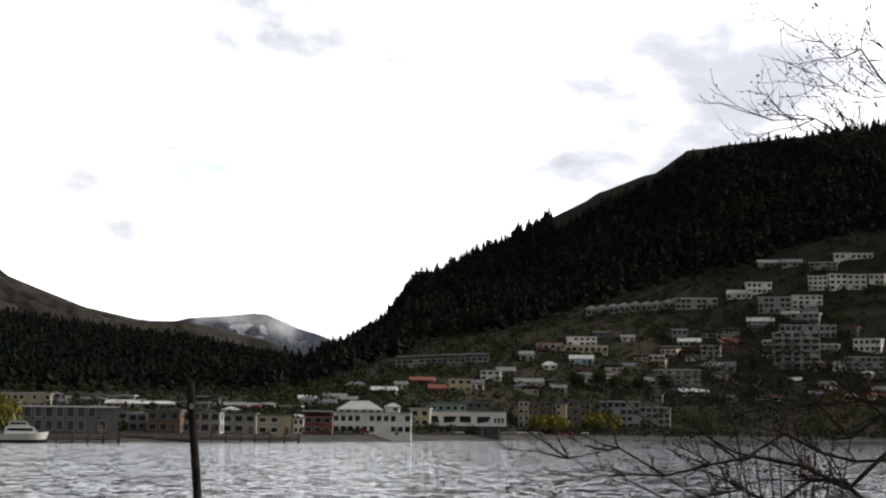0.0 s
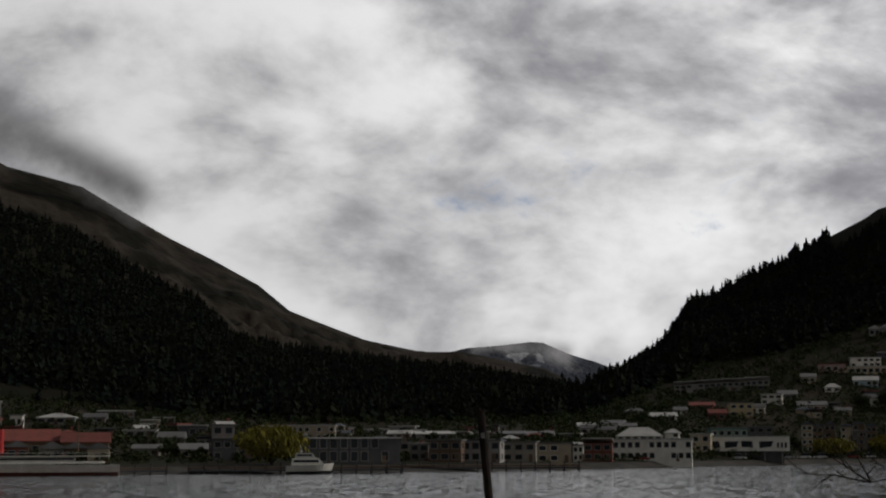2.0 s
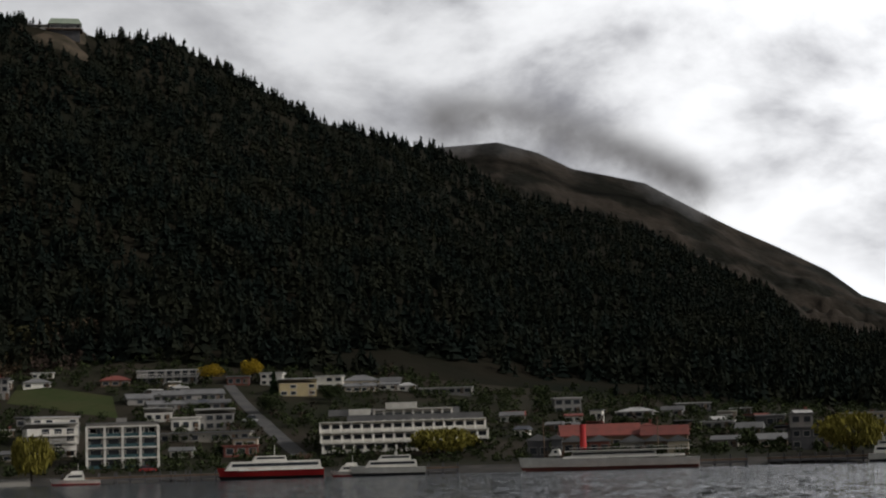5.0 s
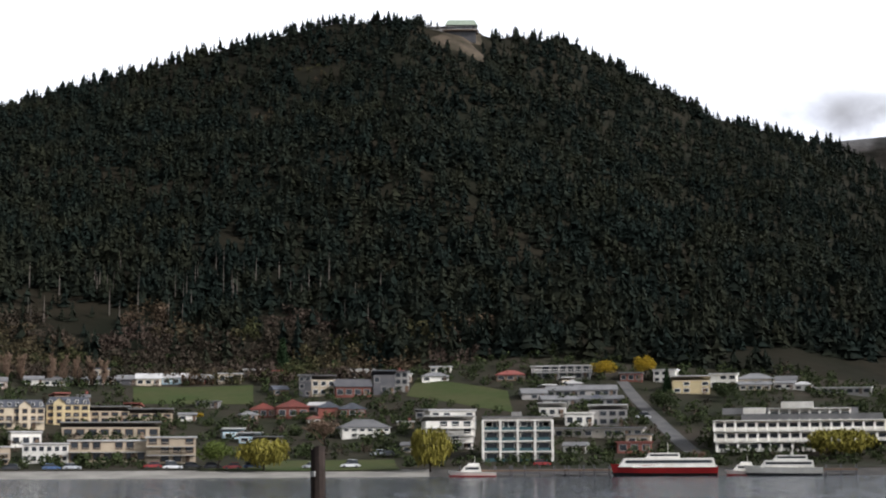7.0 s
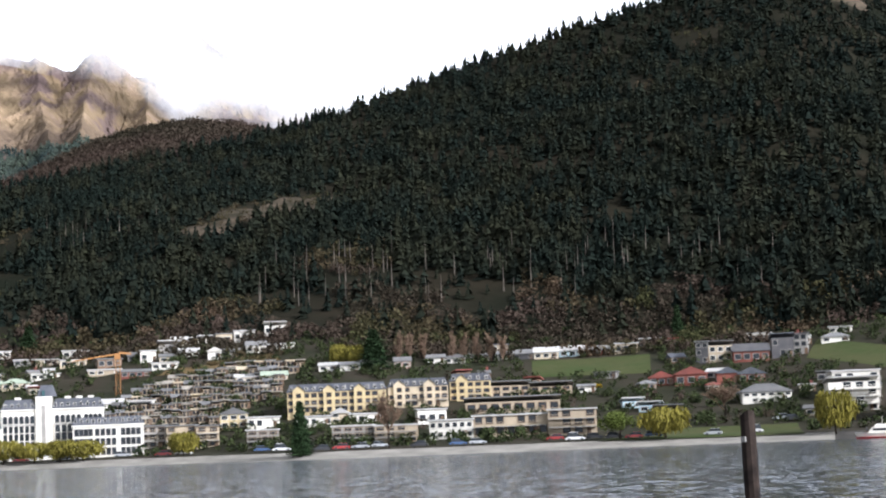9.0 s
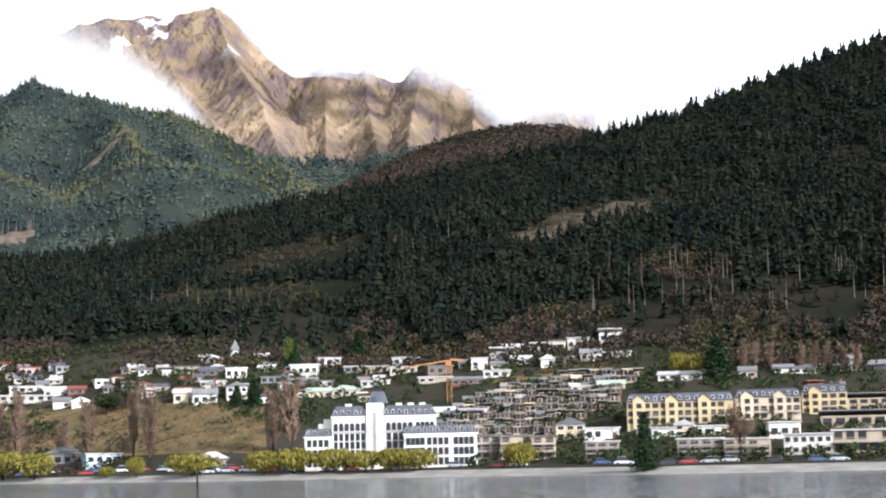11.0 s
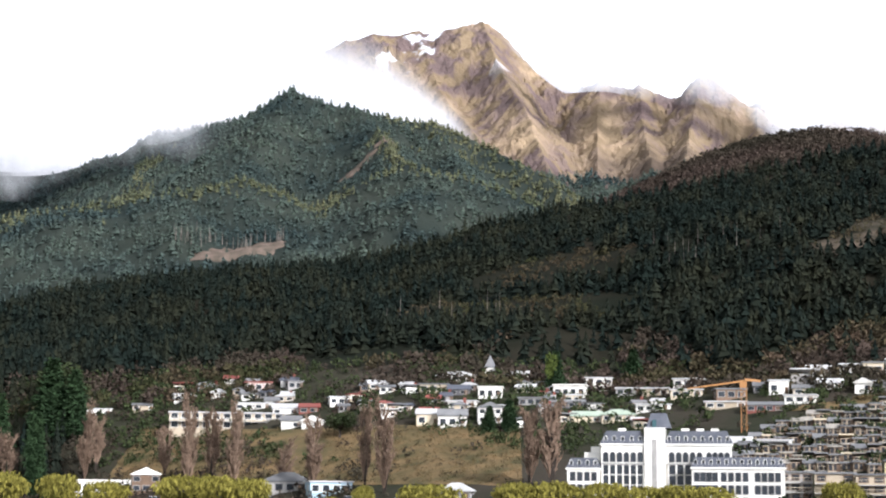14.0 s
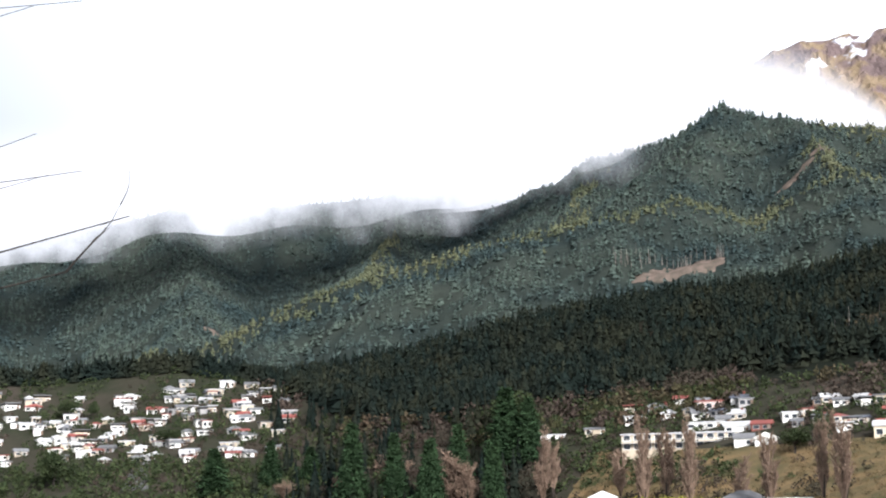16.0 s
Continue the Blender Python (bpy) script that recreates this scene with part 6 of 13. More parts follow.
building(-467.7, 284.5, 58, 2.6, 6.0, 1.8, "mono", "beige", "roof_grey", 1, 2, 0.7, name="terrace_house", label="stacked beige terrace house with a small balcony", group="stacked terrace houses", skip=0.0, big=0.4, terrace=True, frame="timber")
building(-463.4, 285.7, 55, 2.6, 6.0, 2.4, "flat", "beige", "roof_grey", 1, 2, 0.3, name="terrace_house", label="stacked beige terrace house with a small balcony", group="stacked terrace houses", skip=0.0, big=0.4, frame="timber")
building(-460.2, 287.1, 56, 2.6, 6.0, 1.8, "gable", "cream", "roof_grey", 1, 2, 1.1, name="terrace_house", label="stacked beige terrace house with a small balcony", group="stacked terrace houses", skip=0.0, big=0.4, terrace=True, frame="timber")
building(-458.0, 288.8, 62, 2.6, 6.0, 1.8, "gable", "beige", "stone", 1, 2, 1.0, name="terrace_house", label="stacked beige terrace house with a small balcony", group="stacked terrace houses", skip=0.0, big=0.4, terrace=True, frame="timber")
building(-455.6, 290.7, 63, 2.6, 6.0, 1.8, "mono", "beige", "roof_grey", 1, 2, 0.7, name="terrace_house", label="stacked beige terrace house with a small balcony", group="stacked terrace houses", skip=0.0, big=0.4, terrace=True, frame="timber")
building(-501.2, 272.4, 58, 2.7, 6.0, 1.8, "flat", "beige", "roof_grey", 1, 2, 0.3, name="terrace_house", label="stacked beige terrace house with a small balcony", group="stacked terrace houses", skip=0.0, big=0.4, terrace=True, frame="timber")
building(-498.7, 275.0, 59, 2.6, 6.0, 1.8, "gable", "cream", "stone", 1, 2, 1.0, name="terrace_house", label="stacked beige terrace house with a small balcony", group="stacked terrace houses", skip=0.0, big=0.4, frame="timber")
building(-497.5, 277.1, 55, 2.7, 6.0, 1.8, "gable", "beige", "stone", 1, 2, 1.1, name="terrace_house", label="stacked beige terrace house with a small balcony", group="stacked terrace houses", skip=0.0, big=0.4, frame="timber")
building(-494.2, 278.9, 64, 2.6, 6.0, 2.1, "flat", "beige", "cream", 1, 2, 0.3, name="terrace_house", label="stacked beige terrace house with a small balcony", group="stacked terrace houses", skip=0.0, big=0.4, terrace=True, frame="timber")
building(-490.8, 280.8, 56, 2.6, 6.0, 1.8, "gable", "beige", "roof_grey", 1, 2, 1.2, name="terrace_house", label="stacked beige terrace house with a small balcony", group="stacked terrace houses", skip=0.0, big=0.4, terrace=True, frame="timber")
building(-488.4, 282.9, 59, 2.6, 6.0, 2.3, "flat", "cream", "roof_grey", 1, 2, 0.3, name="terrace_house", label="stacked beige terrace house with a small balcony", group="stacked terrace houses", skip=0.0, big=0.4, terrace=True, frame="timber")
building(-484.2, 284.2, 63, 2.6, 6.0, 1.8, "mono", "cream", "roof_grey", 1, 2, 0.8, name="terrace_house", label="stacked beige terrace house with a small balcony", group="stacked terrace houses", skip=0.0, big=0.4, terrace=True, frame="timber")
building(-480.9, 285.9, 62, 2.6, 6.0, 1.8, "mono", "cream", "roof_grey", 1, 2, 0.8, name="terrace_house", label="stacked beige terrace house with a small balcony", group="stacked terrace houses", skip=0.0, big=0.4, frame="timber")
building(-478.6, 287.7, 59, 2.6, 6.0, 2.4, "flat", "cream", "stone", 1, 2, 0.3, name="terrace_house", label="stacked beige terrace house with a small balcony", group="stacked terrace houses", skip=0.0, big=0.4, terrace=True, frame="timber")
building(-474.4, 288.8, 55, 2.6, 6.0, 2.3, "flat", "beige", "roof_grey", 1, 2, 0.3, name="terrace_house", label="stacked beige terrace house with a small balcony", group="stacked terrace houses", skip=0.0, big=0.4, frame="timber")
building(-471.2, 290.3, 57, 2.6, 6.0, 2.0, "flat", "cream", "roof_grey", 1, 2, 0.3, name="terrace_house", label="stacked beige terrace house with a small balcony", group="stacked terrace houses", skip=0.0, big=0.4, frame="timber")
building(-467.9, 291.7, 55, 2.6, 6.0, 2.2, "flat", "beige", "stone", 1, 2, 0.3, name="terrace_house", label="stacked beige terrace house with a small balcony", group="stacked terrace houses", skip=0.0, big=0.4, terrace=True, frame="timber")
building(-465.4, 293.9, 63, 2.6, 6.0, 1.8, "gable", "beige", "roof_grey", 1, 2, 1.1, name="terrace_house", label="stacked beige terrace house with a small balcony", group="stacked terrace houses", skip=0.0, big=0.4, frame="timber")
building(-462.9, 295.9, 60, 2.6, 6.0, 2.1, "flat", "cream", "stone", 1, 2, 0.3, name="terrace_house", label="stacked beige terrace house with a small balcony", group="stacked terrace houses", skip=0.0, big=0.4, frame="timber")
building(-502.8, 282.0, 55, 2.7, 6.0, 1.8, "gable", "beige", "stone", 1, 2, 1.2, name="terrace_house", label="stacked beige terrace house with a small balcony", group="stacked terrace houses", skip=0.0, big=0.4, terrace=True, frame="timber")
building(-501.5, 284.3, 64, 2.7, 6.0, 1.8, "mono", "cream", "roof_grey", 1, 2, 0.7, name="terrace_house", label="stacked beige terrace house with a small balcony", group="stacked terrace houses", skip=0.0, big=0.4, terrace=True, frame="timber")
building(-499.8, 287.2, 55, 2.7, 6.0, 1.9, "flat", "beige", "stone", 1, 2, 0.3, name="terrace_house", label="stacked beige terrace house with a small balcony", group="stacked terrace houses", skip=0.0, big=0.4, frame="timber")
building(-496.5, 288.9, 54, 2.6, 6.0, 1.8, "flat", "beige", "roof_grey", 1, 2, 0.3, name="terrace_house", label="stacked beige terrace house with a small balcony", group="stacked terrace houses", skip=0.0, big=0.4, terrace=True, frame="timber")
building(-492.4, 289.9, 55, 2.6, 6.0, 2.2, "flat", "cream", "roof_grey", 1, 2, 0.3, name="terrace_house", label="stacked beige terrace house with a small balcony", group="stacked terrace houses", skip=0.0, big=0.4, frame="timber")
building(-490.1, 291.9, 62, 2.6, 6.0, 1.8, "mono", "beige", "stone", 1, 2, 0.8, name="terrace_house", label="stacked beige terrace house with a small balcony", group="stacked terrace houses", skip=0.0, big=0.4, terrace=True, frame="timber")
building(-485.2, 292.3, 58, 2.6, 6.0, 2.0, "flat", "beige", "roof_grey", 1, 2, 0.3, name="terrace_house", label="stacked beige terrace house with a small balcony", group="stacked terrace houses", skip=0.0, big=0.4, frame="timber")
building(-482.5, 294.8, 60, 2.6, 6.0, 2.0, "flat", "beige", "roof_grey", 1, 2, 0.3, name="terrace_house", label="stacked beige terrace house with a small balcony", group="stacked terrace houses", skip=0.0, big=0.4, terrace=True, frame="timber")
building(-478.4, 295.7, 62, 2.6, 6.0, 1.8, "gable", "cream", "roof_grey", 1, 2, 1.1, name="terrace_house", label="stacked beige terrace house with a small balcony", group="stacked terrace houses", skip=0.0, big=0.4, terrace=True, frame="timber")
building(-476.9, 298.1, 54, 2.6, 6.0, 1.8, "mono", "cream", "roof_grey", 1, 2, 0.7, name="terrace_house", label="stacked beige terrace house with a small balcony", group="stacked terrace houses", skip=0.0, big=0.4, frame="timber")
building(-472.6, 299.3, 59, 2.6, 6.0, 1.8, "gable", "beige", "roof_grey", 1, 2, 1.2, name="terrace_house", label="stacked beige terrace house with a small balcony", group="stacked terrace houses", skip=0.0, big=0.4, frame="timber")
building(-469.5, 300.4, 57, 2.6, 6.0, 2.1, "flat", "cream", "roof_grey", 1, 2, 0.3, name="terrace_house", label="stacked beige terrace house with a small balcony", group="stacked terrace houses", skip=0.0, big=0.4, terrace=True, frame="timber")
building(-503.7, 292.5, 61, 2.8, 6.0, 2.0, "flat", "beige", "roof_grey", 1, 2, 0.3, name="terrace_house", label="stacked beige terrace house with a small balcony", group="stacked terrace houses", skip=0.0, big=0.4, frame="timber")
building(-499.4, 293.9, 62, 2.8, 6.0, 1.8, "gable", "cream", "roof_grey", 1, 2, 1.0, name="terrace_house", label="stacked beige terrace house with a small balcony", group="stacked terrace houses", skip=0.0, big=0.4, frame="timber")
building(-496.7, 296.4, 62, 2.8, 6.0, 2.5, "flat", "cream", "roof_grey", 1, 2, 0.3, name="terrace_house", label="stacked beige terrace house with a small balcony", group="stacked terrace houses", skip=0.0, big=0.4, terrace=True, frame="timber")
building(-495.1, 299.1, 55, 2.8, 6.0, 1.8, "gable", "beige", "stone", 1, 2, 1.1, name="terrace_house", label="stacked beige terrace house with a small balcony", group="stacked terrace houses", skip=0.0, big=0.4, terrace=True, frame="timber")
building(-490.8, 300.3, 64, 2.8, 6.0, 1.8, "gable", "cream", "cream", 1, 2, 1.2, name="terrace_house", label="stacked beige terrace house with a small balcony", group="stacked terrace houses", skip=0.0, big=0.4, frame="timber")
building(-488.1, 302.8, 60, 2.8, 6.0, 1.8, "mono", "cream", "roof_grey", 1, 2, 0.7, name="terrace_house", label="stacked beige terrace house with a small balcony", group="stacked terrace houses", skip=0.0, big=0.4, terrace=True, frame="timber")
building(-482.2, 302.9, 61, 2.8, 6.0, 1.8, "gable", "cream", "roof_grey", 1, 2, 1.2, name="terrace_house", label="stacked beige terrace house with a small balcony", group="stacked terrace houses", skip=0.0, big=0.4, terrace=True, frame="timber")
building(-481.5, 305.8, 57, 2.8, 6.0, 1.8, "gable", "beige", "roof_grey", 1, 2, 1.0, name="terrace_house", label="stacked beige terrace house with a small balcony", group="stacked terrace houses", skip=0.0, big=0.4, frame="timber")
building(-478.1, 307.4, 57, 2.8, 6.0, 2.0, "flat", "beige", "stone", 1, 2, 0.3, name="terrace_house", label="stacked beige terrace house with a small balcony", group="stacked terrace houses", skip=0.0, big=0.4, frame="timber")
building(-474.6, 309.2, 57, 2.8, 6.0, 1.9, "flat", "beige", "roof_grey", 1, 2, 0.3, name="terrace_house", label="stacked beige terrace house with a small balcony", group="stacked terrace houses", skip=0.0, big=0.4, frame="timber")
building(-500.5, 301.8, 53, 2.8, 6.0, 1.8, "mono", "cream", "roof_grey", 1, 2, 0.8, name="terrace_house", label="stacked beige terrace house with a small balcony", group="stacked terrace houses", skip=0.0, big=0.4, terrace=True, frame="timber")
building(-498.8, 304.6, 53, 2.8, 6.0, 1.8, "mono", "cream", "stone", 1, 2, 0.7, name="terrace_house", label="stacked beige terrace house with a small balcony", group="stacked terrace houses", skip=0.0, big=0.4, terrace=True, frame="timber")
building(-496.2, 306.8, 64, 2.8, 6.0, 1.8, "mono", "beige", "roof_grey", 1, 2, 0.7, name="terrace_house", label="stacked beige terrace house with a small balcony", group="stacked terrace houses", skip=0.0, big=0.4, frame="timber")
building(-492.9, 308.3, 58, 2.8, 6.0, 2.3, "flat", "beige", "cream", 1, 2, 0.3, name="terrace_house", label="stacked beige terrace house with a small balcony", group="stacked terrace houses", skip=0.0, big=0.4, frame="timber")
building(-490.3, 310.7, 63, 2.8, 6.0, 2.3, "flat", "cream", "roof_grey", 1, 2, 0.3, name="terrace_house", label="stacked beige terrace house with a small balcony", group="stacked terrace houses", skip=0.0, big=0.4, frame="timber")
building(-486.3, 311.3, 63, 2.7, 6.0, 2.2, "flat", "beige", "roof_grey", 1, 2, 0.3, name="terrace_house", label="stacked beige terrace house with a small balcony", group="stacked terrace houses", skip=0.0, big=0.4, frame="timber")
building(-483.4, 313.9, 62, 2.7, 6.0, 2.2, "flat", "cream", "cream", 1, 2, 0.3, name="terrace_house", label="stacked beige terrace house with a small balcony", group="stacked terrace houses", skip=0.0, big=0.4, frame="timber")
building(-479.2, 314.9, 55, 2.7, 6.0, 1.8, "mono", "cream", "stone", 1, 2, 0.8, name="terrace_house", label="stacked beige terrace house with a small balcony", group="stacked terrace houses", skip=0.0, big=0.4, terrace=True, frame="timber")
# houses above the dry bank
building(-604.6, 248.2, 69, 10.4, 8.3, 1.8, "gable", "white", "roof_grey", 1, 4, 1.0, label="white-painted single-storey house with a grey gabled roof")
building(-589.7, 252.7, 60, 9.3, 7.5, 3.6, "flat", "white", "white", 1, 4, 0.3, label="white-painted single-storey house with a white flat roof")
building(-594.4, 264.4, 73, 7.8, 6.2, 4.0, "flat", "white", "roof_pale", 2, 3, 0.3, label="white-painted two-storey house with a pale metal flat roof")
building(-579.9, 267.3, 66, 7.4, 5.9, 2.1, "flat", "grey", "roof_pale", 1, 3, 0.3, label="grey clad single-storey house with a pale metal flat roof")
building(-572.2, 271.9, 59, 7.5, 6.0, 2.1, "flat", "beige", "roof_pale", 1, 3, 0.3, label="beige rendered single-storey house with a pale metal flat roof")
building(-572.5, 282.5, 55, 8.4, 6.7, 2.4, "flat", "white", "roof_pale", 1, 3, 0.3, label="white-painted single-storey house with a pale metal flat roof")
building(-559.3, 275.4, 63, 8.9, 7.1, 2.2, "flat", "cream", "roof_pale", 1, 3, 0.3, label="cream single-storey house with a pale metal flat roof")
building(-554.7, 242.9, 68, 8.3, 6.7, 1.8, "gable", "cream", "roof_green", 1, 3, 1.5, label="cream single-storey house with a pale green gabled roof")
building(-548.5, 249.5, 64, 8.9, 7.1, 2.0, "hip", "cream", "roof_green", 1, 3, 1.7, label="cream single-storey house with a pale green hipped roof")
building(-552.6, 261.9, 69, 9.4, 7.5, 1.8, "flat", "white", "roof_pale", 1, 4, 0.3, label="white-painted single-storey house with a pale metal flat roof")
building(-543.9, 281.2, 71, 8.1, 6.5, 2.8, "flat", "timber", "roof_grey", 1, 3, 0.3, label="brown timber single-storey house with a grey flat roof")
building(-535.8, 275.1, 61, 10.9, 8.8, 1.8, "flat", "beige", "roof_pale", 1, 4, 0.3, label="beige rendered single-storey house with a pale metal flat roof")
building(-521.3, 278.8, 60, 9.5, 7.6, 1.8, "gable", "brick", "roof_grey", 1, 4, 1.1, label="red-brown single-storey house with a grey gabled roof")
building(-542.6, 289.8, 63, 4.2, 4.0, 1.8, "gable", "grey", "roof_grey", 1, 2, 1.3, label="grey clad single-storey house with a grey gabled roof")
building(-536.8, 291.9, 62, 5.2, 4.2, 3.7, "flat", "white", "roof_pale", 1, 2, 0.3, label="white-painted single-storey house with a pale metal flat roof")
building(-543.1, 303.0, 68, 6.3, 5.0, 2.8, "mono", "grey", "roof_pale", 1, 2, 1.2, label="grey clad single-storey house with a pale metal sloping roof")
building(-547.1, 310.1, 63, 7.6, 6.1, 2.0, "gable", "white", "roof_pale", 1, 3, 1.7, label="white-painted single-storey house with a pale metal gabled roof")
building(-531.0, 296.1, 59, 5.6, 4.5, 1.8, "gable", "cream", "roof_grey", 1, 2, 1.2, label="cream single-storey house with a grey gabled roof")
building(-522.0, 289.6, 53, 8.0, 6.4, 2.2, "flat", "white", "roof_pale", 1, 3, 0.3, label="white-painted single-storey house with a pale metal flat roof")
building(-530.8, 304.2, 66, 6.9, 5.5, 1.8, "gable", "white", "roof_pale", 1, 3, 1.4, label="white-painted single-storey house with a pale metal gabled roof")
building(-541.5, 317.3, 66, 5.8, 4.7, 2.1, "mono", "white", "roof_pale", 1, 2, 1.0, label="white-painted single-storey house with a pale metal sloping roof")
building(-536.5, 321.5, 61, 5.6, 4.5, 3.5, "flat", "cream", "roof_grey", 1, 2, 0.3, label="cream single-storey house with a grey flat roof")
building(-519.4, 307.3, 49, 4.5, 4.0, 2.9, "front", "white", "white", 1, 2, 1.4, label="white-painted single-storey house with a white front-gabled roof")
building(-517.4, 312.3, 61, 6.0, 4.8, 1.8, "gable", "grey", "roof_grey", 1, 2, 1.4, label="grey clad single-storey house with a grey gabled roof")
building(-532.7, 327.4, 59, 7.1, 5.7, 3.6, "flat", "white", "roof_pale", 1, 3, 0.3, label="white-painted single-storey house with a pale metal flat roof")
building(-514.4, 320.6, 61, 6.7, 5.4, 2.5, "gable", "white", "roof_grey", 1, 3, 1.8, label="white-painted single-storey house with a grey gabled roof")
building(-530.1, 338.4, 56, 7.4, 6.0, 3.4, "mono", "white", "roof_pale", 1, 3, 1.2, label="white-painted single-storey house with a pale metal sloping roof")
building(-510.8, 327.6, 49, 8.9, 7.1, 1.8, "flat", "white", "roof_pale", 1, 3, 0.3, label="white-painted single-storey house with a pale metal flat roof")
building(-478.5, 295.1, 66, 8.1, 6.5, 1.8, "gable", "beige", "roof_pale", 1, 3, 1.1, label="beige rendered single-storey house with a pale metal gabled roof")
building(-471.5, 300.1, 59, 8.0, 6.4, 1.9, "gable", "cream", "roof_green", 1, 3, 1.5, label="cream single-storey house with a pale green gabled roof")
building(-489.3, 251.8, 62, 9.5, 7.6, 2.1, "gable", "white", "roof_pale", 1, 4, 1.7, label="white-painted single-storey house with a pale metal gabled roof")
building(-479.2, 257.7, 66, 8.0, 6.4, 2.6, "flat", "white", "roof_pale", 1, 3, 0.3, label="white-painted single-storey house with a pale metal flat roof")
building(-582.5, 238.9, 63, 9.1, 7.3, 2.1, "flat", "grey", "roof_grey", 1, 4, 0.3, label="grey clad single-storey house with a grey flat roof")
building(-575.2, 246.0, 66, 9.7, 7.7, 1.8, "gable", "dark", "roof_grey", 1, 4, 0.9, label="dark clad single-storey house with a grey gabled roof")
building(-610.9, 174.8, 76, 5.7, 4.5, 2.3, "gable", "white", "roof_grey", 1, 2, 1.6, label="white-painted single-storey house with a grey gabled roof")
building(-605.5, 179.5, 66, 6.0, 4.8, 2.1, "front", "white", "white", 1, 2, 1.6, label="white-painted single-storey house with a white front-gabled roof")
building(-656.0, 175.6, 82, 8.1, 6.4, 3.0, "flat", "pink", "roof_red", 1, 3, 0.3, label="pink single-storey house with a red flat roof")
building(-660.7, 163.8, 77, 4.5, 4.0, 1.8, "hip", "white", "roof_pale", 1, 2, 1.3, label="white-painted single-storey house with a pale metal hipped roof")
building(-671.2, 162.5, 79, 5.9, 4.7, 1.8, "hip", "grey", "roof_grey", 1, 2, 1.0, label="grey clad single-storey house with a grey hipped roof")
building(-650.7, 171.7, 84, 5.2, 4.2, 1.8, "gable", "white", "roof_grey", 1, 2, 1.5, label="white-painted single-storey house with a grey gabled roof")
building(-640.3, 180.8, 69, 3.6, 4.0, 1.8, "gable", "white", "roof_pale", 1, 2, 1.2, label="white-painted single-storey house with a pale metal gabled roof")
building(-639.7, 170.4, 72, 11.4, 9.0, 2.0, "flat", "white", "roof_pale", 1, 4, 0.3, label="white-painted single-storey house with a pale metal flat roof")
building(-625.8, 176.8, 73, 7.5, 6.0, 1.9, "gable", "white", "roof_pale", 1, 3, 1.6, label="white-painted single-storey house with a pale metal gabled roof")
building(-621.2, 182.6, 67, 5.7, 4.5, 1.8, "gable", "brick", "roof_red", 1, 2, 1.3, label="red-brown single-storey house with a red gabled roof")
building(-626.9, 202.9, 68, 5.5, 4.4, 1.8, "gable", "timber", "roof_grey", 1, 2, 1.2, label="brown timber single-storey house with a grey gabled roof")
building(-620.6, 192.5, 82, 6.7, 5.4, 2.2, "flat", "white", "roof_pale", 1, 3, 0.3, label="white-painted single-storey house with a pale metal flat roof")
building(-675.0, 129.1, 89, 7.6, 6.1, 1.8, "flat", "white", "roof_pale", 1, 3, 0.3, label="white-painted single-storey house with a pale metal flat roof")
building(-575.1, 204.1, 67, 5.9, 4.7, 3.3, "gable", "cream", "roof_pale", 1, 2, 1.6, label="cream single-storey house with a pale metal gabled roof")
building(-568.1, 209.0, 69, 7.7, 6.2, 3.3, "gable", "white", "roof_grey", 1, 3, 2.0, label="white-painted single-storey house with a grey gabled roof")
building(-588.9, 219.2, 64, 8.1, 6.5, 1.8, "flat", "white", "roof_pale", 1, 3, 0.3, label="white-painted single-storey house with a pale metal flat roof")
building(-565.5, 219.0, 74, 6.5, 5.2, 4.4, "front", "white", "roof_grey", 2, 3, 1.7, label="white-painted two-storey house with a grey front-gabled roof")
building(-619.7, 228.1, 65, 11.7, 9.0, 1.9, "hip", "white", "roof_pale", 1, 5, 1.6, label="white-painted single-storey house with a pale metal hipped roof")
building(-608.6, 217.3, 69, 8.4, 6.7, 2.7, "flat", "beige", "roof_grey", 1, 3, 0.3, label="beige rendered single-storey house with a grey flat roof")
building(-603.4, 223.2, 66, 6.2, 4.9, 1.8, "gable", "dark", "roof_slate", 1, 2, 1.5, label="dark clad single-storey house with a slate gabled roof")
building(-595.5, 230.2, 66, 6.9, 5.6, 3.3, "flat", "white", "white", 1, 3, 0.3, label="white-painted single-storey house with a white flat roof")
building(-616.9, 247.1, 61, 6.1, 4.9, 1.8, "gable", "white", "roof_pale", 1, 2, 1.2, label="white-painted single-storey house with a pale metal gabled roof")
building(-666.6, 154.7, 86, 7.0, 5.6, 1.8, "gable", "white", "roof_pale", 1, 3, 0.8, label="white-painted single-storey house with a pale metal gabled roof")
building(-668.0, 141.8, 79, 6.9, 5.5, 1.8, "gable", "beige", "roof_grey", 1, 3, 0.8, label="beige rendered single-storey house with a grey gabled roof")
building(-619.6, 206.3, 67, 4.4, 4.0, 1.8, "gable", "white", "roof_grey", 1, 2, 0.9, label="white-painted single-storey house with a grey gabled roof")
building(-627.8, 159.6, 78, 33.6, 9.0, 4.9, "flat", "beige", "roof_pale", 2, 11, 0.3, name="motel", label="long beige two-storey motel with balconies above the bank", category="motel", terrace=True, skip=0.0, big=0.8)
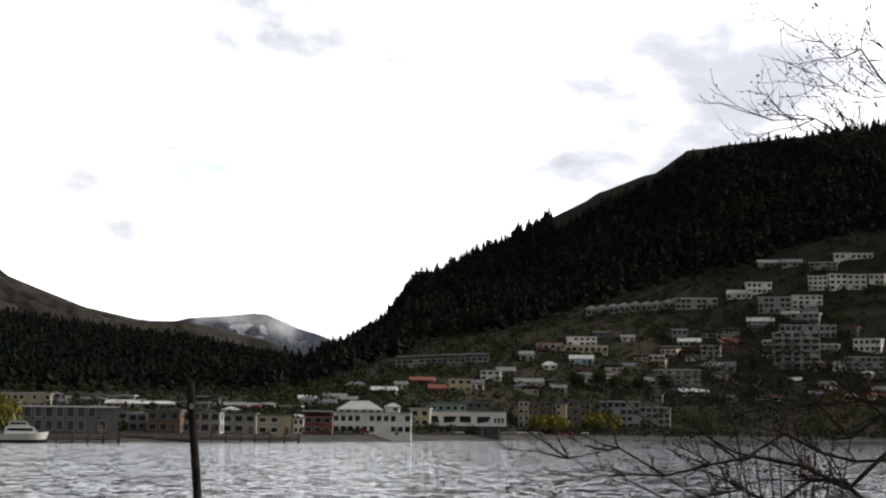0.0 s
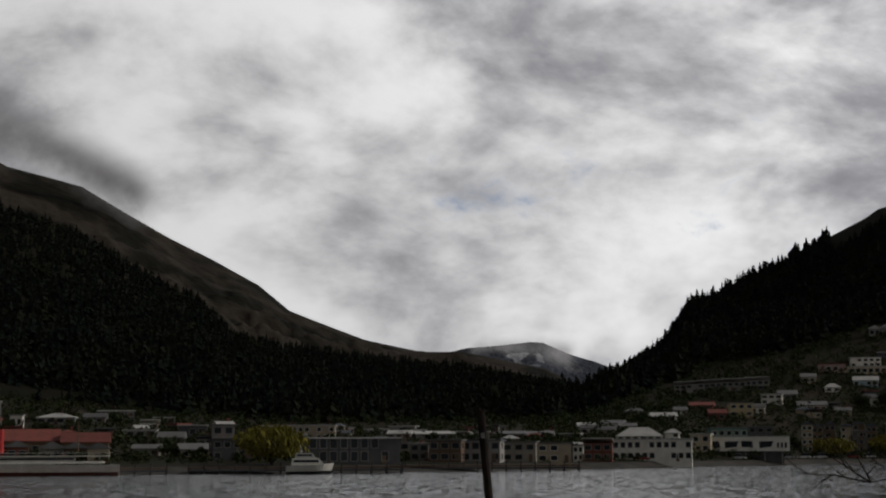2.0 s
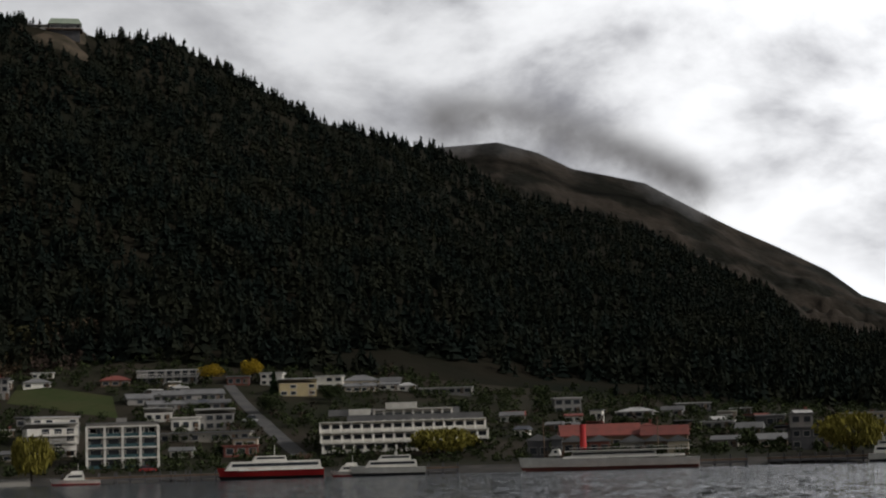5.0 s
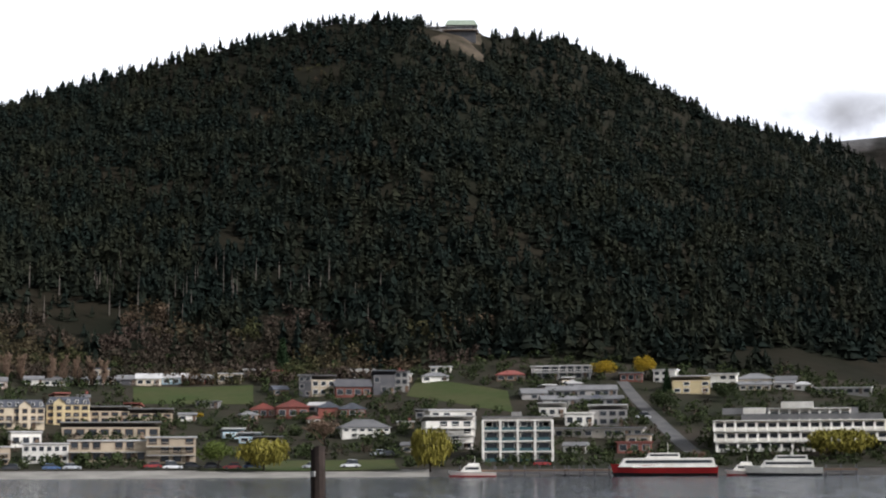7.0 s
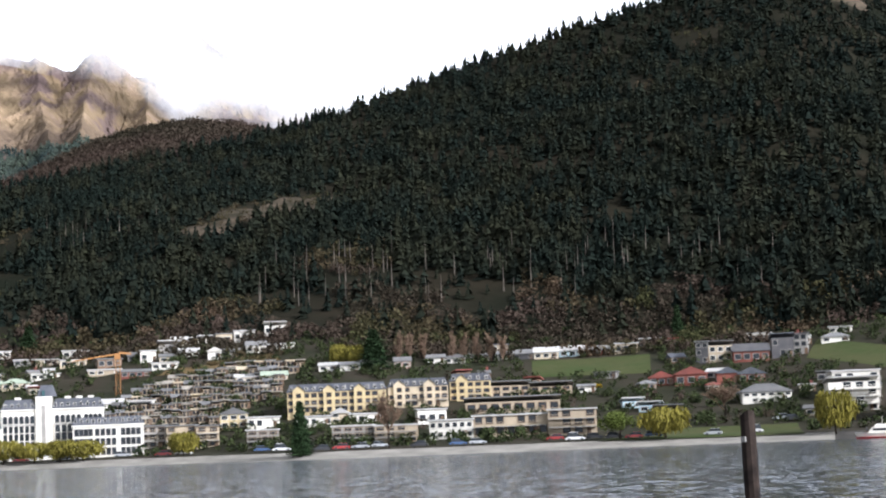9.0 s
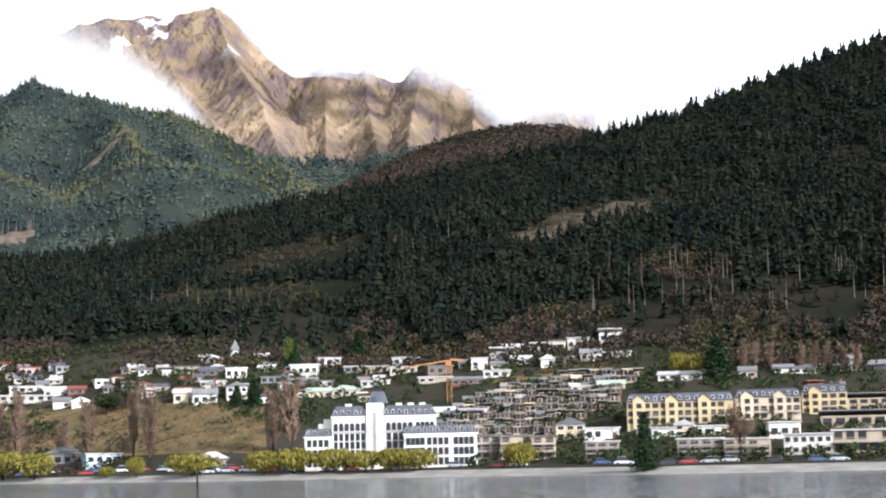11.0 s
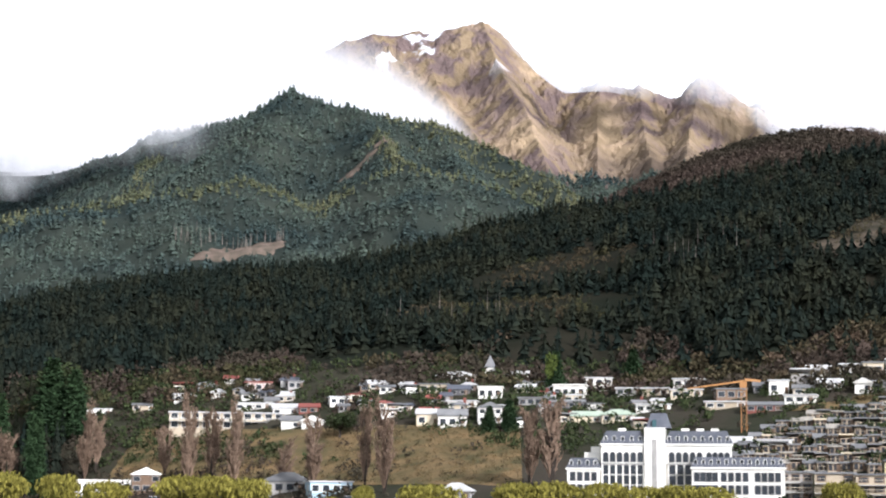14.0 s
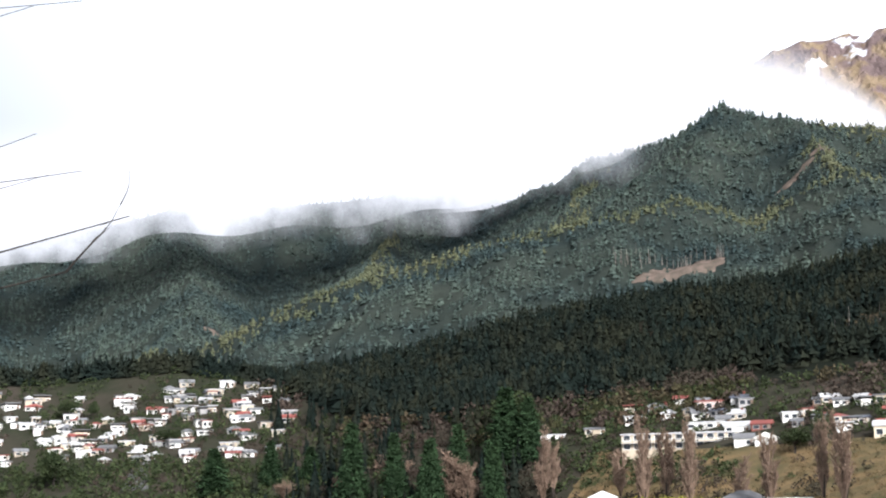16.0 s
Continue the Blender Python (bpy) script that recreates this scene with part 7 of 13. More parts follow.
# lakeside sheds and halls below the dry bank
building(-591.7, 130.1, 83, 7.5, 6.0, 4.9, "front", "timber", "white", 2, 3, 1.9, label="brown timber two-storey house with a white front-gabled roof")
building(-605.4, 120.4, 83, 15.8, 9.0, 3.2, "flat", "white", "white", 1, 6, 0.3, label="white-painted single-storey house with a white flat roof")
building(-549.1, 157.7, 67, 11.4, 9.0, 2.9, "hip", "grey", "roof_grey", 1, 4, 2.4, label="grey clad single-storey house with a grey hipped roof")
building(-532.6, 165.3, 84, 10.4, 8.3, 3.1, "flat", "blue", "roof_pale", 1, 4, 0.3, label="pale blue single-storey house with a pale metal flat roof")
building(-488.7, 181.6, 61, 7.3, 5.9, 2.3, "hip", "grey", "roof_pale", 1, 3, 1.9, label="grey clad single-storey house with a pale metal hipped roof")
# suburb on the far slope
building(-867.6, -42.6, 80, 3.6, 4.0, 1.8, "gable", "white", "roof_pale", 1, 2, 1.2, name="suburban_house", label="white-painted single-storey house with a pale metal gabled roof", group="suburb on the far slope", skip=0.3)
building(-825.7, -8.5, 79, 4.6, 4.0, 1.8, "mono", "grey", "roof_grey", 1, 2, 0.8, name="suburban_house", label="grey clad single-storey house with a grey sloping roof", group="suburb on the far slope", skip=0.3)
building(-846.1, 14.2, 99, 6.4, 5.1, 1.9, "mono", "cream", "roof_grey", 1, 2, 1.0, name="suburban_house", label="cream single-storey house with a grey sloping roof", group="suburb on the far slope", skip=0.3)
building(-805.5, 23.7, 76, 4.9, 4.0, 1.8, "hip", "grey", "roof_grey", 1, 2, 1.4, name="suburban_house", label="grey clad single-storey house with a grey hipped roof", group="suburb on the far slope", skip=0.3)
building(-836.1, -27.7, 79, 4.1, 4.0, 2.0, "hip", "beige", "roof_pale", 1, 2, 1.3, name="suburban_house", label="beige rendered single-storey house with a pale metal hipped roof", group="suburb on the far slope", skip=0.3)
building(-782.7, 7.1, 94, 5.2, 4.1, 1.8, "gable", "white", "roof_pale", 1, 2, 1.4, name="suburban_house", label="white-painted single-storey house with a pale metal gabled roof", group="suburb on the far slope", skip=0.3)
building(-854.6, -42.3, 98, 5.8, 4.6, 1.8, "hip", "beige", "roof_pale", 1, 2, 1.1, name="suburban_house", label="beige rendered single-storey house with a pale metal hipped roof", group="suburb on the far slope", skip=0.3)
building(-848.7, 5.0, 97, 3.1, 4.0, 2.1, "mono", "white", "roof_grey", 1, 2, 1.0, name="suburban_house", label="white-painted single-storey house with a grey sloping roof", group="suburb on the far slope", skip=0.3)
building(-859.7, 29.6, 90, 5.8, 4.6, 1.8, "gable", "cream", "roof_grey", 1, 2, 1.2, name="suburban_house", label="cream single-storey house with a grey gabled roof", group="suburb on the far slope", skip=0.3)
building(-849.5, 2.2, 108, 5.0, 4.0, 2.5, "flat", "grey", "roof_pale", 1, 2, 0.3, name="suburban_house", label="grey clad single-storey house with a pale metal flat roof", group="suburb on the far slope", skip=0.3)
building(-838.5, 25.4, 105, 5.7, 4.6, 1.8, "gable", "grey", "roof_red", 1, 2, 1.3, name="suburban_house", label="grey clad single-storey house with a red gabled roof", group="suburb on the far slope", skip=0.3)
building(-829.4, 21.8, 95, 5.5, 4.4, 2.3, "flat", "beige", "roof_grey", 1, 2, 0.3, name="suburban_house", label="beige rendered single-storey house with a grey flat roof", group="suburb on the far slope", skip=0.3)
building(-823.6, 26.5, 75, 5.0, 4.0, 1.8, "gable", "grey", "roof_red", 1, 2, 1.2, name="suburban_house", label="grey clad single-storey house with a red gabled roof", group="suburb on the far slope", skip=0.3)
building(-831.1, -3.9, 90, 3.0, 4.0, 1.9, "flat", "white", "roof_red", 1, 2, 0.3, name="suburban_house", label="white-painted single-storey house with a red flat roof", group="suburb on the far slope", skip=0.3)
building(-801.9, -27.9, 93, 5.4, 4.3, 1.8, "hip", "beige", "roof_red", 1, 2, 1.0, name="suburban_house", label="beige rendered single-storey house with a red hipped roof", group="suburb on the far slope", skip=0.3)
building(-807.0, 12.7, 96, 5.8, 4.6, 1.8, "flat", "white", "roof_grey", 1, 2, 0.3, name="suburban_house", label="white-painted single-storey house with a grey flat roof", group="suburb on the far slope", skip=0.3)
building(-862.3, 18.3, 71, 4.1, 4.0, 2.9, "flat", "white", "roof_pale", 1, 2, 0.3, name="suburban_house", label="white-painted single-storey house with a pale metal flat roof", group="suburb on the far slope", skip=0.3)
building(-796.7, 30.1, 116, 5.7, 4.6, 1.8, "gable", "white", "roof_grey", 1, 2, 1.4, name="suburban_house", label="white-painted single-storey house with a grey gabled roof", group="suburb on the far slope", skip=0.3)
building(-819.6, 28.4, 89, 6.3, 5.1, 1.8, "hip", "white", "roof_grey", 1, 2, 1.5, name="suburban_house", label="white-painted single-storey house with a grey hipped roof", group="suburb on the far slope", skip=0.3)
building(-796.4, 1.9, 118, 4.5, 4.0, 2.7, "flat", "grey", "roof_pale", 1, 2, 0.3, name="suburban_house", label="grey clad single-storey house with a pale metal flat roof", group="suburb on the far slope", skip=0.3)
building(-813.4, -41.3, 79, 3.6, 4.0, 2.3, "flat", "cream", "roof_grey", 1, 2, 0.3, name="suburban_house", label="cream single-storey house with a grey flat roof", group="suburb on the far slope", skip=0.3)
building(-800.4, -40.6, 99, 4.4, 4.0, 1.8, "mono", "grey", "roof_grey", 1, 2, 0.8, name="suburban_house", label="grey clad single-storey house with a grey sloping roof", group="suburb on the far slope", skip=0.3)
building(-820.5, -11.9, 71, 4.1, 4.0, 2.5, "flat", "beige", "roof_red", 1, 2, 0.3, name="suburban_house", label="beige rendered single-storey house with a red flat roof", group="suburb on the far slope", skip=0.3)
building(-859.3, -1.9, 79, 6.4, 5.1, 1.8, "gable", "white", "roof_grey", 1, 2, 1.0, name="suburban_house", label="white-painted single-storey house with a grey gabled roof", group="suburb on the far slope", skip=0.3)
building(-888.8, 35.8, 76, 6.5, 5.2, 1.8, "gable", "white", "roof_red", 1, 2, 1.2, name="suburban_house", label="white-painted single-storey house with a red gabled roof", group="suburb on the far slope", skip=0.3)
building(-817.9, 10.8, 112, 3.9, 4.0, 2.7, "flat", "white", "roof_grey", 1, 2, 0.3, name="suburban_house", label="white-painted single-storey house with a grey flat roof", group="suburb on the far slope", skip=0.3)
building(-862.4, 20.7, 87, 3.5, 4.0, 2.2, "hip", "white", "roof_pale", 1, 2, 1.2, name="suburban_house", label="white-painted single-storey house with a pale metal hipped roof", group="suburb on the far slope", skip=0.3)
building(-851.1, 13.7, 98, 3.7, 4.0, 2.8, "flat", "beige", "roof_red", 1, 2, 0.3, name="suburban_house", label="beige rendered single-storey house with a red flat roof", group="suburb on the far slope", skip=0.3)
building(-834.4, -42.7, 109, 4.2, 4.0, 2.0, "hip", "grey", "roof_grey", 1, 2, 1.3, name="suburban_house", label="grey clad single-storey house with a grey hipped roof", group="suburb on the far slope", skip=0.3)
building(-777.8, 8.5, 109, 4.2, 4.0, 1.9, "flat", "white", "roof_red", 1, 2, 0.3, name="suburban_house", label="white-painted single-storey house with a red flat roof", group="suburb on the far slope", skip=0.3)
building(-795.4, 2.6, 95, 5.2, 4.1, 1.8, "hip", "white", "roof_grey", 1, 2, 1.3, name="suburban_house", label="white-painted single-storey house with a grey hipped roof", group="suburb on the far slope", skip=0.3)
building(-862.1, -5.3, 73, 4.5, 4.0, 1.8, "hip", "white", "roof_grey", 1, 2, 1.3, name="suburban_house", label="white-painted single-storey house with a grey hipped roof", group="suburb on the far slope", skip=0.3)
building(-808.5, -31.8, 92, 3.7, 4.0, 1.8, "hip", "cream", "roof_red", 1, 2, 1.0, name="suburban_house", label="cream single-storey house with a red hipped roof", group="suburb on the far slope", skip=0.3)
building(-793.4, -11.9, 92, 4.2, 4.0, 1.8, "hip", "white", "roof_pale", 1, 2, 1.2, name="suburban_house", label="white-painted single-storey house with a pale metal hipped roof", group="suburb on the far slope", skip=0.3)
building(-865.6, 2.5, 97, 5.9, 4.7, 1.9, "gable", "beige", "roof_grey", 1, 2, 1.5, name="suburban_house", label="beige rendered single-storey house with a grey gabled roof", group="suburb on the far slope", skip=0.3)
building(-846.8, 40.5, 92, 3.7, 4.0, 2.2, "gable", "white", "roof_grey", 1, 2, 1.3, name="suburban_house", label="white-painted single-storey house with a grey gabled roof", group="suburb on the far slope", skip=0.3)
building(-822.2, -43.4, 116, 6.4, 5.1, 1.8, "gable", "white", "roof_pale", 1, 2, 1.2, name="suburban_house", label="white-painted single-storey house with a pale metal gabled roof", group="suburb on the far slope", skip=0.3)
building(-812.5, -31.8, 119, 6.1, 4.9, 1.8, "mono", "white", "roof_grey", 1, 2, 0.9, name="suburban_house", label="white-painted single-storey house with a grey sloping roof", group="suburb on the far slope", skip=0.3)
building(-819.6, -21.6, 77, 4.3, 4.0, 2.8, "flat", "white", "roof_pale", 1, 2, 0.3, name="suburban_house", label="white-painted single-storey house with a pale metal flat roof", group="suburb on the far slope", skip=0.3)
building(-807.6, 5.5, 80, 4.4, 4.0, 1.8, "hip", "white", "roof_grey", 1, 2, 1.3, name="suburban_house", label="white-painted single-storey house with a grey hipped roof", group="suburb on the far slope", skip=0.3)
building(-853.2, 14.5, 111, 6.3, 5.0, 1.8, "gable", "cream", "roof_grey", 1, 2, 1.4, name="suburban_house", label="cream single-storey house with a grey gabled roof", group="suburb on the far slope", skip=0.3)
building(-915.8, 43.9, 74, 4.7, 4.0, 1.8, "gable", "beige", "roof_grey", 1, 2, 1.4, name="suburban_house", label="beige rendered single-storey house with a grey gabled roof", group="suburb on the far slope", skip=0.3)
building(-834.1, 14.4, 114, 3.5, 4.0, 1.8, "mono", "beige", "roof_pale", 1, 2, 0.8, name="suburban_house", label="beige rendered single-storey house with a pale metal sloping roof", group="suburb on the far slope", skip=0.3)
building(-827.7, 5.5, 108, 4.5, 4.0, 1.8, "gable", "grey", "roof_grey", 1, 2, 1.1, name="suburban_house", label="grey clad single-storey house with a grey gabled roof", group="suburb on the far slope", skip=0.3)
building(-855.6, -23.4, 93, 6.8, 5.4, 2.7, "flat", "white", "roof_red", 1, 3, 0.3, name="suburban_house", label="white-painted single-storey house with a red flat roof", group="suburb on the far slope", skip=0.3)
building(-820.1, -71.9, 116, 5.9, 4.7, 1.8, "gable", "white", "roof_red", 1, 2, 1.2, name="suburban_house", label="white-painted single-storey house with a red gabled roof", group="suburb on the far slope", skip=0.3)
building(-804.8, 44.6, 72, 5.1, 4.1, 1.8, "gable", "white", "roof_red", 1, 2, 1.5, name="suburban_house", label="white-painted single-storey house with a red gabled roof", group="suburb on the far slope", skip=0.3)
building(-781.5, 25.0, 92, 4.8, 4.0, 1.8, "gable", "white", "roof_pale", 1, 2, 1.0, name="suburban_house", label="white-painted single-storey house with a pale metal gabled roof", group="suburb on the far slope", skip=0.3)
building(-859.9, -19.8, 111, 6.9, 5.6, 1.8, "hip", "white", "roof_pale", 1, 3, 1.3, name="suburban_house", label="white-painted single-storey house with a pale metal hipped roof", group="suburb on the far slope", skip=0.3)
building(-842.6, -49.2, 87, 3.7, 4.0, 1.8, "gable", "cream", "roof_pale", 1, 2, 1.2, name="suburban_house", label="cream single-storey house with a pale metal gabled roof", group="suburb on the far slope", skip=0.3)
building(-823.9, -5.9, 81, 3.7, 4.0, 1.8, "mono", "white", "roof_pale", 1, 2, 0.8, name="suburban_house", label="white-painted single-storey house with a pale metal sloping roof", group="suburb on the far slope", skip=0.3)
building(-809.9, -45.3, 81, 5.2, 4.2, 2.6, "flat", "white", "roof_red", 1, 2, 0.3, name="suburban_house", label="white-painted single-storey house with a red flat roof", group="suburb on the far slope", skip=0.3)
building(-848.7, 30.7, 107, 3.7, 4.0, 1.8, "gable", "white", "roof_grey", 1, 2, 1.1, name="suburban_house", label="white-painted single-storey house with a grey gabled roof", group="suburb on the far slope", skip=0.3)
building(-797.4, -12.0, 72, 4.0, 4.0, 1.8, "hip", "white", "roof_pale", 1, 2, 1.3, name="suburban_house", label="white-painted single-storey house with a pale metal hipped roof", group="suburb on the far slope", skip=0.3)
building(-796.6, 4.2, 100, 5.4, 4.3, 1.9, "flat", "grey", "roof_grey", 1, 2, 0.3, name="suburban_house", label="grey clad single-storey house with a grey flat roof", group="suburb on the far slope", skip=0.3)
building(-785.7, -7.2, 82, 3.2, 4.0, 1.8, "hip", "grey", "roof_pale", 1, 2, 0.9, name="suburban_house", label="grey clad single-storey house with a pale metal hipped roof", group="suburb on the far slope", skip=0.3)
building(-906.8, 36.4, 92, 3.8, 4.0, 3.2, "flat", "white", "roof_pale", 1, 2, 0.3, name="suburban_house", label="white-painted single-storey house with a pale metal flat roof", group="suburb on the far slope", skip=0.3)
building(-808.1, -35.4, 114, 3.5, 4.0, 1.8, "mono", "white", "roof_grey", 1, 2, 0.7, name="suburban_house", label="white-painted single-storey house with a grey sloping roof", group="suburb on the far slope", skip=0.3)
building(-850.2, -3.5, 88, 4.6, 4.0, 1.8, "gable", "white", "roof_grey", 1, 2, 1.2, name="suburban_house", label="white-painted single-storey house with a grey gabled roof", group="suburb on the far slope", skip=0.3)
building(-786.4, -11.7, 74, 3.4, 4.0, 1.8, "gable", "white", "roof_grey", 1, 2, 0.9, name="suburban_house", label="white-painted single-storey house with a grey gabled roof", group="suburb on the far slope", skip=0.3)
building(-826.5, -22.6, 84, 5.4, 4.4, 1.8, "mono", "white", "roof_grey", 1, 2, 0.7, name="suburban_house", label="white-painted single-storey house with a grey sloping roof", group="suburb on the far slope", skip=0.3)
building(-806.9, -17.2, 96, 6.0, 4.8, 1.8, "flat", "cream", "roof_pale", 1, 2, 0.3, name="suburban_house", label="cream single-storey house with a pale metal flat roof", group="suburb on the far slope", skip=0.3)
building(-799.6, 5.8, 83, 5.1, 4.1, 1.9, "flat", "cream", "roof_red", 1, 2, 0.3, name="suburban_house", label="cream single-storey house with a red flat roof", group="suburb on the far slope", skip=0.3)
building(-826.2, -14.7, 83, 4.5, 4.0, 1.8, "gable", "white", "roof_red", 1, 2, 1.4, name="suburban_house", label="white-painted single-storey house with a red gabled roof", group="suburb on the far slope", skip=0.3)
building(-835.8, 6.9, 113, 3.2, 4.0, 1.8, "mono", "white", "roof_pale", 1, 2, 0.7, name="suburban_house", label="white-painted single-storey house with a pale metal sloping roof", group="suburb on the far slope", skip=0.3)
building(-803.2, -25.1, 71, 6.1, 4.9, 1.8, "gable", "grey", "roof_grey", 1, 2, 1.3, name="suburban_house", label="grey clad single-storey house with a grey gabled roof", group="suburb on the far slope", skip=0.3)
building(-785.9, -5.2, 73, 3.6, 4.0, 1.9, "hip", "grey", "roof_pale", 1, 2, 1.2, name="suburban_house", label="grey clad single-storey house with a pale metal hipped roof", group="suburb on the far slope", skip=0.3)
building(-825.5, 23.3, 103, 5.6, 4.5, 2.0, "mono", "cream", "roof_pale", 1, 2, 1.0, name="suburban_house", label="cream single-storey house with a pale metal sloping roof", group="suburb on the far slope", skip=0.3)
building(-845.8, -20.1, 94, 3.6, 4.0, 3.0, "flat", "white", "roof_grey", 1, 2, 0.3, name="suburban_house", label="white-painted single-storey house with a grey flat roof", group="suburb on the far slope", skip=0.3)
building(-839.9, -6.4, 93, 4.5, 4.0, 1.8, "flat", "white", "roof_red", 1, 2, 0.3, name="suburban_house", label="white-painted single-storey house with a red flat roof", group="suburb on the far slope", skip=0.3)
building(-882.9, 45.7, 104, 6.8, 5.5, 1.8, "hip", "cream", "roof_pale", 1, 3, 1.1, name="suburban_house", label="cream single-storey house with a pale metal hipped roof", group="suburb on the far slope", skip=0.3)
building(-826.7, 5.1, 84, 4.1, 4.0, 1.8, "hip", "beige", "roof_grey", 1, 2, 1.2, name="suburban_house", label="beige rendered single-storey house with a grey hipped roof", group="suburb on the far slope", skip=0.3)
building(-871.2, -61.8, 101, 6.7, 5.3, 2.9, "flat", "beige", "roof_grey", 1, 3, 0.3, name="suburban_house", label="beige rendered single-storey house with a grey flat roof", group="suburb on the far slope", skip=0.3)
building(-848.6, 3.9, 97, 6.7, 5.3, 1.8, "gable", "grey", "roof_grey", 1, 3, 1.4, name="suburban_house", label="grey clad single-storey house with a grey gabled roof", group="suburb on the far slope", skip=0.3)
building(-850.8, 35.7, 103, 4.3, 4.0, 1.8, "mono", "grey", "roof_pale", 1, 2, 0.9, name="suburban_house", label="grey clad single-storey house with a pale metal sloping roof", group="suburb on the far slope", skip=0.3)
building(-848.5, 1.3, 109, 6.3, 5.0, 1.9, "gable", "beige", "roof_grey", 1, 2, 1.5, name="suburban_house", label="beige rendered single-storey house with a grey gabled roof", group="suburb on the far slope", skip=0.3)
building(-829.8, 43.1, 103, 4.5, 4.0, 1.8, "gable", "beige", "roof_grey", 1, 2, 1.2, name="suburban_house", label="beige rendered single-storey house with a grey gabled roof", group="suburb on the far slope", skip=0.3)
building(-812.0, -65.2, 87, 5.0, 4.0, 2.0, "flat", "white", "roof_red", 1, 2, 0.3, name="suburban_house", label="white-painted single-storey house with a red flat roof", group="suburb on the far slope", skip=0.3)
building(-866.1, -61.8, 77, 6.0, 4.8, 1.8, "hip", "white", "roof_red", 1, 2, 1.4, name="suburban_house", label="white-painted single-storey house with a red hipped roof", group="suburb on the far slope", skip=0.3)
building(-841.0, -38.2, 86, 2.9, 4.0, 1.8, "gable", "grey", "roof_grey", 1, 2, 1.0, name="suburban_house", label="grey clad single-storey house with a grey gabled roof", group="suburb on the far slope", skip=0.3)
building(-825.1, -52.1, 107, 3.0, 4.0, 1.9, "hip", "white", "roof_pale", 1, 2, 1.1, name="suburban_house", label="white-painted single-storey house with a pale metal hipped roof", group="suburb on the far slope", skip=0.3)
building(-839.7, -9.5, 85, 5.6, 4.5, 1.8, "gable", "white", "roof_red", 1, 2, 1.3, name="suburban_house", label="white-painted single-storey house with a red gabled roof", group="suburb on the far slope", skip=0.3)
building(-823.2, -43.3, 77, 5.9, 4.7, 2.7, "flat", "cream", "roof_pale", 1, 2, 0.3, name="suburban_house", label="cream single-storey house with a pale metal flat roof", group="suburb on the far slope", skip=0.3)
building(-859.5, -24.7, 83, 3.9, 4.0, 2.9, "flat", "white", "roof_grey", 1, 2, 0.3, name="suburban_house", label="white-painted single-storey house with a grey flat roof", group="suburb on the far slope", skip=0.3)
building(-793.8, 41.1, 74, 5.3, 4.2, 1.9, "flat", "cream", "roof_pale", 1, 2, 0.3, name="suburban_house", label="cream single-storey house with a pale metal flat roof", group="suburb on the far slope", skip=0.3)
building(-819.5, 24.6, 98, 4.3, 4.0, 1.8, "gable", "white", "roof_pale", 1, 2, 1.3, name="suburban_house", label="white-painted single-storey house with a pale metal gabled roof", group="suburb on the far slope", skip=0.3)
building(-789.3, -12.5, 94, 5.2, 4.2, 1.8, "mono", "beige", "roof_pale", 1, 2, 0.8, name="suburban_house", label="beige rendered single-storey house with a pale metal sloping roof", group="suburb on the far slope", skip=0.3)
building(-812.9, -37.0, 83, 4.4, 4.0, 1.8, "gable", "white", "roof_pale", 1, 2, 1.1, name="suburban_house", label="white-painted single-storey house with a pale metal gabled roof", group="suburb on the far slope", skip=0.3)
building(-805.8, -6.4, 72, 4.4, 4.0, 2.5, "flat", "beige", "roof_grey", 1, 2, 0.3, name="suburban_house", label="beige rendered single-storey house with a grey flat roof", group="suburb on the far slope", skip=0.3)
building(-828.4, -42.0, 116, 3.9, 4.0, 1.8, "gable", "white", "roof_pale", 1, 2, 0.9, name="suburban_house", label="white-painted single-storey house with a pale metal gabled roof", group="suburb on the far slope", skip=0.3)
building(-785.3, 20.4, 76, 3.5, 4.0, 1.8, "hip", "cream", "roof_grey", 1, 2, 1.2, name="suburban_house", label="cream single-storey house with a grey hipped roof", group="suburb on the far slope", skip=0.3)
building(-833.6, -32.0, 87, 3.9, 4.0, 1.8, "hip", "white", "roof_red", 1, 2, 0.9, name="suburban_house", label="white-painted single-storey house with a red hipped roof", group="suburb on the far slope", skip=0.3)
building(-800.0, -3.5, 113, 4.6, 4.0, 1.8, "flat", "white", "roof_red", 1, 2, 0.3, name="suburban_house", label="white-painted single-storey house with a red flat roof", group="suburb on the far slope", skip=0.3)
building(-868.0, -69.9, 121, 6.5, 5.2, 1.9, "mono", "white", "roof_grey", 1, 3, 0.9, name="suburban_house", label="white-painted single-storey house with a grey sloping roof", group="suburb on the far slope", skip=0.3)
building(-837.5, 2.3, 103, 4.8, 4.0, 1.8, "gable", "beige", "roof_grey", 1, 2, 1.2, name="suburban_house", label="beige rendered single-storey house with a grey gabled roof", group="suburb on the far slope", skip=0.3)
building(-821.9, -37.6, 120, 5.5, 4.4, 1.8, "gable", "grey", "roof_red", 1, 2, 1.2, name="suburban_house", label="grey clad single-storey house with a red gabled roof", group="suburb on the far slope", skip=0.3)
building(-845.1, -60.4, 114, 6.3, 5.1, 1.8, "gable", "white", "roof_pale", 1, 2, 1.1, name="suburban_house", label="white-painted single-storey house with a pale metal gabled roof", group="suburb on the far slope", skip=0.3)
building(-849.6, -57.6, 103, 3.3, 4.0, 2.7, "flat", "beige", "roof_pale", 1, 2, 0.3, name="suburban_house", label="beige rendered single-storey house with a pale metal flat roof", group="suburb on the far slope", skip=0.3)
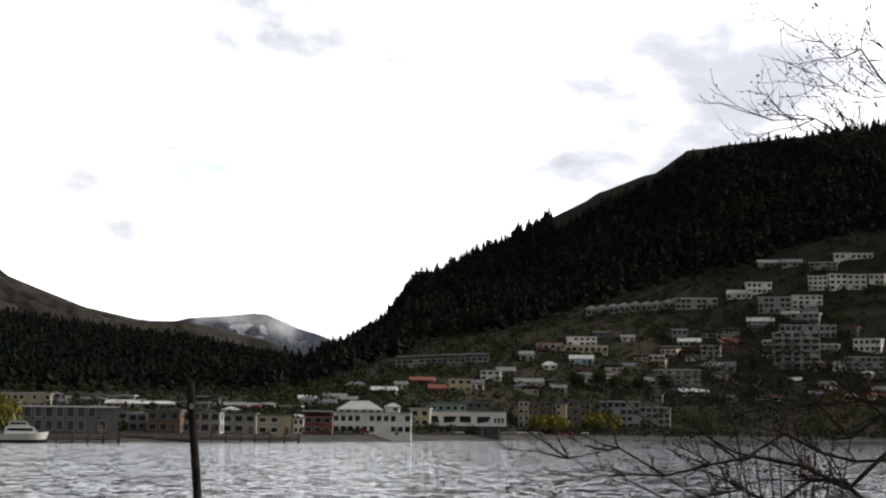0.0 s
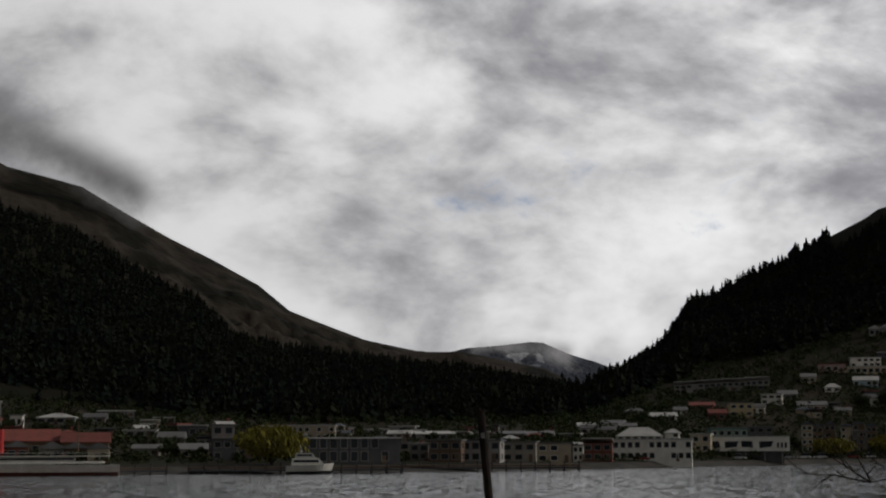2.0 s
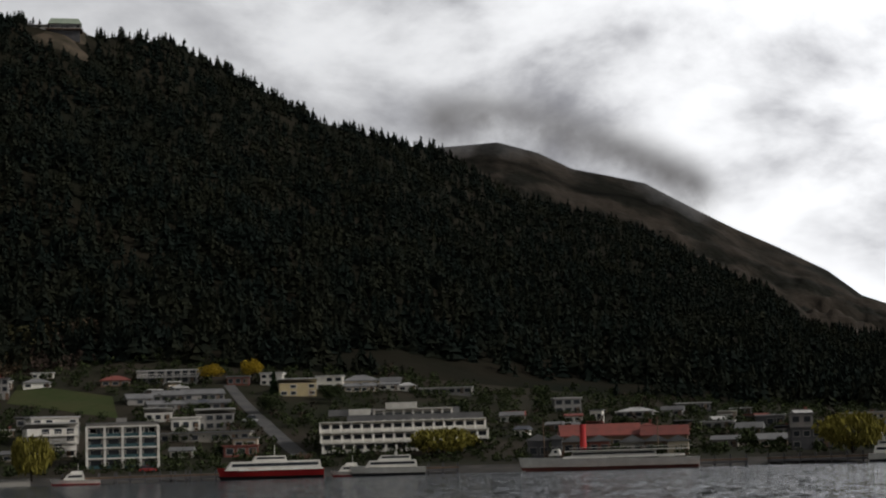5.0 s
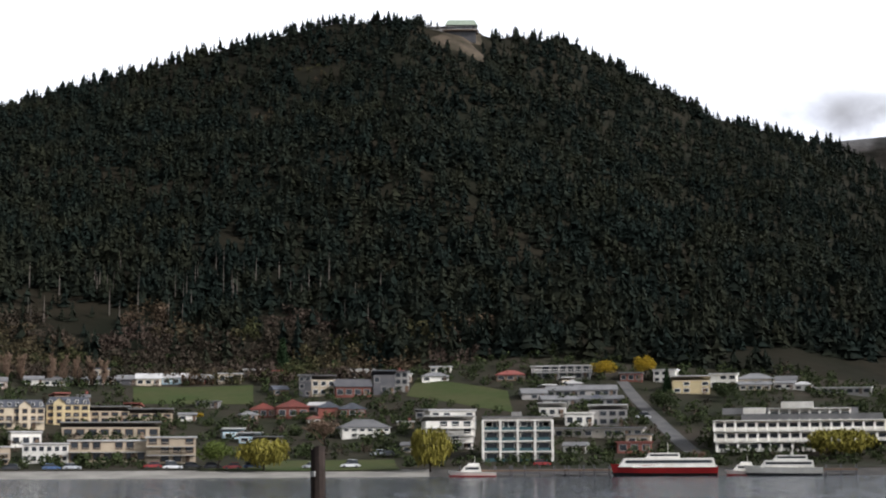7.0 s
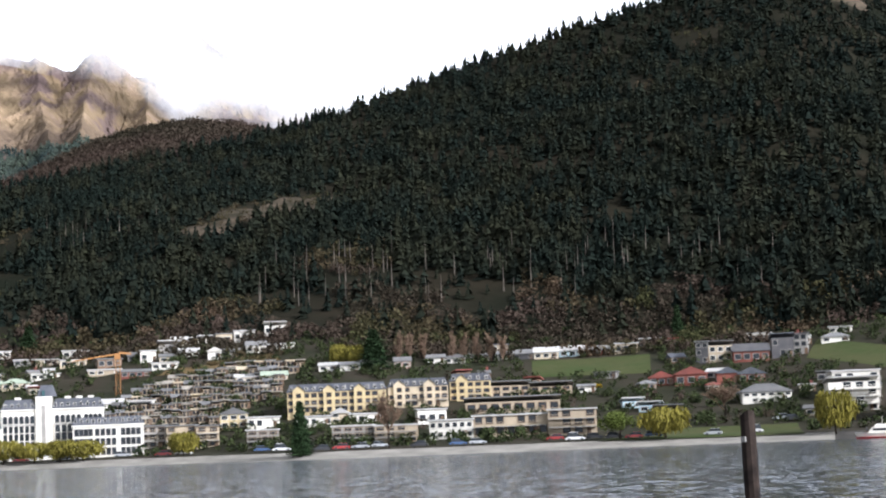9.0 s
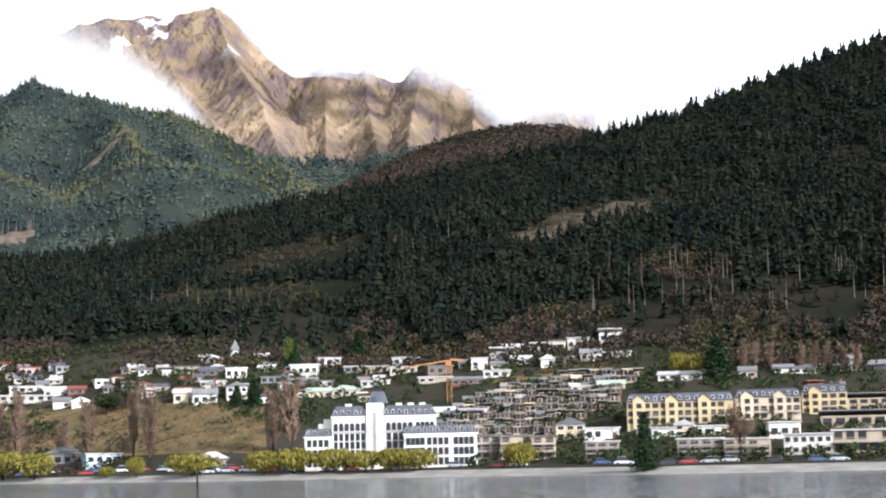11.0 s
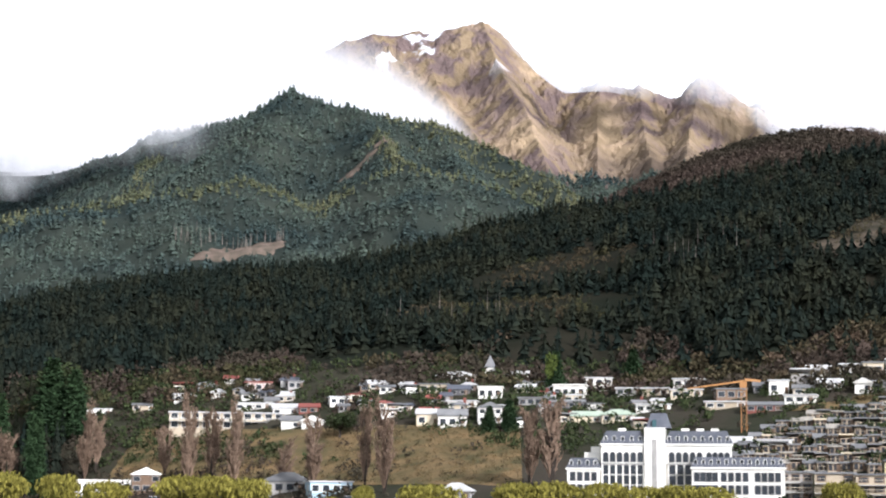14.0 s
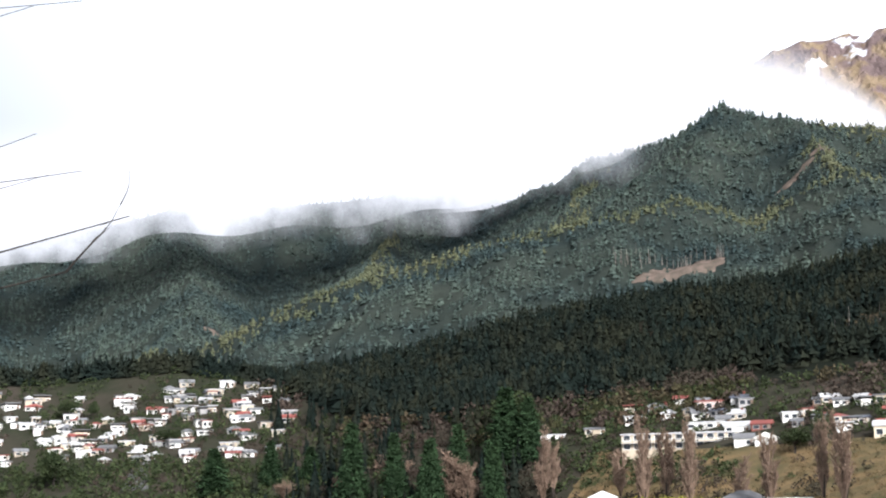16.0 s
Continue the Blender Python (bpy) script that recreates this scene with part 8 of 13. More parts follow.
building(-814.0, -27.1, 74, 2.9, 4.0, 2.1, "gable", "grey", "roof_pale", 1, 2, 1.1, name="suburban_house", label="grey clad single-storey house with a pale metal gabled roof", group="suburb on the far slope", skip=0.3)
building(-842.0, -54.0, 104, 4.1, 4.0, 1.8, "gable", "white", "roof_grey", 1, 2, 1.0, name="suburban_house", label="white-painted single-storey house with a grey gabled roof", group="suburb on the far slope", skip=0.3)
building(-837.6, 26.9, 94, 5.4, 4.3, 1.8, "gable", "grey", "roof_pale", 1, 2, 1.0, name="suburban_house", label="grey clad single-storey house with a pale metal gabled roof", group="suburb on the far slope", skip=0.3)
building(-844.2, -73.2, 85, 4.1, 4.0, 3.0, "flat", "white", "roof_grey", 1, 2, 0.3, name="suburban_house", label="white-painted single-storey house with a grey flat roof", group="suburb on the far slope", skip=0.3)
building(-826.5, 22.9, 103, 4.9, 4.0, 2.5, "flat", "white", "roof_grey", 1, 2, 0.3, name="suburban_house", label="white-painted single-storey house with a grey flat roof", group="suburb on the far slope", skip=0.3)
building(-841.7, -75.8, 81, 3.0, 4.0, 1.8, "gable", "white", "roof_pale", 1, 2, 1.1, name="suburban_house", label="white-painted single-storey house with a pale metal gabled roof", group="suburb on the far slope", skip=0.3)
building(-820.1, -35.9, 98, 3.2, 4.0, 1.8, "mono", "cream", "roof_red", 1, 2, 0.8, name="suburban_house", label="cream single-storey house with a red sloping roof", group="suburb on the far slope", skip=0.3)
building(-885.8, 44.4, 82, 5.1, 4.1, 2.0, "hip", "beige", "roof_red", 1, 2, 1.5, name="suburban_house", label="beige rendered single-storey house with a red hipped roof", group="suburb on the far slope", skip=0.3)
building(-813.5, -40.5, 104, 3.2, 4.0, 1.8, "gable", "cream", "roof_pale", 1, 2, 1.2, name="suburban_house", label="cream single-storey house with a pale metal gabled roof", group="suburb on the far slope", skip=0.3)
building(-815.1, -58.3, 108, 5.1, 4.1, 1.8, "gable", "beige", "roof_grey", 1, 2, 1.3, name="suburban_house", label="beige rendered single-storey house with a grey gabled roof", group="suburb on the far slope", skip=0.3)
building(-881.6, -80.1, 97, 6.1, 4.9, 1.8, "gable", "cream", "roof_grey", 1, 2, 1.2, name="suburban_house", label="cream single-storey house with a grey gabled roof", group="suburb on the far slope", skip=0.3)
building(-847.4, -43.2, 93, 6.3, 5.1, 2.5, "flat", "white", "roof_grey", 1, 2, 0.3, name="suburban_house", label="white-painted single-storey house with a grey flat roof", group="suburb on the far slope", skip=0.3)
building(-797.0, -43.2, 101, 4.5, 4.0, 1.8, "hip", "grey", "roof_pale", 1, 2, 0.9, name="suburban_house", label="grey clad single-storey house with a pale metal hipped roof", group="suburb on the far slope", skip=0.3)
building(-841.7, -40.3, 85, 4.6, 4.0, 1.8, "hip", "white", "roof_red", 1, 2, 1.1, name="suburban_house", label="white-painted single-storey house with a red hipped roof", group="suburb on the far slope", skip=0.3)
building(-817.3, -24.7, 73, 4.2, 4.0, 1.8, "gable", "white", "roof_pale", 1, 2, 1.2, name="suburban_house", label="white-painted single-storey house with a pale metal gabled roof", group="suburb on the far slope", skip=0.3)
building(-833.0, 12.0, 110, 5.0, 4.0, 1.8, "mono", "grey", "roof_grey", 1, 2, 0.8, name="suburban_house", label="grey clad single-storey house with a grey sloping roof", group="suburb on the far slope", skip=0.3)
building(-801.3, -33.0, 84, 5.8, 4.7, 2.8, "flat", "white", "roof_pale", 1, 2, 0.3, name="suburban_house", label="white-painted single-storey house with a pale metal flat roof", group="suburb on the far slope", skip=0.3)
building(-845.9, -20.0, 71, 3.4, 4.0, 1.8, "gable", "grey", "roof_pale", 1, 2, 1.2, name="suburban_house", label="grey clad single-storey house with a pale metal gabled roof", group="suburb on the far slope", skip=0.3)
building(-807.8, 36.5, 107, 4.9, 4.0, 2.5, "flat", "beige", "roof_grey", 1, 2, 0.3, name="suburban_house", label="beige rendered single-storey house with a grey flat roof", group="suburb on the far slope", skip=0.3)
building(-827.6, -69.4, 106, 3.5, 4.0, 1.8, "gable", "white", "roof_pale", 1, 2, 1.1, name="suburban_house", label="white-painted single-storey house with a pale metal gabled roof", group="suburb on the far slope", skip=0.3)
building(-831.3, -14.8, 105, 5.2, 4.1, 2.0, "flat", "white", "roof_grey", 1, 2, 0.3, name="suburban_house", label="white-painted single-storey house with a grey flat roof", group="suburb on the far slope", skip=0.3)
building(-804.4, -62.3, 117, 3.7, 4.0, 1.8, "flat", "white", "roof_grey", 1, 2, 0.3, name="suburban_house", label="white-painted single-storey house with a grey flat roof", group="suburb on the far slope", skip=0.3)
building(-777.5, 24.4, 87, 5.8, 4.6, 1.8, "gable", "white", "roof_red", 1, 2, 0.9, name="suburban_house", label="white-painted single-storey house with a red gabled roof", group="suburb on the far slope", skip=0.3)
building(-780.5, 24.8, 80, 5.0, 4.0, 1.8, "gable", "white", "roof_pale", 1, 2, 1.0, name="suburban_house", label="white-painted single-storey house with a pale metal gabled roof", group="suburb on the far slope", skip=0.3)
building(-825.1, -36.1, 119, 5.8, 4.7, 2.0, "mono", "cream", "roof_grey", 1, 2, 1.0, name="suburban_house", label="cream single-storey house with a grey sloping roof", group="suburb on the far slope", skip=0.3)
building(-839.8, 36.8, 85, 4.7, 4.0, 1.9, "mono", "white", "roof_red", 1, 2, 0.9, name="suburban_house", label="white-painted single-storey house with a red sloping roof", group="suburb on the far slope", skip=0.3)
building(-874.9, -64.1, 108, 3.1, 4.0, 2.3, "hip", "beige", "roof_pale", 1, 2, 1.2, name="suburban_house", label="beige rendered single-storey house with a pale metal hipped roof", group="suburb on the far slope", skip=0.3)
building(-834.3, -1.3, 107, 4.3, 4.0, 2.3, "flat", "grey", "roof_grey", 1, 2, 0.3, name="suburban_house", label="grey clad single-storey house with a grey flat roof", group="suburb on the far slope", skip=0.3)
building(-830.6, 28.6, 90, 4.6, 4.0, 2.9, "flat", "cream", "roof_pale", 1, 2, 0.3, name="suburban_house", label="cream single-storey house with a pale metal flat roof", group="suburb on the far slope", skip=0.3)
building(-843.6, 28.2, 96, 4.2, 4.0, 1.8, "mono", "white", "roof_grey", 1, 2, 0.9, name="suburban_house", label="white-painted single-storey house with a grey sloping roof", group="suburb on the far slope", skip=0.3)
building(-854.1, -68.0, 120, 4.5, 4.0, 1.8, "flat", "white", "roof_pale", 1, 2, 0.3, name="suburban_house", label="white-painted single-storey house with a pale metal flat roof", group="suburb on the far slope", skip=0.3)
building(-775.7, 31.0, 112, 4.4, 4.0, 1.8, "gable", "white", "roof_grey", 1, 2, 1.0, name="suburban_house", label="white-painted single-storey house with a grey gabled roof", group="suburb on the far slope", skip=0.3)
building(-843.4, -50.9, 113, 5.2, 4.2, 1.8, "gable", "beige", "roof_grey", 1, 2, 1.0, name="suburban_house", label="beige rendered single-storey house with a grey gabled roof", group="suburb on the far slope", skip=0.3)
building(-822.4, -49.5, 83, 6.0, 4.8, 1.8, "gable", "white", "roof_pale", 1, 2, 1.4, name="suburban_house", label="white-painted single-storey house with a pale metal gabled roof", group="suburb on the far slope", skip=0.3)
building(-784.8, 8.7, 84, 5.1, 4.1, 1.8, "gable", "white", "roof_grey", 1, 2, 1.1, name="suburban_house", label="white-painted single-storey house with a grey gabled roof", group="suburb on the far slope", skip=0.3)
building(-795.5, -10.8, 113, 4.6, 4.0, 2.7, "flat", "white", "roof_pale", 1, 2, 0.3, name="suburban_house", label="white-painted single-storey house with a pale metal flat roof", group="suburb on the far slope", skip=0.3)
building(-851.7, -21.5, 77, 5.2, 4.1, 1.8, "mono", "white", "roof_pale", 1, 2, 0.8, name="suburban_house", label="white-painted single-storey house with a pale metal sloping roof", group="suburb on the far slope", skip=0.3)
building(-789.4, 22.1, 68, 6.3, 5.0, 1.9, "flat", "cream", "roof_pale", 1, 2, 0.3, name="suburban_house", label="cream single-storey house with a pale metal flat roof", group="suburb on the far slope", skip=0.3)
building(-875.7, -58.7, 105, 6.6, 5.3, 1.8, "mono", "beige", "roof_grey", 1, 3, 0.9, name="suburban_house", label="beige rendered single-storey house with a grey sloping roof", group="suburb on the far slope", skip=0.3)
building(-790.2, -24.5, 77, 3.1, 4.0, 1.8, "hip", "beige", "roof_pale", 1, 2, 1.1, name="suburban_house", label="beige rendered single-storey house with a pale metal hipped roof", group="suburb on the far slope", skip=0.3)
building(-846.3, -65.9, 86, 3.0, 4.0, 2.2, "flat", "white", "roof_grey", 1, 2, 0.3, name="suburban_house", label="white-painted single-storey house with a grey flat roof", group="suburb on the far slope", skip=0.3)
building(-842.5, -42.3, 108, 4.6, 4.0, 1.8, "flat", "beige", "roof_grey", 1, 2, 0.3, name="suburban_house", label="beige rendered single-storey house with a grey flat roof", group="suburb on the far slope", skip=0.3)
building(-808.9, 45.4, 92, 5.8, 4.6, 2.9, "flat", "grey", "roof_pale", 1, 2, 0.3, name="suburban_house", label="grey clad single-storey house with a pale metal flat roof", group="suburb on the far slope", skip=0.3)
building(-835.8, -54.9, 103, 3.4, 4.0, 2.9, "flat", "white", "roof_pale", 1, 2, 0.3, name="suburban_house", label="white-painted single-storey house with a pale metal flat roof", group="suburb on the far slope", skip=0.3)
building(-775.8, 39.1, 69, 5.1, 4.0, 1.8, "gable", "white", "roof_grey", 1, 2, 0.8, name="suburban_house", label="white-painted single-storey house with a grey gabled roof", group="suburb on the far slope", skip=0.3)
building(-845.0, 10.9, 75, 5.1, 4.1, 1.8, "gable", "grey", "roof_pale", 1, 2, 1.3, name="suburban_house", label="grey clad single-storey house with a pale metal gabled roof", group="suburb on the far slope", skip=0.3)
building(-778.6, 29.5, 77, 3.4, 4.0, 1.9, "flat", "beige", "roof_pale", 1, 2, 0.3, name="suburban_house", label="beige rendered single-storey house with a pale metal flat roof", group="suburb on the far slope", skip=0.3)
building(-827.7, 32.3, 109, 5.4, 4.3, 1.8, "gable", "white", "roof_grey", 1, 2, 1.1, name="suburban_house", label="white-painted single-storey house with a grey gabled roof", group="suburb on the far slope", skip=0.3)
building(-853.2, 14.9, 87, 5.9, 4.8, 2.9, "flat", "beige", "roof_pale", 1, 2, 0.3, name="suburban_house", label="beige rendered single-storey house with a pale metal flat roof", group="suburb on the far slope", skip=0.3)
building(-816.1, 13.2, 104, 3.8, 4.0, 2.7, "flat", "white", "roof_red", 1, 2, 0.3, name="suburban_house", label="white-painted single-storey house with a red flat roof", group="suburb on the far slope", skip=0.3)
building(-836.1, -44.9, 85, 5.3, 4.2, 1.8, "hip", "white", "roof_pale", 1, 2, 1.4, name="suburban_house", label="white-painted single-storey house with a pale metal hipped roof", group="suburb on the far slope", skip=0.3)
building(-802.6, 27.3, 108, 5.4, 4.3, 1.8, "gable", "white", "roof_red", 1, 2, 1.0, name="suburban_house", label="white-painted single-storey house with a red gabled roof", group="suburb on the far slope", skip=0.3)
building(-1305.8, 52.5, 107, 6.0, 4.8, 1.9, "hip", "white", "roof_pale", 1, 2, 1.5, label="white-painted single-storey house with a pale metal hipped roof", skip=0.3)
building(-1305.8, 60.1, 88, 6.0, 4.8, 1.9, "hip", "white", "roof_pale", 1, 2, 1.5, label="white-painted single-storey house with a pale metal hipped roof", skip=0.3)
building(-1305.7, 67.6, 81, 6.0, 4.8, 1.9, "hip", "white", "roof_pale", 1, 2, 1.5, label="white-painted single-storey house with a pale metal hipped roof", skip=0.3)
building(-1305.9, 45.0, 92, 6.0, 4.8, 1.9, "hip", "white", "roof_pale", 1, 2, 1.5, label="white-painted single-storey house with a pale metal hipped roof", skip=0.3)
building(-1305.8, 39.3, 94, 6.0, 4.8, 1.9, "hip", "white", "roof_pale", 1, 2, 1.5, label="white-painted single-storey house with a pale metal hipped roof", skip=0.3)
# smaller houses filling the slopes
building(129.2, 817.9, 5, 6.7, 5.3, 2.2, "mono", "white", "roof_pale", 1, 3, 1.1, name="cottage", label="white-painted single-storey house with a pale metal sloping roof", group="cottages on the right-hand hill", skip=0.2)
building(105.6, 764.7, 11, 7.9, 6.3, 2.0, "gable", "grey", "roof_pale", 1, 3, 1.6, name="cottage", label="grey clad single-storey house with a pale metal gabled roof", group="cottages on the right-hand hill", skip=0.2)
building(90.7, 770.7, -16, 7.7, 6.1, 2.1, "gable", "grey", "roof_pale", 1, 3, 1.7, name="cottage", label="grey clad single-storey house with a pale metal gabled roof", group="cottages on the right-hand hill", skip=0.2)
building(96.6, 764.9, -12, 5.9, 4.7, 1.8, "gable", "grey", "roof_slate", 1, 2, 1.5, name="cottage", label="grey clad single-storey house with a slate gabled roof", group="cottages on the right-hand hill", skip=0.2)
building(118.6, 791.2, 2, 8.0, 6.4, 1.8, "hip", "dark", "roof_pale", 1, 3, 1.4, name="cottage", label="dark clad single-storey house with a pale metal hipped roof", group="cottages on the right-hand hill", skip=0.2)
building(88.3, 794.1, 1, 6.3, 5.0, 1.8, "mono", "beige", "roof_red", 1, 2, 0.9, name="cottage", label="beige rendered single-storey house with a red sloping roof", group="cottages on the right-hand hill", skip=0.2)
building(140.4, 762.2, -24, 6.2, 4.9, 1.8, "hip", "white", "roof_red", 1, 2, 1.3, name="cottage", label="white-painted single-storey house with a red hipped roof", group="cottages on the right-hand hill", skip=0.2)
building(154.8, 799.1, -14, 5.5, 4.4, 2.3, "gable", "cream", "roof_slate", 1, 2, 1.6, name="cottage", label="cream single-storey house with a slate gabled roof", group="cottages on the right-hand hill", skip=0.2)
building(111.9, 800.2, 5, 6.2, 5.0, 2.0, "gable", "cream", "roof_slate", 1, 2, 1.6, name="cottage", label="cream single-storey house with a slate gabled roof", group="cottages on the right-hand hill", skip=0.2, chimney=True)
building(61.2, 758.5, 11, 5.3, 4.3, 3.5, "flat", "dark", "roof_red", 1, 2, 0.3, name="cottage", label="dark clad single-storey house with a red flat roof", group="cottages on the right-hand hill", skip=0.2)
building(185.0, 812.2, -32, 7.1, 5.7, 3.4, "flat", "dark", "roof_red", 1, 3, 0.3, name="cottage", label="dark clad single-storey house with a red flat roof", group="cottages on the right-hand hill", skip=0.2)
building(111.4, 802.3, 13, 6.8, 5.5, 2.6, "mono", "dark", "roof_red", 1, 3, 1.2, name="cottage", label="dark clad single-storey house with a red sloping roof", group="cottages on the right-hand hill", skip=0.2)
building(44.2, 731.7, 8, 5.6, 4.5, 2.1, "mono", "grey", "roof_grey", 1, 2, 1.0, name="cottage", label="grey clad single-storey house with a grey sloping roof", group="cottages on the right-hand hill", skip=0.2)
building(184.3, 779.5, -30, 5.1, 4.1, 1.8, "hip", "beige", "roof_pale", 1, 2, 1.2, name="cottage", label="beige rendered single-storey house with a pale metal hipped roof", group="cottages on the right-hand hill", skip=0.2)
building(35.7, 713.1, 5, 5.8, 4.6, 2.2, "mono", "beige", "roof_slate", 1, 2, 1.1, name="cottage", label="beige rendered single-storey house with a slate sloping roof", group="cottages on the right-hand hill", skip=0.2, chimney=True)
building(171.5, 799.8, -34, 5.9, 4.7, 1.9, "hip", "dark", "roof_grey", 1, 2, 1.6, name="cottage", label="dark clad single-storey house with a grey hipped roof", group="cottages on the right-hand hill", skip=0.2)
building(146.1, 798.7, -23, 7.5, 6.0, 1.9, "mono", "white", "roof_red", 1, 3, 1.0, name="cottage", label="white-painted single-storey house with a red sloping roof", group="cottages on the right-hand hill", skip=0.2)
building(170.2, 830.7, -26, 6.3, 5.0, 2.5, "gable", "white", "roof_slate", 1, 2, 1.7, name="cottage", label="white-painted single-storey house with a slate gabled roof", group="cottages on the right-hand hill", skip=0.2, chimney=True)
building(134.9, 762.2, 11, 6.8, 5.5, 2.1, "mono", "grey", "roof_grey", 1, 3, 1.0, name="cottage", label="grey clad single-storey house with a grey sloping roof", group="cottages on the right-hand hill", skip=0.2)
building(166.0, 771.3, -7, 7.6, 6.1, 2.0, "gable", "white", "roof_slate", 1, 3, 1.6, name="cottage", label="white-painted single-storey house with a slate gabled roof", group="cottages on the right-hand hill", skip=0.2)
building(132.7, 822.4, -13, 6.9, 5.5, 2.4, "mono", "grey", "roof_grey", 1, 3, 1.2, name="cottage", label="grey clad single-storey house with a grey sloping roof", group="cottages on the right-hand hill", skip=0.2)
building(155.0, 805.2, 7, 5.5, 4.4, 1.8, "gable", "cream", "roof_grey", 1, 2, 1.5, name="cottage", label="cream single-storey house with a grey gabled roof", group="cottages on the right-hand hill", skip=0.2)
building(92.2, 765.5, -1, 4.7, 4.0, 1.8, "gable", "beige", "roof_slate", 1, 2, 1.3, name="cottage", label="beige rendered single-storey house with a slate gabled roof", group="cottages on the right-hand hill", skip=0.2)
building(161.0, 831.6, -32, 7.6, 6.1, 2.1, "gable", "beige", "roof_pale", 1, 3, 1.7, name="cottage", label="beige rendered single-storey house with a pale metal gabled roof", group="cottages on the right-hand hill", skip=0.2)
building(104.6, 781.0, -22, 6.5, 5.2, 2.0, "hip", "grey", "roof_slate", 1, 2, 1.6, name="cottage", label="grey clad single-storey house with a slate hipped roof", group="cottages on the right-hand hill", skip=0.2)
building(123.0, 822.9, -9, 7.2, 5.8, 2.5, "mono", "grey", "roof_slate", 1, 3, 1.2, name="cottage", label="grey clad single-storey house with a slate sloping roof", group="cottages on the right-hand hill", skip=0.2)
building(123.5, 760.0, 7, 5.1, 4.1, 1.8, "gable", "cream", "roof_slate", 1, 2, 1.3, name="cottage", label="cream single-storey house with a slate gabled roof", group="cottages on the right-hand hill", skip=0.2, chimney=True)
building(120.9, 782.7, -29, 7.8, 6.3, 1.9, "hip", "cream", "roof_slate", 1, 3, 1.6, name="cottage", label="cream single-storey house with a slate hipped roof", group="cottages on the right-hand hill", skip=0.2, chimney=True)
building(152.9, 776.1, -6, 5.0, 4.0, 1.8, "gable", "grey", "roof_pale", 1, 2, 1.4, name="cottage", label="grey clad single-storey house with a pale metal gabled roof", group="cottages on the right-hand hill", skip=0.2, chimney=True)
building(147.5, 810.7, -11, 5.2, 4.2, 1.8, "hip", "cream", "roof_pale", 1, 2, 1.4, name="cottage", label="cream single-storey house with a pale metal hipped roof", group="cottages on the right-hand hill", skip=0.2, chimney=True)
building(159.5, 764.5, 1, 5.3, 4.2, 1.8, "gable", "dark", "roof_slate", 1, 2, 1.4, name="cottage", label="dark clad single-storey house with a slate gabled roof", group="cottages on the right-hand hill", skip=0.2)
building(168.2, 826.0, -14, 5.6, 4.5, 2.6, "hip", "beige", "roof_pale", 1, 2, 1.6, name="cottage", label="beige rendered single-storey house with a pale metal hipped roof", group="cottages on the right-hand hill", skip=0.2)
building(81.3, 778.8, 4, 5.2, 4.2, 2.6, "gable", "beige", "roof_slate", 1, 2, 1.5, name="cottage", label="beige rendered single-storey house with a slate gabled roof", group="cottages on the right-hand hill", skip=0.2, chimney=True)
building(135.7, 773.2, -31, 5.8, 4.7, 2.0, "mono", "cream", "roof_grey", 1, 2, 1.0, name="cottage", label="cream single-storey house with a grey sloping roof", group="cottages on the right-hand hill", skip=0.2)
building(90.2, 754.6, -14, 5.3, 4.2, 3.6, "flat", "grey", "roof_grey", 1, 2, 0.3, name="cottage", label="grey clad single-storey house with a grey flat roof", group="cottages on the right-hand hill", skip=0.2)
building(31.2, 715.3, -12, 5.7, 4.6, 1.8, "hip", "beige", "roof_slate", 1, 2, 1.3, name="cottage", label="beige rendered single-storey house with a slate hipped roof", group="cottages on the right-hand hill", skip=0.2)
building(155.9, 816.2, -33, 8.2, 6.6, 2.0, "gable", "white", "roof_slate", 1, 3, 1.6, name="cottage", label="white-painted single-storey house with a slate gabled roof", group="cottages on the right-hand hill", skip=0.2, chimney=True)
building(74.3, 773.4, 7, 7.8, 6.3, 2.3, "mono", "beige", "roof_grey", 1, 3, 1.1, name="cottage", label="beige rendered single-storey house with a grey sloping roof", group="cottages on the right-hand hill", skip=0.2)
building(96.5, 793.2, -19, 5.0, 4.0, 3.4, "flat", "cream", "roof_slate", 1, 2, 0.3, name="cottage", label="cream single-storey house with a slate flat roof", group="cottages on the right-hand hill", skip=0.2)
building(165.7, 788.8, 9, 6.2, 4.9, 1.8, "gable", "cream", "roof_red", 1, 2, 1.3, name="cottage", label="cream single-storey house with a red gabled roof", group="cottages on the right-hand hill", skip=0.2, chimney=True)
building(168.0, 816.9, -14, 5.2, 4.2, 2.9, "flat", "white", "roof_grey", 1, 2, 0.3, name="cottage", label="white-painted single-storey house with a grey flat roof", group="cottages on the right-hand hill", skip=0.2, chimney=True)
building(163.8, 786.1, -10, 6.4, 5.1, 2.4, "mono", "grey", "roof_grey", 1, 2, 1.1, name="cottage", label="grey clad single-storey house with a grey sloping roof", group="cottages on the right-hand hill", skip=0.2, chimney=True)
building(184.8, 761.9, 7, 7.3, 5.8, 1.8, "hip", "cream", "roof_red", 1, 3, 1.3, name="cottage", label="cream single-storey house with a red hipped roof", group="cottages on the right-hand hill", skip=0.2)
building(164.5, 821.7, -10, 8.3, 6.7, 2.2, "mono", "dark", "roof_slate", 1, 3, 1.1, name="cottage", label="dark clad single-storey house with a slate sloping roof", group="cottages on the right-hand hill", skip=0.2)
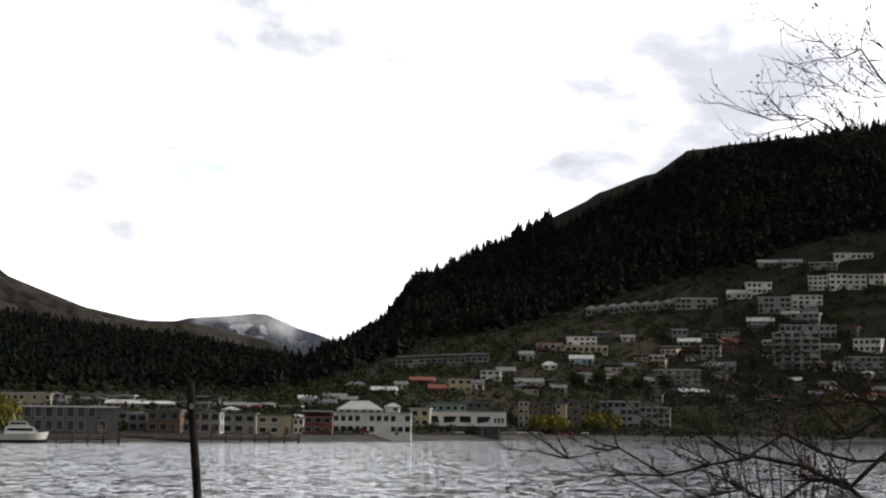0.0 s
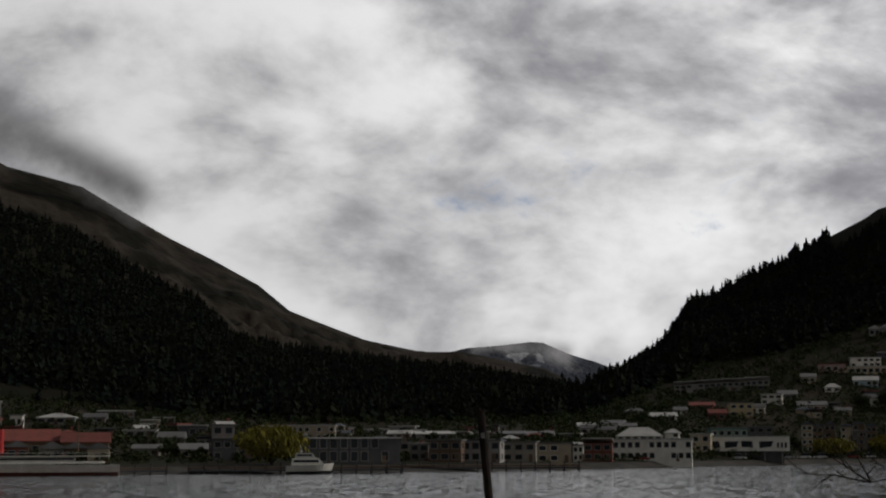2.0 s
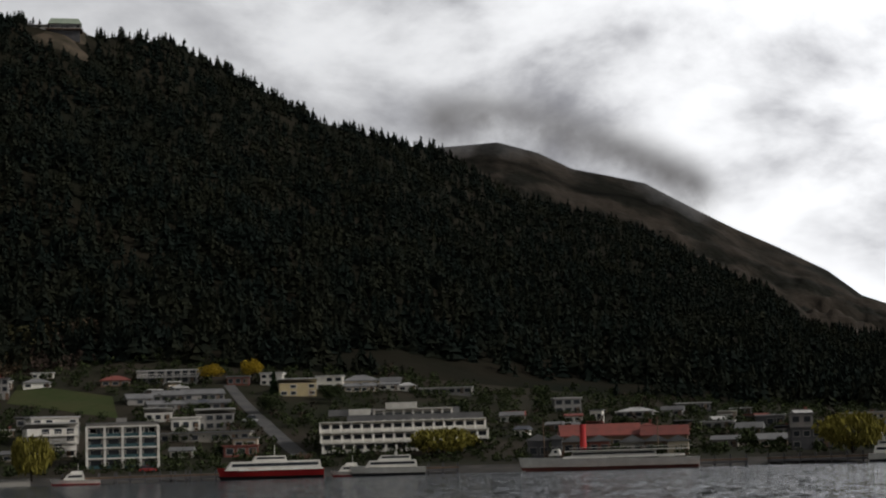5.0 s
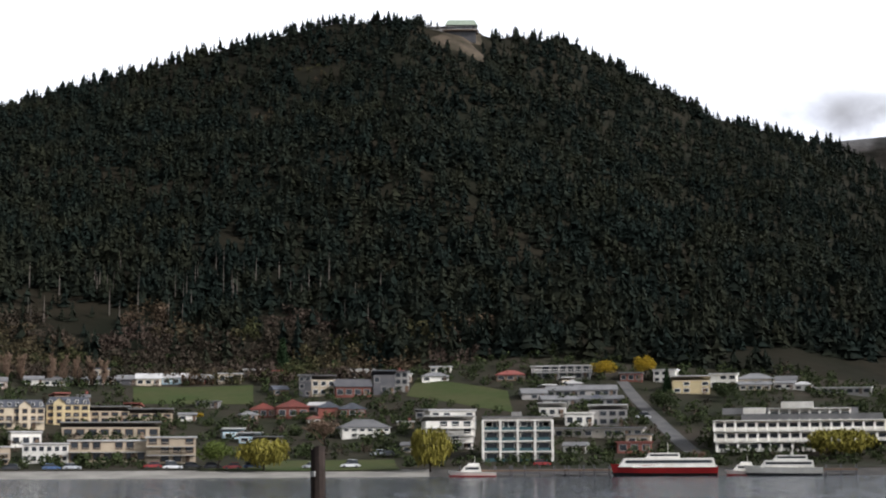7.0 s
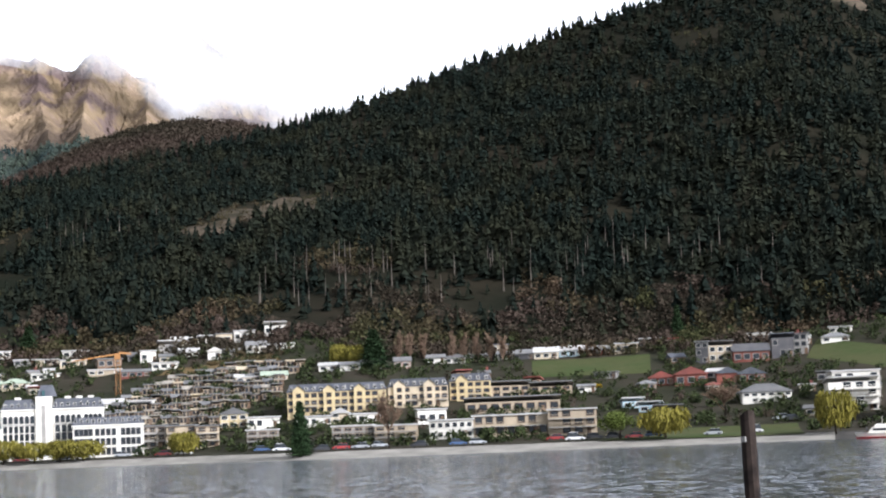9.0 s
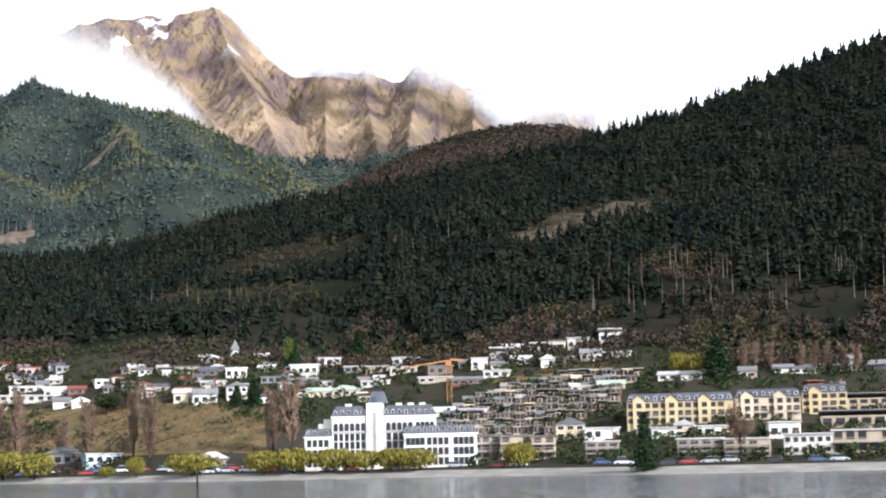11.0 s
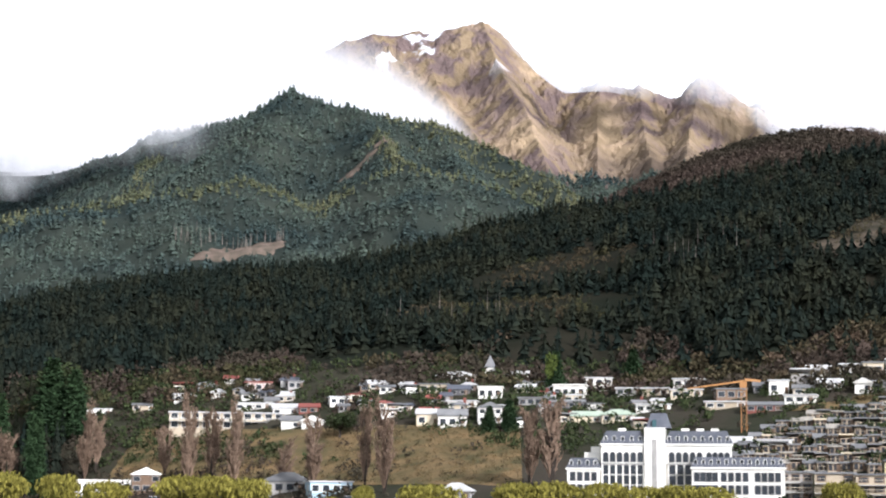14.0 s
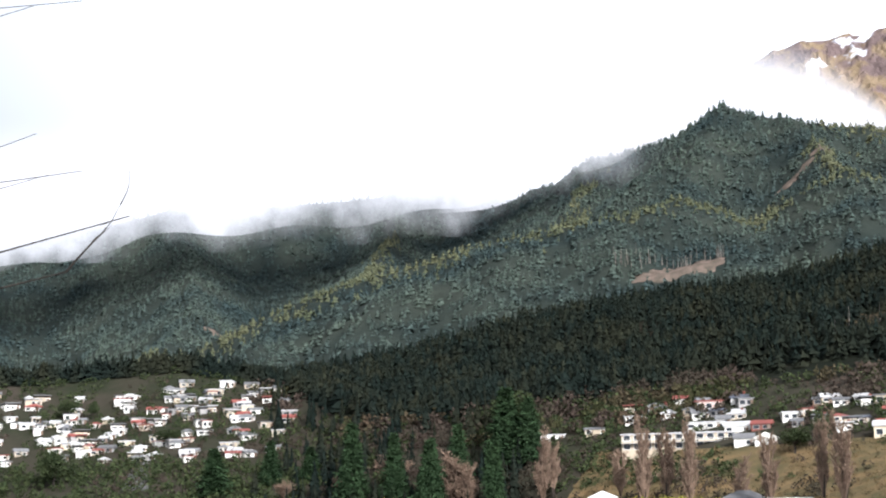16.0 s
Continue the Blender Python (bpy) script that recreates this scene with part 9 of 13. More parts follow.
building(173.4, 760.5, -9, 6.6, 5.3, 2.0, "hip", "white", "roof_grey", 1, 3, 1.7, name="cottage", label="white-painted single-storey house with a grey hipped roof", group="cottages on the right-hand hill", skip=0.2, chimney=True)
building(101.9, 806.6, -24, 7.7, 6.1, 2.5, "mono", "cream", "roof_pale", 1, 3, 1.2, name="cottage", label="cream single-storey house with a pale metal sloping roof", group="cottages on the right-hand hill", skip=0.2, chimney=True)
building(111.2, 765.0, 12, 6.1, 4.8, 1.8, "gable", "grey", "roof_pale", 1, 2, 1.3, name="cottage", label="grey clad single-storey house with a pale metal gabled roof", group="cottages on the right-hand hill", skip=0.2)
building(158.6, 807.6, -16, 5.3, 4.3, 1.8, "hip", "beige", "roof_slate", 1, 2, 1.3, name="cottage", label="beige rendered single-storey house with a slate hipped roof", group="cottages on the right-hand hill", skip=0.2)
building(186.7, 765.6, -29, 6.8, 5.4, 2.1, "gable", "dark", "roof_grey", 1, 3, 1.7, name="cottage", label="dark clad single-storey house with a grey gabled roof", group="cottages on the right-hand hill", skip=0.2)
building(47.5, 727.4, -5, 5.9, 4.7, 1.9, "gable", "beige", "roof_grey", 1, 2, 1.5, name="cottage", label="beige rendered single-storey house with a grey gabled roof", group="cottages on the right-hand hill", skip=0.2, chimney=True)
building(-53.2, 520.2, -9, 4.1, 4.0, 2.0, "flat", "timber", "roof_red", 1, 2, 0.3, name="cottage", label="brown timber single-storey house with a red flat roof", group="cottages in the old town", skip=0.2)
building(-132.7, 539.8, 3, 5.0, 4.0, 1.8, "gable", "beige", "roof_pale", 1, 2, 1.1, name="cottage", label="beige rendered single-storey house with a pale metal gabled roof", group="cottages in the old town", skip=0.2, chimney=True)
building(-194.7, 459.4, 35, 4.5, 4.0, 1.8, "gable", "beige", "roof_grey", 1, 2, 1.1, name="cottage", label="beige rendered single-storey house with a grey gabled roof", group="cottages in the old town", skip=0.2)
building(-74.9, 610.3, 25, 4.5, 4.0, 2.1, "flat", "dark", "roof_grey", 1, 2, 0.3, name="cottage", label="dark clad single-storey house with a grey flat roof", group="cottages in the old town", skip=0.2)
building(-82.7, 494.0, 31, 2.6, 4.0, 1.8, "mono", "timber", "roof_pale", 1, 2, 0.6, name="cottage", label="brown timber single-storey house with a pale metal sloping roof", group="cottages in the old town", skip=0.2, chimney=True)
building(-84.4, 601.0, 9, 3.8, 4.0, 1.8, "flat", "dark", "roof_red", 1, 2, 0.3, name="cottage", label="dark clad single-storey house with a red flat roof", group="cottages in the old town", skip=0.2)
building(-81.3, 562.0, -11, 4.0, 4.0, 1.8, "mono", "white", "roof_pale", 1, 2, 0.6, name="cottage", label="white-painted single-storey house with a pale metal sloping roof", group="cottages in the old town", skip=0.2, chimney=True)
building(-59.9, 578.8, 4, 5.2, 4.1, 1.8, "hip", "dark", "roof_red", 1, 2, 1.0, name="cottage", label="dark clad single-storey house with a red hipped roof", group="cottages in the old town", skip=0.2)
building(-66.2, 508.6, 25, 3.1, 4.0, 1.8, "hip", "grey", "roof_slate", 1, 2, 0.9, name="cottage", label="grey clad single-storey house with a slate hipped roof", group="cottages in the old town", skip=0.2)
building(-121.4, 509.7, 21, 4.9, 4.0, 1.8, "gable", "grey", "roof_slate", 1, 2, 1.1, name="cottage", label="grey clad single-storey house with a slate gabled roof", group="cottages in the old town", skip=0.2)
building(-163.6, 524.0, 5, 4.3, 4.0, 1.8, "flat", "timber", "roof_red", 1, 2, 0.3, name="cottage", label="brown timber single-storey house with a red flat roof", group="cottages in the old town", skip=0.2)
building(-68.0, 528.5, 18, 3.1, 4.0, 1.8, "gable", "grey", "roof_pale", 1, 2, 0.9, name="cottage", label="grey clad single-storey house with a pale metal gabled roof", group="cottages in the old town", skip=0.2)
building(-162.2, 459.1, 16, 3.1, 4.0, 1.9, "flat", "timber", "roof_red", 1, 2, 0.3, name="cottage", label="brown timber single-storey house with a red flat roof", group="cottages in the old town", skip=0.2)
building(-78.1, 607.9, -5, 5.8, 4.6, 1.8, "mono", "grey", "roof_grey", 1, 2, 0.7, name="cottage", label="grey clad single-storey house with a grey sloping roof", group="cottages in the old town", skip=0.2)
building(-79.8, 602.6, 12, 3.8, 4.0, 1.8, "mono", "timber", "roof_pale", 1, 2, 0.7, name="cottage", label="brown timber single-storey house with a pale metal sloping roof", group="cottages in the old town", skip=0.2, chimney=True)
building(-96.2, 514.0, -6, 2.9, 4.0, 1.8, "gable", "white", "roof_slate", 1, 2, 0.9, name="cottage", label="white-painted single-storey house with a slate gabled roof", group="cottages in the old town", skip=0.2)
building(-40.8, 534.3, 19, 4.6, 4.0, 1.8, "gable", "grey", "roof_pale", 1, 2, 0.9, name="cottage", label="grey clad single-storey house with a pale metal gabled roof", group="cottages in the old town", skip=0.2)
building(-99.2, 501.2, 15, 4.1, 4.0, 1.8, "flat", "dark", "roof_red", 1, 2, 0.3, name="cottage", label="dark clad single-storey house with a red flat roof", group="cottages in the old town", skip=0.2, chimney=True)
building(-203.2, 480.8, 20, 4.9, 4.0, 1.8, "gable", "white", "roof_red", 1, 2, 0.8, name="cottage", label="white-painted single-storey house with a red gabled roof", group="cottages in the old town", skip=0.2)
building(-57.8, 598.1, 1, 4.2, 4.0, 1.8, "hip", "grey", "roof_grey", 1, 2, 0.9, name="cottage", label="grey clad single-storey house with a grey hipped roof", group="cottages in the old town", skip=0.2, chimney=True)
building(-176.8, 470.8, 26, 3.4, 4.0, 1.8, "hip", "dark", "roof_red", 1, 2, 0.8, name="cottage", label="dark clad single-storey house with a red hipped roof", group="cottages in the old town", skip=0.2, chimney=True)
building(-134.5, 474.2, 2, 2.7, 4.0, 1.8, "flat", "white", "roof_red", 1, 2, 0.3, name="cottage", label="white-painted single-storey house with a red flat roof", group="cottages in the old town", skip=0.2)
building(-191.3, 467.3, 13, 3.8, 4.0, 1.8, "mono", "grey", "roof_red", 1, 2, 0.6, name="cottage", label="grey clad single-storey house with a red sloping roof", group="cottages in the old town", skip=0.2)
building(-94.7, 561.0, 9, 4.2, 4.0, 1.8, "gable", "beige", "roof_grey", 1, 2, 1.0, name="cottage", label="beige rendered single-storey house with a grey gabled roof", group="cottages in the old town", skip=0.2)
building(-64.4, 554.2, 22, 4.4, 4.0, 1.8, "hip", "grey", "roof_pale", 1, 2, 1.1, name="cottage", label="grey clad single-storey house with a pale metal hipped roof", group="cottages in the old town", skip=0.2)
building(-166.9, 504.0, 33, 3.6, 4.0, 1.8, "gable", "timber", "roof_pale", 1, 2, 1.0, name="cottage", label="brown timber single-storey house with a pale metal gabled roof", group="cottages in the old town", skip=0.2)
building(-41.4, 538.3, 8, 4.1, 4.0, 1.8, "mono", "white", "roof_slate", 1, 2, 0.6, name="cottage", label="white-painted single-storey house with a slate sloping roof", group="cottages in the old town", skip=0.2)
building(-128.5, 528.5, 19, 4.8, 4.0, 1.8, "gable", "white", "roof_slate", 1, 2, 0.9, name="cottage", label="white-painted single-storey house with a slate gabled roof", group="cottages in the old town", skip=0.2)
building(-140.4, 478.8, 24, 4.0, 4.0, 1.8, "mono", "grey", "roof_slate", 1, 2, 0.6, name="cottage", label="grey clad single-storey house with a slate sloping roof", group="cottages in the old town", skip=0.2, chimney=True)
building(-126.2, 584.4, -3, 3.5, 4.0, 1.8, "hip", "beige", "roof_slate", 1, 2, 1.0, name="cottage", label="beige rendered single-storey house with a slate hipped roof", group="cottages in the old town", skip=0.2)
building(-185.7, 441.5, 35, 4.2, 4.0, 1.8, "gable", "dark", "roof_pale", 1, 2, 1.0, name="cottage", label="dark clad single-storey house with a pale metal gabled roof", group="cottages in the old town", skip=0.2)
building(-152.3, 541.9, 36, 5.4, 4.3, 1.8, "gable", "dark", "roof_pale", 1, 2, 1.2, name="cottage", label="dark clad single-storey house with a pale metal gabled roof", group="cottages in the old town", skip=0.2, chimney=True)
building(-114.8, 538.8, 8, 4.3, 4.0, 1.8, "gable", "dark", "roof_slate", 1, 2, 1.1, name="cottage", label="dark clad single-storey house with a slate gabled roof", group="cottages in the old town", skip=0.2, chimney=True)
building(-187.8, 442.8, 32, 2.9, 4.0, 1.8, "flat", "dark", "roof_slate", 1, 2, 0.3, name="cottage", label="dark clad single-storey house with a slate flat roof", group="cottages in the old town", skip=0.2)
building(-116.1, 502.7, 17, 4.1, 4.0, 2.1, "flat", "timber", "roof_red", 1, 2, 0.3, name="cottage", label="brown timber single-storey house with a red flat roof", group="cottages in the old town", skip=0.2)
building(-201.5, 440.0, 4, 3.3, 4.0, 1.8, "gable", "white", "roof_slate", 1, 2, 1.0, name="cottage", label="white-painted single-storey house with a slate gabled roof", group="cottages in the old town", skip=0.2)
building(-151.4, 474.3, -2, 2.7, 4.0, 1.8, "flat", "grey", "roof_slate", 1, 2, 0.3, name="cottage", label="grey clad single-storey house with a slate flat roof", group="cottages in the old town", skip=0.2)
building(-170.3, 443.4, 37, 4.3, 4.0, 1.8, "mono", "dark", "roof_grey", 1, 2, 0.6, name="cottage", label="dark clad single-storey house with a grey sloping roof", group="cottages in the old town", skip=0.2)
building(-200.2, 459.2, 8, 4.4, 4.0, 1.8, "gable", "timber", "roof_grey", 1, 2, 0.9, name="cottage", label="brown timber single-storey house with a grey gabled roof", group="cottages in the old town", skip=0.2)
building(-102.7, 504.6, 13, 3.8, 4.0, 1.8, "flat", "white", "roof_grey", 1, 2, 0.3, name="cottage", label="white-painted single-storey house with a grey flat roof", group="cottages in the old town", skip=0.2, chimney=True)
building(-170.2, 481.7, 24, 5.0, 4.0, 1.8, "mono", "dark", "roof_grey", 1, 2, 0.7, name="cottage", label="dark clad single-storey house with a grey sloping roof", group="cottages in the old town", skip=0.2)
building(-159.5, 522.1, 25, 3.6, 4.0, 1.8, "gable", "beige", "roof_red", 1, 2, 0.9, name="cottage", label="beige rendered single-storey house with a red gabled roof", group="cottages in the old town", skip=0.2)
building(-98.8, 519.6, 24, 3.3, 4.0, 1.8, "gable", "dark", "roof_slate", 1, 2, 1.0, name="cottage", label="dark clad single-storey house with a slate gabled roof", group="cottages in the old town", skip=0.2)
building(-85.4, 498.6, -8, 3.6, 4.0, 1.8, "flat", "grey", "roof_grey", 1, 2, 0.3, name="cottage", label="grey clad single-storey house with a grey flat roof", group="cottages in the old town", skip=0.2)
building(-49.4, 513.5, 11, 3.2, 4.0, 1.8, "hip", "white", "roof_red", 1, 2, 0.9, name="cottage", label="white-painted single-storey house with a red hipped roof", group="cottages in the old town", skip=0.2, chimney=True)
building(-168.0, 468.8, 10, 3.3, 4.0, 1.8, "flat", "timber", "roof_red", 1, 2, 0.3, name="cottage", label="brown timber single-storey house with a red flat roof", group="cottages in the old town", skip=0.2)
building(-585.4, 217.2, 58, 3.2, 4.0, 1.8, "hip", "cream", "roof_grey", 1, 2, 1.2, name="cottage", label="cream single-storey house with a grey hipped roof", group="cottages above the dry bank", skip=0.2, chimney=True)
building(-556.7, 238.3, 84, 4.4, 4.0, 1.8, "mono", "beige", "roof_grey", 1, 2, 0.7, name="cottage", label="beige rendered single-storey house with a grey sloping roof", group="cottages above the dry bank", skip=0.2, chimney=True)
building(-607.9, 196.7, 80, 4.7, 4.0, 1.8, "mono", "grey", "roof_grey", 1, 2, 0.7, name="cottage", label="grey clad single-storey house with a grey sloping roof", group="cottages above the dry bank", skip=0.2, chimney=True)
building(-639.4, 180.0, 68, 5.4, 4.3, 1.8, "hip", "beige", "roof_pale", 1, 2, 0.9, name="cottage", label="beige rendered single-storey house with a pale metal hipped roof", group="cottages above the dry bank", skip=0.2, chimney=True)
building(-595.4, 203.2, 56, 5.1, 4.1, 1.8, "gable", "beige", "roof_slate", 1, 2, 0.8, name="cottage", label="beige rendered single-storey house with a slate gabled roof", group="cottages above the dry bank", skip=0.2)
building(-556.6, 265.0, 55, 3.4, 4.0, 1.8, "gable", "white", "roof_pale", 1, 2, 0.9, name="cottage", label="white-painted single-storey house with a pale metal gabled roof", group="cottages above the dry bank", skip=0.2)
building(-559.6, 261.1, 77, 3.5, 4.0, 1.8, "gable", "beige", "roof_grey", 1, 2, 0.9, name="cottage", label="beige rendered single-storey house with a grey gabled roof", group="cottages above the dry bank", skip=0.2, chimney=True)
building(-657.1, 170.4, 73, 5.3, 4.3, 1.8, "hip", "beige", "roof_grey", 1, 2, 1.1, name="cottage", label="beige rendered single-storey house with a grey hipped roof", group="cottages above the dry bank", skip=0.2)
building(-607.9, 228.3, 78, 4.0, 4.0, 1.8, "hip", "grey", "roof_pale", 1, 2, 0.9, name="cottage", label="grey clad single-storey house with a pale metal hipped roof", group="cottages above the dry bank", skip=0.2, chimney=True)
building(-620.1, 197.5, 91, 4.9, 4.0, 1.8, "flat", "cream", "roof_red", 1, 2, 0.3, name="cottage", label="cream single-storey house with a red flat roof", group="cottages above the dry bank", skip=0.2, chimney=True)
building(-596.3, 213.0, 64, 3.9, 4.0, 1.8, "gable", "grey", "roof_red", 1, 2, 1.1, name="cottage", label="grey clad single-storey house with a red gabled roof", group="cottages above the dry bank", skip=0.2)
building(-568.4, 251.6, 68, 4.6, 4.0, 2.0, "flat", "white", "roof_grey", 1, 2, 0.3, name="cottage", label="white-painted single-storey house with a grey flat roof", group="cottages above the dry bank", skip=0.2)
building(-555.9, 252.6, 63, 3.5, 4.0, 1.8, "flat", "white", "roof_grey", 1, 2, 0.3, name="cottage", label="white-painted single-storey house with a grey flat roof", group="cottages above the dry bank", skip=0.2, chimney=True)
building(-583.4, 207.5, 72, 5.0, 4.0, 1.8, "gable", "beige", "roof_red", 1, 2, 1.2, name="cottage", label="beige rendered single-storey house with a red gabled roof", group="cottages above the dry bank", skip=0.2)
building(-668.0, 162.7, 60, 4.3, 4.0, 1.8, "hip", "beige", "roof_grey", 1, 2, 1.3, name="cottage", label="beige rendered single-storey house with a grey hipped roof", group="cottages above the dry bank", skip=0.2, chimney=True)
building(-592.0, 257.5, 70, 3.2, 4.0, 1.8, "gable", "cream", "roof_grey", 1, 2, 0.9, name="cottage", label="cream single-storey house with a grey gabled roof", group="cottages above the dry bank", skip=0.2)
building(-557.8, 225.0, 90, 4.3, 4.0, 1.8, "mono", "white", "roof_grey", 1, 2, 0.7, name="cottage", label="white-painted single-storey house with a grey sloping roof", group="cottages above the dry bank", skip=0.2)
building(-582.5, 244.0, 70, 3.3, 4.0, 1.8, "gable", "cream", "roof_pale", 1, 2, 0.9, name="cottage", label="cream single-storey house with a pale metal gabled roof", group="cottages above the dry bank", skip=0.2, chimney=True)
building(-649.3, 185.7, 92, 4.6, 4.0, 2.3, "flat", "grey", "roof_grey", 1, 2, 0.3, name="cottage", label="grey clad single-storey house with a grey flat roof", group="cottages above the dry bank", skip=0.2)
building(-611.4, 212.0, 91, 4.6, 4.0, 1.8, "mono", "white", "roof_grey", 1, 2, 0.7, name="cottage", label="white-painted single-storey house with a grey sloping roof", group="cottages above the dry bank", skip=0.2, chimney=True)
building(-602.5, 200.6, 91, 4.0, 4.0, 1.8, "hip", "beige", "roof_red", 1, 2, 0.9, name="cottage", label="beige rendered single-storey house with a red hipped roof", group="cottages above the dry bank", skip=0.2)
building(-576.2, 224.7, 52, 4.0, 4.0, 1.8, "mono", "white", "roof_pale", 1, 2, 0.6, name="cottage", label="white-painted single-storey house with a pale metal sloping roof", group="cottages above the dry bank", skip=0.2)
building(-570.9, 238.1, 81, 3.7, 4.0, 1.8, "gable", "white", "roof_grey", 1, 2, 1.0, name="cottage", label="white-painted single-storey house with a grey gabled roof", group="cottages above the dry bank", skip=0.2, chimney=True)
building(-592.6, 198.6, 76, 4.6, 4.0, 1.8, "mono", "white", "roof_pale", 1, 2, 0.6, name="cottage", label="white-painted single-storey house with a pale metal sloping roof", group="cottages above the dry bank", skip=0.2, chimney=True)
building(-670.5, 170.1, 71, 4.7, 4.0, 1.8, "gable", "white", "roof_red", 1, 2, 1.2, name="cottage", label="white-painted single-storey house with a red gabled roof", group="cottages above the dry bank", skip=0.2)
building(-661.0, 175.6, 96, 4.2, 4.0, 1.8, "gable", "beige", "roof_grey", 1, 2, 1.2, name="cottage", label="beige rendered single-storey house with a grey gabled roof", group="cottages above the dry bank", skip=0.2)
building(-594.9, 250.7, 73, 5.2, 4.1, 1.8, "hip", "white", "roof_grey", 1, 2, 1.2, name="cottage", label="white-painted single-storey house with a grey hipped roof", group="cottages above the dry bank", skip=0.2)
building(-626.1, 205.4, 87, 5.7, 4.5, 1.8, "gable", "beige", "roof_pale", 1, 2, 1.3, name="cottage", label="beige rendered single-storey house with a pale metal gabled roof", group="cottages above the dry bank", skip=0.2)
building(-537.2, 250.1, 74, 3.0, 4.0, 1.8, "gable", "beige", "roof_pale", 1, 2, 1.1, name="cottage", label="beige rendered single-storey house with a pale metal gabled roof", group="cottages above the dry bank", skip=0.2)
building(-638.4, 175.6, 74, 4.1, 4.0, 1.8, "gable", "grey", "roof_grey", 1, 2, 1.3, name="cottage", label="grey clad single-storey house with a grey gabled roof", group="cottages above the dry bank", skip=0.2)
building(-581.7, 243.3, 86, 4.3, 4.0, 1.8, "hip", "beige", "roof_slate", 1, 2, 1.0, name="cottage", label="beige rendered single-storey house with a slate hipped roof", group="cottages above the dry bank", skip=0.2)
building(-586.9, 246.4, 53, 3.0, 4.0, 1.8, "gable", "beige", "roof_grey", 1, 2, 1.1, name="cottage", label="beige rendered single-storey house with a grey gabled roof", group="cottages above the dry bank", skip=0.2)
building(-617.0, 211.1, 51, 3.3, 4.0, 1.8, "gable", "white", "roof_pale", 1, 2, 1.0, name="cottage", label="white-painted single-storey house with a pale metal gabled roof", group="cottages above the dry bank", skip=0.2)
building(-653.7, 184.7, 70, 5.2, 4.1, 1.8, "gable", "white", "roof_slate", 1, 2, 1.3, name="cottage", label="white-painted single-storey house with a slate gabled roof", group="cottages above the dry bank", skip=0.2, chimney=True)
building(-591.8, 245.2, 57, 3.1, 4.0, 1.8, "flat", "beige", "roof_red", 1, 2, 0.3, name="cottage", label="beige rendered single-storey house with a red flat roof", group="cottages above the dry bank", skip=0.2, chimney=True)
building(-612.6, 191.0, 78, 3.1, 4.0, 1.8, "gable", "grey", "roof_grey", 1, 2, 0.9, name="cottage", label="grey clad single-storey house with a grey gabled roof", group="cottages above the dry bank", skip=0.2)
building(-595.8, 201.9, 70, 4.9, 4.0, 1.8, "mono", "beige", "roof_grey", 1, 2, 0.6, name="cottage", label="beige rendered single-storey house with a grey sloping roof", group="cottages above the dry bank", skip=0.2)
building(-648.6, 176.1, 59, 3.7, 4.0, 1.8, "gable", "grey", "roof_slate", 1, 2, 0.9, name="cottage", label="grey clad single-storey house with a slate gabled roof", group="cottages above the dry bank", skip=0.2)
building(-581.0, 250.1, 73, 4.7, 4.0, 2.3, "flat", "cream", "roof_pale", 1, 2, 0.3, name="cottage", label="cream single-storey house with a pale metal flat roof", group="cottages above the dry bank", skip=0.2)
building(-676.5, 155.5, 67, 5.8, 4.6, 1.8, "mono", "cream", "roof_red", 1, 2, 0.7, name="cottage", label="cream single-storey house with a red sloping roof", group="cottages above the dry bank", skip=0.2)
building(-597.0, 217.3, 72, 3.1, 4.0, 1.8, "gable", "grey", "roof_slate", 1, 2, 1.2, name="cottage", label="grey clad single-storey house with a slate gabled roof", group="cottages above the dry bank", skip=0.2, chimney=True)
building(-600.3, 242.9, 54, 5.5, 4.4, 1.8, "gable", "cream", "roof_pale", 1, 2, 1.1, name="cottage", label="cream single-storey house with a pale metal gabled roof", group="cottages above the dry bank", skip=0.2)
building(-534.9, 250.1, 45, 4.6, 4.0, 1.8, "mono", "cream", "roof_red", 1, 2, 0.6, name="cottage", label="cream single-storey house with a red sloping roof", group="cottages above the dry bank", skip=0.2)
building(-388.9, 393.3, 63, 4.6, 4.0, 1.8, "gable", "timber", "roof_slate", 1, 2, 1.3, name="cottage", label="brown timber single-storey house with a slate gabled roof", group="cottages on the town slope", skip=0.2)
building(-366.3, 358.0, 62, 4.5, 4.0, 1.8, "hip", "timber", "roof_grey", 1, 2, 1.0, name="cottage", label="brown timber single-storey house with a grey hipped roof", group="cottages on the town slope", skip=0.2)
building(-319.2, 450.4, 47, 4.2, 4.0, 1.8, "hip", "grey", "roof_pale", 1, 2, 1.2, name="cottage", label="grey clad single-storey house with a pale metal hipped roof", group="cottages on the town slope", skip=0.2)
building(-306.9, 380.8, 19, 3.4, 4.0, 1.8, "mono", "beige", "roof_slate", 1, 2, 0.7, name="cottage", label="beige rendered single-storey house with a slate sloping roof", group="cottages on the town slope", skip=0.2)
building(-361.3, 379.7, 23, 5.0, 4.0, 1.8, "gable", "grey", "roof_pale", 1, 2, 1.1, name="cottage", label="grey clad single-storey house with a pale metal gabled roof", group="cottages on the town slope", skip=0.2)
building(-420.4, 342.4, 55, 3.4, 4.0, 1.8, "gable", "grey", "roof_grey", 1, 2, 1.0, name="cottage", label="grey clad single-storey house with a grey gabled roof", group="cottages on the town slope", skip=0.2, chimney=True)
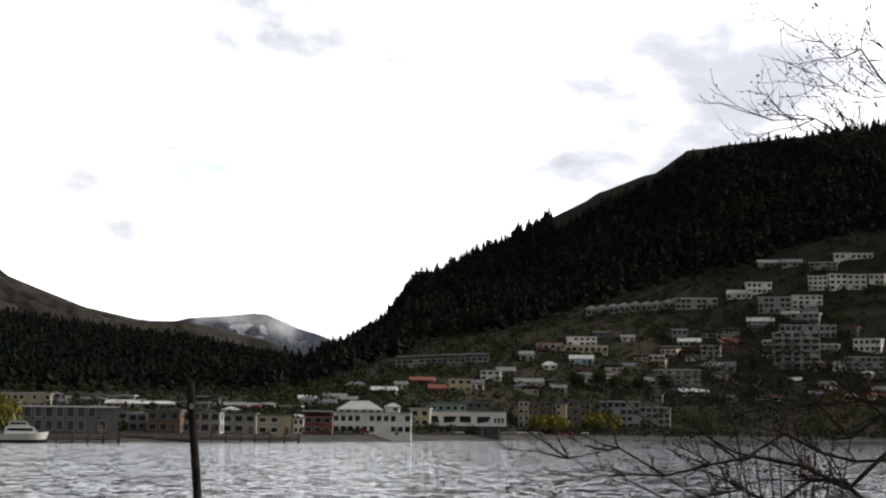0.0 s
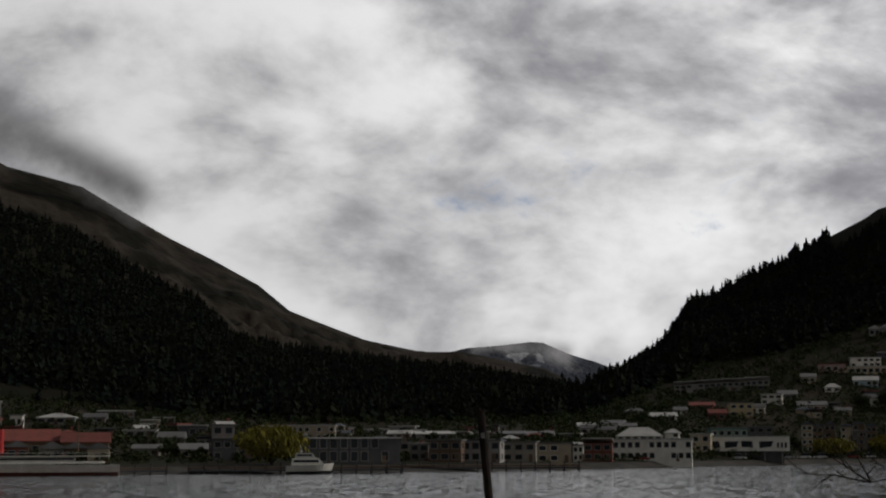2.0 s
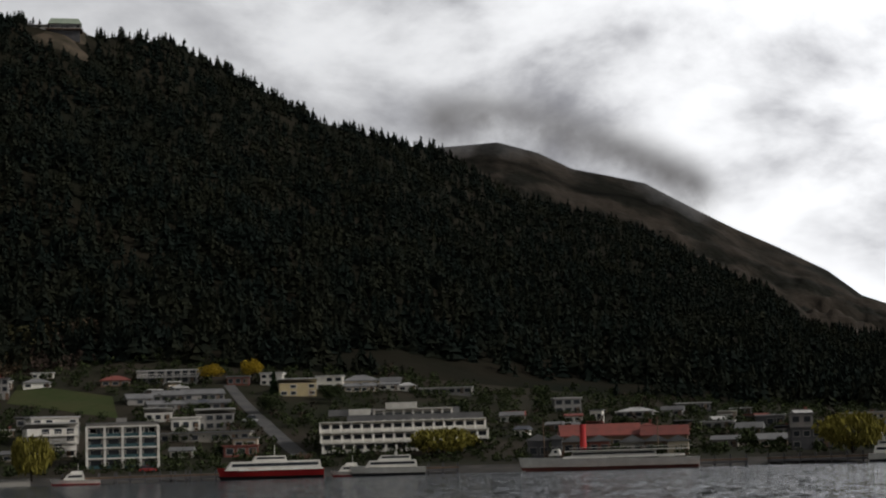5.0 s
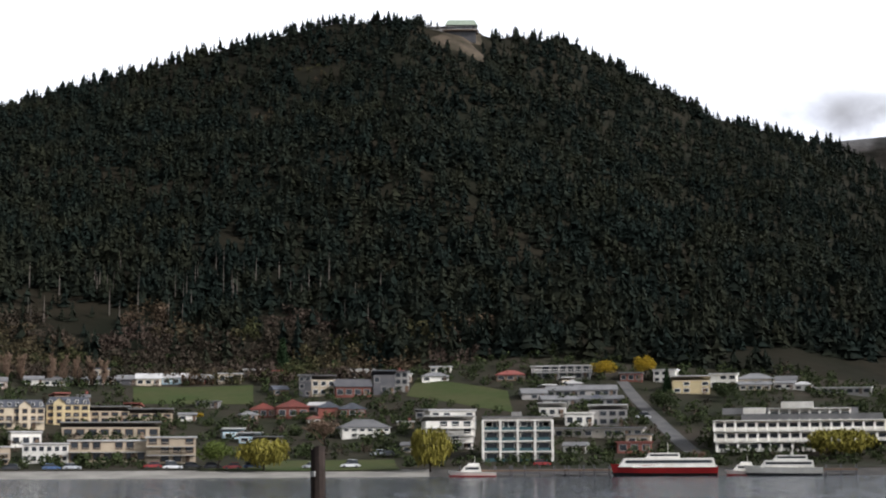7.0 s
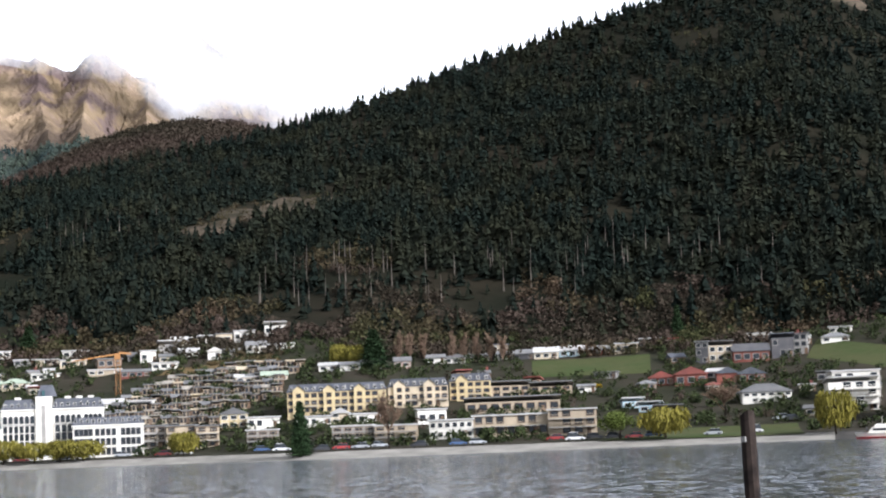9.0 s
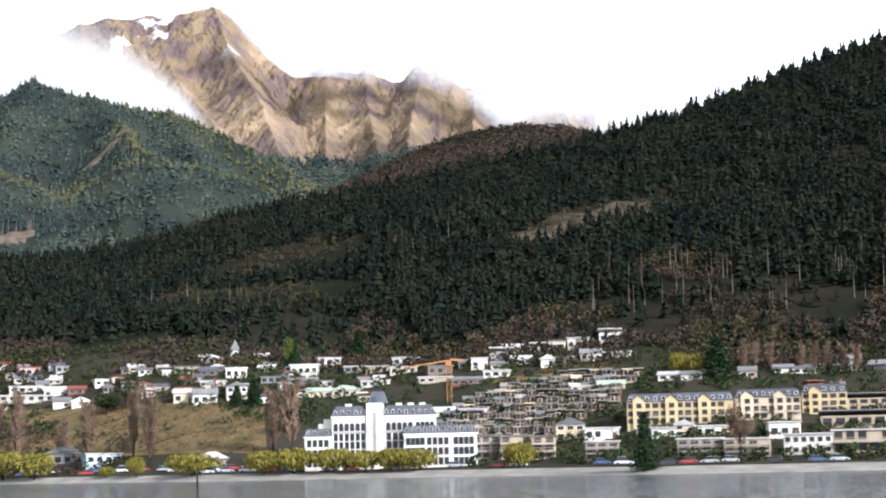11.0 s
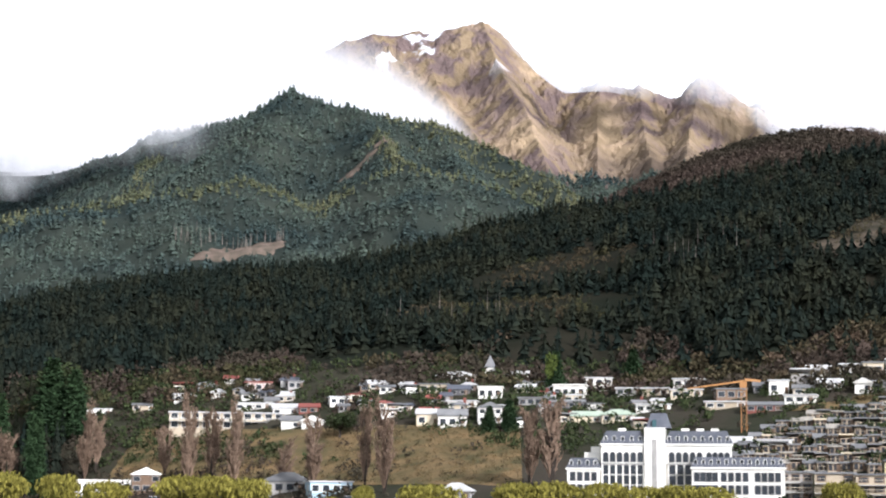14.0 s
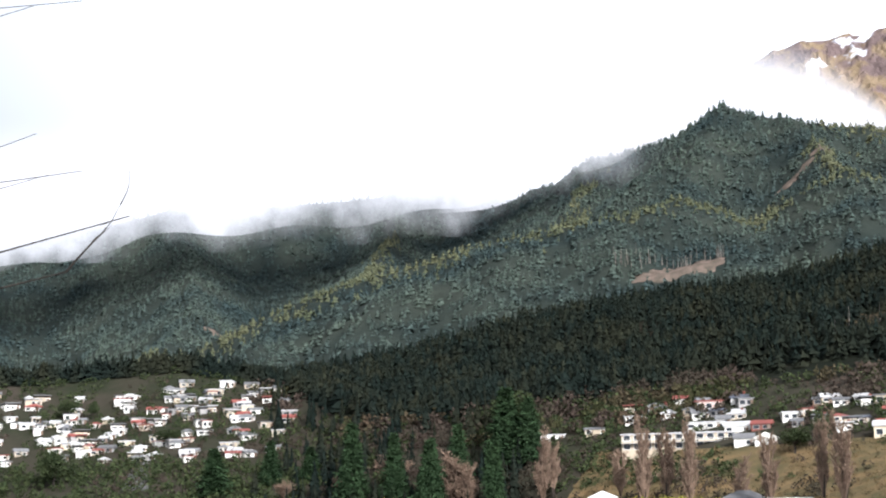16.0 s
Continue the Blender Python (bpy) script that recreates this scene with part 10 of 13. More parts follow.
building(-399.2, 342.8, 35, 4.4, 4.0, 1.8, "mono", "timber", "roof_red", 1, 2, 0.8, name="cottage", label="brown timber single-storey house with a red sloping roof", group="cottages on the town slope", skip=0.2)
building(-323.3, 390.6, 58, 4.9, 4.0, 2.2, "flat", "beige", "roof_slate", 1, 2, 0.3, name="cottage", label="beige rendered single-storey house with a slate flat roof", group="cottages on the town slope", skip=0.2)
building(-375.5, 415.6, 28, 3.4, 4.0, 1.8, "hip", "grey", "roof_grey", 1, 2, 1.0, name="cottage", label="grey clad single-storey house with a grey hipped roof", group="cottages on the town slope", skip=0.2, chimney=True)
building(-375.2, 425.2, 30, 5.7, 4.6, 1.8, "hip", "timber", "roof_slate", 1, 2, 1.3, name="cottage", label="brown timber single-storey house with a slate hipped roof", group="cottages on the town slope", skip=0.2)
building(-322.4, 374.4, 42, 4.2, 4.0, 1.8, "flat", "beige", "roof_pale", 1, 2, 0.3, name="cottage", label="beige rendered single-storey house with a pale metal flat roof", group="cottages on the town slope", skip=0.2, chimney=True)
building(-320.8, 439.4, 58, 4.1, 4.0, 1.8, "mono", "timber", "roof_pale", 1, 2, 0.7, name="cottage", label="brown timber single-storey house with a pale metal sloping roof", group="cottages on the town slope", skip=0.2)
building(-425.9, 338.7, 73, 4.5, 4.0, 1.8, "mono", "timber", "roof_red", 1, 2, 0.7, name="cottage", label="brown timber single-storey house with a red sloping roof", group="cottages on the town slope", skip=0.2)
building(-301.4, 436.0, 28, 3.7, 4.0, 1.8, "hip", "white", "roof_slate", 1, 2, 1.2, name="cottage", label="white-painted single-storey house with a slate hipped roof", group="cottages on the town slope", skip=0.2)
building(-347.8, 364.9, 53, 3.4, 4.0, 1.8, "hip", "white", "roof_red", 1, 2, 0.9, name="cottage", label="white-painted single-storey house with a red hipped roof", group="cottages on the town slope", skip=0.2)
building(-328.2, 389.1, 35, 4.5, 4.0, 1.8, "mono", "grey", "roof_grey", 1, 2, 0.6, name="cottage", label="grey clad single-storey house with a grey sloping roof", group="cottages on the town slope", skip=0.2)
building(-453.6, 376.0, 54, 6.0, 4.8, 2.6, "flat", "beige", "roof_slate", 1, 2, 0.3, name="cottage", label="beige rendered single-storey house with a slate flat roof", group="cottages on the town slope", skip=0.2, chimney=True)
building(-312.2, 379.0, 52, 4.7, 4.0, 1.8, "hip", "grey", "roof_grey", 1, 2, 0.9, name="cottage", label="grey clad single-storey house with a grey hipped roof", group="cottages on the town slope", skip=0.2)
building(-319.3, 382.3, 30, 4.0, 4.0, 1.8, "gable", "beige", "roof_slate", 1, 2, 1.1, name="cottage", label="beige rendered single-storey house with a slate gabled roof", group="cottages on the town slope", skip=0.2)
building(-324.0, 395.2, 59, 3.3, 4.0, 1.8, "flat", "beige", "roof_slate", 1, 2, 0.3, name="cottage", label="beige rendered single-storey house with a slate flat roof", group="cottages on the town slope", skip=0.2)
building(-323.7, 453.3, 53, 3.7, 4.0, 1.8, "mono", "beige", "roof_pale", 1, 2, 0.8, name="cottage", label="beige rendered single-storey house with a pale metal sloping roof", group="cottages on the town slope", skip=0.2)
building(-386.3, 412.4, 33, 3.5, 4.0, 2.3, "flat", "white", "roof_grey", 1, 2, 0.3, name="cottage", label="white-painted single-storey house with a grey flat roof", group="cottages on the town slope", skip=0.2)
building(-412.0, 415.5, 37, 4.0, 4.0, 1.8, "mono", "timber", "roof_red", 1, 2, 0.8, name="cottage", label="brown timber single-storey house with a red sloping roof", group="cottages on the town slope", skip=0.2)
building(-330.2, 463.4, 40, 5.8, 4.6, 2.5, "flat", "white", "roof_grey", 1, 2, 0.3, name="cottage", label="white-painted single-storey house with a grey flat roof", group="cottages on the town slope", skip=0.2)
building(-349.7, 380.9, 60, 4.4, 4.0, 1.8, "gable", "white", "roof_slate", 1, 2, 1.1, name="cottage", label="white-painted single-storey house with a slate gabled roof", group="cottages on the town slope", skip=0.2)
building(-380.9, 437.5, 38, 5.0, 4.0, 1.8, "gable", "grey", "roof_red", 1, 2, 0.9, name="cottage", label="grey clad single-storey house with a red gabled roof", group="cottages on the town slope", skip=0.2, chimney=True)

# ---- places of single things ----
GONDOLA = (-600.9, 746.2, 39)
SPIRE = (-623.6, 240.8, 69)
CRANE = (-506.3, 264.5, 61)
PATCHES = [
    ("lawn", ((-408.9, 351.5), (-384.2, 376.8), (-408.5, 400.6), (-432.4, 371.7)), "grass", "bright green grass bank below the houses", "grass"),
    ("lawn", ((-357.4, 415.5), (-311.5, 408.9), (-332.7, 434.2), (-374.1, 440.7)), "grass", "green grass slope among the houses", "grass"),
    ("lawn", ((-303.2, 279.1), (-269.3, 310.6), (-292.6, 335.4), (-313.3, 314.8)), "grass", "lakeside lawn behind the beach", "grass"),
    ("lawn", ((-593.2, 276.7), (-583.5, 285.2), (-610.6, 295.7), (-619.9, 290.3)), "grass", "small bright meadow at the edge of the forest", "grass"),
    ("street", ((-241.2, 388.1), (-238.5, 392.2), (-314.1, 472.0), (-316.5, 469.3)), "asphalt", "steep asphalt street climbing from the lake", "road"),
    ("dry_bank", ((-618.1, 123.7), (-490.8, 198.9), (-553.3, 223.0), (-652.1, 139.0)), "dry_grass", "brown dry-grass bank above the lakeside", "bank"),
    ("dry_bank", ((-516.7, 283.8), (-489.0, 314.5), (-506.1, 321.2), (-520.1, 290.0)), "dry_grass", "brown grass slope below the hillside houses", "bank"),
    ("street", ((-756.0, -14.4), (-750.8, -4.6), (-784.7, -7.3), (-783.2, -12.8)), "asphalt", "pale road bending up into the suburb", "road"),
]
BOATS = [
    ("ferry", -212.8, 332.9, 37, 1.00),
    ("yacht", -189.0, 342.7, 29, 1.00),
    ("steamer", -141.8, 353.4, 19, 1.00),
    ("launch", -244.6, 306.0, 39, 1.00),
    ("yacht", -86.8, 374.4, 193, 0.62),
    ("launch", -130.0, 356.6, 20, 1.10),
    ("launch", -197.4, 341.0, 30, 0.80),
]
JETTIES = [
    (-134.8, 360.5, 20.5, 40, 4),
    (-90.7, 377.7, 13.5, 46, 5),
    (-189.2, 348.5, 28.5, 26, 4),
    (-237.3, 320.7, 36.5, 20, 4),
    (-222.2, 334.5, 33.6, 30, 4),
    (-244.9, 311.2, 38.2, 12, 6),
    (-54.6, 414.4, 7.5, 44, 4),
]
TREES = [
    ("willow", -624.2, 73.4, 10.0, 0.70),
    ("willow", -619.9, 78.5, 9.4, 0.66),
    ("willow", -600.7, 93.0, 9.1, 1.23),
    ("willow", -583.2, 105.9, 8.3, 1.05),
    ("willow", -569.7, 115.8, 6.5, 1.41),
    ("willow", -544.8, 130.9, 7.6, 1.32),
    ("willow", -534.5, 136.5, 7.6, 1.30),
    ("willow", -524.0, 142.5, 6.9, 1.30),
    ("willow", -488.2, 160.4, 5.2, 0.69),
    ("willow", -468.7, 168.9, 5.3, 1.93),
    ("willow", -447.5, 180.4, 5.6, 1.38),
    ("willow", -442.0, 186.1, 5.8, 1.40),
    ("willow", -433.4, 193.3, 5.5, 1.46),
    ("willow", -426.6, 198.6, 4.9, 1.52),
    ("willow", -421.9, 203.5, 5.1, 1.46),
    ("willow", -417.5, 207.8, 4.8, 1.75),
    ("willow", -499.0, 155.6, 2.8, 1.32),
    ("lime", -302.6, 285.6, 7.1, 1.65),
    ("willow", -292.6, 290.3, 6.7, 1.30),
    ("willow", -263.3, 314.4, 9.2, 0.80),
    ("willow", -202.5, 396.2, 6.4, 1.99),
    ("willow", -100.0, 393.4, 8.5, 1.36),
    ("willow", 38.3, 643.9, 6.4, 1.87),
    ("willow", 60.2, 679.3, 7.6, 1.55),
    ("willow", -398.8, 226.1, 5.7, 1.09),
    ("fir", -350.9, 229.7, 12.8, 1.19),
    ("cypress", -612.7, 103.3, 25.1, 0.87),
    ("fir", -634.3, 86.5, 26.5, 1.18),
    ("fir", -557.2, 215.7, 7.1, 2.03),
    ("cypress", -554.4, 220.2, 8.9, 2.02),
    ("fir", -668.9, 113.6, 24.6, 1.63),
    ("fir", -662.1, 119.7, 20.9, 1.48),
    ("fir", -665.5, 97.9, 20.7, 1.28),
    ("fir", -672.0, 78.2, 23.3, 1.15),
    ("fir", -456.1, 327.3, 12.4, 2.15),
    ("round", -588.0, 182.8, 7.9, 1.69),
    ("round", -584.8, 190.1, 10.2, 0.73),
    ("fir", -420.3, 425.6, 11.2, 1.26),
    ("fir", -296.9, 467.7, 7.2, 1.21),
    ("round", -277.8, 470.0, 5.4, 1.69),
    ("round", -281.1, 441.0, 6.0, 1.60),
    ("round", -274.5, 463.9, 5.0, 1.42),
    ("bare", -340.0, 247.1, 17.7, 0.79),
    ("bare", -315.1, 333.9, 11.5, 1.40),
    ("bare", -226.4, 369.1, 4.6, 1.96),
    ("poplar", -583.8, 139.8, 17.4, 0.84),
    ("poplar", -579.7, 145.2, 15.1, 1.08),
    ("poplar", -569.6, 149.1, 16.3, 0.88),
    ("poplar", -538.6, 162.3, 14.7, 1.03),
    ("poplar", -525.6, 171.6, 16.1, 0.71),
    ("poplar", -518.5, 174.4, 16.4, 0.89),
    ("poplar", -489.1, 200.3, 14.1, 0.99),
    ("poplar", -486.5, 204.0, 15.6, 1.19),
    ("poplar", -620.0, 117.6, 16.0, 0.97),
    ("poplar", -647.6, 95.6, 13.0, 1.89),
    ("poplar", -644.3, 98.5, 10.8, 1.70),
    ("poplar", -626.5, 121.7, 12.2, 1.13),
    ("poplar", -599.7, 136.6, 10.9, 1.38),
    ("poplar", -556.9, 159.6, 8.7, 1.61),
    ("bare", -682.9, 79.0, 15.3, 1.46),
    ("bare", -703.8, 42.9, 11.4, 1.65),
    ("bare", -652.8, 94.4, 11.0, 1.22),
    ("bare", -698.7, 61.4, 9.2, 1.36),
    ("fir", -680.5, 65.3, 27.7, 1.15),
    ("fir", -657.2, 88.7, 22.3, 1.17),
    ("fir", -636.7, 104.6, 20.7, 0.81),
    ("fir", -734.3, 19.5, 16.5, 2.11),
    ("fir", -734.8, 38.9, 15.6, 1.59),
    ("fir", -726.8, 52.5, 11.6, 2.12),
    ("round", -688.6, 117.4, 16.5, 1.41),
    ("round", -848.2, -44.7, 9.2, 1.08),
    ("round", -843.5, -34.0, 9.2, 0.67),
    ("round", -769.2, -39.8, 16.3, 1.23),
    ("round", -798.3, -0.3, 7.5, 1.84),
    ("poplar", -461.2, 340.6, 6.8, 1.38),
    ("poplar", -459.8, 344.1, 6.9, 1.38),
    ("poplar", -457.1, 347.7, 6.9, 1.38),
    ("poplar", -451.6, 354.8, 6.8, 1.39),
    ("poplar", -449.4, 357.6, 6.8, 1.39),
    ("poplar", -445.8, 360.5, 6.8, 1.39),
    ("poplar", -441.4, 362.7, 6.8, 1.39),
    ("poplar", -437.6, 364.1, 6.8, 1.39),
    ("willow", -468.9, 322.9, 6.5, 0.80),
    ("willow", -463.4, 325.6, 6.4, 0.93),
    ("willow", -460.3, 329.9, 6.4, 0.80),
    ("gold", -321.3, 469.6, 7.1, 1.35),
    ("gold", -311.8, 478.4, 8.2, 1.03),
    ("gold", -378.4, 349.6, 2.2, 1.45),
    ("fir", -599.5, 252.6, 12.2, 1.57),
    ("fir", -596.6, 276.4, 9.8, 1.98),
    ("lime", -599.8, 251.8, 12.2, 0.59),
    ("round", 72.5, 746.5, 8.9, 0.98),
    ("round", 82.9, 755.5, 9.0, 0.98),
    ("round", 96.0, 765.0, 9.1, 0.98),
    ("round", 137.4, 767.8, 9.2, 0.99),
    ("round", 146.9, 767.1, 9.2, 0.99),
    ("round", 55.5, 739.9, 8.1, 1.21),
    ("round", 65.5, 747.1, 9.4, 0.80),
    ("round", -28.8, 648.4, 4.1, 1.59),
    ("round", -220.8, 449.7, 3.9, 1.49),
    ("round", -211.2, 458.7, 3.9, 1.49),
    ("round", -194.9, 473.4, 4.0, 1.49),
    ("round", -186.7, 478.8, 4.0, 1.49),
    ("round", -134.8, 426.1, 3.4, 2.39),
]
TRUNKS = [(46.0, 53.5, 0.10, 0.24, 34), (40.0, 46.0, 0.08, 0.2, 16), (53.5, 58.0, 0.12, 0.3, 30), (68.0, 72.0, 0.22, 0.34, 12), (61.0, 64.5, 0.45, 0.55, 16)]
POSTS = [
    (-2.39, 19.81, 4.51, 0.048, (0.0, -4.9), "thin dark weathered timber post leaning in the lake"),
    (-126.84, 47.07, 3.87, 0.055, (0.0, -1.0), "brown weathered timber post in the lake near the shore"),
    (-14.22, 14.24, 4.13, 0.083, (0.0, -1.0), "stout dark weathered timber post in the lake"),
]
BANKS = [("near_bank", 6.0, -2.0, 16.0, 9.0, 2.3, "shingle bank of the near shore"), ("near_spit", -121.9, 33.5, 2.6, 2.6, 1.0, "shingle spit with a tree on it")]
SHORE_TREES = [
    (4.69, 14.77, 1.60, [(1.97, (-3.72, -1.31, 2.22), 0.028, 3),
        (1.88, (-2.95, -0.88, 1.88), 0.030, 3),
        (1.93, (-3.24, -0.35, 2.40), 0.022, 2),
        (2.25, (-2.68, 0.09, 2.68), 0.020, 3),
        (2.43, (-2.47, 0.26, 3.21), 0.016, 2),
        (2.06, (-2.05, -0.01, 3.06), 0.016, 3),
        (2.71, (-2.16, 1.03, 2.76), 0.016, 3),
        (4.59, (-2.05, -0.44, 4.94), 0.022, 2),
        (4.82, (-1.75, -0.19, 5.72), 0.018, 2),
        (4.44, (-1.80, 0.23, 5.05), 0.018, 2),
        (5.06, (-1.30, -0.08, 5.77), 0.016, 2),
        (4.02, (-1.35, -0.09, 4.81), 0.018, 2),
        (4.82, (-1.55, -0.52, 5.19), 0.015, 2)], 5, "leafless shore tree with budding twigs over the water", 0.55),
    (-121.95, 33.49, 0.75, [(3.40, (2.15, 11.97, 5.50), 0.030, 0),
        (3.26, (1.99, 11.50, 5.13), 0.035, 1),
        (4.04, (1.69, 11.53, 5.97), 0.020, 0),
        (4.49, (1.73, 11.19, 6.20), 0.017, 0),
        (4.13, (1.92, 11.30, 5.86), 0.017, 0),
        (5.00, (1.73, 11.22, 7.22), 0.017, 0),
        (5.00, (1.68, 11.57, 7.27), 0.017, 0)], 9, "leafless tree with thin drooping twigs on the shore", 0.0),
]
CLOUD_BANKS = [
    ([(76.4, 1295, 260, 349), (78.1, 1294, 243, 344), (80.6, 1293, 226, 335), (83.1, 1291, 212, 317), (86.5, 1289, 202, 310), (89.0, 1287, 199, 311), (92.3, 1284, 195, 298), (94.7, 1281, 176, 278), (96.3, 1280, 176, 277), (101.0, 1274, 170, 272)], 1),
    ([(76.4, 1265, 235, 322), (78.1, 1264, 218, 312), (80.6, 1263, 201, 307), (83.1, 1261, 188, 290), (86.5, 1259, 186, 291), (89.0, 1257, 183, 273), (92.2, 1254, 179, 272), (96.3, 1250, 168, 251), (100.9, 1244, 159, 265)], 0),
    ([(70.1, 1429, 268, 290), (71.2, 1429, 271, 308), (72.3, 1429, 275, 327), (73.5, 1429, 276, 343), (74.9, 1428, 276, 359), (76.1, 1428, 271, 375), (77.7, 1428, 268, 376), (80.1, 1427, 248, 363), (84.0, 1425, 229, 336)], 1),
    ([(54, 1600, 250, 360), (57, 1600, 258, 366), (58.6, 1600, 278, 374), (59.6, 1600, 292, 384), (60.4, 1600, 286, 384), (61.4, 1605, 312, 404), (62.8, 1610, 336, 424), (65, 1620, 344, 440), (67, 1640, 356, 460), (68.4, 1660, 392, 480), (69.6, 1680, 430, 520)], 1),
    ([(54, 1560, 262, 340), (57, 1560, 270, 350), (59.4, 1560, 300, 370), (61.2, 1560, 318, 390), (63, 1565, 340, 410), (66, 1570, 345, 420), (68.6, 1590, 375, 450)], 0),
    ([(54, 1860, 350, 480), (56.6, 1860, 372, 490), (58, 1860, 372, 500), (59.4, 1860, 408, 520), (60.6, 1860, 372, 520), (63, 1860, 390, 540), (66, 1860, 410, 560), (68, 1860, 440, 560)], 1),
    ([(69.4, 1560, 270, 300), (70.4, 1560, 285, 330), (71.4, 1560, 290, 358), (72.6, 1560, 290, 386), (74, 1560, 285, 404), (76, 1560, 270, 430), (79, 1560, 250, 420)], 0),
    ([(17.4, 1545, 180, 249), (19.7, 1545, 210, 285), (21.9, 1545, 230, 310), (23.3, 1545, 245, 325), (25.5, 1545, 262, 334), (28.2, 1545, 261, 338)], 3),
    ([(4.4, 3650, 169, 238), (5.6, 3650, 179, 248), (6.9, 3650, 178, 247), (8.1, 3650, 177, 245)], 2),
    ([(69.5, 1431, 243, 265), (70.1, 1431, 234, 275), (71.4, 1431, 227, 286), (72.6, 1431, 227, 304), (73.6, 1431, 227, 322), (75.4, 1431, 223, 335), (77.9, 1431, 218, 333)], 1),
]

# ---- landmark buildings ----
def white_hotel(x, y, turn):
    h = tagged(new("grand_hotel"), "large white hotel with slate mansard roofs and a central tower", "hotel")
    h.matrix_basis = stand(x, y, turn, 0.0)

    def wing(x0, x1, y0, d, top, rise):
        wing_part = part("wing", boxes((x0, x1, y0, y0 + d, -2.5, top)), PAINT["white"], h, at=pose(0, 0, 0))
        part("cornice", boxes((x0 - 0.3, x1 + 0.3, y0 - 0.3, y0 + d + 0.3, top, top + 0.35)), PAINT["white"], wing_part)
        part("roof", roof_mesh("mansard", x1 - x0, d, top + 0.36, rise), PAINT["roof_slate"], wing_part, at=pose((x0 + x1) / 2, y0, 0))
        n = max(3, int((x1 - x0) / 1.5))
        for i in range(n):   # dormers stand out of the roof slope
            cx = x0 + (x1 - x0) * (i + 0.5) / n
            dormer = part("dormer", boxes((cx - 0.4, cx + 0.4, y0 + 0.1, y0 + 1.3, top + 0.7, top + 1.9)), PAINT["roof_slate"], wing_part)
            part("window", pane_mesh(0.6, 0.7, True), None, h, at=pose(cx, y0 + 0.09, top + 0.85))
        return n

    wing(-13.2, -4.4, 0, 10, 13.0, 2.6)
    wing(-0.2, 13.2, 0, 10, 13.0, 2.6)
    for x0, x1, n in ((-13.0, -4.6, 6), (0.4, 7.4, 5), (8.0, 12.8, 4)):
        windows(h, 0, 1, n, 9.7, 2.5, 0.95, 1.4, -0.02, True, "dark", x0, x1)
    for x0, x1, n in ((-13.0, -4.6, 6), (0.4, 6.8, 4)):
        windows(h, 0, 4, n, 1.1, 2.05, 1.05, 1.55, -0.02, False, "dark", x0, x1)
        part("ledge", boxes((x0 - 0.2, x1 + 0.2, -0.35, 0.0, 9.1, 9.35)), PAINT["concrete"], h)
        for i in range(n + 1):
            cx = x0 + (x1 - x0) * i / n
            part("pilaster", boxes((cx - 0.16, cx + 0.16, -0.3, 0.0, -1.0, 9.1)), PAINT["white"], h)
    tower = part("tower", boxes((-4.4, -0.2, -0.6, 9, -2.5, 16.6)), PAINT["white"], h)
    bm = bmesh.new()
    prism(bm, [(-4.1, 0.5), (1.0, 0.5), (1.0, 6.0), (-4.1, 6.0)], 16.6, 19.6, 0.62)
    part("tower_roof", bm, PAINT["roof_slate"], tower)
    part("stair_window", boxes((-2.9, -1.9, -0.68, -0.6, 4.0, 14.2)), PAINT["grey"], tower)
    part("lantern", boxes((-2.8, -2.0, 0.2, 1.2, 16.4, 18.2)), PAINT["glass_blue"], tower)
    # lower wings
    wing(5.2, 23.5, -5.5, 9, 8.2, 2.0)
    for x0, x1, n in ((5.6, 10.4, 4), (10.8, 16.5, 4), (17.5, 22.8, 4)):
        windows(h, 0, 3, n, 0.8, 2.5, 0.95, 1.6, -5.52, False, "dark", x0, x1)
    wing(-20.0, -13.4, -2.5, 9, 8.0, 2.0)
    windows(h, 0, 3, 4, 0.8, 2.5, 0.95, 1.6, -2.52, False, "dark", -19.6, -13.8)
    for i in range(4):       # stepped terraces behind the left wing
        part("terrace_step", boxes((-19.5 + i * 1.3, -12.0, 1.0 + i, 8, 8.0 + i * 1.2, 9.2 + i * 1.2)), PAINT["white"], h)
    for cx in (-10, 3, 6, 9):
        part("roof_plant", boxes((cx, cx + 1.6, 4, 5.5, 15.5, 16.6)), PAINT["white"], h)
    return h


white_hotel(-438.5, 209.6, 62)


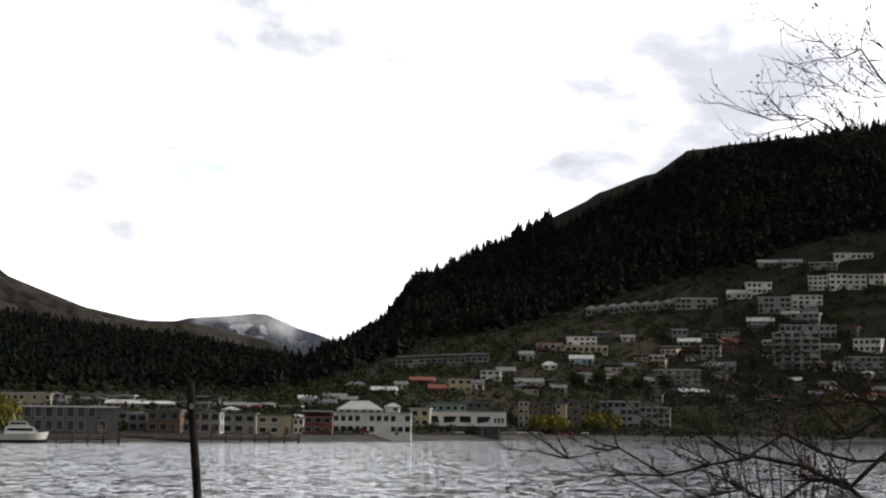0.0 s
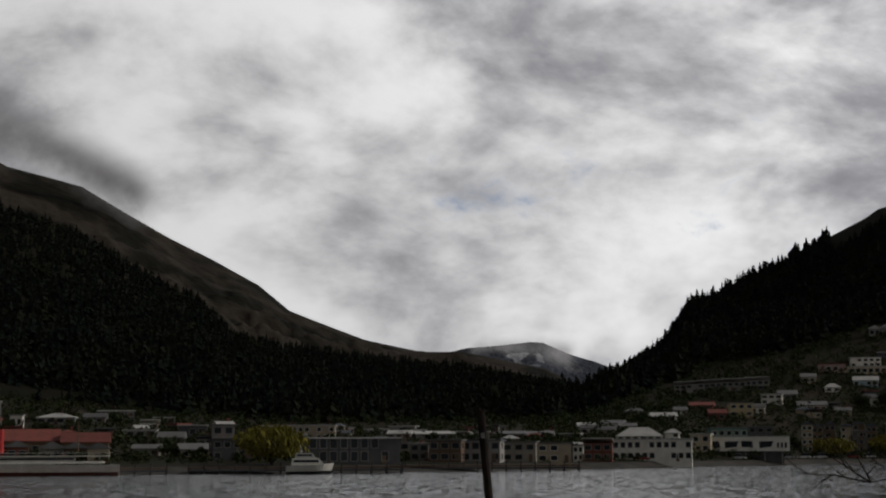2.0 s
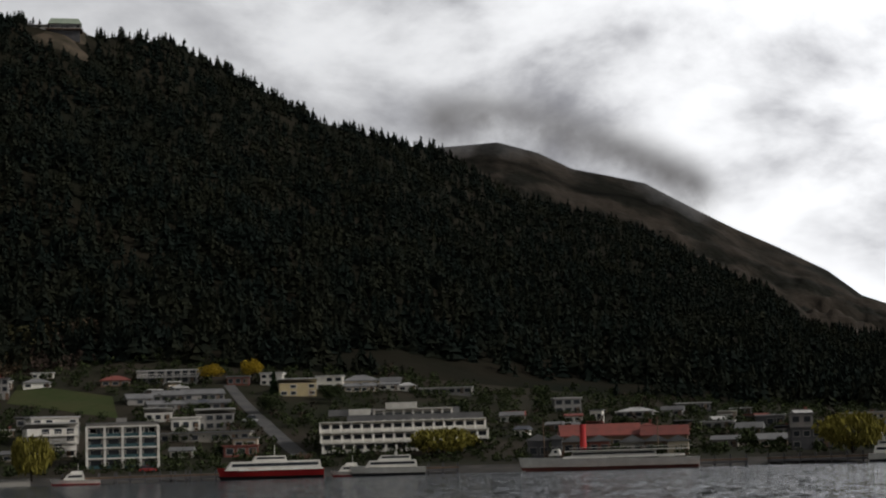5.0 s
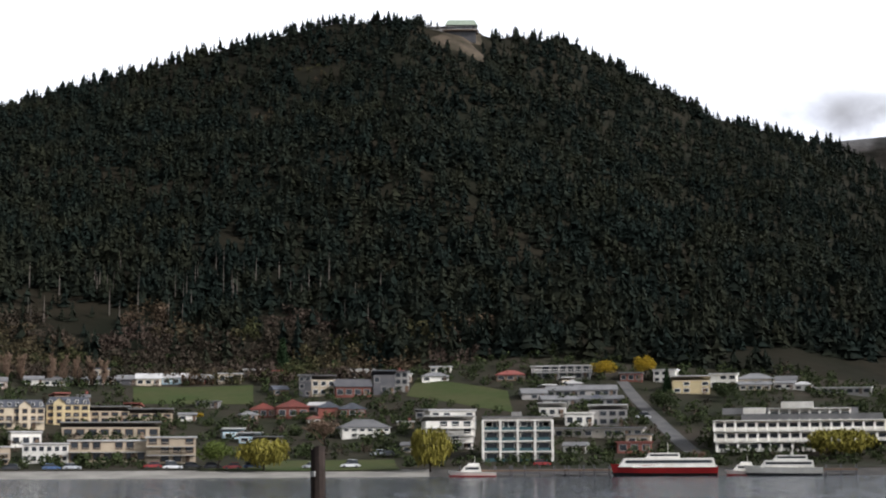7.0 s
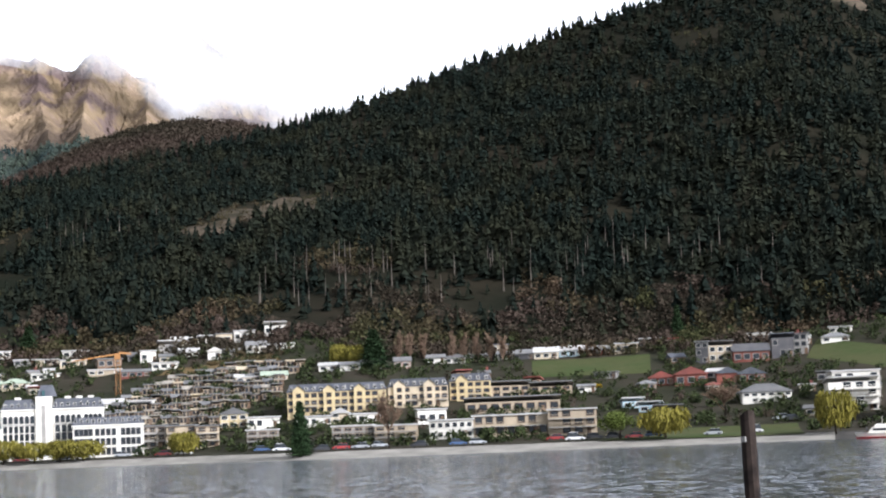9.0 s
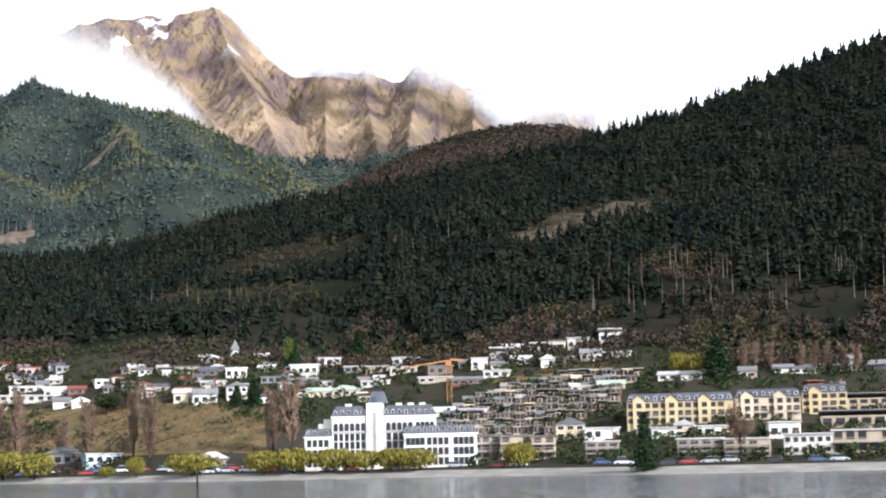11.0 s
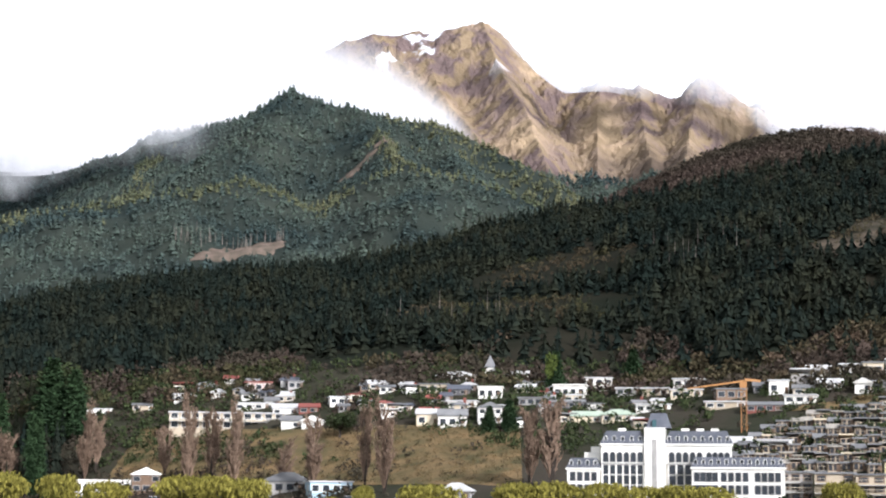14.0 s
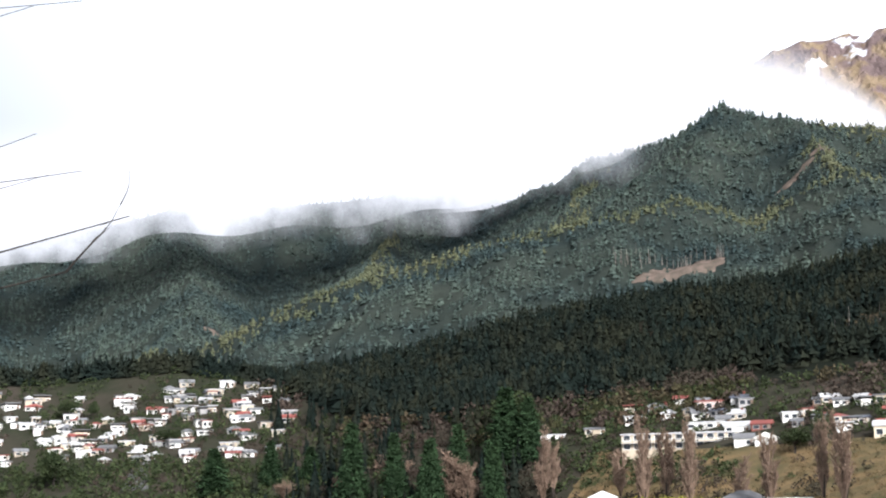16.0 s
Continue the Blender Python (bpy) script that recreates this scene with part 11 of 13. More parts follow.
def stepped_hotel(x, y, turn):
    h = tagged(new("stepped_hotel"), "pale grey stepped hotel with slanted white ribs over balconies", "hotel")
    h.matrix_basis = stand(x, y, turn, 0.0)
    tiers = ((-21, 3, 0.0, 2.6, 0.0, 9), (-21.5, 21, 2.6, 5.3, 1.7, 16), (-21.8, 20.5, 5.3, 8.0, 3.6, 16), (-8, 12, 8.0, 11.0, 6.0, 8))
    for x0, x1, z0, z1, y0, n in tiers:
        t = part("storey", boxes((x0, x1, y0 + 1.6, y0 + 16, z0 - (3 if z0 == 0 else 0), z1)), PAINT["white"], h)
        part("balcony", boxes((x0 - 0.3, x1 + 0.3, y0 - 0.4, y0 + 1.6, z1 - 0.25, z1)), PAINT["white"], t)
        part("parapet", boxes((x0, x1, y0 - 0.7, y0 - 0.5, z0 + 0.1, z0 + 0.9)), PAINT["white"], t)
        for i in range(n):
            cx = x0 + (x1 - x0) * (i + 0.5) / n
            part("window", pane_mesh((x1 - x0) / n * 0.72, 1.7), None, h, at=pose(cx, y0 + 1.58, z0 + 0.3))
        for i in range(n + 1):
            cx = x0 + (x1 - x0) * i / n
            bm = bmesh.new()
            loft(bm, [[(cx - 0.22, y0 - 1.1, z0), (cx + 0.22, y0 - 1.1, z0), (cx + 0.22, y0 + 0.5, z0), (cx - 0.22, y0 + 0.5, z0)],
                      [(cx - 0.22, y0 + 0.3, z1), (cx + 0.22, y0 + 0.3, z1), (cx + 0.22, y0 + 1.7, z1), (cx - 0.22, y0 + 1.7, z1)]])
            part("rib", bm, PAINT["white"], t)
    part("roof", boxes((-15, 20, 5.0, 18, 8.0, 9.6)), PAINT["roof_grey"], h)
    part("roof", boxes((-20, 14, 9.0, 19, 9.6, 11.2)), PAINT["roof_grey"], h)
    for x0, x1, z0, z1 in ((-14.5, -9, 8.0, 11.2), (-5, 3, 11.0, 12.6), (-13, -9.8, 7.0, 9.6)):
        part("plant_room", boxes((x0, x1, 5.2, 8.5, z0, z1)), PAINT["white"], h)
    return h


stepped_hotel(-216.5, 402.5, 27)


def grid_block(x, y, turn):
    h = tagged(new("apartment_house"), "white five-storey apartments with square framed balconies", "apartments")
    h.matrix_basis = stand(x, y, turn, 0.0)
    part("wall", boxes((-8.5, 8.5, 1.4, 11, -2.5, 10.8)), PAINT["grey"], h)
    for f in range(4):
        z = f * 2.55
        part("floor_slab", boxes((-8.7, 8.7, -0.3, 1.4, z + 2.3, z + 2.6)), PAINT["white"], h)
        for c in range(4):
            cx = -6.4 + c * 4.25
            part("window", pane_mesh(2.6, 1.8), None, h, at=pose(cx, 1.38, z + 0.2))
            part("railing", boxes((cx - 1.7, cx + 1.7, -0.2, -0.12, z + 0.05, z + 0.8)), PAINT["glass_blue"], h)
    for c in range(5):
        cx = -8.5 + c * 4.25
        part("pillar", boxes((cx - 0.3, cx + 0.3, -0.35, 1.4, -2.0, 10.0)), PAINT["white"], h)
    windows(h, 17, 1, 6, 8.6, 2, 1.6, 1.3, 1.38)
    part("roof", boxes((-8.8, 8.8, 1.0, 11.2, 10.8, 11.1)), PAINT["roof_grey"], h)
    part("roof_plant", boxes((-1.5, 1.0, 4, 7, 11.1, 12.2)), PAINT["grey"], h)
    return h


grid_block(-266.5, 351.5, 37)


def gallery(x, y, turn):
    """White box on a glazed ground floor, with slanted openings cut into its face."""
    h = tagged(new("gallery_building"), "white boxy lakefront building with slanted dark openings", "building")
    h.matrix_basis = stand(x, y, turn, 0.0)
    part("ground_floor", boxes((-12.0, 12.0, 1.5, 10, -1.5, 2.4)), PAINT["dark"], h)
    part("wall", boxes((-13.8, 13.8, 0, 11, 2.4, 6.9)), PAINT["white"], h)
    part("roof", boxes((-13.9, 13.9, -0.1, 11.1, 6.9, 7.15)), PAINT["roof_pale"], h)
    for i, cx in enumerate((-9.6, -4.6, 0.6, 6.2)):
        s = (0.7, -0.5, 0.3, -0.7)[i]
        bm = bmesh.new()
        loft(bm, [[(cx - 1.8, yy, 3.6 + s * 0.4), (cx + 1.8, yy, 3.6 - s * 0.3), (cx + 1.9 - s, yy, 5.6), (cx - 1.9, yy, 5.6 + s * 0.2)] for yy in (-0.06, 0.02)])
        part("opening", bm, PAINT["glass"], h)
    for cx in (10.2, 11.4, 12.6):
        part("window", pane_mesh(0.7, 1.6), None, h, at=pose(cx, -0.02, 3.5))
    for cx in (-11.5, -6, 0, 6, 11.5):
        part("pillar", boxes((cx - 0.2, cx + 0.2, 0.3, 0.7, -1.5, 2.4)), PAINT["concrete"], h)
    return h


gallery(7.2, 581.0, -2)


def gondola_station(x, y, turn):
    h = tagged(new("hilltop_station"), "green-roofed hilltop station building on a rocky knoll", "station")
    h.matrix_basis = pose(x, y, float(height(x, y)) + 4.0, 0, 0, turn)
    part("wall", boxes((-8, 8, 0, 8, -7.0, 2.6)), PAINT["dark"], h)
    part("deck", boxes((-10, 9.5, -2, 9, -0.6, -0.2)), PAINT["timber"], h)
    bm = bmesh.new()
    prism(bm, [(-9, -1.2), (9, -1.2), (9, 9), (-9, 9)], 2.6, 5.6, 0.8)
    part("roof", bm, PAINT["roof_green"], h)
    windows(h, 16, 1, 6, 0.5, 2, 1.8, 1.4)
    part("terminal", boxes((-19, -9, 0, 7, -5.0, 0.8)), PAINT["grey"], h)
    part("terminal_roof", roof_mesh("mono", 11, 8, 0.8, 1.0), PAINT["roof_pale"], h, at=pose(-14, 0, 0))
    return h


gondola_station(*GONDOLA)


def church(x, y, turn):
    c = tagged(new("spire_house"), "small white house with a steep pointed spire roof", "house")
    c.matrix_basis = stand(x, y, turn, 0)
    part("wall", boxes((-1.6, 1.6, 0, 4, -1.5, 2.6)), PAINT["white"], c)
    bm = bmesh.new()
    prism(bm, [(-1.9, -0.3), (1.9, -0.3), (1.9, 4.3), (-1.9, 4.3)], 2.6, 6.6, 0.03)
    part("spire", bm, PAINT["roof_grey"], c)
    part("window", pane_mesh(0.7, 1.1), None, c, at=pose(0, -0.02, 0.9))


church(*SPIRE)


def tower_crane(x, y, turn):
    c = tagged(new("tower_crane"), "rusty orange lattice tower crane over a building site", "crane")
    c.matrix_basis = stand(x, y, turn, 0.3)
    bm = bmesh.new()
    for sx in (-0.7, 0.7):
        for sy in (-0.7, 0.7):
            box(bm, sx - 0.08, sx + 0.08, sy - 0.08, sy + 0.08, 0, 13)
    part("leg_frame", bm, PAINT["crane_yellow"], c)
    bm = bmesh.new()
    for i in range(11):
        for s in (-1, 1):
            z = 0.4 + i * 1.15
            k = s * (1 if i % 2 else -1)
            loft(bm, [[(-0.7 * k, s * 0.7 - 0.06, z), (-0.7 * k + 0.08, s * 0.7 - 0.06, z), (-0.7 * k + 0.08, s * 0.7 + 0.06, z), (-0.7 * k, s * 0.7 + 0.06, z)],
                      [(0.7 * k, s * 0.7 - 0.06, z + 1.15), (0.7 * k + 0.08, s * 0.7 - 0.06, z + 1.15), (0.7 * k + 0.08, s * 0.7 + 0.06, z + 1.15), (0.7 * k, s * 0.7 + 0.06, z + 1.15)]])
    part("lattice", bm, PAINT["crane_yellow"], c)
    part("cab", boxes((-1.0, 0.6, -1.1, 0.6, 11.2, 12.8)), PAINT["crane_yellow"], c)
    bm = bmesh.new()
    loft(bm, [[(0, -0.25, 12.7), (0, 0.25, 12.7), (0, 0, 13.2)], [(-14, -0.2, 10.9), (-14, 0.2, 10.9), (-14, 0, 11.2)]])
    part("jib", bm, PAINT["crane_yellow"], c)
    bm = bmesh.new()
    loft(bm, [[(0.2, -0.2, 13.0), (0.2, 0.2, 13.0), (0.4, 0, 13.6)], [(4.2, -0.3, 12.6), (4.2, 0.3, 12.6), (4.2, 0, 13.2)]])
    part("counter_jib", bm, PAINT["crane_yellow"], c)


tower_crane(*CRANE)


# ---- streets and open ground ----
def patch(name, corners, mat, label, category, lift=0.12, n=24):
    """A patch of ground between four corners (x, y), lying on the slope."""
    u, v = np.meshgrid(np.linspace(0, 1, n), np.linspace(0, 1, n), indexing="ij")
    c = np.array(corners, float)
    p = ((1 - u) * (1 - v))[..., None] * c[0] + (u * (1 - v))[..., None] * c[1] + (u * v)[..., None] * c[2] + ((1 - u) * v)[..., None] * c[3]
    return sheet(name, p[..., 0], p[..., 1], height(p[..., 0], p[..., 1]) + lift, mat, label, category)


for name, corners, mat, label, category in PATCHES:
    patch(name, corners, PAINT[mat], label, category)


# ---- boats ----
def hull(bm, length, beam, free, rake=1.0, slot=0, z0=-0.6):
    n = 14
    secs = []
    for i in range(n + 1):
        u = i / n
        w = beam / 2 * min(1.0, (1.02 - (1 - min(1, u / 0.45)) ** 2.2)) if u < 0.45 else beam / 2 * (1 - 0.12 * (u - 0.45))
        x = -length / 2 + length * u
        sheer = free * (1.0 + 0.35 * (1 - u) ** 2)
        tip = rake * (1 - u) ** 3
        secs.append([(x + tip, -w * 0.55, z0), (x - 0.0, -w, sheer), (x, w, sheer), (x + tip, w * 0.55, z0)])
    loft(bm, secs, slot)


def vessel(name, label, x, y, turn, length, beam, free, colour, stripe, decks, extras=()):
    b = tagged(new(name), label, "boat")
    b.matrix_basis = pose(x, y, 0, 0, 0, turn)
    bm = bmesh.new()
    hull(bm, length, beam, free)
    h = part("hull", bm, PAINT[colour], b)
    if stripe:
        bm = bmesh.new()
        hull(bm, length * 0.985, beam * 1.012, free * 0.30, z0=-0.5)
        part("waterline_stripe", bm, PAINT[stripe], h)
    for x0, x1, z0, z1, w, glass in decks:
        bm = bmesh.new()
        k = (z1 - z0) * 0.8
        loft(bm, [[(x0, -w / 2, z0), (x1, -w / 2, z0), (x1, w / 2, z0), (x0, w / 2, z0)], [(x0 + k, -w / 2 * 0.9, z1), (x1 - k * 0.25, -w / 2 * 0.9, z1), (x1 - k * 0.25, w / 2 * 0.9, z1), (x0 + k, w / 2 * 0.9, z1)]])
        deck = part("cabin", bm, PAINT["white"], b)
        if glass:
            m = (z0 + z1) / 2
            part("cabin_window", boxes((x0 + k * 1.1, x1 - k * 0.5, -w / 2 * 0.99, w / 2 * 0.99, m - 0.12, m + (z1 - z0) * 0.27)), PAINT["glass"], deck)
    for pname, bmx, colour2 in extras:
        part(pname, bmx, PAINT[colour2], b)
    return b


def rod(x, z0, z1, r=0.08, dx=0.0):
    bm = bmesh.new()
    loft(bm, [[(x + r * math.cos(a), r * math.sin(a), z0) for a in (0, 1.57, 3.14, 4.71)], [(x + dx + r * 0.6 * math.cos(a), r * 0.6 * math.sin(a), z1) for a in (0, 1.57, 3.14, 4.71)]])
    return bm


def tube(x, z0, z1, r0, r1):
    bm = bmesh.new()
    loft(bm, [[(x + r * math.cos(k * 0.5236), r * math.sin(k * 0.5236), z) for k in range(12)] for r, z in ((r0, z0), (r1, z1))])
    return bm


for spec in BOATS:
    kind, bx, by, turn, s = spec
    if kind == "ferry":
        vessel("ferry", "red and white fast catamaran ferry at the wharf", bx, by, turn, 23 * s, 6.5, 2.0, "red_paint", "black_paint",
               ((-10 * s, 11 * s, 2.0, 3.9, 6.0, True), (-4 * s, 3.5 * s, 3.9, 5.0, 4.4, True)), (("mast", rod(1, 5, 7.4), "white"), ("upper_band", boxes((-7 * s, 11.2 * s, -3.3, 3.3, 1.9, 2.25)), "white")))
    elif kind == "yacht":
        vessel("motor_yacht", "white motor yacht with swept cabins moored at the quay", bx, by, turn, 16.5 * s, 4.6, 1.7, "white", "black_paint",
               ((-5.0 * s, 6.5 * s, 1.8, 3.3, 3.9, True), (-2.2 * s, 5.2 * s, 3.3, 4.4, 3.2, True)), (("radar_arch", boxes((1.6, 2.2, -1.6, 1.6, 4.4, 5.1)), "white"), ("mast", rod(1.9, 5.0, 6.3, 0.07, 0.3), "white")))
    elif kind == "launch":
        vessel("launch", "small white and red launch by the jetty", bx, by, turn, 10.5 * s, 3.2, 1.0, "white", "red_paint",
               ((-2.6, 2.0, 1.1, 2.4, 2.4, True), (-1.2, 1.6, 2.4, 3.0, 2.0, False)), (("mast", rod(0.6, 3.0, 4.6, 0.05), "white"),))
    elif kind == "steamer":
        vessel("steamship", "long white steamship with a tall red funnel", bx, by, turn, 38, 6.2, 2.2, "white", "brick",
               ((-9.5, 16, 2.5, 2.95, 6.0, False), (-9.0, 17, 3.9, 4.15, 6.0, False), (-12.5, -10, 3.2, 4.6, 4.5, True), (-8, 10, 2.9, 3.8, 4.2, True)),
               (("funnel", tube(-5.2, 3.0, 9.6, 0.75, 0.65), "red_paint"), ("foremast", rod(-13.5, 2.5, 11.0, 0.12), "timber"), ("mainmast", rod(10.5, 3.5, 11.0, 0.12), "timber"),
                ("awning", boxes((-8, 17.5, -3, 3, 4.6, 4.7)), "white")) + tuple(("stanchion", rod(-7.5 + i * 2.5, 2.9, 4.6, 0.06), "white") for i in range(10)))


# ---- wharf, jetties, sea wall ----
def jetty(x, y, turn, length, depth, top=1.5):
    j = tagged(new("jetty"), "dark timber jetty on piles along the quay", "jetty")
    j.matrix_basis = pose(x, y, 0, 0, 0, turn)
    n = int(length / 3.2)
    part("deck", boxes((-length / 2, length / 2, -depth / 2, depth / 2, top - 0.35, top)), PAINT["timber"], j)
    for i in range(n + 1):
        for s in (-1, 1):
            px = -length / 2 + 0.3 + (length - 0.6) * i / n
            part("post", boxes((px - 0.18, px + 0.18, s * depth * 0.45 - 0.18, s * depth * 0.45 + 0.18, -1.5, top + (0.9 if s < 0 else 0.0))), PAINT["dark"], j)
    part("fender", boxes((-length / 2, length / 2, -depth / 2 - 0.12, -depth / 2, top - 0.9, top - 0.5)), PAINT["dark"], j)


for spec in JETTIES:
    jetty(*spec)


# ---- cars ----
def car(colour, kind):
    c = tagged(new("car"), "%s %s parked by the lakeside road" % (kind, "estate car" if kind != "white" else "van"), "car", "cars along the lakeside")
    long, top = (4.2, 1.5) if kind != "white" else (4.6, 1.9)
    bm = bmesh.new()
    loft(bm, [[(x, -0.85 * w, 0.3), (x, -0.85, z), (x, 0.85, z), (x, 0.85 * w, 0.3)] for x, z, w in ((-long / 2, 0.62, 0.9), (-long * 0.3, 0.88, 1), (long * 0.3, 0.92, 1), (long / 2, 0.7, 0.9))])
    part("body", bm, colour, c)
    bm = bmesh.new()
    loft(bm, [[(-long * 0.28, -0.8, 0.88), (long * 0.42, -0.8, 0.88), (long * 0.42, 0.8, 0.88), (-long * 0.28, 0.8, 0.88)], [(-long * 0.1, -0.66, top), (long * 0.34, -0.66, top), (long * 0.34, 0.66, top), (-long * 0.1, 0.66, top)]])
    cab = part("cabin", bm, PAINT["glass"], c)
    part("roof_panel", boxes((-long * 0.1, long * 0.34, -0.66, 0.66, top, top + 0.06)), colour, cab)
    for sx in (-1, 1):
        for sy in (-1, 1):
            bm = bmesh.new()
            loft(bm, [[(sx * long * 0.31 + 0.32 * math.cos(k * 0.785), yy, 0.32 + 0.32 * math.sin(k * 0.785)) for k in range(8)] for yy in (sy * 0.72, sy * 0.88)])
            part("wheel", bm, PAINT["black_paint"], c)
    return c


def car_paint(name, c):
    return material(name, c, None, 1.0, 0.3, vary=0.05)


CAR_KINDS = [car(car_paint("car_white", (0.75, 0.75, 0.75)), "white"), car(car_paint("car_silver", (0.42, 0.44, 0.46)), "silver"), car(car_paint("car_blue", (0.05, 0.10, 0.22)), "dark blue"),
             car(car_paint("car_red", (0.35, 0.03, 0.03)), "red"), car(car_paint("car_black", (0.03, 0.03, 0.035)), "black")]
rng = random.Random(21)
slots = [(az, 17 + rng.uniform(-3, 6)) for az in np.arange(42.5, 70, 0.62) if rng.random() < 0.6] + [(az, 20 + rng.uniform(0, 14)) for az in np.arange(69, 80, 0.33) if rng.random() < 0.75] + [(az, 16 + rng.uniform(0, 5)) for az in np.arange(-8, 3, 0.5) if rng.random() < 0.7]
slots += [(az, off) for az, off in ((34.0, 60), (33.6, 85), (33.2, 105), (36.4, 25), (41.6, 52), (41.2, 50))]
for i, (az, off) in enumerate(slots):
    x, y, _ = spot(az, float(shore_at(az)) + off)
    m = stand(float(x), float(y), az + rng.choice((0, 180)) + rng.uniform(-8, 8), -0.12)
    if i < 5:
        CAR_KINDS[i].matrix_basis = m
    else:
        copy_thing(CAR_KINDS[rng.choice((0, 0, 1, 1, 2, 3, 4))], m)

# ---- trees and shrubs ----
LEAF = {
    "willow": material("willow_leaves", (0.19, 0.165, 0.034), (0.12, 0.11, 0.025), 0.6, 0.9, island=0.35),
    "lime": material("fresh_leaves", (0.10, 0.125, 0.030), (0.07, 0.095, 0.024), 0.6, 0.9, island=0.35),
    "fir": material("fir_needles", (0.018, 0.035, 0.016), (0.030, 0.050, 0.020), 0.6, 0.9, island=0.35),
    "evergreen": material("evergreen_leaves", (0.022, 0.032, 0.014), (0.045, 0.055, 0.022), 0.5, 0.9, island=0.4),
    "twig": material("bare_twigs", (0.19, 0.13, 0.09), (0.13, 0.09, 0.066), 0.8, 0.9, island=0.3),
    "bark": material("bark", (0.040, 0.032, 0.026), (0.024, 0.020, 0.017), 3.0, 0.95, 0.02),
    "gold": material("golden_blossom", (0.34, 0.23, 0.02), (0.22, 0.16, 0.02), 0.6, 0.9, island=0.3),
}


def flakes(n, place, size, seed, droop=0.0):
    """n small leaf sprays as bent quads about places given by place(rng)."""
    rng = np.random.RandomState(seed)
    p = np.array([place(rng) for _ in range(n)])
    a, b = rng.normal(size=(n, 3)), rng.normal(size=(n, 3))
    if droop:
        a = a * 0.25 + np.array([0, 0, -droop])
    a /= np.linalg.norm(a, axis=1)[:, None]
    b -= (a * b).sum(1)[:, None] * a
    b /= np.linalg.norm(b, axis=1)[:, None]
    s = size * rng.uniform(0.6, 1.4, (n, 1))
    long = s * (3.2 if droop else 1.2)
    v = np.stack([p - b * s * 0.5, p + b * s * 0.5, p + a * long + b * s * 0.3, p + a * long - b * s * 0.3], 1).reshape(-1, 3)
    f = np.arange(4 * n).reshape(n, 4)
    return v, f


def as_mesh(name, v, f, mat):
    me = bpy.data.meshes.new(name)
    me.from_pydata(np.asarray(v).tolist(), [], np.asarray(f).tolist())
    me.materials.append(mat)
    return me


def limbs(seed, rise, spread, depth=4, kids=4, first=0.34, thick=0.03, shrink=0.62, low=0.55, top_kids=5):
    """A branching frame of tapered limbs, of height about 1. Returns (bmesh of trunk, bmesh of limbs, tips)."""
    rng = random.Random(seed)
    trunk, rest, tips = bmesh.new(), bmesh.new(), []

    def limb(bm, a, b, r0, r1):
        d = (b - a).normalized()
        u = d.cross(Vector((0.3, 0.9, 0.2))).normalized()
        w = d.cross(u)
        loft(bm, [[tuple(q + (u * math.cos(k * 2.094) + w * math.sin(k * 2.094)) * r) for k in range(3)] for q, r in ((a, r0), (b, r1))])

    def grow(at, way, long, r, level):
        mid = at + way * long * 0.5 + Vector((rng.uniform(-1, 1), rng.uniform(-1, 1), rng.uniform(-0.3, 0.6))) * long * 0.07
        end = at + way * long
        bm = trunk if level == 0 else rest
        limb(bm, at, mid, r, r * 0.8)
        limb(bm, mid, end, r * 0.8, r * 0.6)
        tips.append(end)
        if level < depth:
            for k in range(kids if level else top_kids):
                t = rng.uniform(0.3, 1.0) if level else rng.uniform(low, 1.0)
                side = Vector((rng.gauss(0, 1), rng.gauss(0, 1), 0)).normalized()
                grow(at + way * long * t, (way * rise + side * spread + Vector((0, 0, 0.25 * rise))).normalized(), long * shrink * rng.uniform(0.75, 1.15), max(0.0038, r * 0.5), level + 1)

    grow(Vector((0, 0, -0.03)), Vector((0, 0, 1)), first, thick, 0)
    return trunk, rest, tips


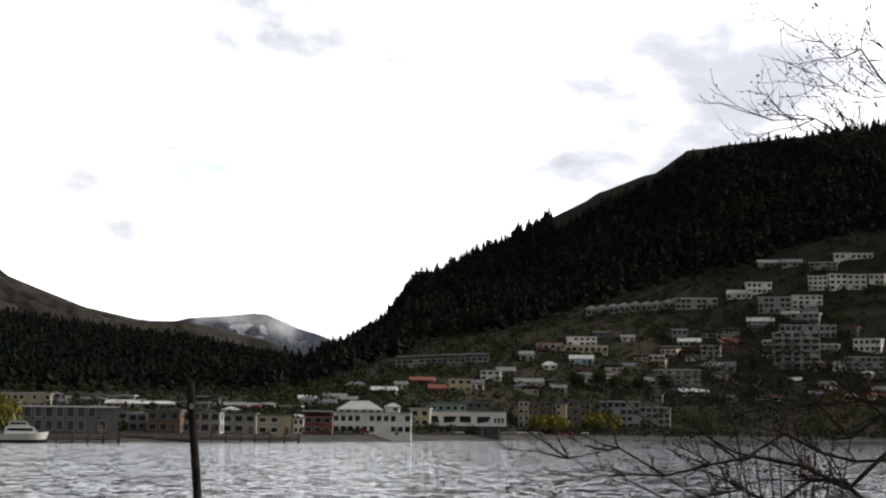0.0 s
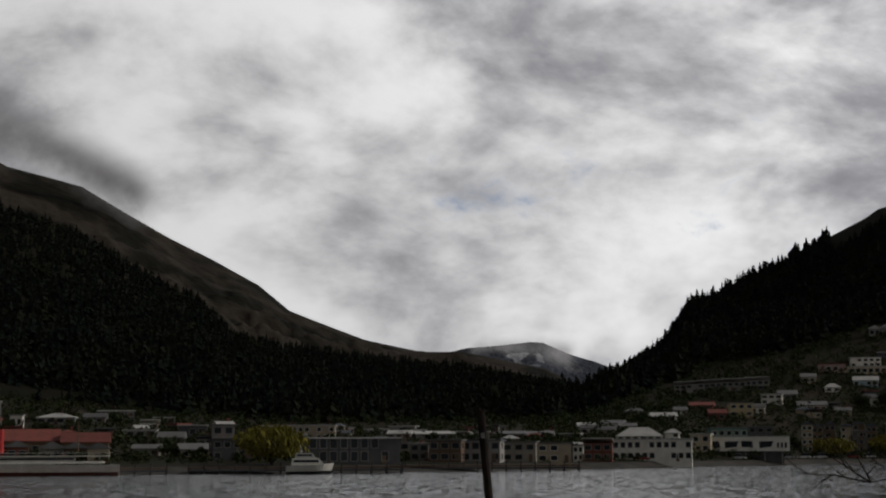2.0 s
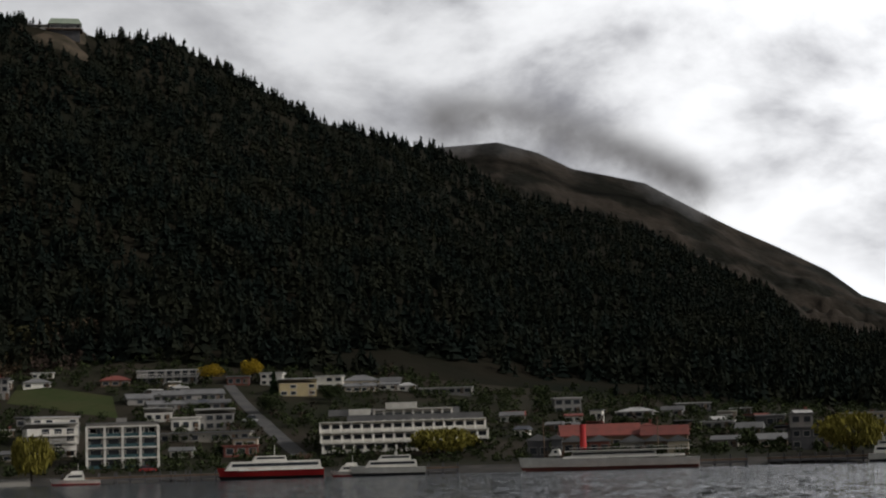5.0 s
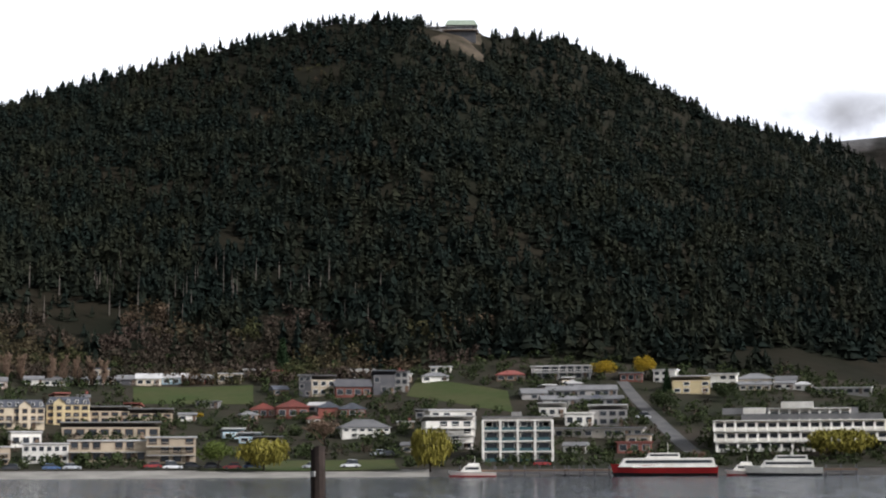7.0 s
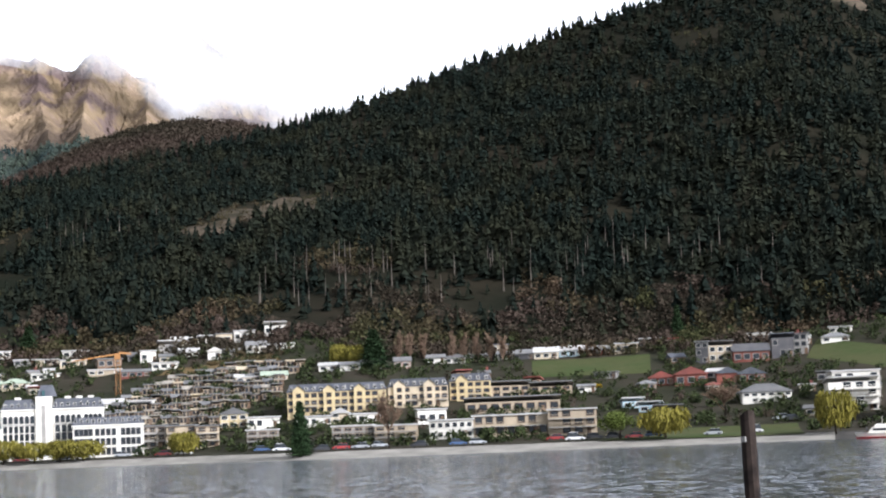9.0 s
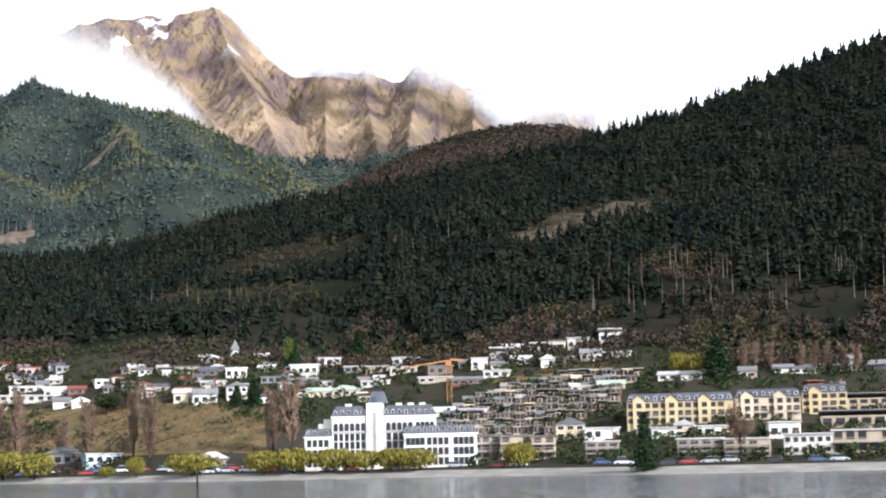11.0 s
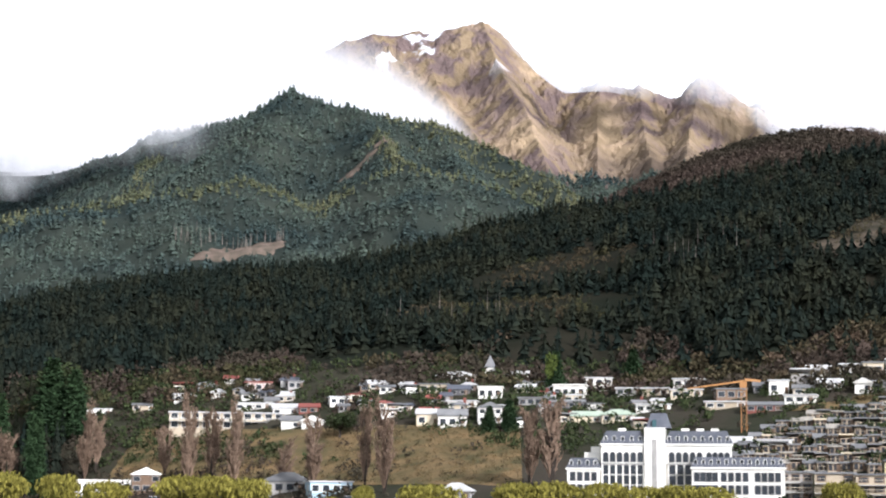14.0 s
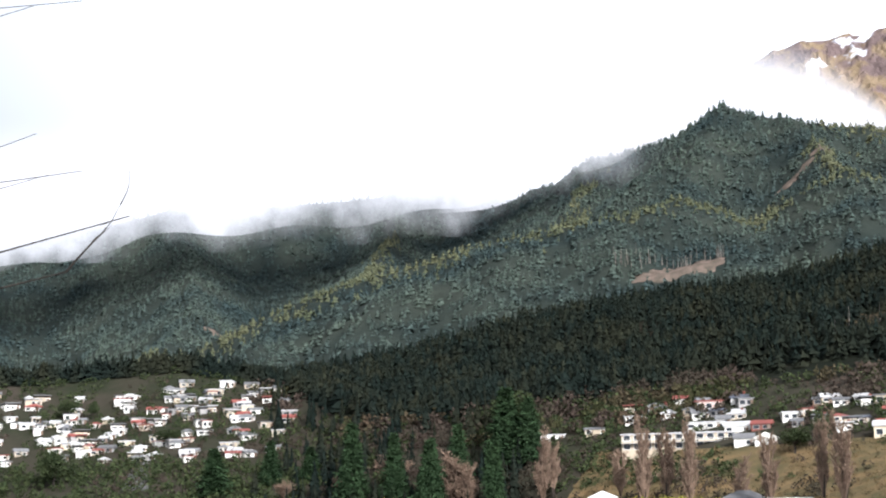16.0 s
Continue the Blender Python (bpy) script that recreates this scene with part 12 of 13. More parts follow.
def tree(kind, seed):
    """One tree of height 1 with its trunk and crown."""
    names = {"willow": ("willow_tree", "weeping willow in yellow-green spring leaf by the lake"), "lime": ("leafy_tree", "broad tree in fresh green leaf by the shore"),
             "fir": ("fir_tree", "tall dark green fir standing in the town"), "cypress": ("cypress_tree", "narrow dark green cypress"), "round": ("evergreen_tree", "dense dark evergreen tree with a rounded crown"),
             "bare": ("bare_tree", "leafless brown tree with a spreading crown"), "poplar": ("poplar_tree", "leafless upright poplar with pale brown twigs"), "gold": ("flowering_tree", "small tree with golden yellow blossom")}
    t = tagged(new(names[kind][0]), names[kind][1], "tree")
    if kind in ("fir", "cypress"):
        part("trunk", tube(0, -0.03, 0.5, 0.022, 0.012), LEAF["bark"], t)
        wide = 0.2 if kind == "fir" else 0.11

        def place(r):
            z = r.uniform(0.05, 1.0)
            edge = wide * ((1 - z) ** 0.8 if kind == "fir" else min(1.0, (1 - z) * 2.2) * (0.6 + 0.4 * min(1, z * 6))) * r.uniform(0.3, 1.05) ** 0.6
            a = r.uniform(0, 6.283)
            # boughs in uneven whorls, with gaps between them
            tier = (z * 13 + 0.35 * math.sin(3 * a + seed)) % 1.0
            edge *= (1.12 - 0.5 * tier) * (1 + 0.22 * math.sin(5 * a + 9 * z + seed))
            return edge * math.cos(a), edge * math.sin(a), z - 0.03
        v, f = flakes(3600, place, 0.016, seed, 0.12)
        part("crown", as_mesh("crown", v, f, LEAF["fir"]), None, t)
    elif kind in ("bare", "poplar"):
        a, b, tips = limbs(seed, *((1.0, 0.85, 4, 4, 0.42, 0.026, 0.6, 0.45, 8) if kind == "bare" else (1.5, 0.42, 3, 5, 0.8, 0.02, 0.4, 0.12, 26)))
        part("trunk", a, LEAF["bark"], t)
        part("crown", b, LEAF["twig"], t)

        def place(r):
            c = tips[r.randint(len(tips))]
            return c[0] + r.normal() * 0.012, c[1] + r.normal() * 0.012, c[2] + r.normal() * 0.02
        v, f = flakes(1800, place, 0.007, seed, -1.3)
        part("outer_crown", as_mesh("outer_crown", v, f, LEAF["twig"]), None, t)
    else:
        a, b, tips = limbs(seed, 0.8, 0.9, 2, 4, 0.4)
        part("trunk", a, LEAF["bark"], t)
        part("limb", b, LEAF["bark"], t)
        if kind == "willow":
            def place(r):
                u, w = r.normal(size=3), r.uniform(0.6, 1.0)
                u /= np.linalg.norm(u)
                lump = 1 + 0.16 * math.sin(u[0] * 5 + seed) * math.cos(u[1] * 6)
                return u[0] * 0.52 * w * lump, u[1] * 0.52 * w * lump, 0.60 + u[2] * (0.36 if u[2] > 0 else 0.42) * w * lump
            v, f = flakes(1500, place, 0.030, seed, 1.0)
        else:
            heads = [(random.Random(seed + k).uniform(-0.28, 0.28), random.Random(seed + k + 50).uniform(-0.28, 0.28), 0.42 + 0.38 * random.Random(seed + k + 90).random()) for k in range(9)]

            def place(r):
                c = heads[r.randint(len(heads))]
                u = r.normal(size=3)
                u *= r.uniform(0.6, 1.0) * 0.2 / np.linalg.norm(u)
                return c[0] + u[0], c[1] + u[1], c[2] + u[2]
            v, f = flakes(2600, place, 0.028, seed)
        part("crown", as_mesh("crown", v, f, LEAF[{"willow": "willow", "lime": "lime", "gold": "gold"}.get(kind, "evergreen")]), None, t)
    return t


MADE = {}


def plant(kind, x, y, tall, wide=1.0, sink=0.0):
    rng = random.Random(int(abs(x * 31 + y * 17)))
    m = pose(x, y, float(height(x, y)) - sink, 0, 0, rng.uniform(0, 360)) @ Matrix.Diagonal((tall * wide, tall * wide, tall, 1))
    key = (kind, rng.randint(0, 1))
    if key not in MADE:
        MADE[key] = tree(kind, 3 + key[1])
        MADE[key].matrix_basis = m
        return MADE[key]
    src = MADE[key]
    made = copy_thing(src, Matrix.Identity(4))
    made.matrix_basis = m
    return made


for kind, x, y, tall, wide in TREES:
    big = 1.15 if kind in ("willow", "poplar") else 1.0
    plant(kind, x, y, tall * big, wide * (1.45 if kind == "poplar" else big))


def scrub(name, places, size, mat, label, per=14, seed=3):
    """Bushes in one mesh, each a loose heap of leaf sprays."""
    rng = np.random.RandomState(seed)
    p = np.repeat(places, per, 0)
    s = np.repeat(size, per)[:, None]
    u = rng.normal(size=p.shape)
    u /= np.linalg.norm(u, axis=1)[:, None]
    p = p + u * s * np.array([0.62, 0.62, 0.55]) * rng.uniform(0.55, 1.0, (len(p), 1)) + np.array([0, 0, 0.45]) * s
    a, b = rng.normal(size=p.shape), rng.normal(size=p.shape)
    a *= 0.17 * s / np.linalg.norm(a, axis=1)[:, None]
    b *= 0.13 * s / np.linalg.norm(b, axis=1)[:, None]
    v = np.stack([p - a, p + b, p + a, p - b], 1).reshape(-1, 3)
    return soup(name, v, np.arange(len(v)).reshape(-1, 4), mat, label, "shrubs")


def off_streets(p):
    """True for places that lie on no street and no lawn."""
    free = np.ones(len(p), bool)
    for name, c, *_ in PATCHES:
        if name in ("street", "lawn"):
            c = np.array(c)
            mid, inside = c.mean(0), np.ones(len(p), bool)
            for a, b in zip(c, np.roll(c, -1, 0)):
                n = np.array([b[1] - a[1], a[0] - b[0]])
                s = np.sign((mid - a) @ n)
                inside &= ((p[:, :2] - a) @ n) * s / np.linalg.norm(n) > -2.0
            free &= ~inside
    return free


def town_places(n, az0, az1, seed, inner=0.12, outer=1.05):
    az, r, rng = scatter(n, az0, az1, lambda a: shore_at(a) * (1 - inner) + edge_at(a) * inner, lambda a: shore_at(a) * (1 - outer) + edge_at(a) * outer, seed)
    x, y, _ = spot(az, r)
    return np.stack([x, y, height(x, y)], 1), rng, az


p, rng, az = town_places(6600, -18, 62, 31)
k = (wobble(p[:, 0], p[:, 1], 18.0, 3) > -0.5) & off_streets(p)
scrub("garden_shrubs", p[k], rng.uniform(1.1, 3.1, k.sum()), LEAF["evergreen"], "dark green shrubs and small trees between the houses", 44, 4)
p, rng, az = town_places(3600, -18, 6, 40, 0.05, 1.1)
k = off_streets(p) & (wobble(p[:, 0], p[:, 1], 20.0, 7) > -0.6)
scrub("hillside_shrubs", p[k], rng.uniform(1.4, 3.6, k.sum()), LEAF["evergreen"], "dark shrubs and small trees among the hillside houses", 26, 13)
p, rng, az = town_places(1700, -16, 98, 32, 0.2, 1.1)
k = wobble(p[:, 0], p[:, 1], 15.0, 5) > 0.1
k &= off_streets(p)
scrub("bare_shrubs", p[k], rng.uniform(1.3, 3.2, k.sum()), M["bare_brush"], "leafless brown shrubs between the houses", 24, 5)
p, rng, az = town_places(3800, 62, 100, 33, 0.45, 1.06)
k = wobble(p[:, 0], p[:, 1], 16.0, 6) > -0.2
k &= off_streets(p)
scrub("hill_shrubs", p[k], rng.uniform(1.4, 3.6, k.sum()), LEAF["evergreen"], "dark green garden shrubs on the upper slope", 26, 6)
# leafless wood along the foot of the forest
az, r, rng = scatter(11000, 38, 88, lambda a: edge_at(a) - 26, lambda a: edge_at(a) + 125, 34)
x, y, _ = spot(az, r)
v = (r - edge_at(az)) / (ridge_at(az) - edge_at(az))
foot = np.max([u * np.clip(1 - ((az - a) / w) ** 2, 0, 1) for a, w, u in BARE_FOOT], 0)
k = (wobble(x, y, 30.0, 7) > -0.3) & (v < np.maximum(foot * (1.0 + 0.5 * wobble(x, y, 45.0, 8)), 0.09))
mixed = wobble(x, y, 13.0, 4) > 0.15
for name, mask, mat, label in (("bare_wood", k & ~mixed, M["bare_brush"], "reddish-brown leafless wood at the foot of the forest"), ("olive_wood", k & mixed, M["olive_brush"], "olive scrub and young trees at the foot of the forest")):
    scrub(name, np.stack([x, y, height(x, y)], 1)[mask], rng.uniform(1.8, 4.6, mask.sum()), mat, label, 26, 7)
# bare wood on the brown shoulder
az, r, rng = scatter(5200, 57, 66.5, lambda a: 950 + 0 * a, lambda a: 1020 + 0 * a, 38)
x, y, _ = spot(az, r)
scrub("shoulder_wood", np.stack([x, y, shoulder_z(x, y) - 0.5], 1), rng.uniform(2.0, 4.5, len(x)), M["bare_brush"], "leafless wood on the brown shoulder", 16, 11)
az, r, rng = scatter(2300, 72, 92, lambda a: shore_at(a) + 22, lambda a: edge_at(a) - 30, 35)
x, y, _ = spot(az, r)
k = wobble(x, y, 22.0, 9) > -0.25
scrub("bank_shrubs", np.stack([x, y, height(x, y)], 1)[k], rng.uniform(1.2, 3.0, k.sum()), M["bare_brush"], "brown scrub on the dry bank", 24, 8)
def within(p, corners):
    c, ok = np.array(corners), np.ones(len(p), bool)
    for a, b in zip(c, np.roll(c, -1, 0)):
        n = np.array([b[1] - a[1], a[0] - b[0]])
        ok &= ((p[:, :2] - a) @ n) * np.sign((c.mean(0) - a) @ n) > 0
    return ok


for name, c, *_ in PATCHES:
    if name == "dry_bank":
        rng, c = np.random.RandomState(39), np.array(c)
        p = rng.uniform(c.min(0), c.max(0), (6000, 2))
        p = p[within(p, c)]
        p = p[wobble(p[:, 0], p[:, 1], 11.0, 6) > -0.3]
        z = height(p[:, 0], p[:, 1])
        pick = rng.uniform(0, 1, len(p))
        for mat, label, lo, hi in ((M["olive_brush"], "low olive scrub on the dry bank", 0.0, 0.3), (PAINT["dry_grass"], "tufts of dry brown grass on the bank", 0.3, 1.0)):
            k = (pick >= lo) & (pick < hi)
            scrub("bank_tufts", np.column_stack([p, z])[k], rng.uniform(0.5, 1.5, k.sum()), mat, label, 12, 12)
az, r, rng = scatter(1500, 86, 100, lambda a: shore_at(a) + 35, lambda a: shore_at(a) * 0.45 + edge_at(a) * 0.55, 36)
x, y, _ = spot(az, r)
scrub("slope_shrubs", np.stack([x, y, height(x, y)], 1), rng.uniform(1.6, 4.2, len(x)), LEAF["evergreen"], "dark mixed scrub below the far suburb", 24, 9)
az, r, rng = scatter(170, 80, 87.5, lambda a: shore_at(a) + 30, lambda a: edge_at(a) - 4, 37)
x, y, _ = spot(az, r)
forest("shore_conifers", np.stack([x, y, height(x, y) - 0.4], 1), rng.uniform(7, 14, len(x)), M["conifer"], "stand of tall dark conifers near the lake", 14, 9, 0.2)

# scrub in the clearings
rng = np.random.RandomState(15)
pts = [(cx + cr * math.sqrt(u) * math.cos(a), cy + cr * math.sqrt(u) * math.sin(a)) for cx, cy, cr in CLEARINGS[2:] for u, a in rng.uniform((0, 0), (1, 6.283), (int(cr * cr / 9), 2))]
pts = np.array(pts)
scrub("clearing_scrub", np.stack([pts[:, 0], pts[:, 1], height(pts[:, 0], pts[:, 1])], 1), rng.uniform(1.2, 3.2, len(pts)), M["olive_brush"], "olive and brown scrub in the forest clearings", 22, 10)

# pale dead trunks standing at forest edges
v, f = [], []
rng = np.random.RandomState(8)
for az0, az1, lo, hi, n in TRUNKS:
    for _ in range(n):
        az, s = rng.uniform(az0, az1), rng.uniform(lo, hi)
        r = float(edge_at(az)) * (1 - s) + float(ridge_at(az)) * s
        x, y, _ = spot(az, r)
        z, h, w = float(height(x, y)), rng.uniform(8, 12), rng.uniform(0.2, 0.34)
        base = len(v)
        v += [(x + w * math.cos(q), y + w * math.sin(q), z) for q in (0, 2.1, 4.2)] + [(x + rng.uniform(-0.3, 0.3), y, z + h)]
        f += [(base, base + 1, base + 3), (base + 1, base + 2, base + 3), (base + 2, base, base + 3)]
for _ in range(46):
    az = rng.uniform(74.9, 78.2)
    x, y, _ = spot(az, 1028 + rng.uniform(-6, 6))
    z, h, w, base = float(green_z(x, y)), rng.uniform(5, 9), rng.uniform(0.2, 0.3), len(v)
    v += [(x + w * math.cos(q), y + w * math.sin(q), z) for q in (0, 2.1, 4.2)] + [(x, y, z + h)]
    f += [(base, base + 1, base + 3), (base + 1, base + 2, base + 3), (base + 2, base, base + 3)]
soup("bare_trunks", np.array(v), np.array(f), M["bark_pale"], "pale bare tree trunks along the forest edge", "trunks")

# ---- near the camera: posts in the water, banks and their trees ----
def post(x, y, top, r, lean, label):
    p = tagged(new("mooring_post"), label, "post", "posts in the lake")
    p.matrix_basis = pose(x, y, 0, lean[0], lean[1], 0)
    rng = random.Random(int(top * 100))
    secs = []
    for i in range(13):
        z = -1.5 + (top + 1.5) * i / 12
        k = r * (1.04 - 0.06 * i / 12) * rng.uniform(0.95, 1.05)
        secs.append([(k * math.cos(a * 0.6283) * rng.uniform(0.93, 1.07), k * math.sin(a * 0.6283) * rng.uniform(0.93, 1.07), z + (rng.uniform(-0.05, 0.03) if i == 12 else 0)) for a in range(10)])
    bm = bmesh.new()
    loft(bm, secs)
    part("shaft", bm, POST_WOOD, p)
    part("bracket", boxes((-r * 0.4, r * 0.4, -r * 1.12, -r * 0.8, top - 0.32, top - 0.26)), PAINT["concrete"], p)
    return p


POST_WOOD = material("weathered_post", (0.014, 0.011, 0.010), (0.04, 0.03, 0.025), 5.0, 0.9, 0.03, fine=30)
for spec in POSTS:
    post(*spec)


def bank(name, x, y, rx, ry, top, label):
    u, a = np.meshgrid(np.linspace(0.02, 1, 16), np.linspace(0, 2 * math.pi, 49), indexing="ij")
    px, py = x + rx * u * np.cos(a), y + ry * u * np.sin(a)
    return sheet(name, px, py, top * (1 - u ** 4) - 0.4 * u ** 6 + 0.06 * wobble(px, py, 1.2, 2), M["beach"], label, "bank")


for spec in BANKS:
    bank(*spec)


def shore_tree(x, y, z, aims, seed, label, leaves=0.5):
    """A leaning tree: limbs towards given places, each with side twigs and buds."""
    t = tagged(new("shore_tree"), label, "tree")
    t.matrix_basis = pose(x, y, z)
    rng = random.Random(seed)
    trunk = bmesh.new()
    loft(trunk, [[(r * math.cos(k * 0.7854) + dx, r * math.sin(k * 0.7854), h) for k in range(8)] for r, h, dx in ((0.24, -0.4, 0), (0.19, 0.5, 0.03), (0.16, 1.6, -0.04), (0.12, 2.8, 0.05), (0.07, 4.2, 0.0), (0.03, 5.4, 0.05))])
    part("trunk", trunk, LEAF["bark"], t)
    bud_v, bud_f = [], []

    def seg(bm, a, b, r0, r1):
        d = (b - a)
        if d.length < 1e-5:
            return
        d.normalize()
        u = d.cross(Vector((0.31, 0.2, 0.93))).normalized()
        w = d.cross(u)
        loft(bm, [[tuple(q + (u * math.cos(k * 1.2566) + w * math.sin(k * 1.2566)) * r) for k in range(5)] for q, r in ((a, r0), (b, r1))])

    def twig(bm, at, way, long, r, level):
        n, p = 5, at.copy()
        for i in range(n):
            way = (way + Vector((rng.gauss(0, 0.16), rng.gauss(0, 0.16), rng.gauss(0.05, 0.14)))).normalized()
            q = p + way * long / n
            seg(bm, p, q, r * (1 - 0.8 * i / n), r * (1 - 0.8 * (i + 1) / n))
            if level < 2 and rng.random() < 0.75:
                side = (way + Vector((rng.gauss(0, 0.6), rng.gauss(0, 0.6), rng.gauss(0.15, 0.6)))).normalized()
                twig(bm, q, side, long * rng.uniform(0.3, 0.6), r * 0.6, level + 1)
            if level and rng.random() < leaves:
                s, c = rng.uniform(0.008, 0.018), len(bud_v)
                o = Vector((rng.gauss(0, 1), rng.gauss(0, 1), rng.gauss(0, 1))).normalized() * s
                e = way.cross(o).normalized() * s * 0.6
                bud_v.extend([tuple(q), tuple(q + o + e), tuple(q + o * 2), tuple(q + o - e)])
                bud_f.append((c, c + 1, c + 2, c + 3))
            p = q

    for h0, aim, r, count in aims:
        bm = bmesh.new()
        a, b = Vector((0, 0, h0)), Vector(aim)
        n, p = 10, Vector((0, 0, h0))
        for i in range(n):
            u = (i + 1) / n
            q = a.lerp(b, u) + Vector((0, 0, 0.10 * (b - a).length * math.sin(math.pi * u) * rng.uniform(-0.6, 0.6))) + Vector((rng.gauss(0, 0.02), rng.gauss(0, 0.02), rng.gauss(0, 0.02)))
            seg(bm, p, q, r * (1 - 0.85 * i / n), r * (1 - 0.85 * (i + 1) / n))
            if u > 0.3:
                for _ in range(count):
                    way = ((b - a).normalized() + Vector((rng.gauss(0, 0.5), rng.gauss(0, 0.5), rng.gauss(0.1, 0.5)))).normalized()
                    twig(bm, q, way, rng.uniform(0.25, 0.7), max(0.004, r * 0.28), 1)
            p = q
        part("limb", bm, LEAF["bark"], t)
    if bud_v:
        part("leaves", as_mesh("leaves", bud_v, bud_f, LEAF["evergreen"]), None, t, "small dark buds and young leaves")
    return t


for spec in SHORE_TREES:
    shore_tree(*spec)


def shore_bush(x, y, z, heads, label):
    """A loose bush behind the shore tree: stems that end in heads of small leaves."""
    t = tagged(new("shore_bush"), label, "bush")
    t.matrix_basis = pose(x, y, z)
    for k, (hx, hz, wide, tall, n, mat) in enumerate(heads):
        stem = bmesh.new()
        for j in range(3):
            e = Vector((hx + (j - 1) * wide * 0.4, 0.1 * j, hz))
            loft(stem, [[(e.x * u + r * math.cos(q * 2.094), e.y * u + r * math.sin(q * 2.094), e.z * u) for q in range(3)] for u, r in ((0.0, 0.02), (0.5, 0.014), (1.0, 0.005))])
        part("stem", stem, LEAF["bark"], t)

        def place(r):
            u = r.normal(size=3)
            return hx + u[0] * wide * 0.45, u[1] * 0.25, hz + u[2] * tall * 0.45 + 0.12 * math.sin(9 * u[0] + k)
        v, f = flakes(n, place, 0.016, 60 + k)
        part("leaves", as_mesh("leaves", v, f, mat), None, t)
    return t


RUST = material("rust_leaves", (0.11, 0.052, 0.018), (0.07, 0.036, 0.015), 2.0, 0.9, island=0.35)
RED_LEAF = material("red_leaves", (0.16, 0.022, 0.018), (0.10, 0.018, 0.014), 2.0, 0.9, island=0.35)
shore_bush(3.2, 16.2, 1.3, [(-0.85, 3.0, 0.50, 0.36, 420, M["olive_brush"]), (-0.45, 3.05, 0.45, 0.55, 380, M["olive_brush"]), (0.40, 3.0, 0.50, 0.30, 520, RUST), (0.05, 2.35, 0.20, 0.14, 160, RED_LEAF), (0.1, 2.7, 0.7, 0.4, 240, M["olive_brush"])], "loose bush with olive, rusty and red young leaves")


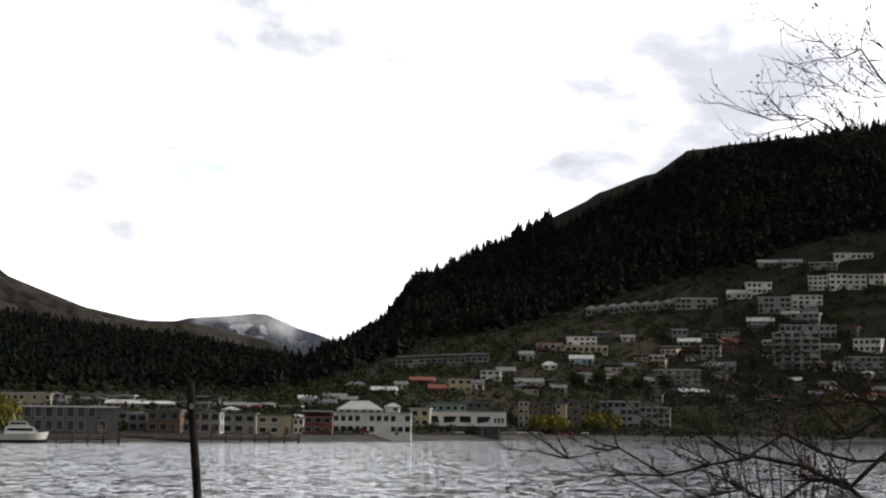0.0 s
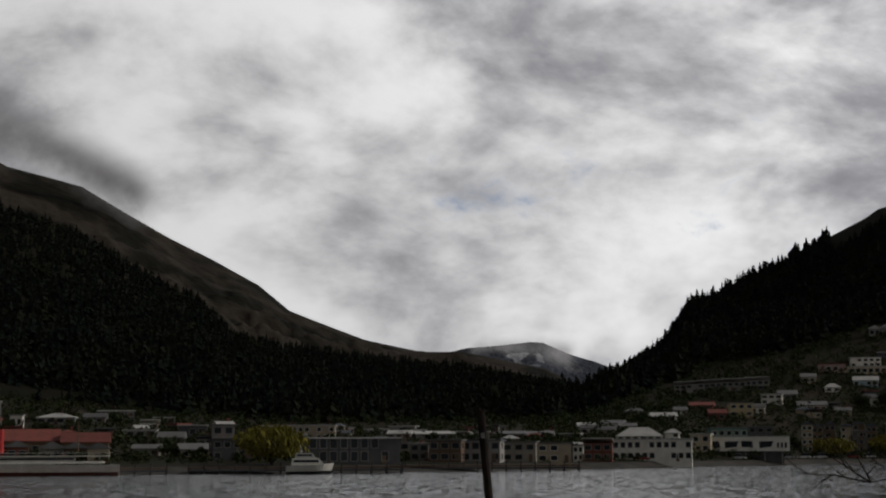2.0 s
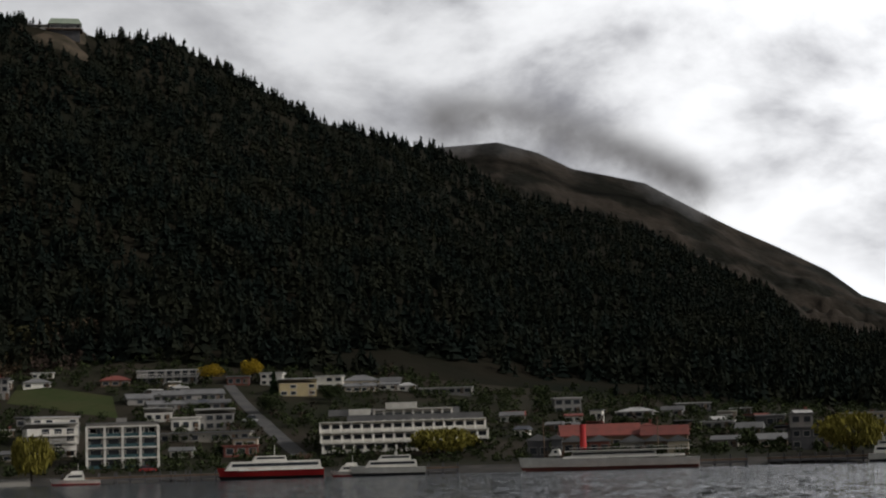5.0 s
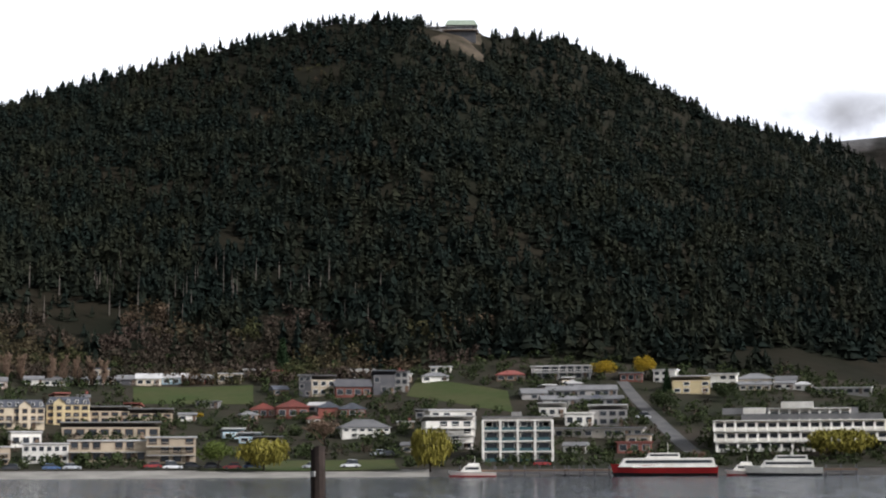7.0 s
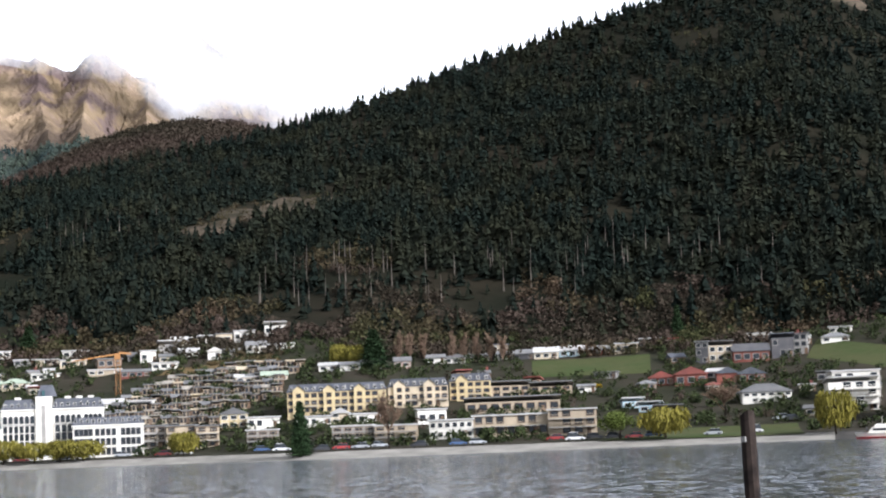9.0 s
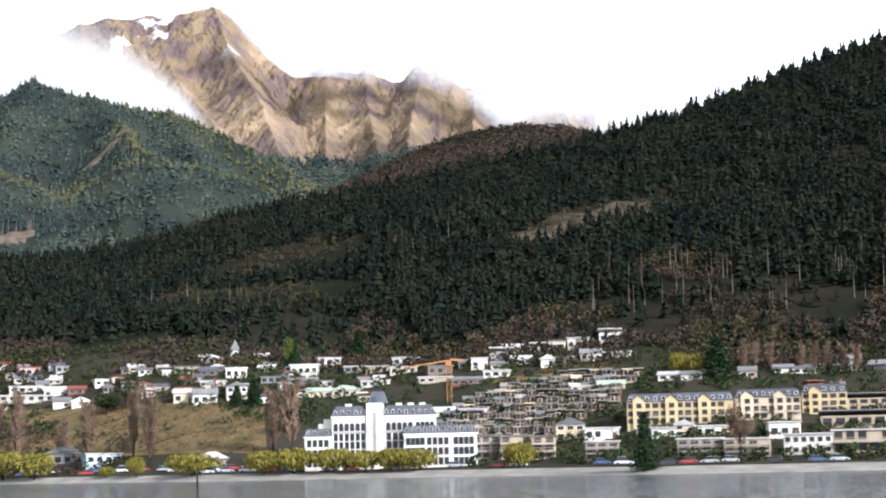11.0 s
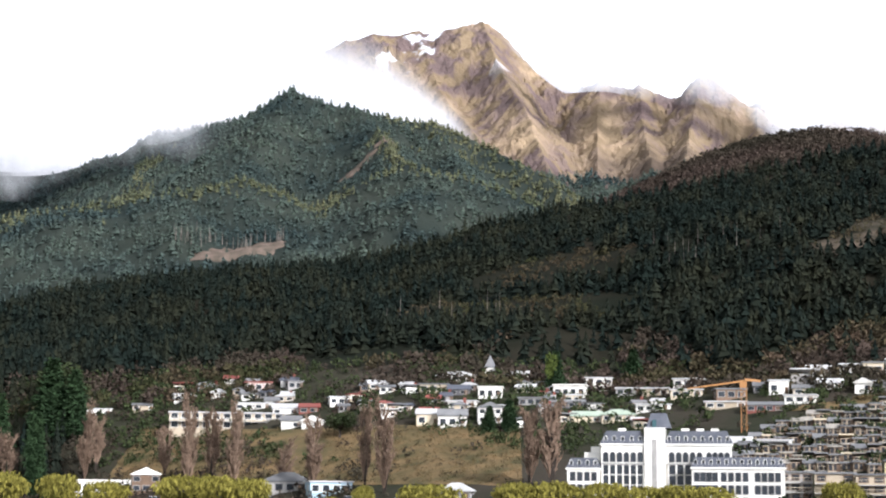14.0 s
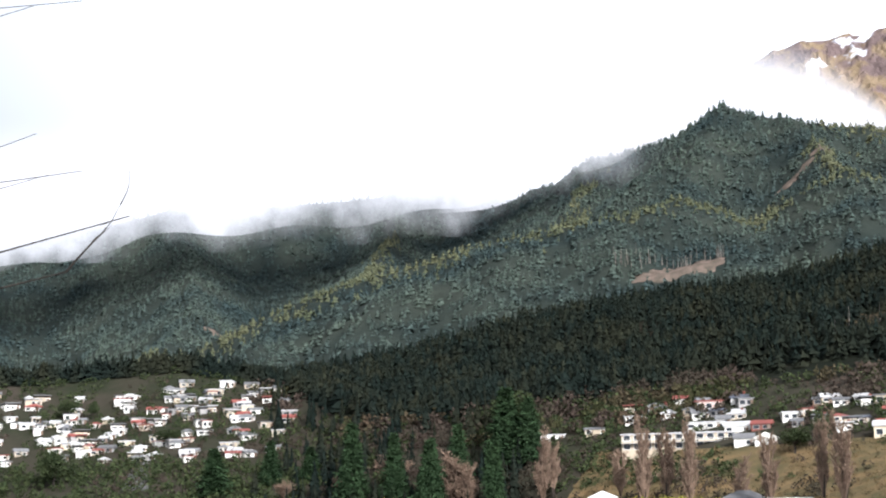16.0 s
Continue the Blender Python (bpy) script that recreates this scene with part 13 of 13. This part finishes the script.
# ---- low cloud lying on the mountains ----
def cloud_material(name, low, high, seed, soft=0.35, grey=0.92):
    """Soft white vapour: its density follows noise and thickens with height."""
    m = bpy.data.materials.new(name)
    m.use_nodes = True
    nt = m.node_tree
    nt.nodes.clear()
    out = nt.nodes.new("ShaderNodeOutputMaterial")
    co = nt.nodes.new("ShaderNodeTexCoord").outputs["UV"]
    sx = nt.nodes.new("ShaderNodeSeparateXYZ")
    nt.links.new(co, sx.inputs[0])
    n = nt.nodes.new("ShaderNodeTexNoise")
    n.noise_dimensions = "4D"
    nt.links.new(nt.nodes.new("ShaderNodeTexCoord").outputs["Object"], n.inputs["Vector"])
    n.inputs["W"].default_value = seed
    n.inputs["Scale"].default_value, n.inputs["Detail"].default_value, n.inputs["Roughness"].default_value = 0.009, 8, 0.58
    ad = nt.nodes.new("ShaderNodeMath")
    ad.operation = "MULTIPLY_ADD"
    nt.links.new(n.outputs["Fac"], ad.inputs[0])
    ad.inputs[1].default_value = 1.5
    nt.links.new(sx.outputs[1], ad.inputs[2])
    rg = nt.nodes.new("ShaderNodeMapRange")
    rg.interpolation_type = "SMOOTHSTEP"
    nt.links.new(ad.outputs[0], rg.inputs[0])
    rg.inputs[1].default_value, rg.inputs[2].default_value = low, high
    dens = rg.outputs[0]
    flip = []
    for sock in (sx.outputs[0], sx.outputs[1]):
        q = nt.nodes.new("ShaderNodeMath")
        q.operation = "SUBTRACT"
        q.inputs[0].default_value = 1.0
        nt.links.new(sock, q.inputs[1])
        flip.append(q.outputs[0])
    for sock, width in ((sx.outputs[0], 0.14), (flip[0], 0.14), (flip[1], 0.6)):   # thin out towards the ends and the top
        e = nt.nodes.new("ShaderNodeMapRange")
        e.interpolation_type = "SMOOTHSTEP"
        nt.links.new(sock, e.inputs[0])
        e.inputs[1].default_value, e.inputs[2].default_value = 0.0, width
        q = nt.nodes.new("ShaderNodeMath")
        q.operation = "MULTIPLY"
        nt.links.new(dens, q.inputs[0])
        nt.links.new(e.outputs[0], q.inputs[1])
        dens = q.outputs[0]
    # added glow in place of the daylight that vapour scatters
    em = nt.nodes.new("ShaderNodeEmission")
    em.inputs["Color"].default_value = (grey, grey, grey * 1.03, 1)
    em.inputs["Strength"].default_value = CLOUD_GLOW
    tr = nt.nodes.new("ShaderNodeBsdfTransparent")
    mx = nt.nodes.new("ShaderNodeMixShader")
    for i, s in ((0, dens), (1, tr.outputs[0]), (2, em.outputs[0])):
        nt.links.new(s, mx.inputs[i])
    nt.links.new(mx.outputs[0], out.inputs["Surface"])
    return m


def cloud_bank(rows, mat, label):
    """A hanging bank along bearings: (bearing, distance, lower edge, upper edge)."""
    a = np.array(rows, float)
    az = np.linspace(a[0, 0], a[-1, 0], 90)
    d, lo, hi = (np.interp(az, a[:, 0], a[:, k]) for k in (1, 2, 3))
    v = np.linspace(0, 1, 24)
    rr = d[:, None] + 14 * np.sin(az[:, None] * 1.7) * (1 - v)
    x, y = -rr * np.sin(np.radians(az))[:, None], rr * np.cos(np.radians(az))[:, None]
    ob = sheet("cloud_bank", x, y, lo[:, None] * (1 - v) + hi[:, None] * v, mat, label, "cloud")
    uv = ob.data.uv_layers.new(name="UVMap")
    grid = np.stack(np.meshgrid(np.linspace(0, 1, 90), v, indexing="ij"), -1).reshape(-1, 2)
    idx = np.empty(len(ob.data.loops), np.int32)
    ob.data.loops.foreach_get("vertex_index", idx)
    uv.data.foreach_set("uv", grid[idx].astype(np.float32).ravel())
    return ob


CLOUD_GLOW = 0.46
CLOUD = [cloud_material("vapour_%s" % k, lo, hi, s, grey=g) for k, lo, hi, s, g in (("thin", 0.70, 1.45, 1.0, 0.92), ("thick", 0.62, 1.15, 4.0, 0.92), ("wisp", 0.95, 1.55, 8.0, 0.92), ("grey", 0.75, 1.45, 5.0, 0.42))]
for rows, k in CLOUD_BANKS:
    cloud_bank(rows, CLOUD[k], "soft white cloud bank lying on the mountains")
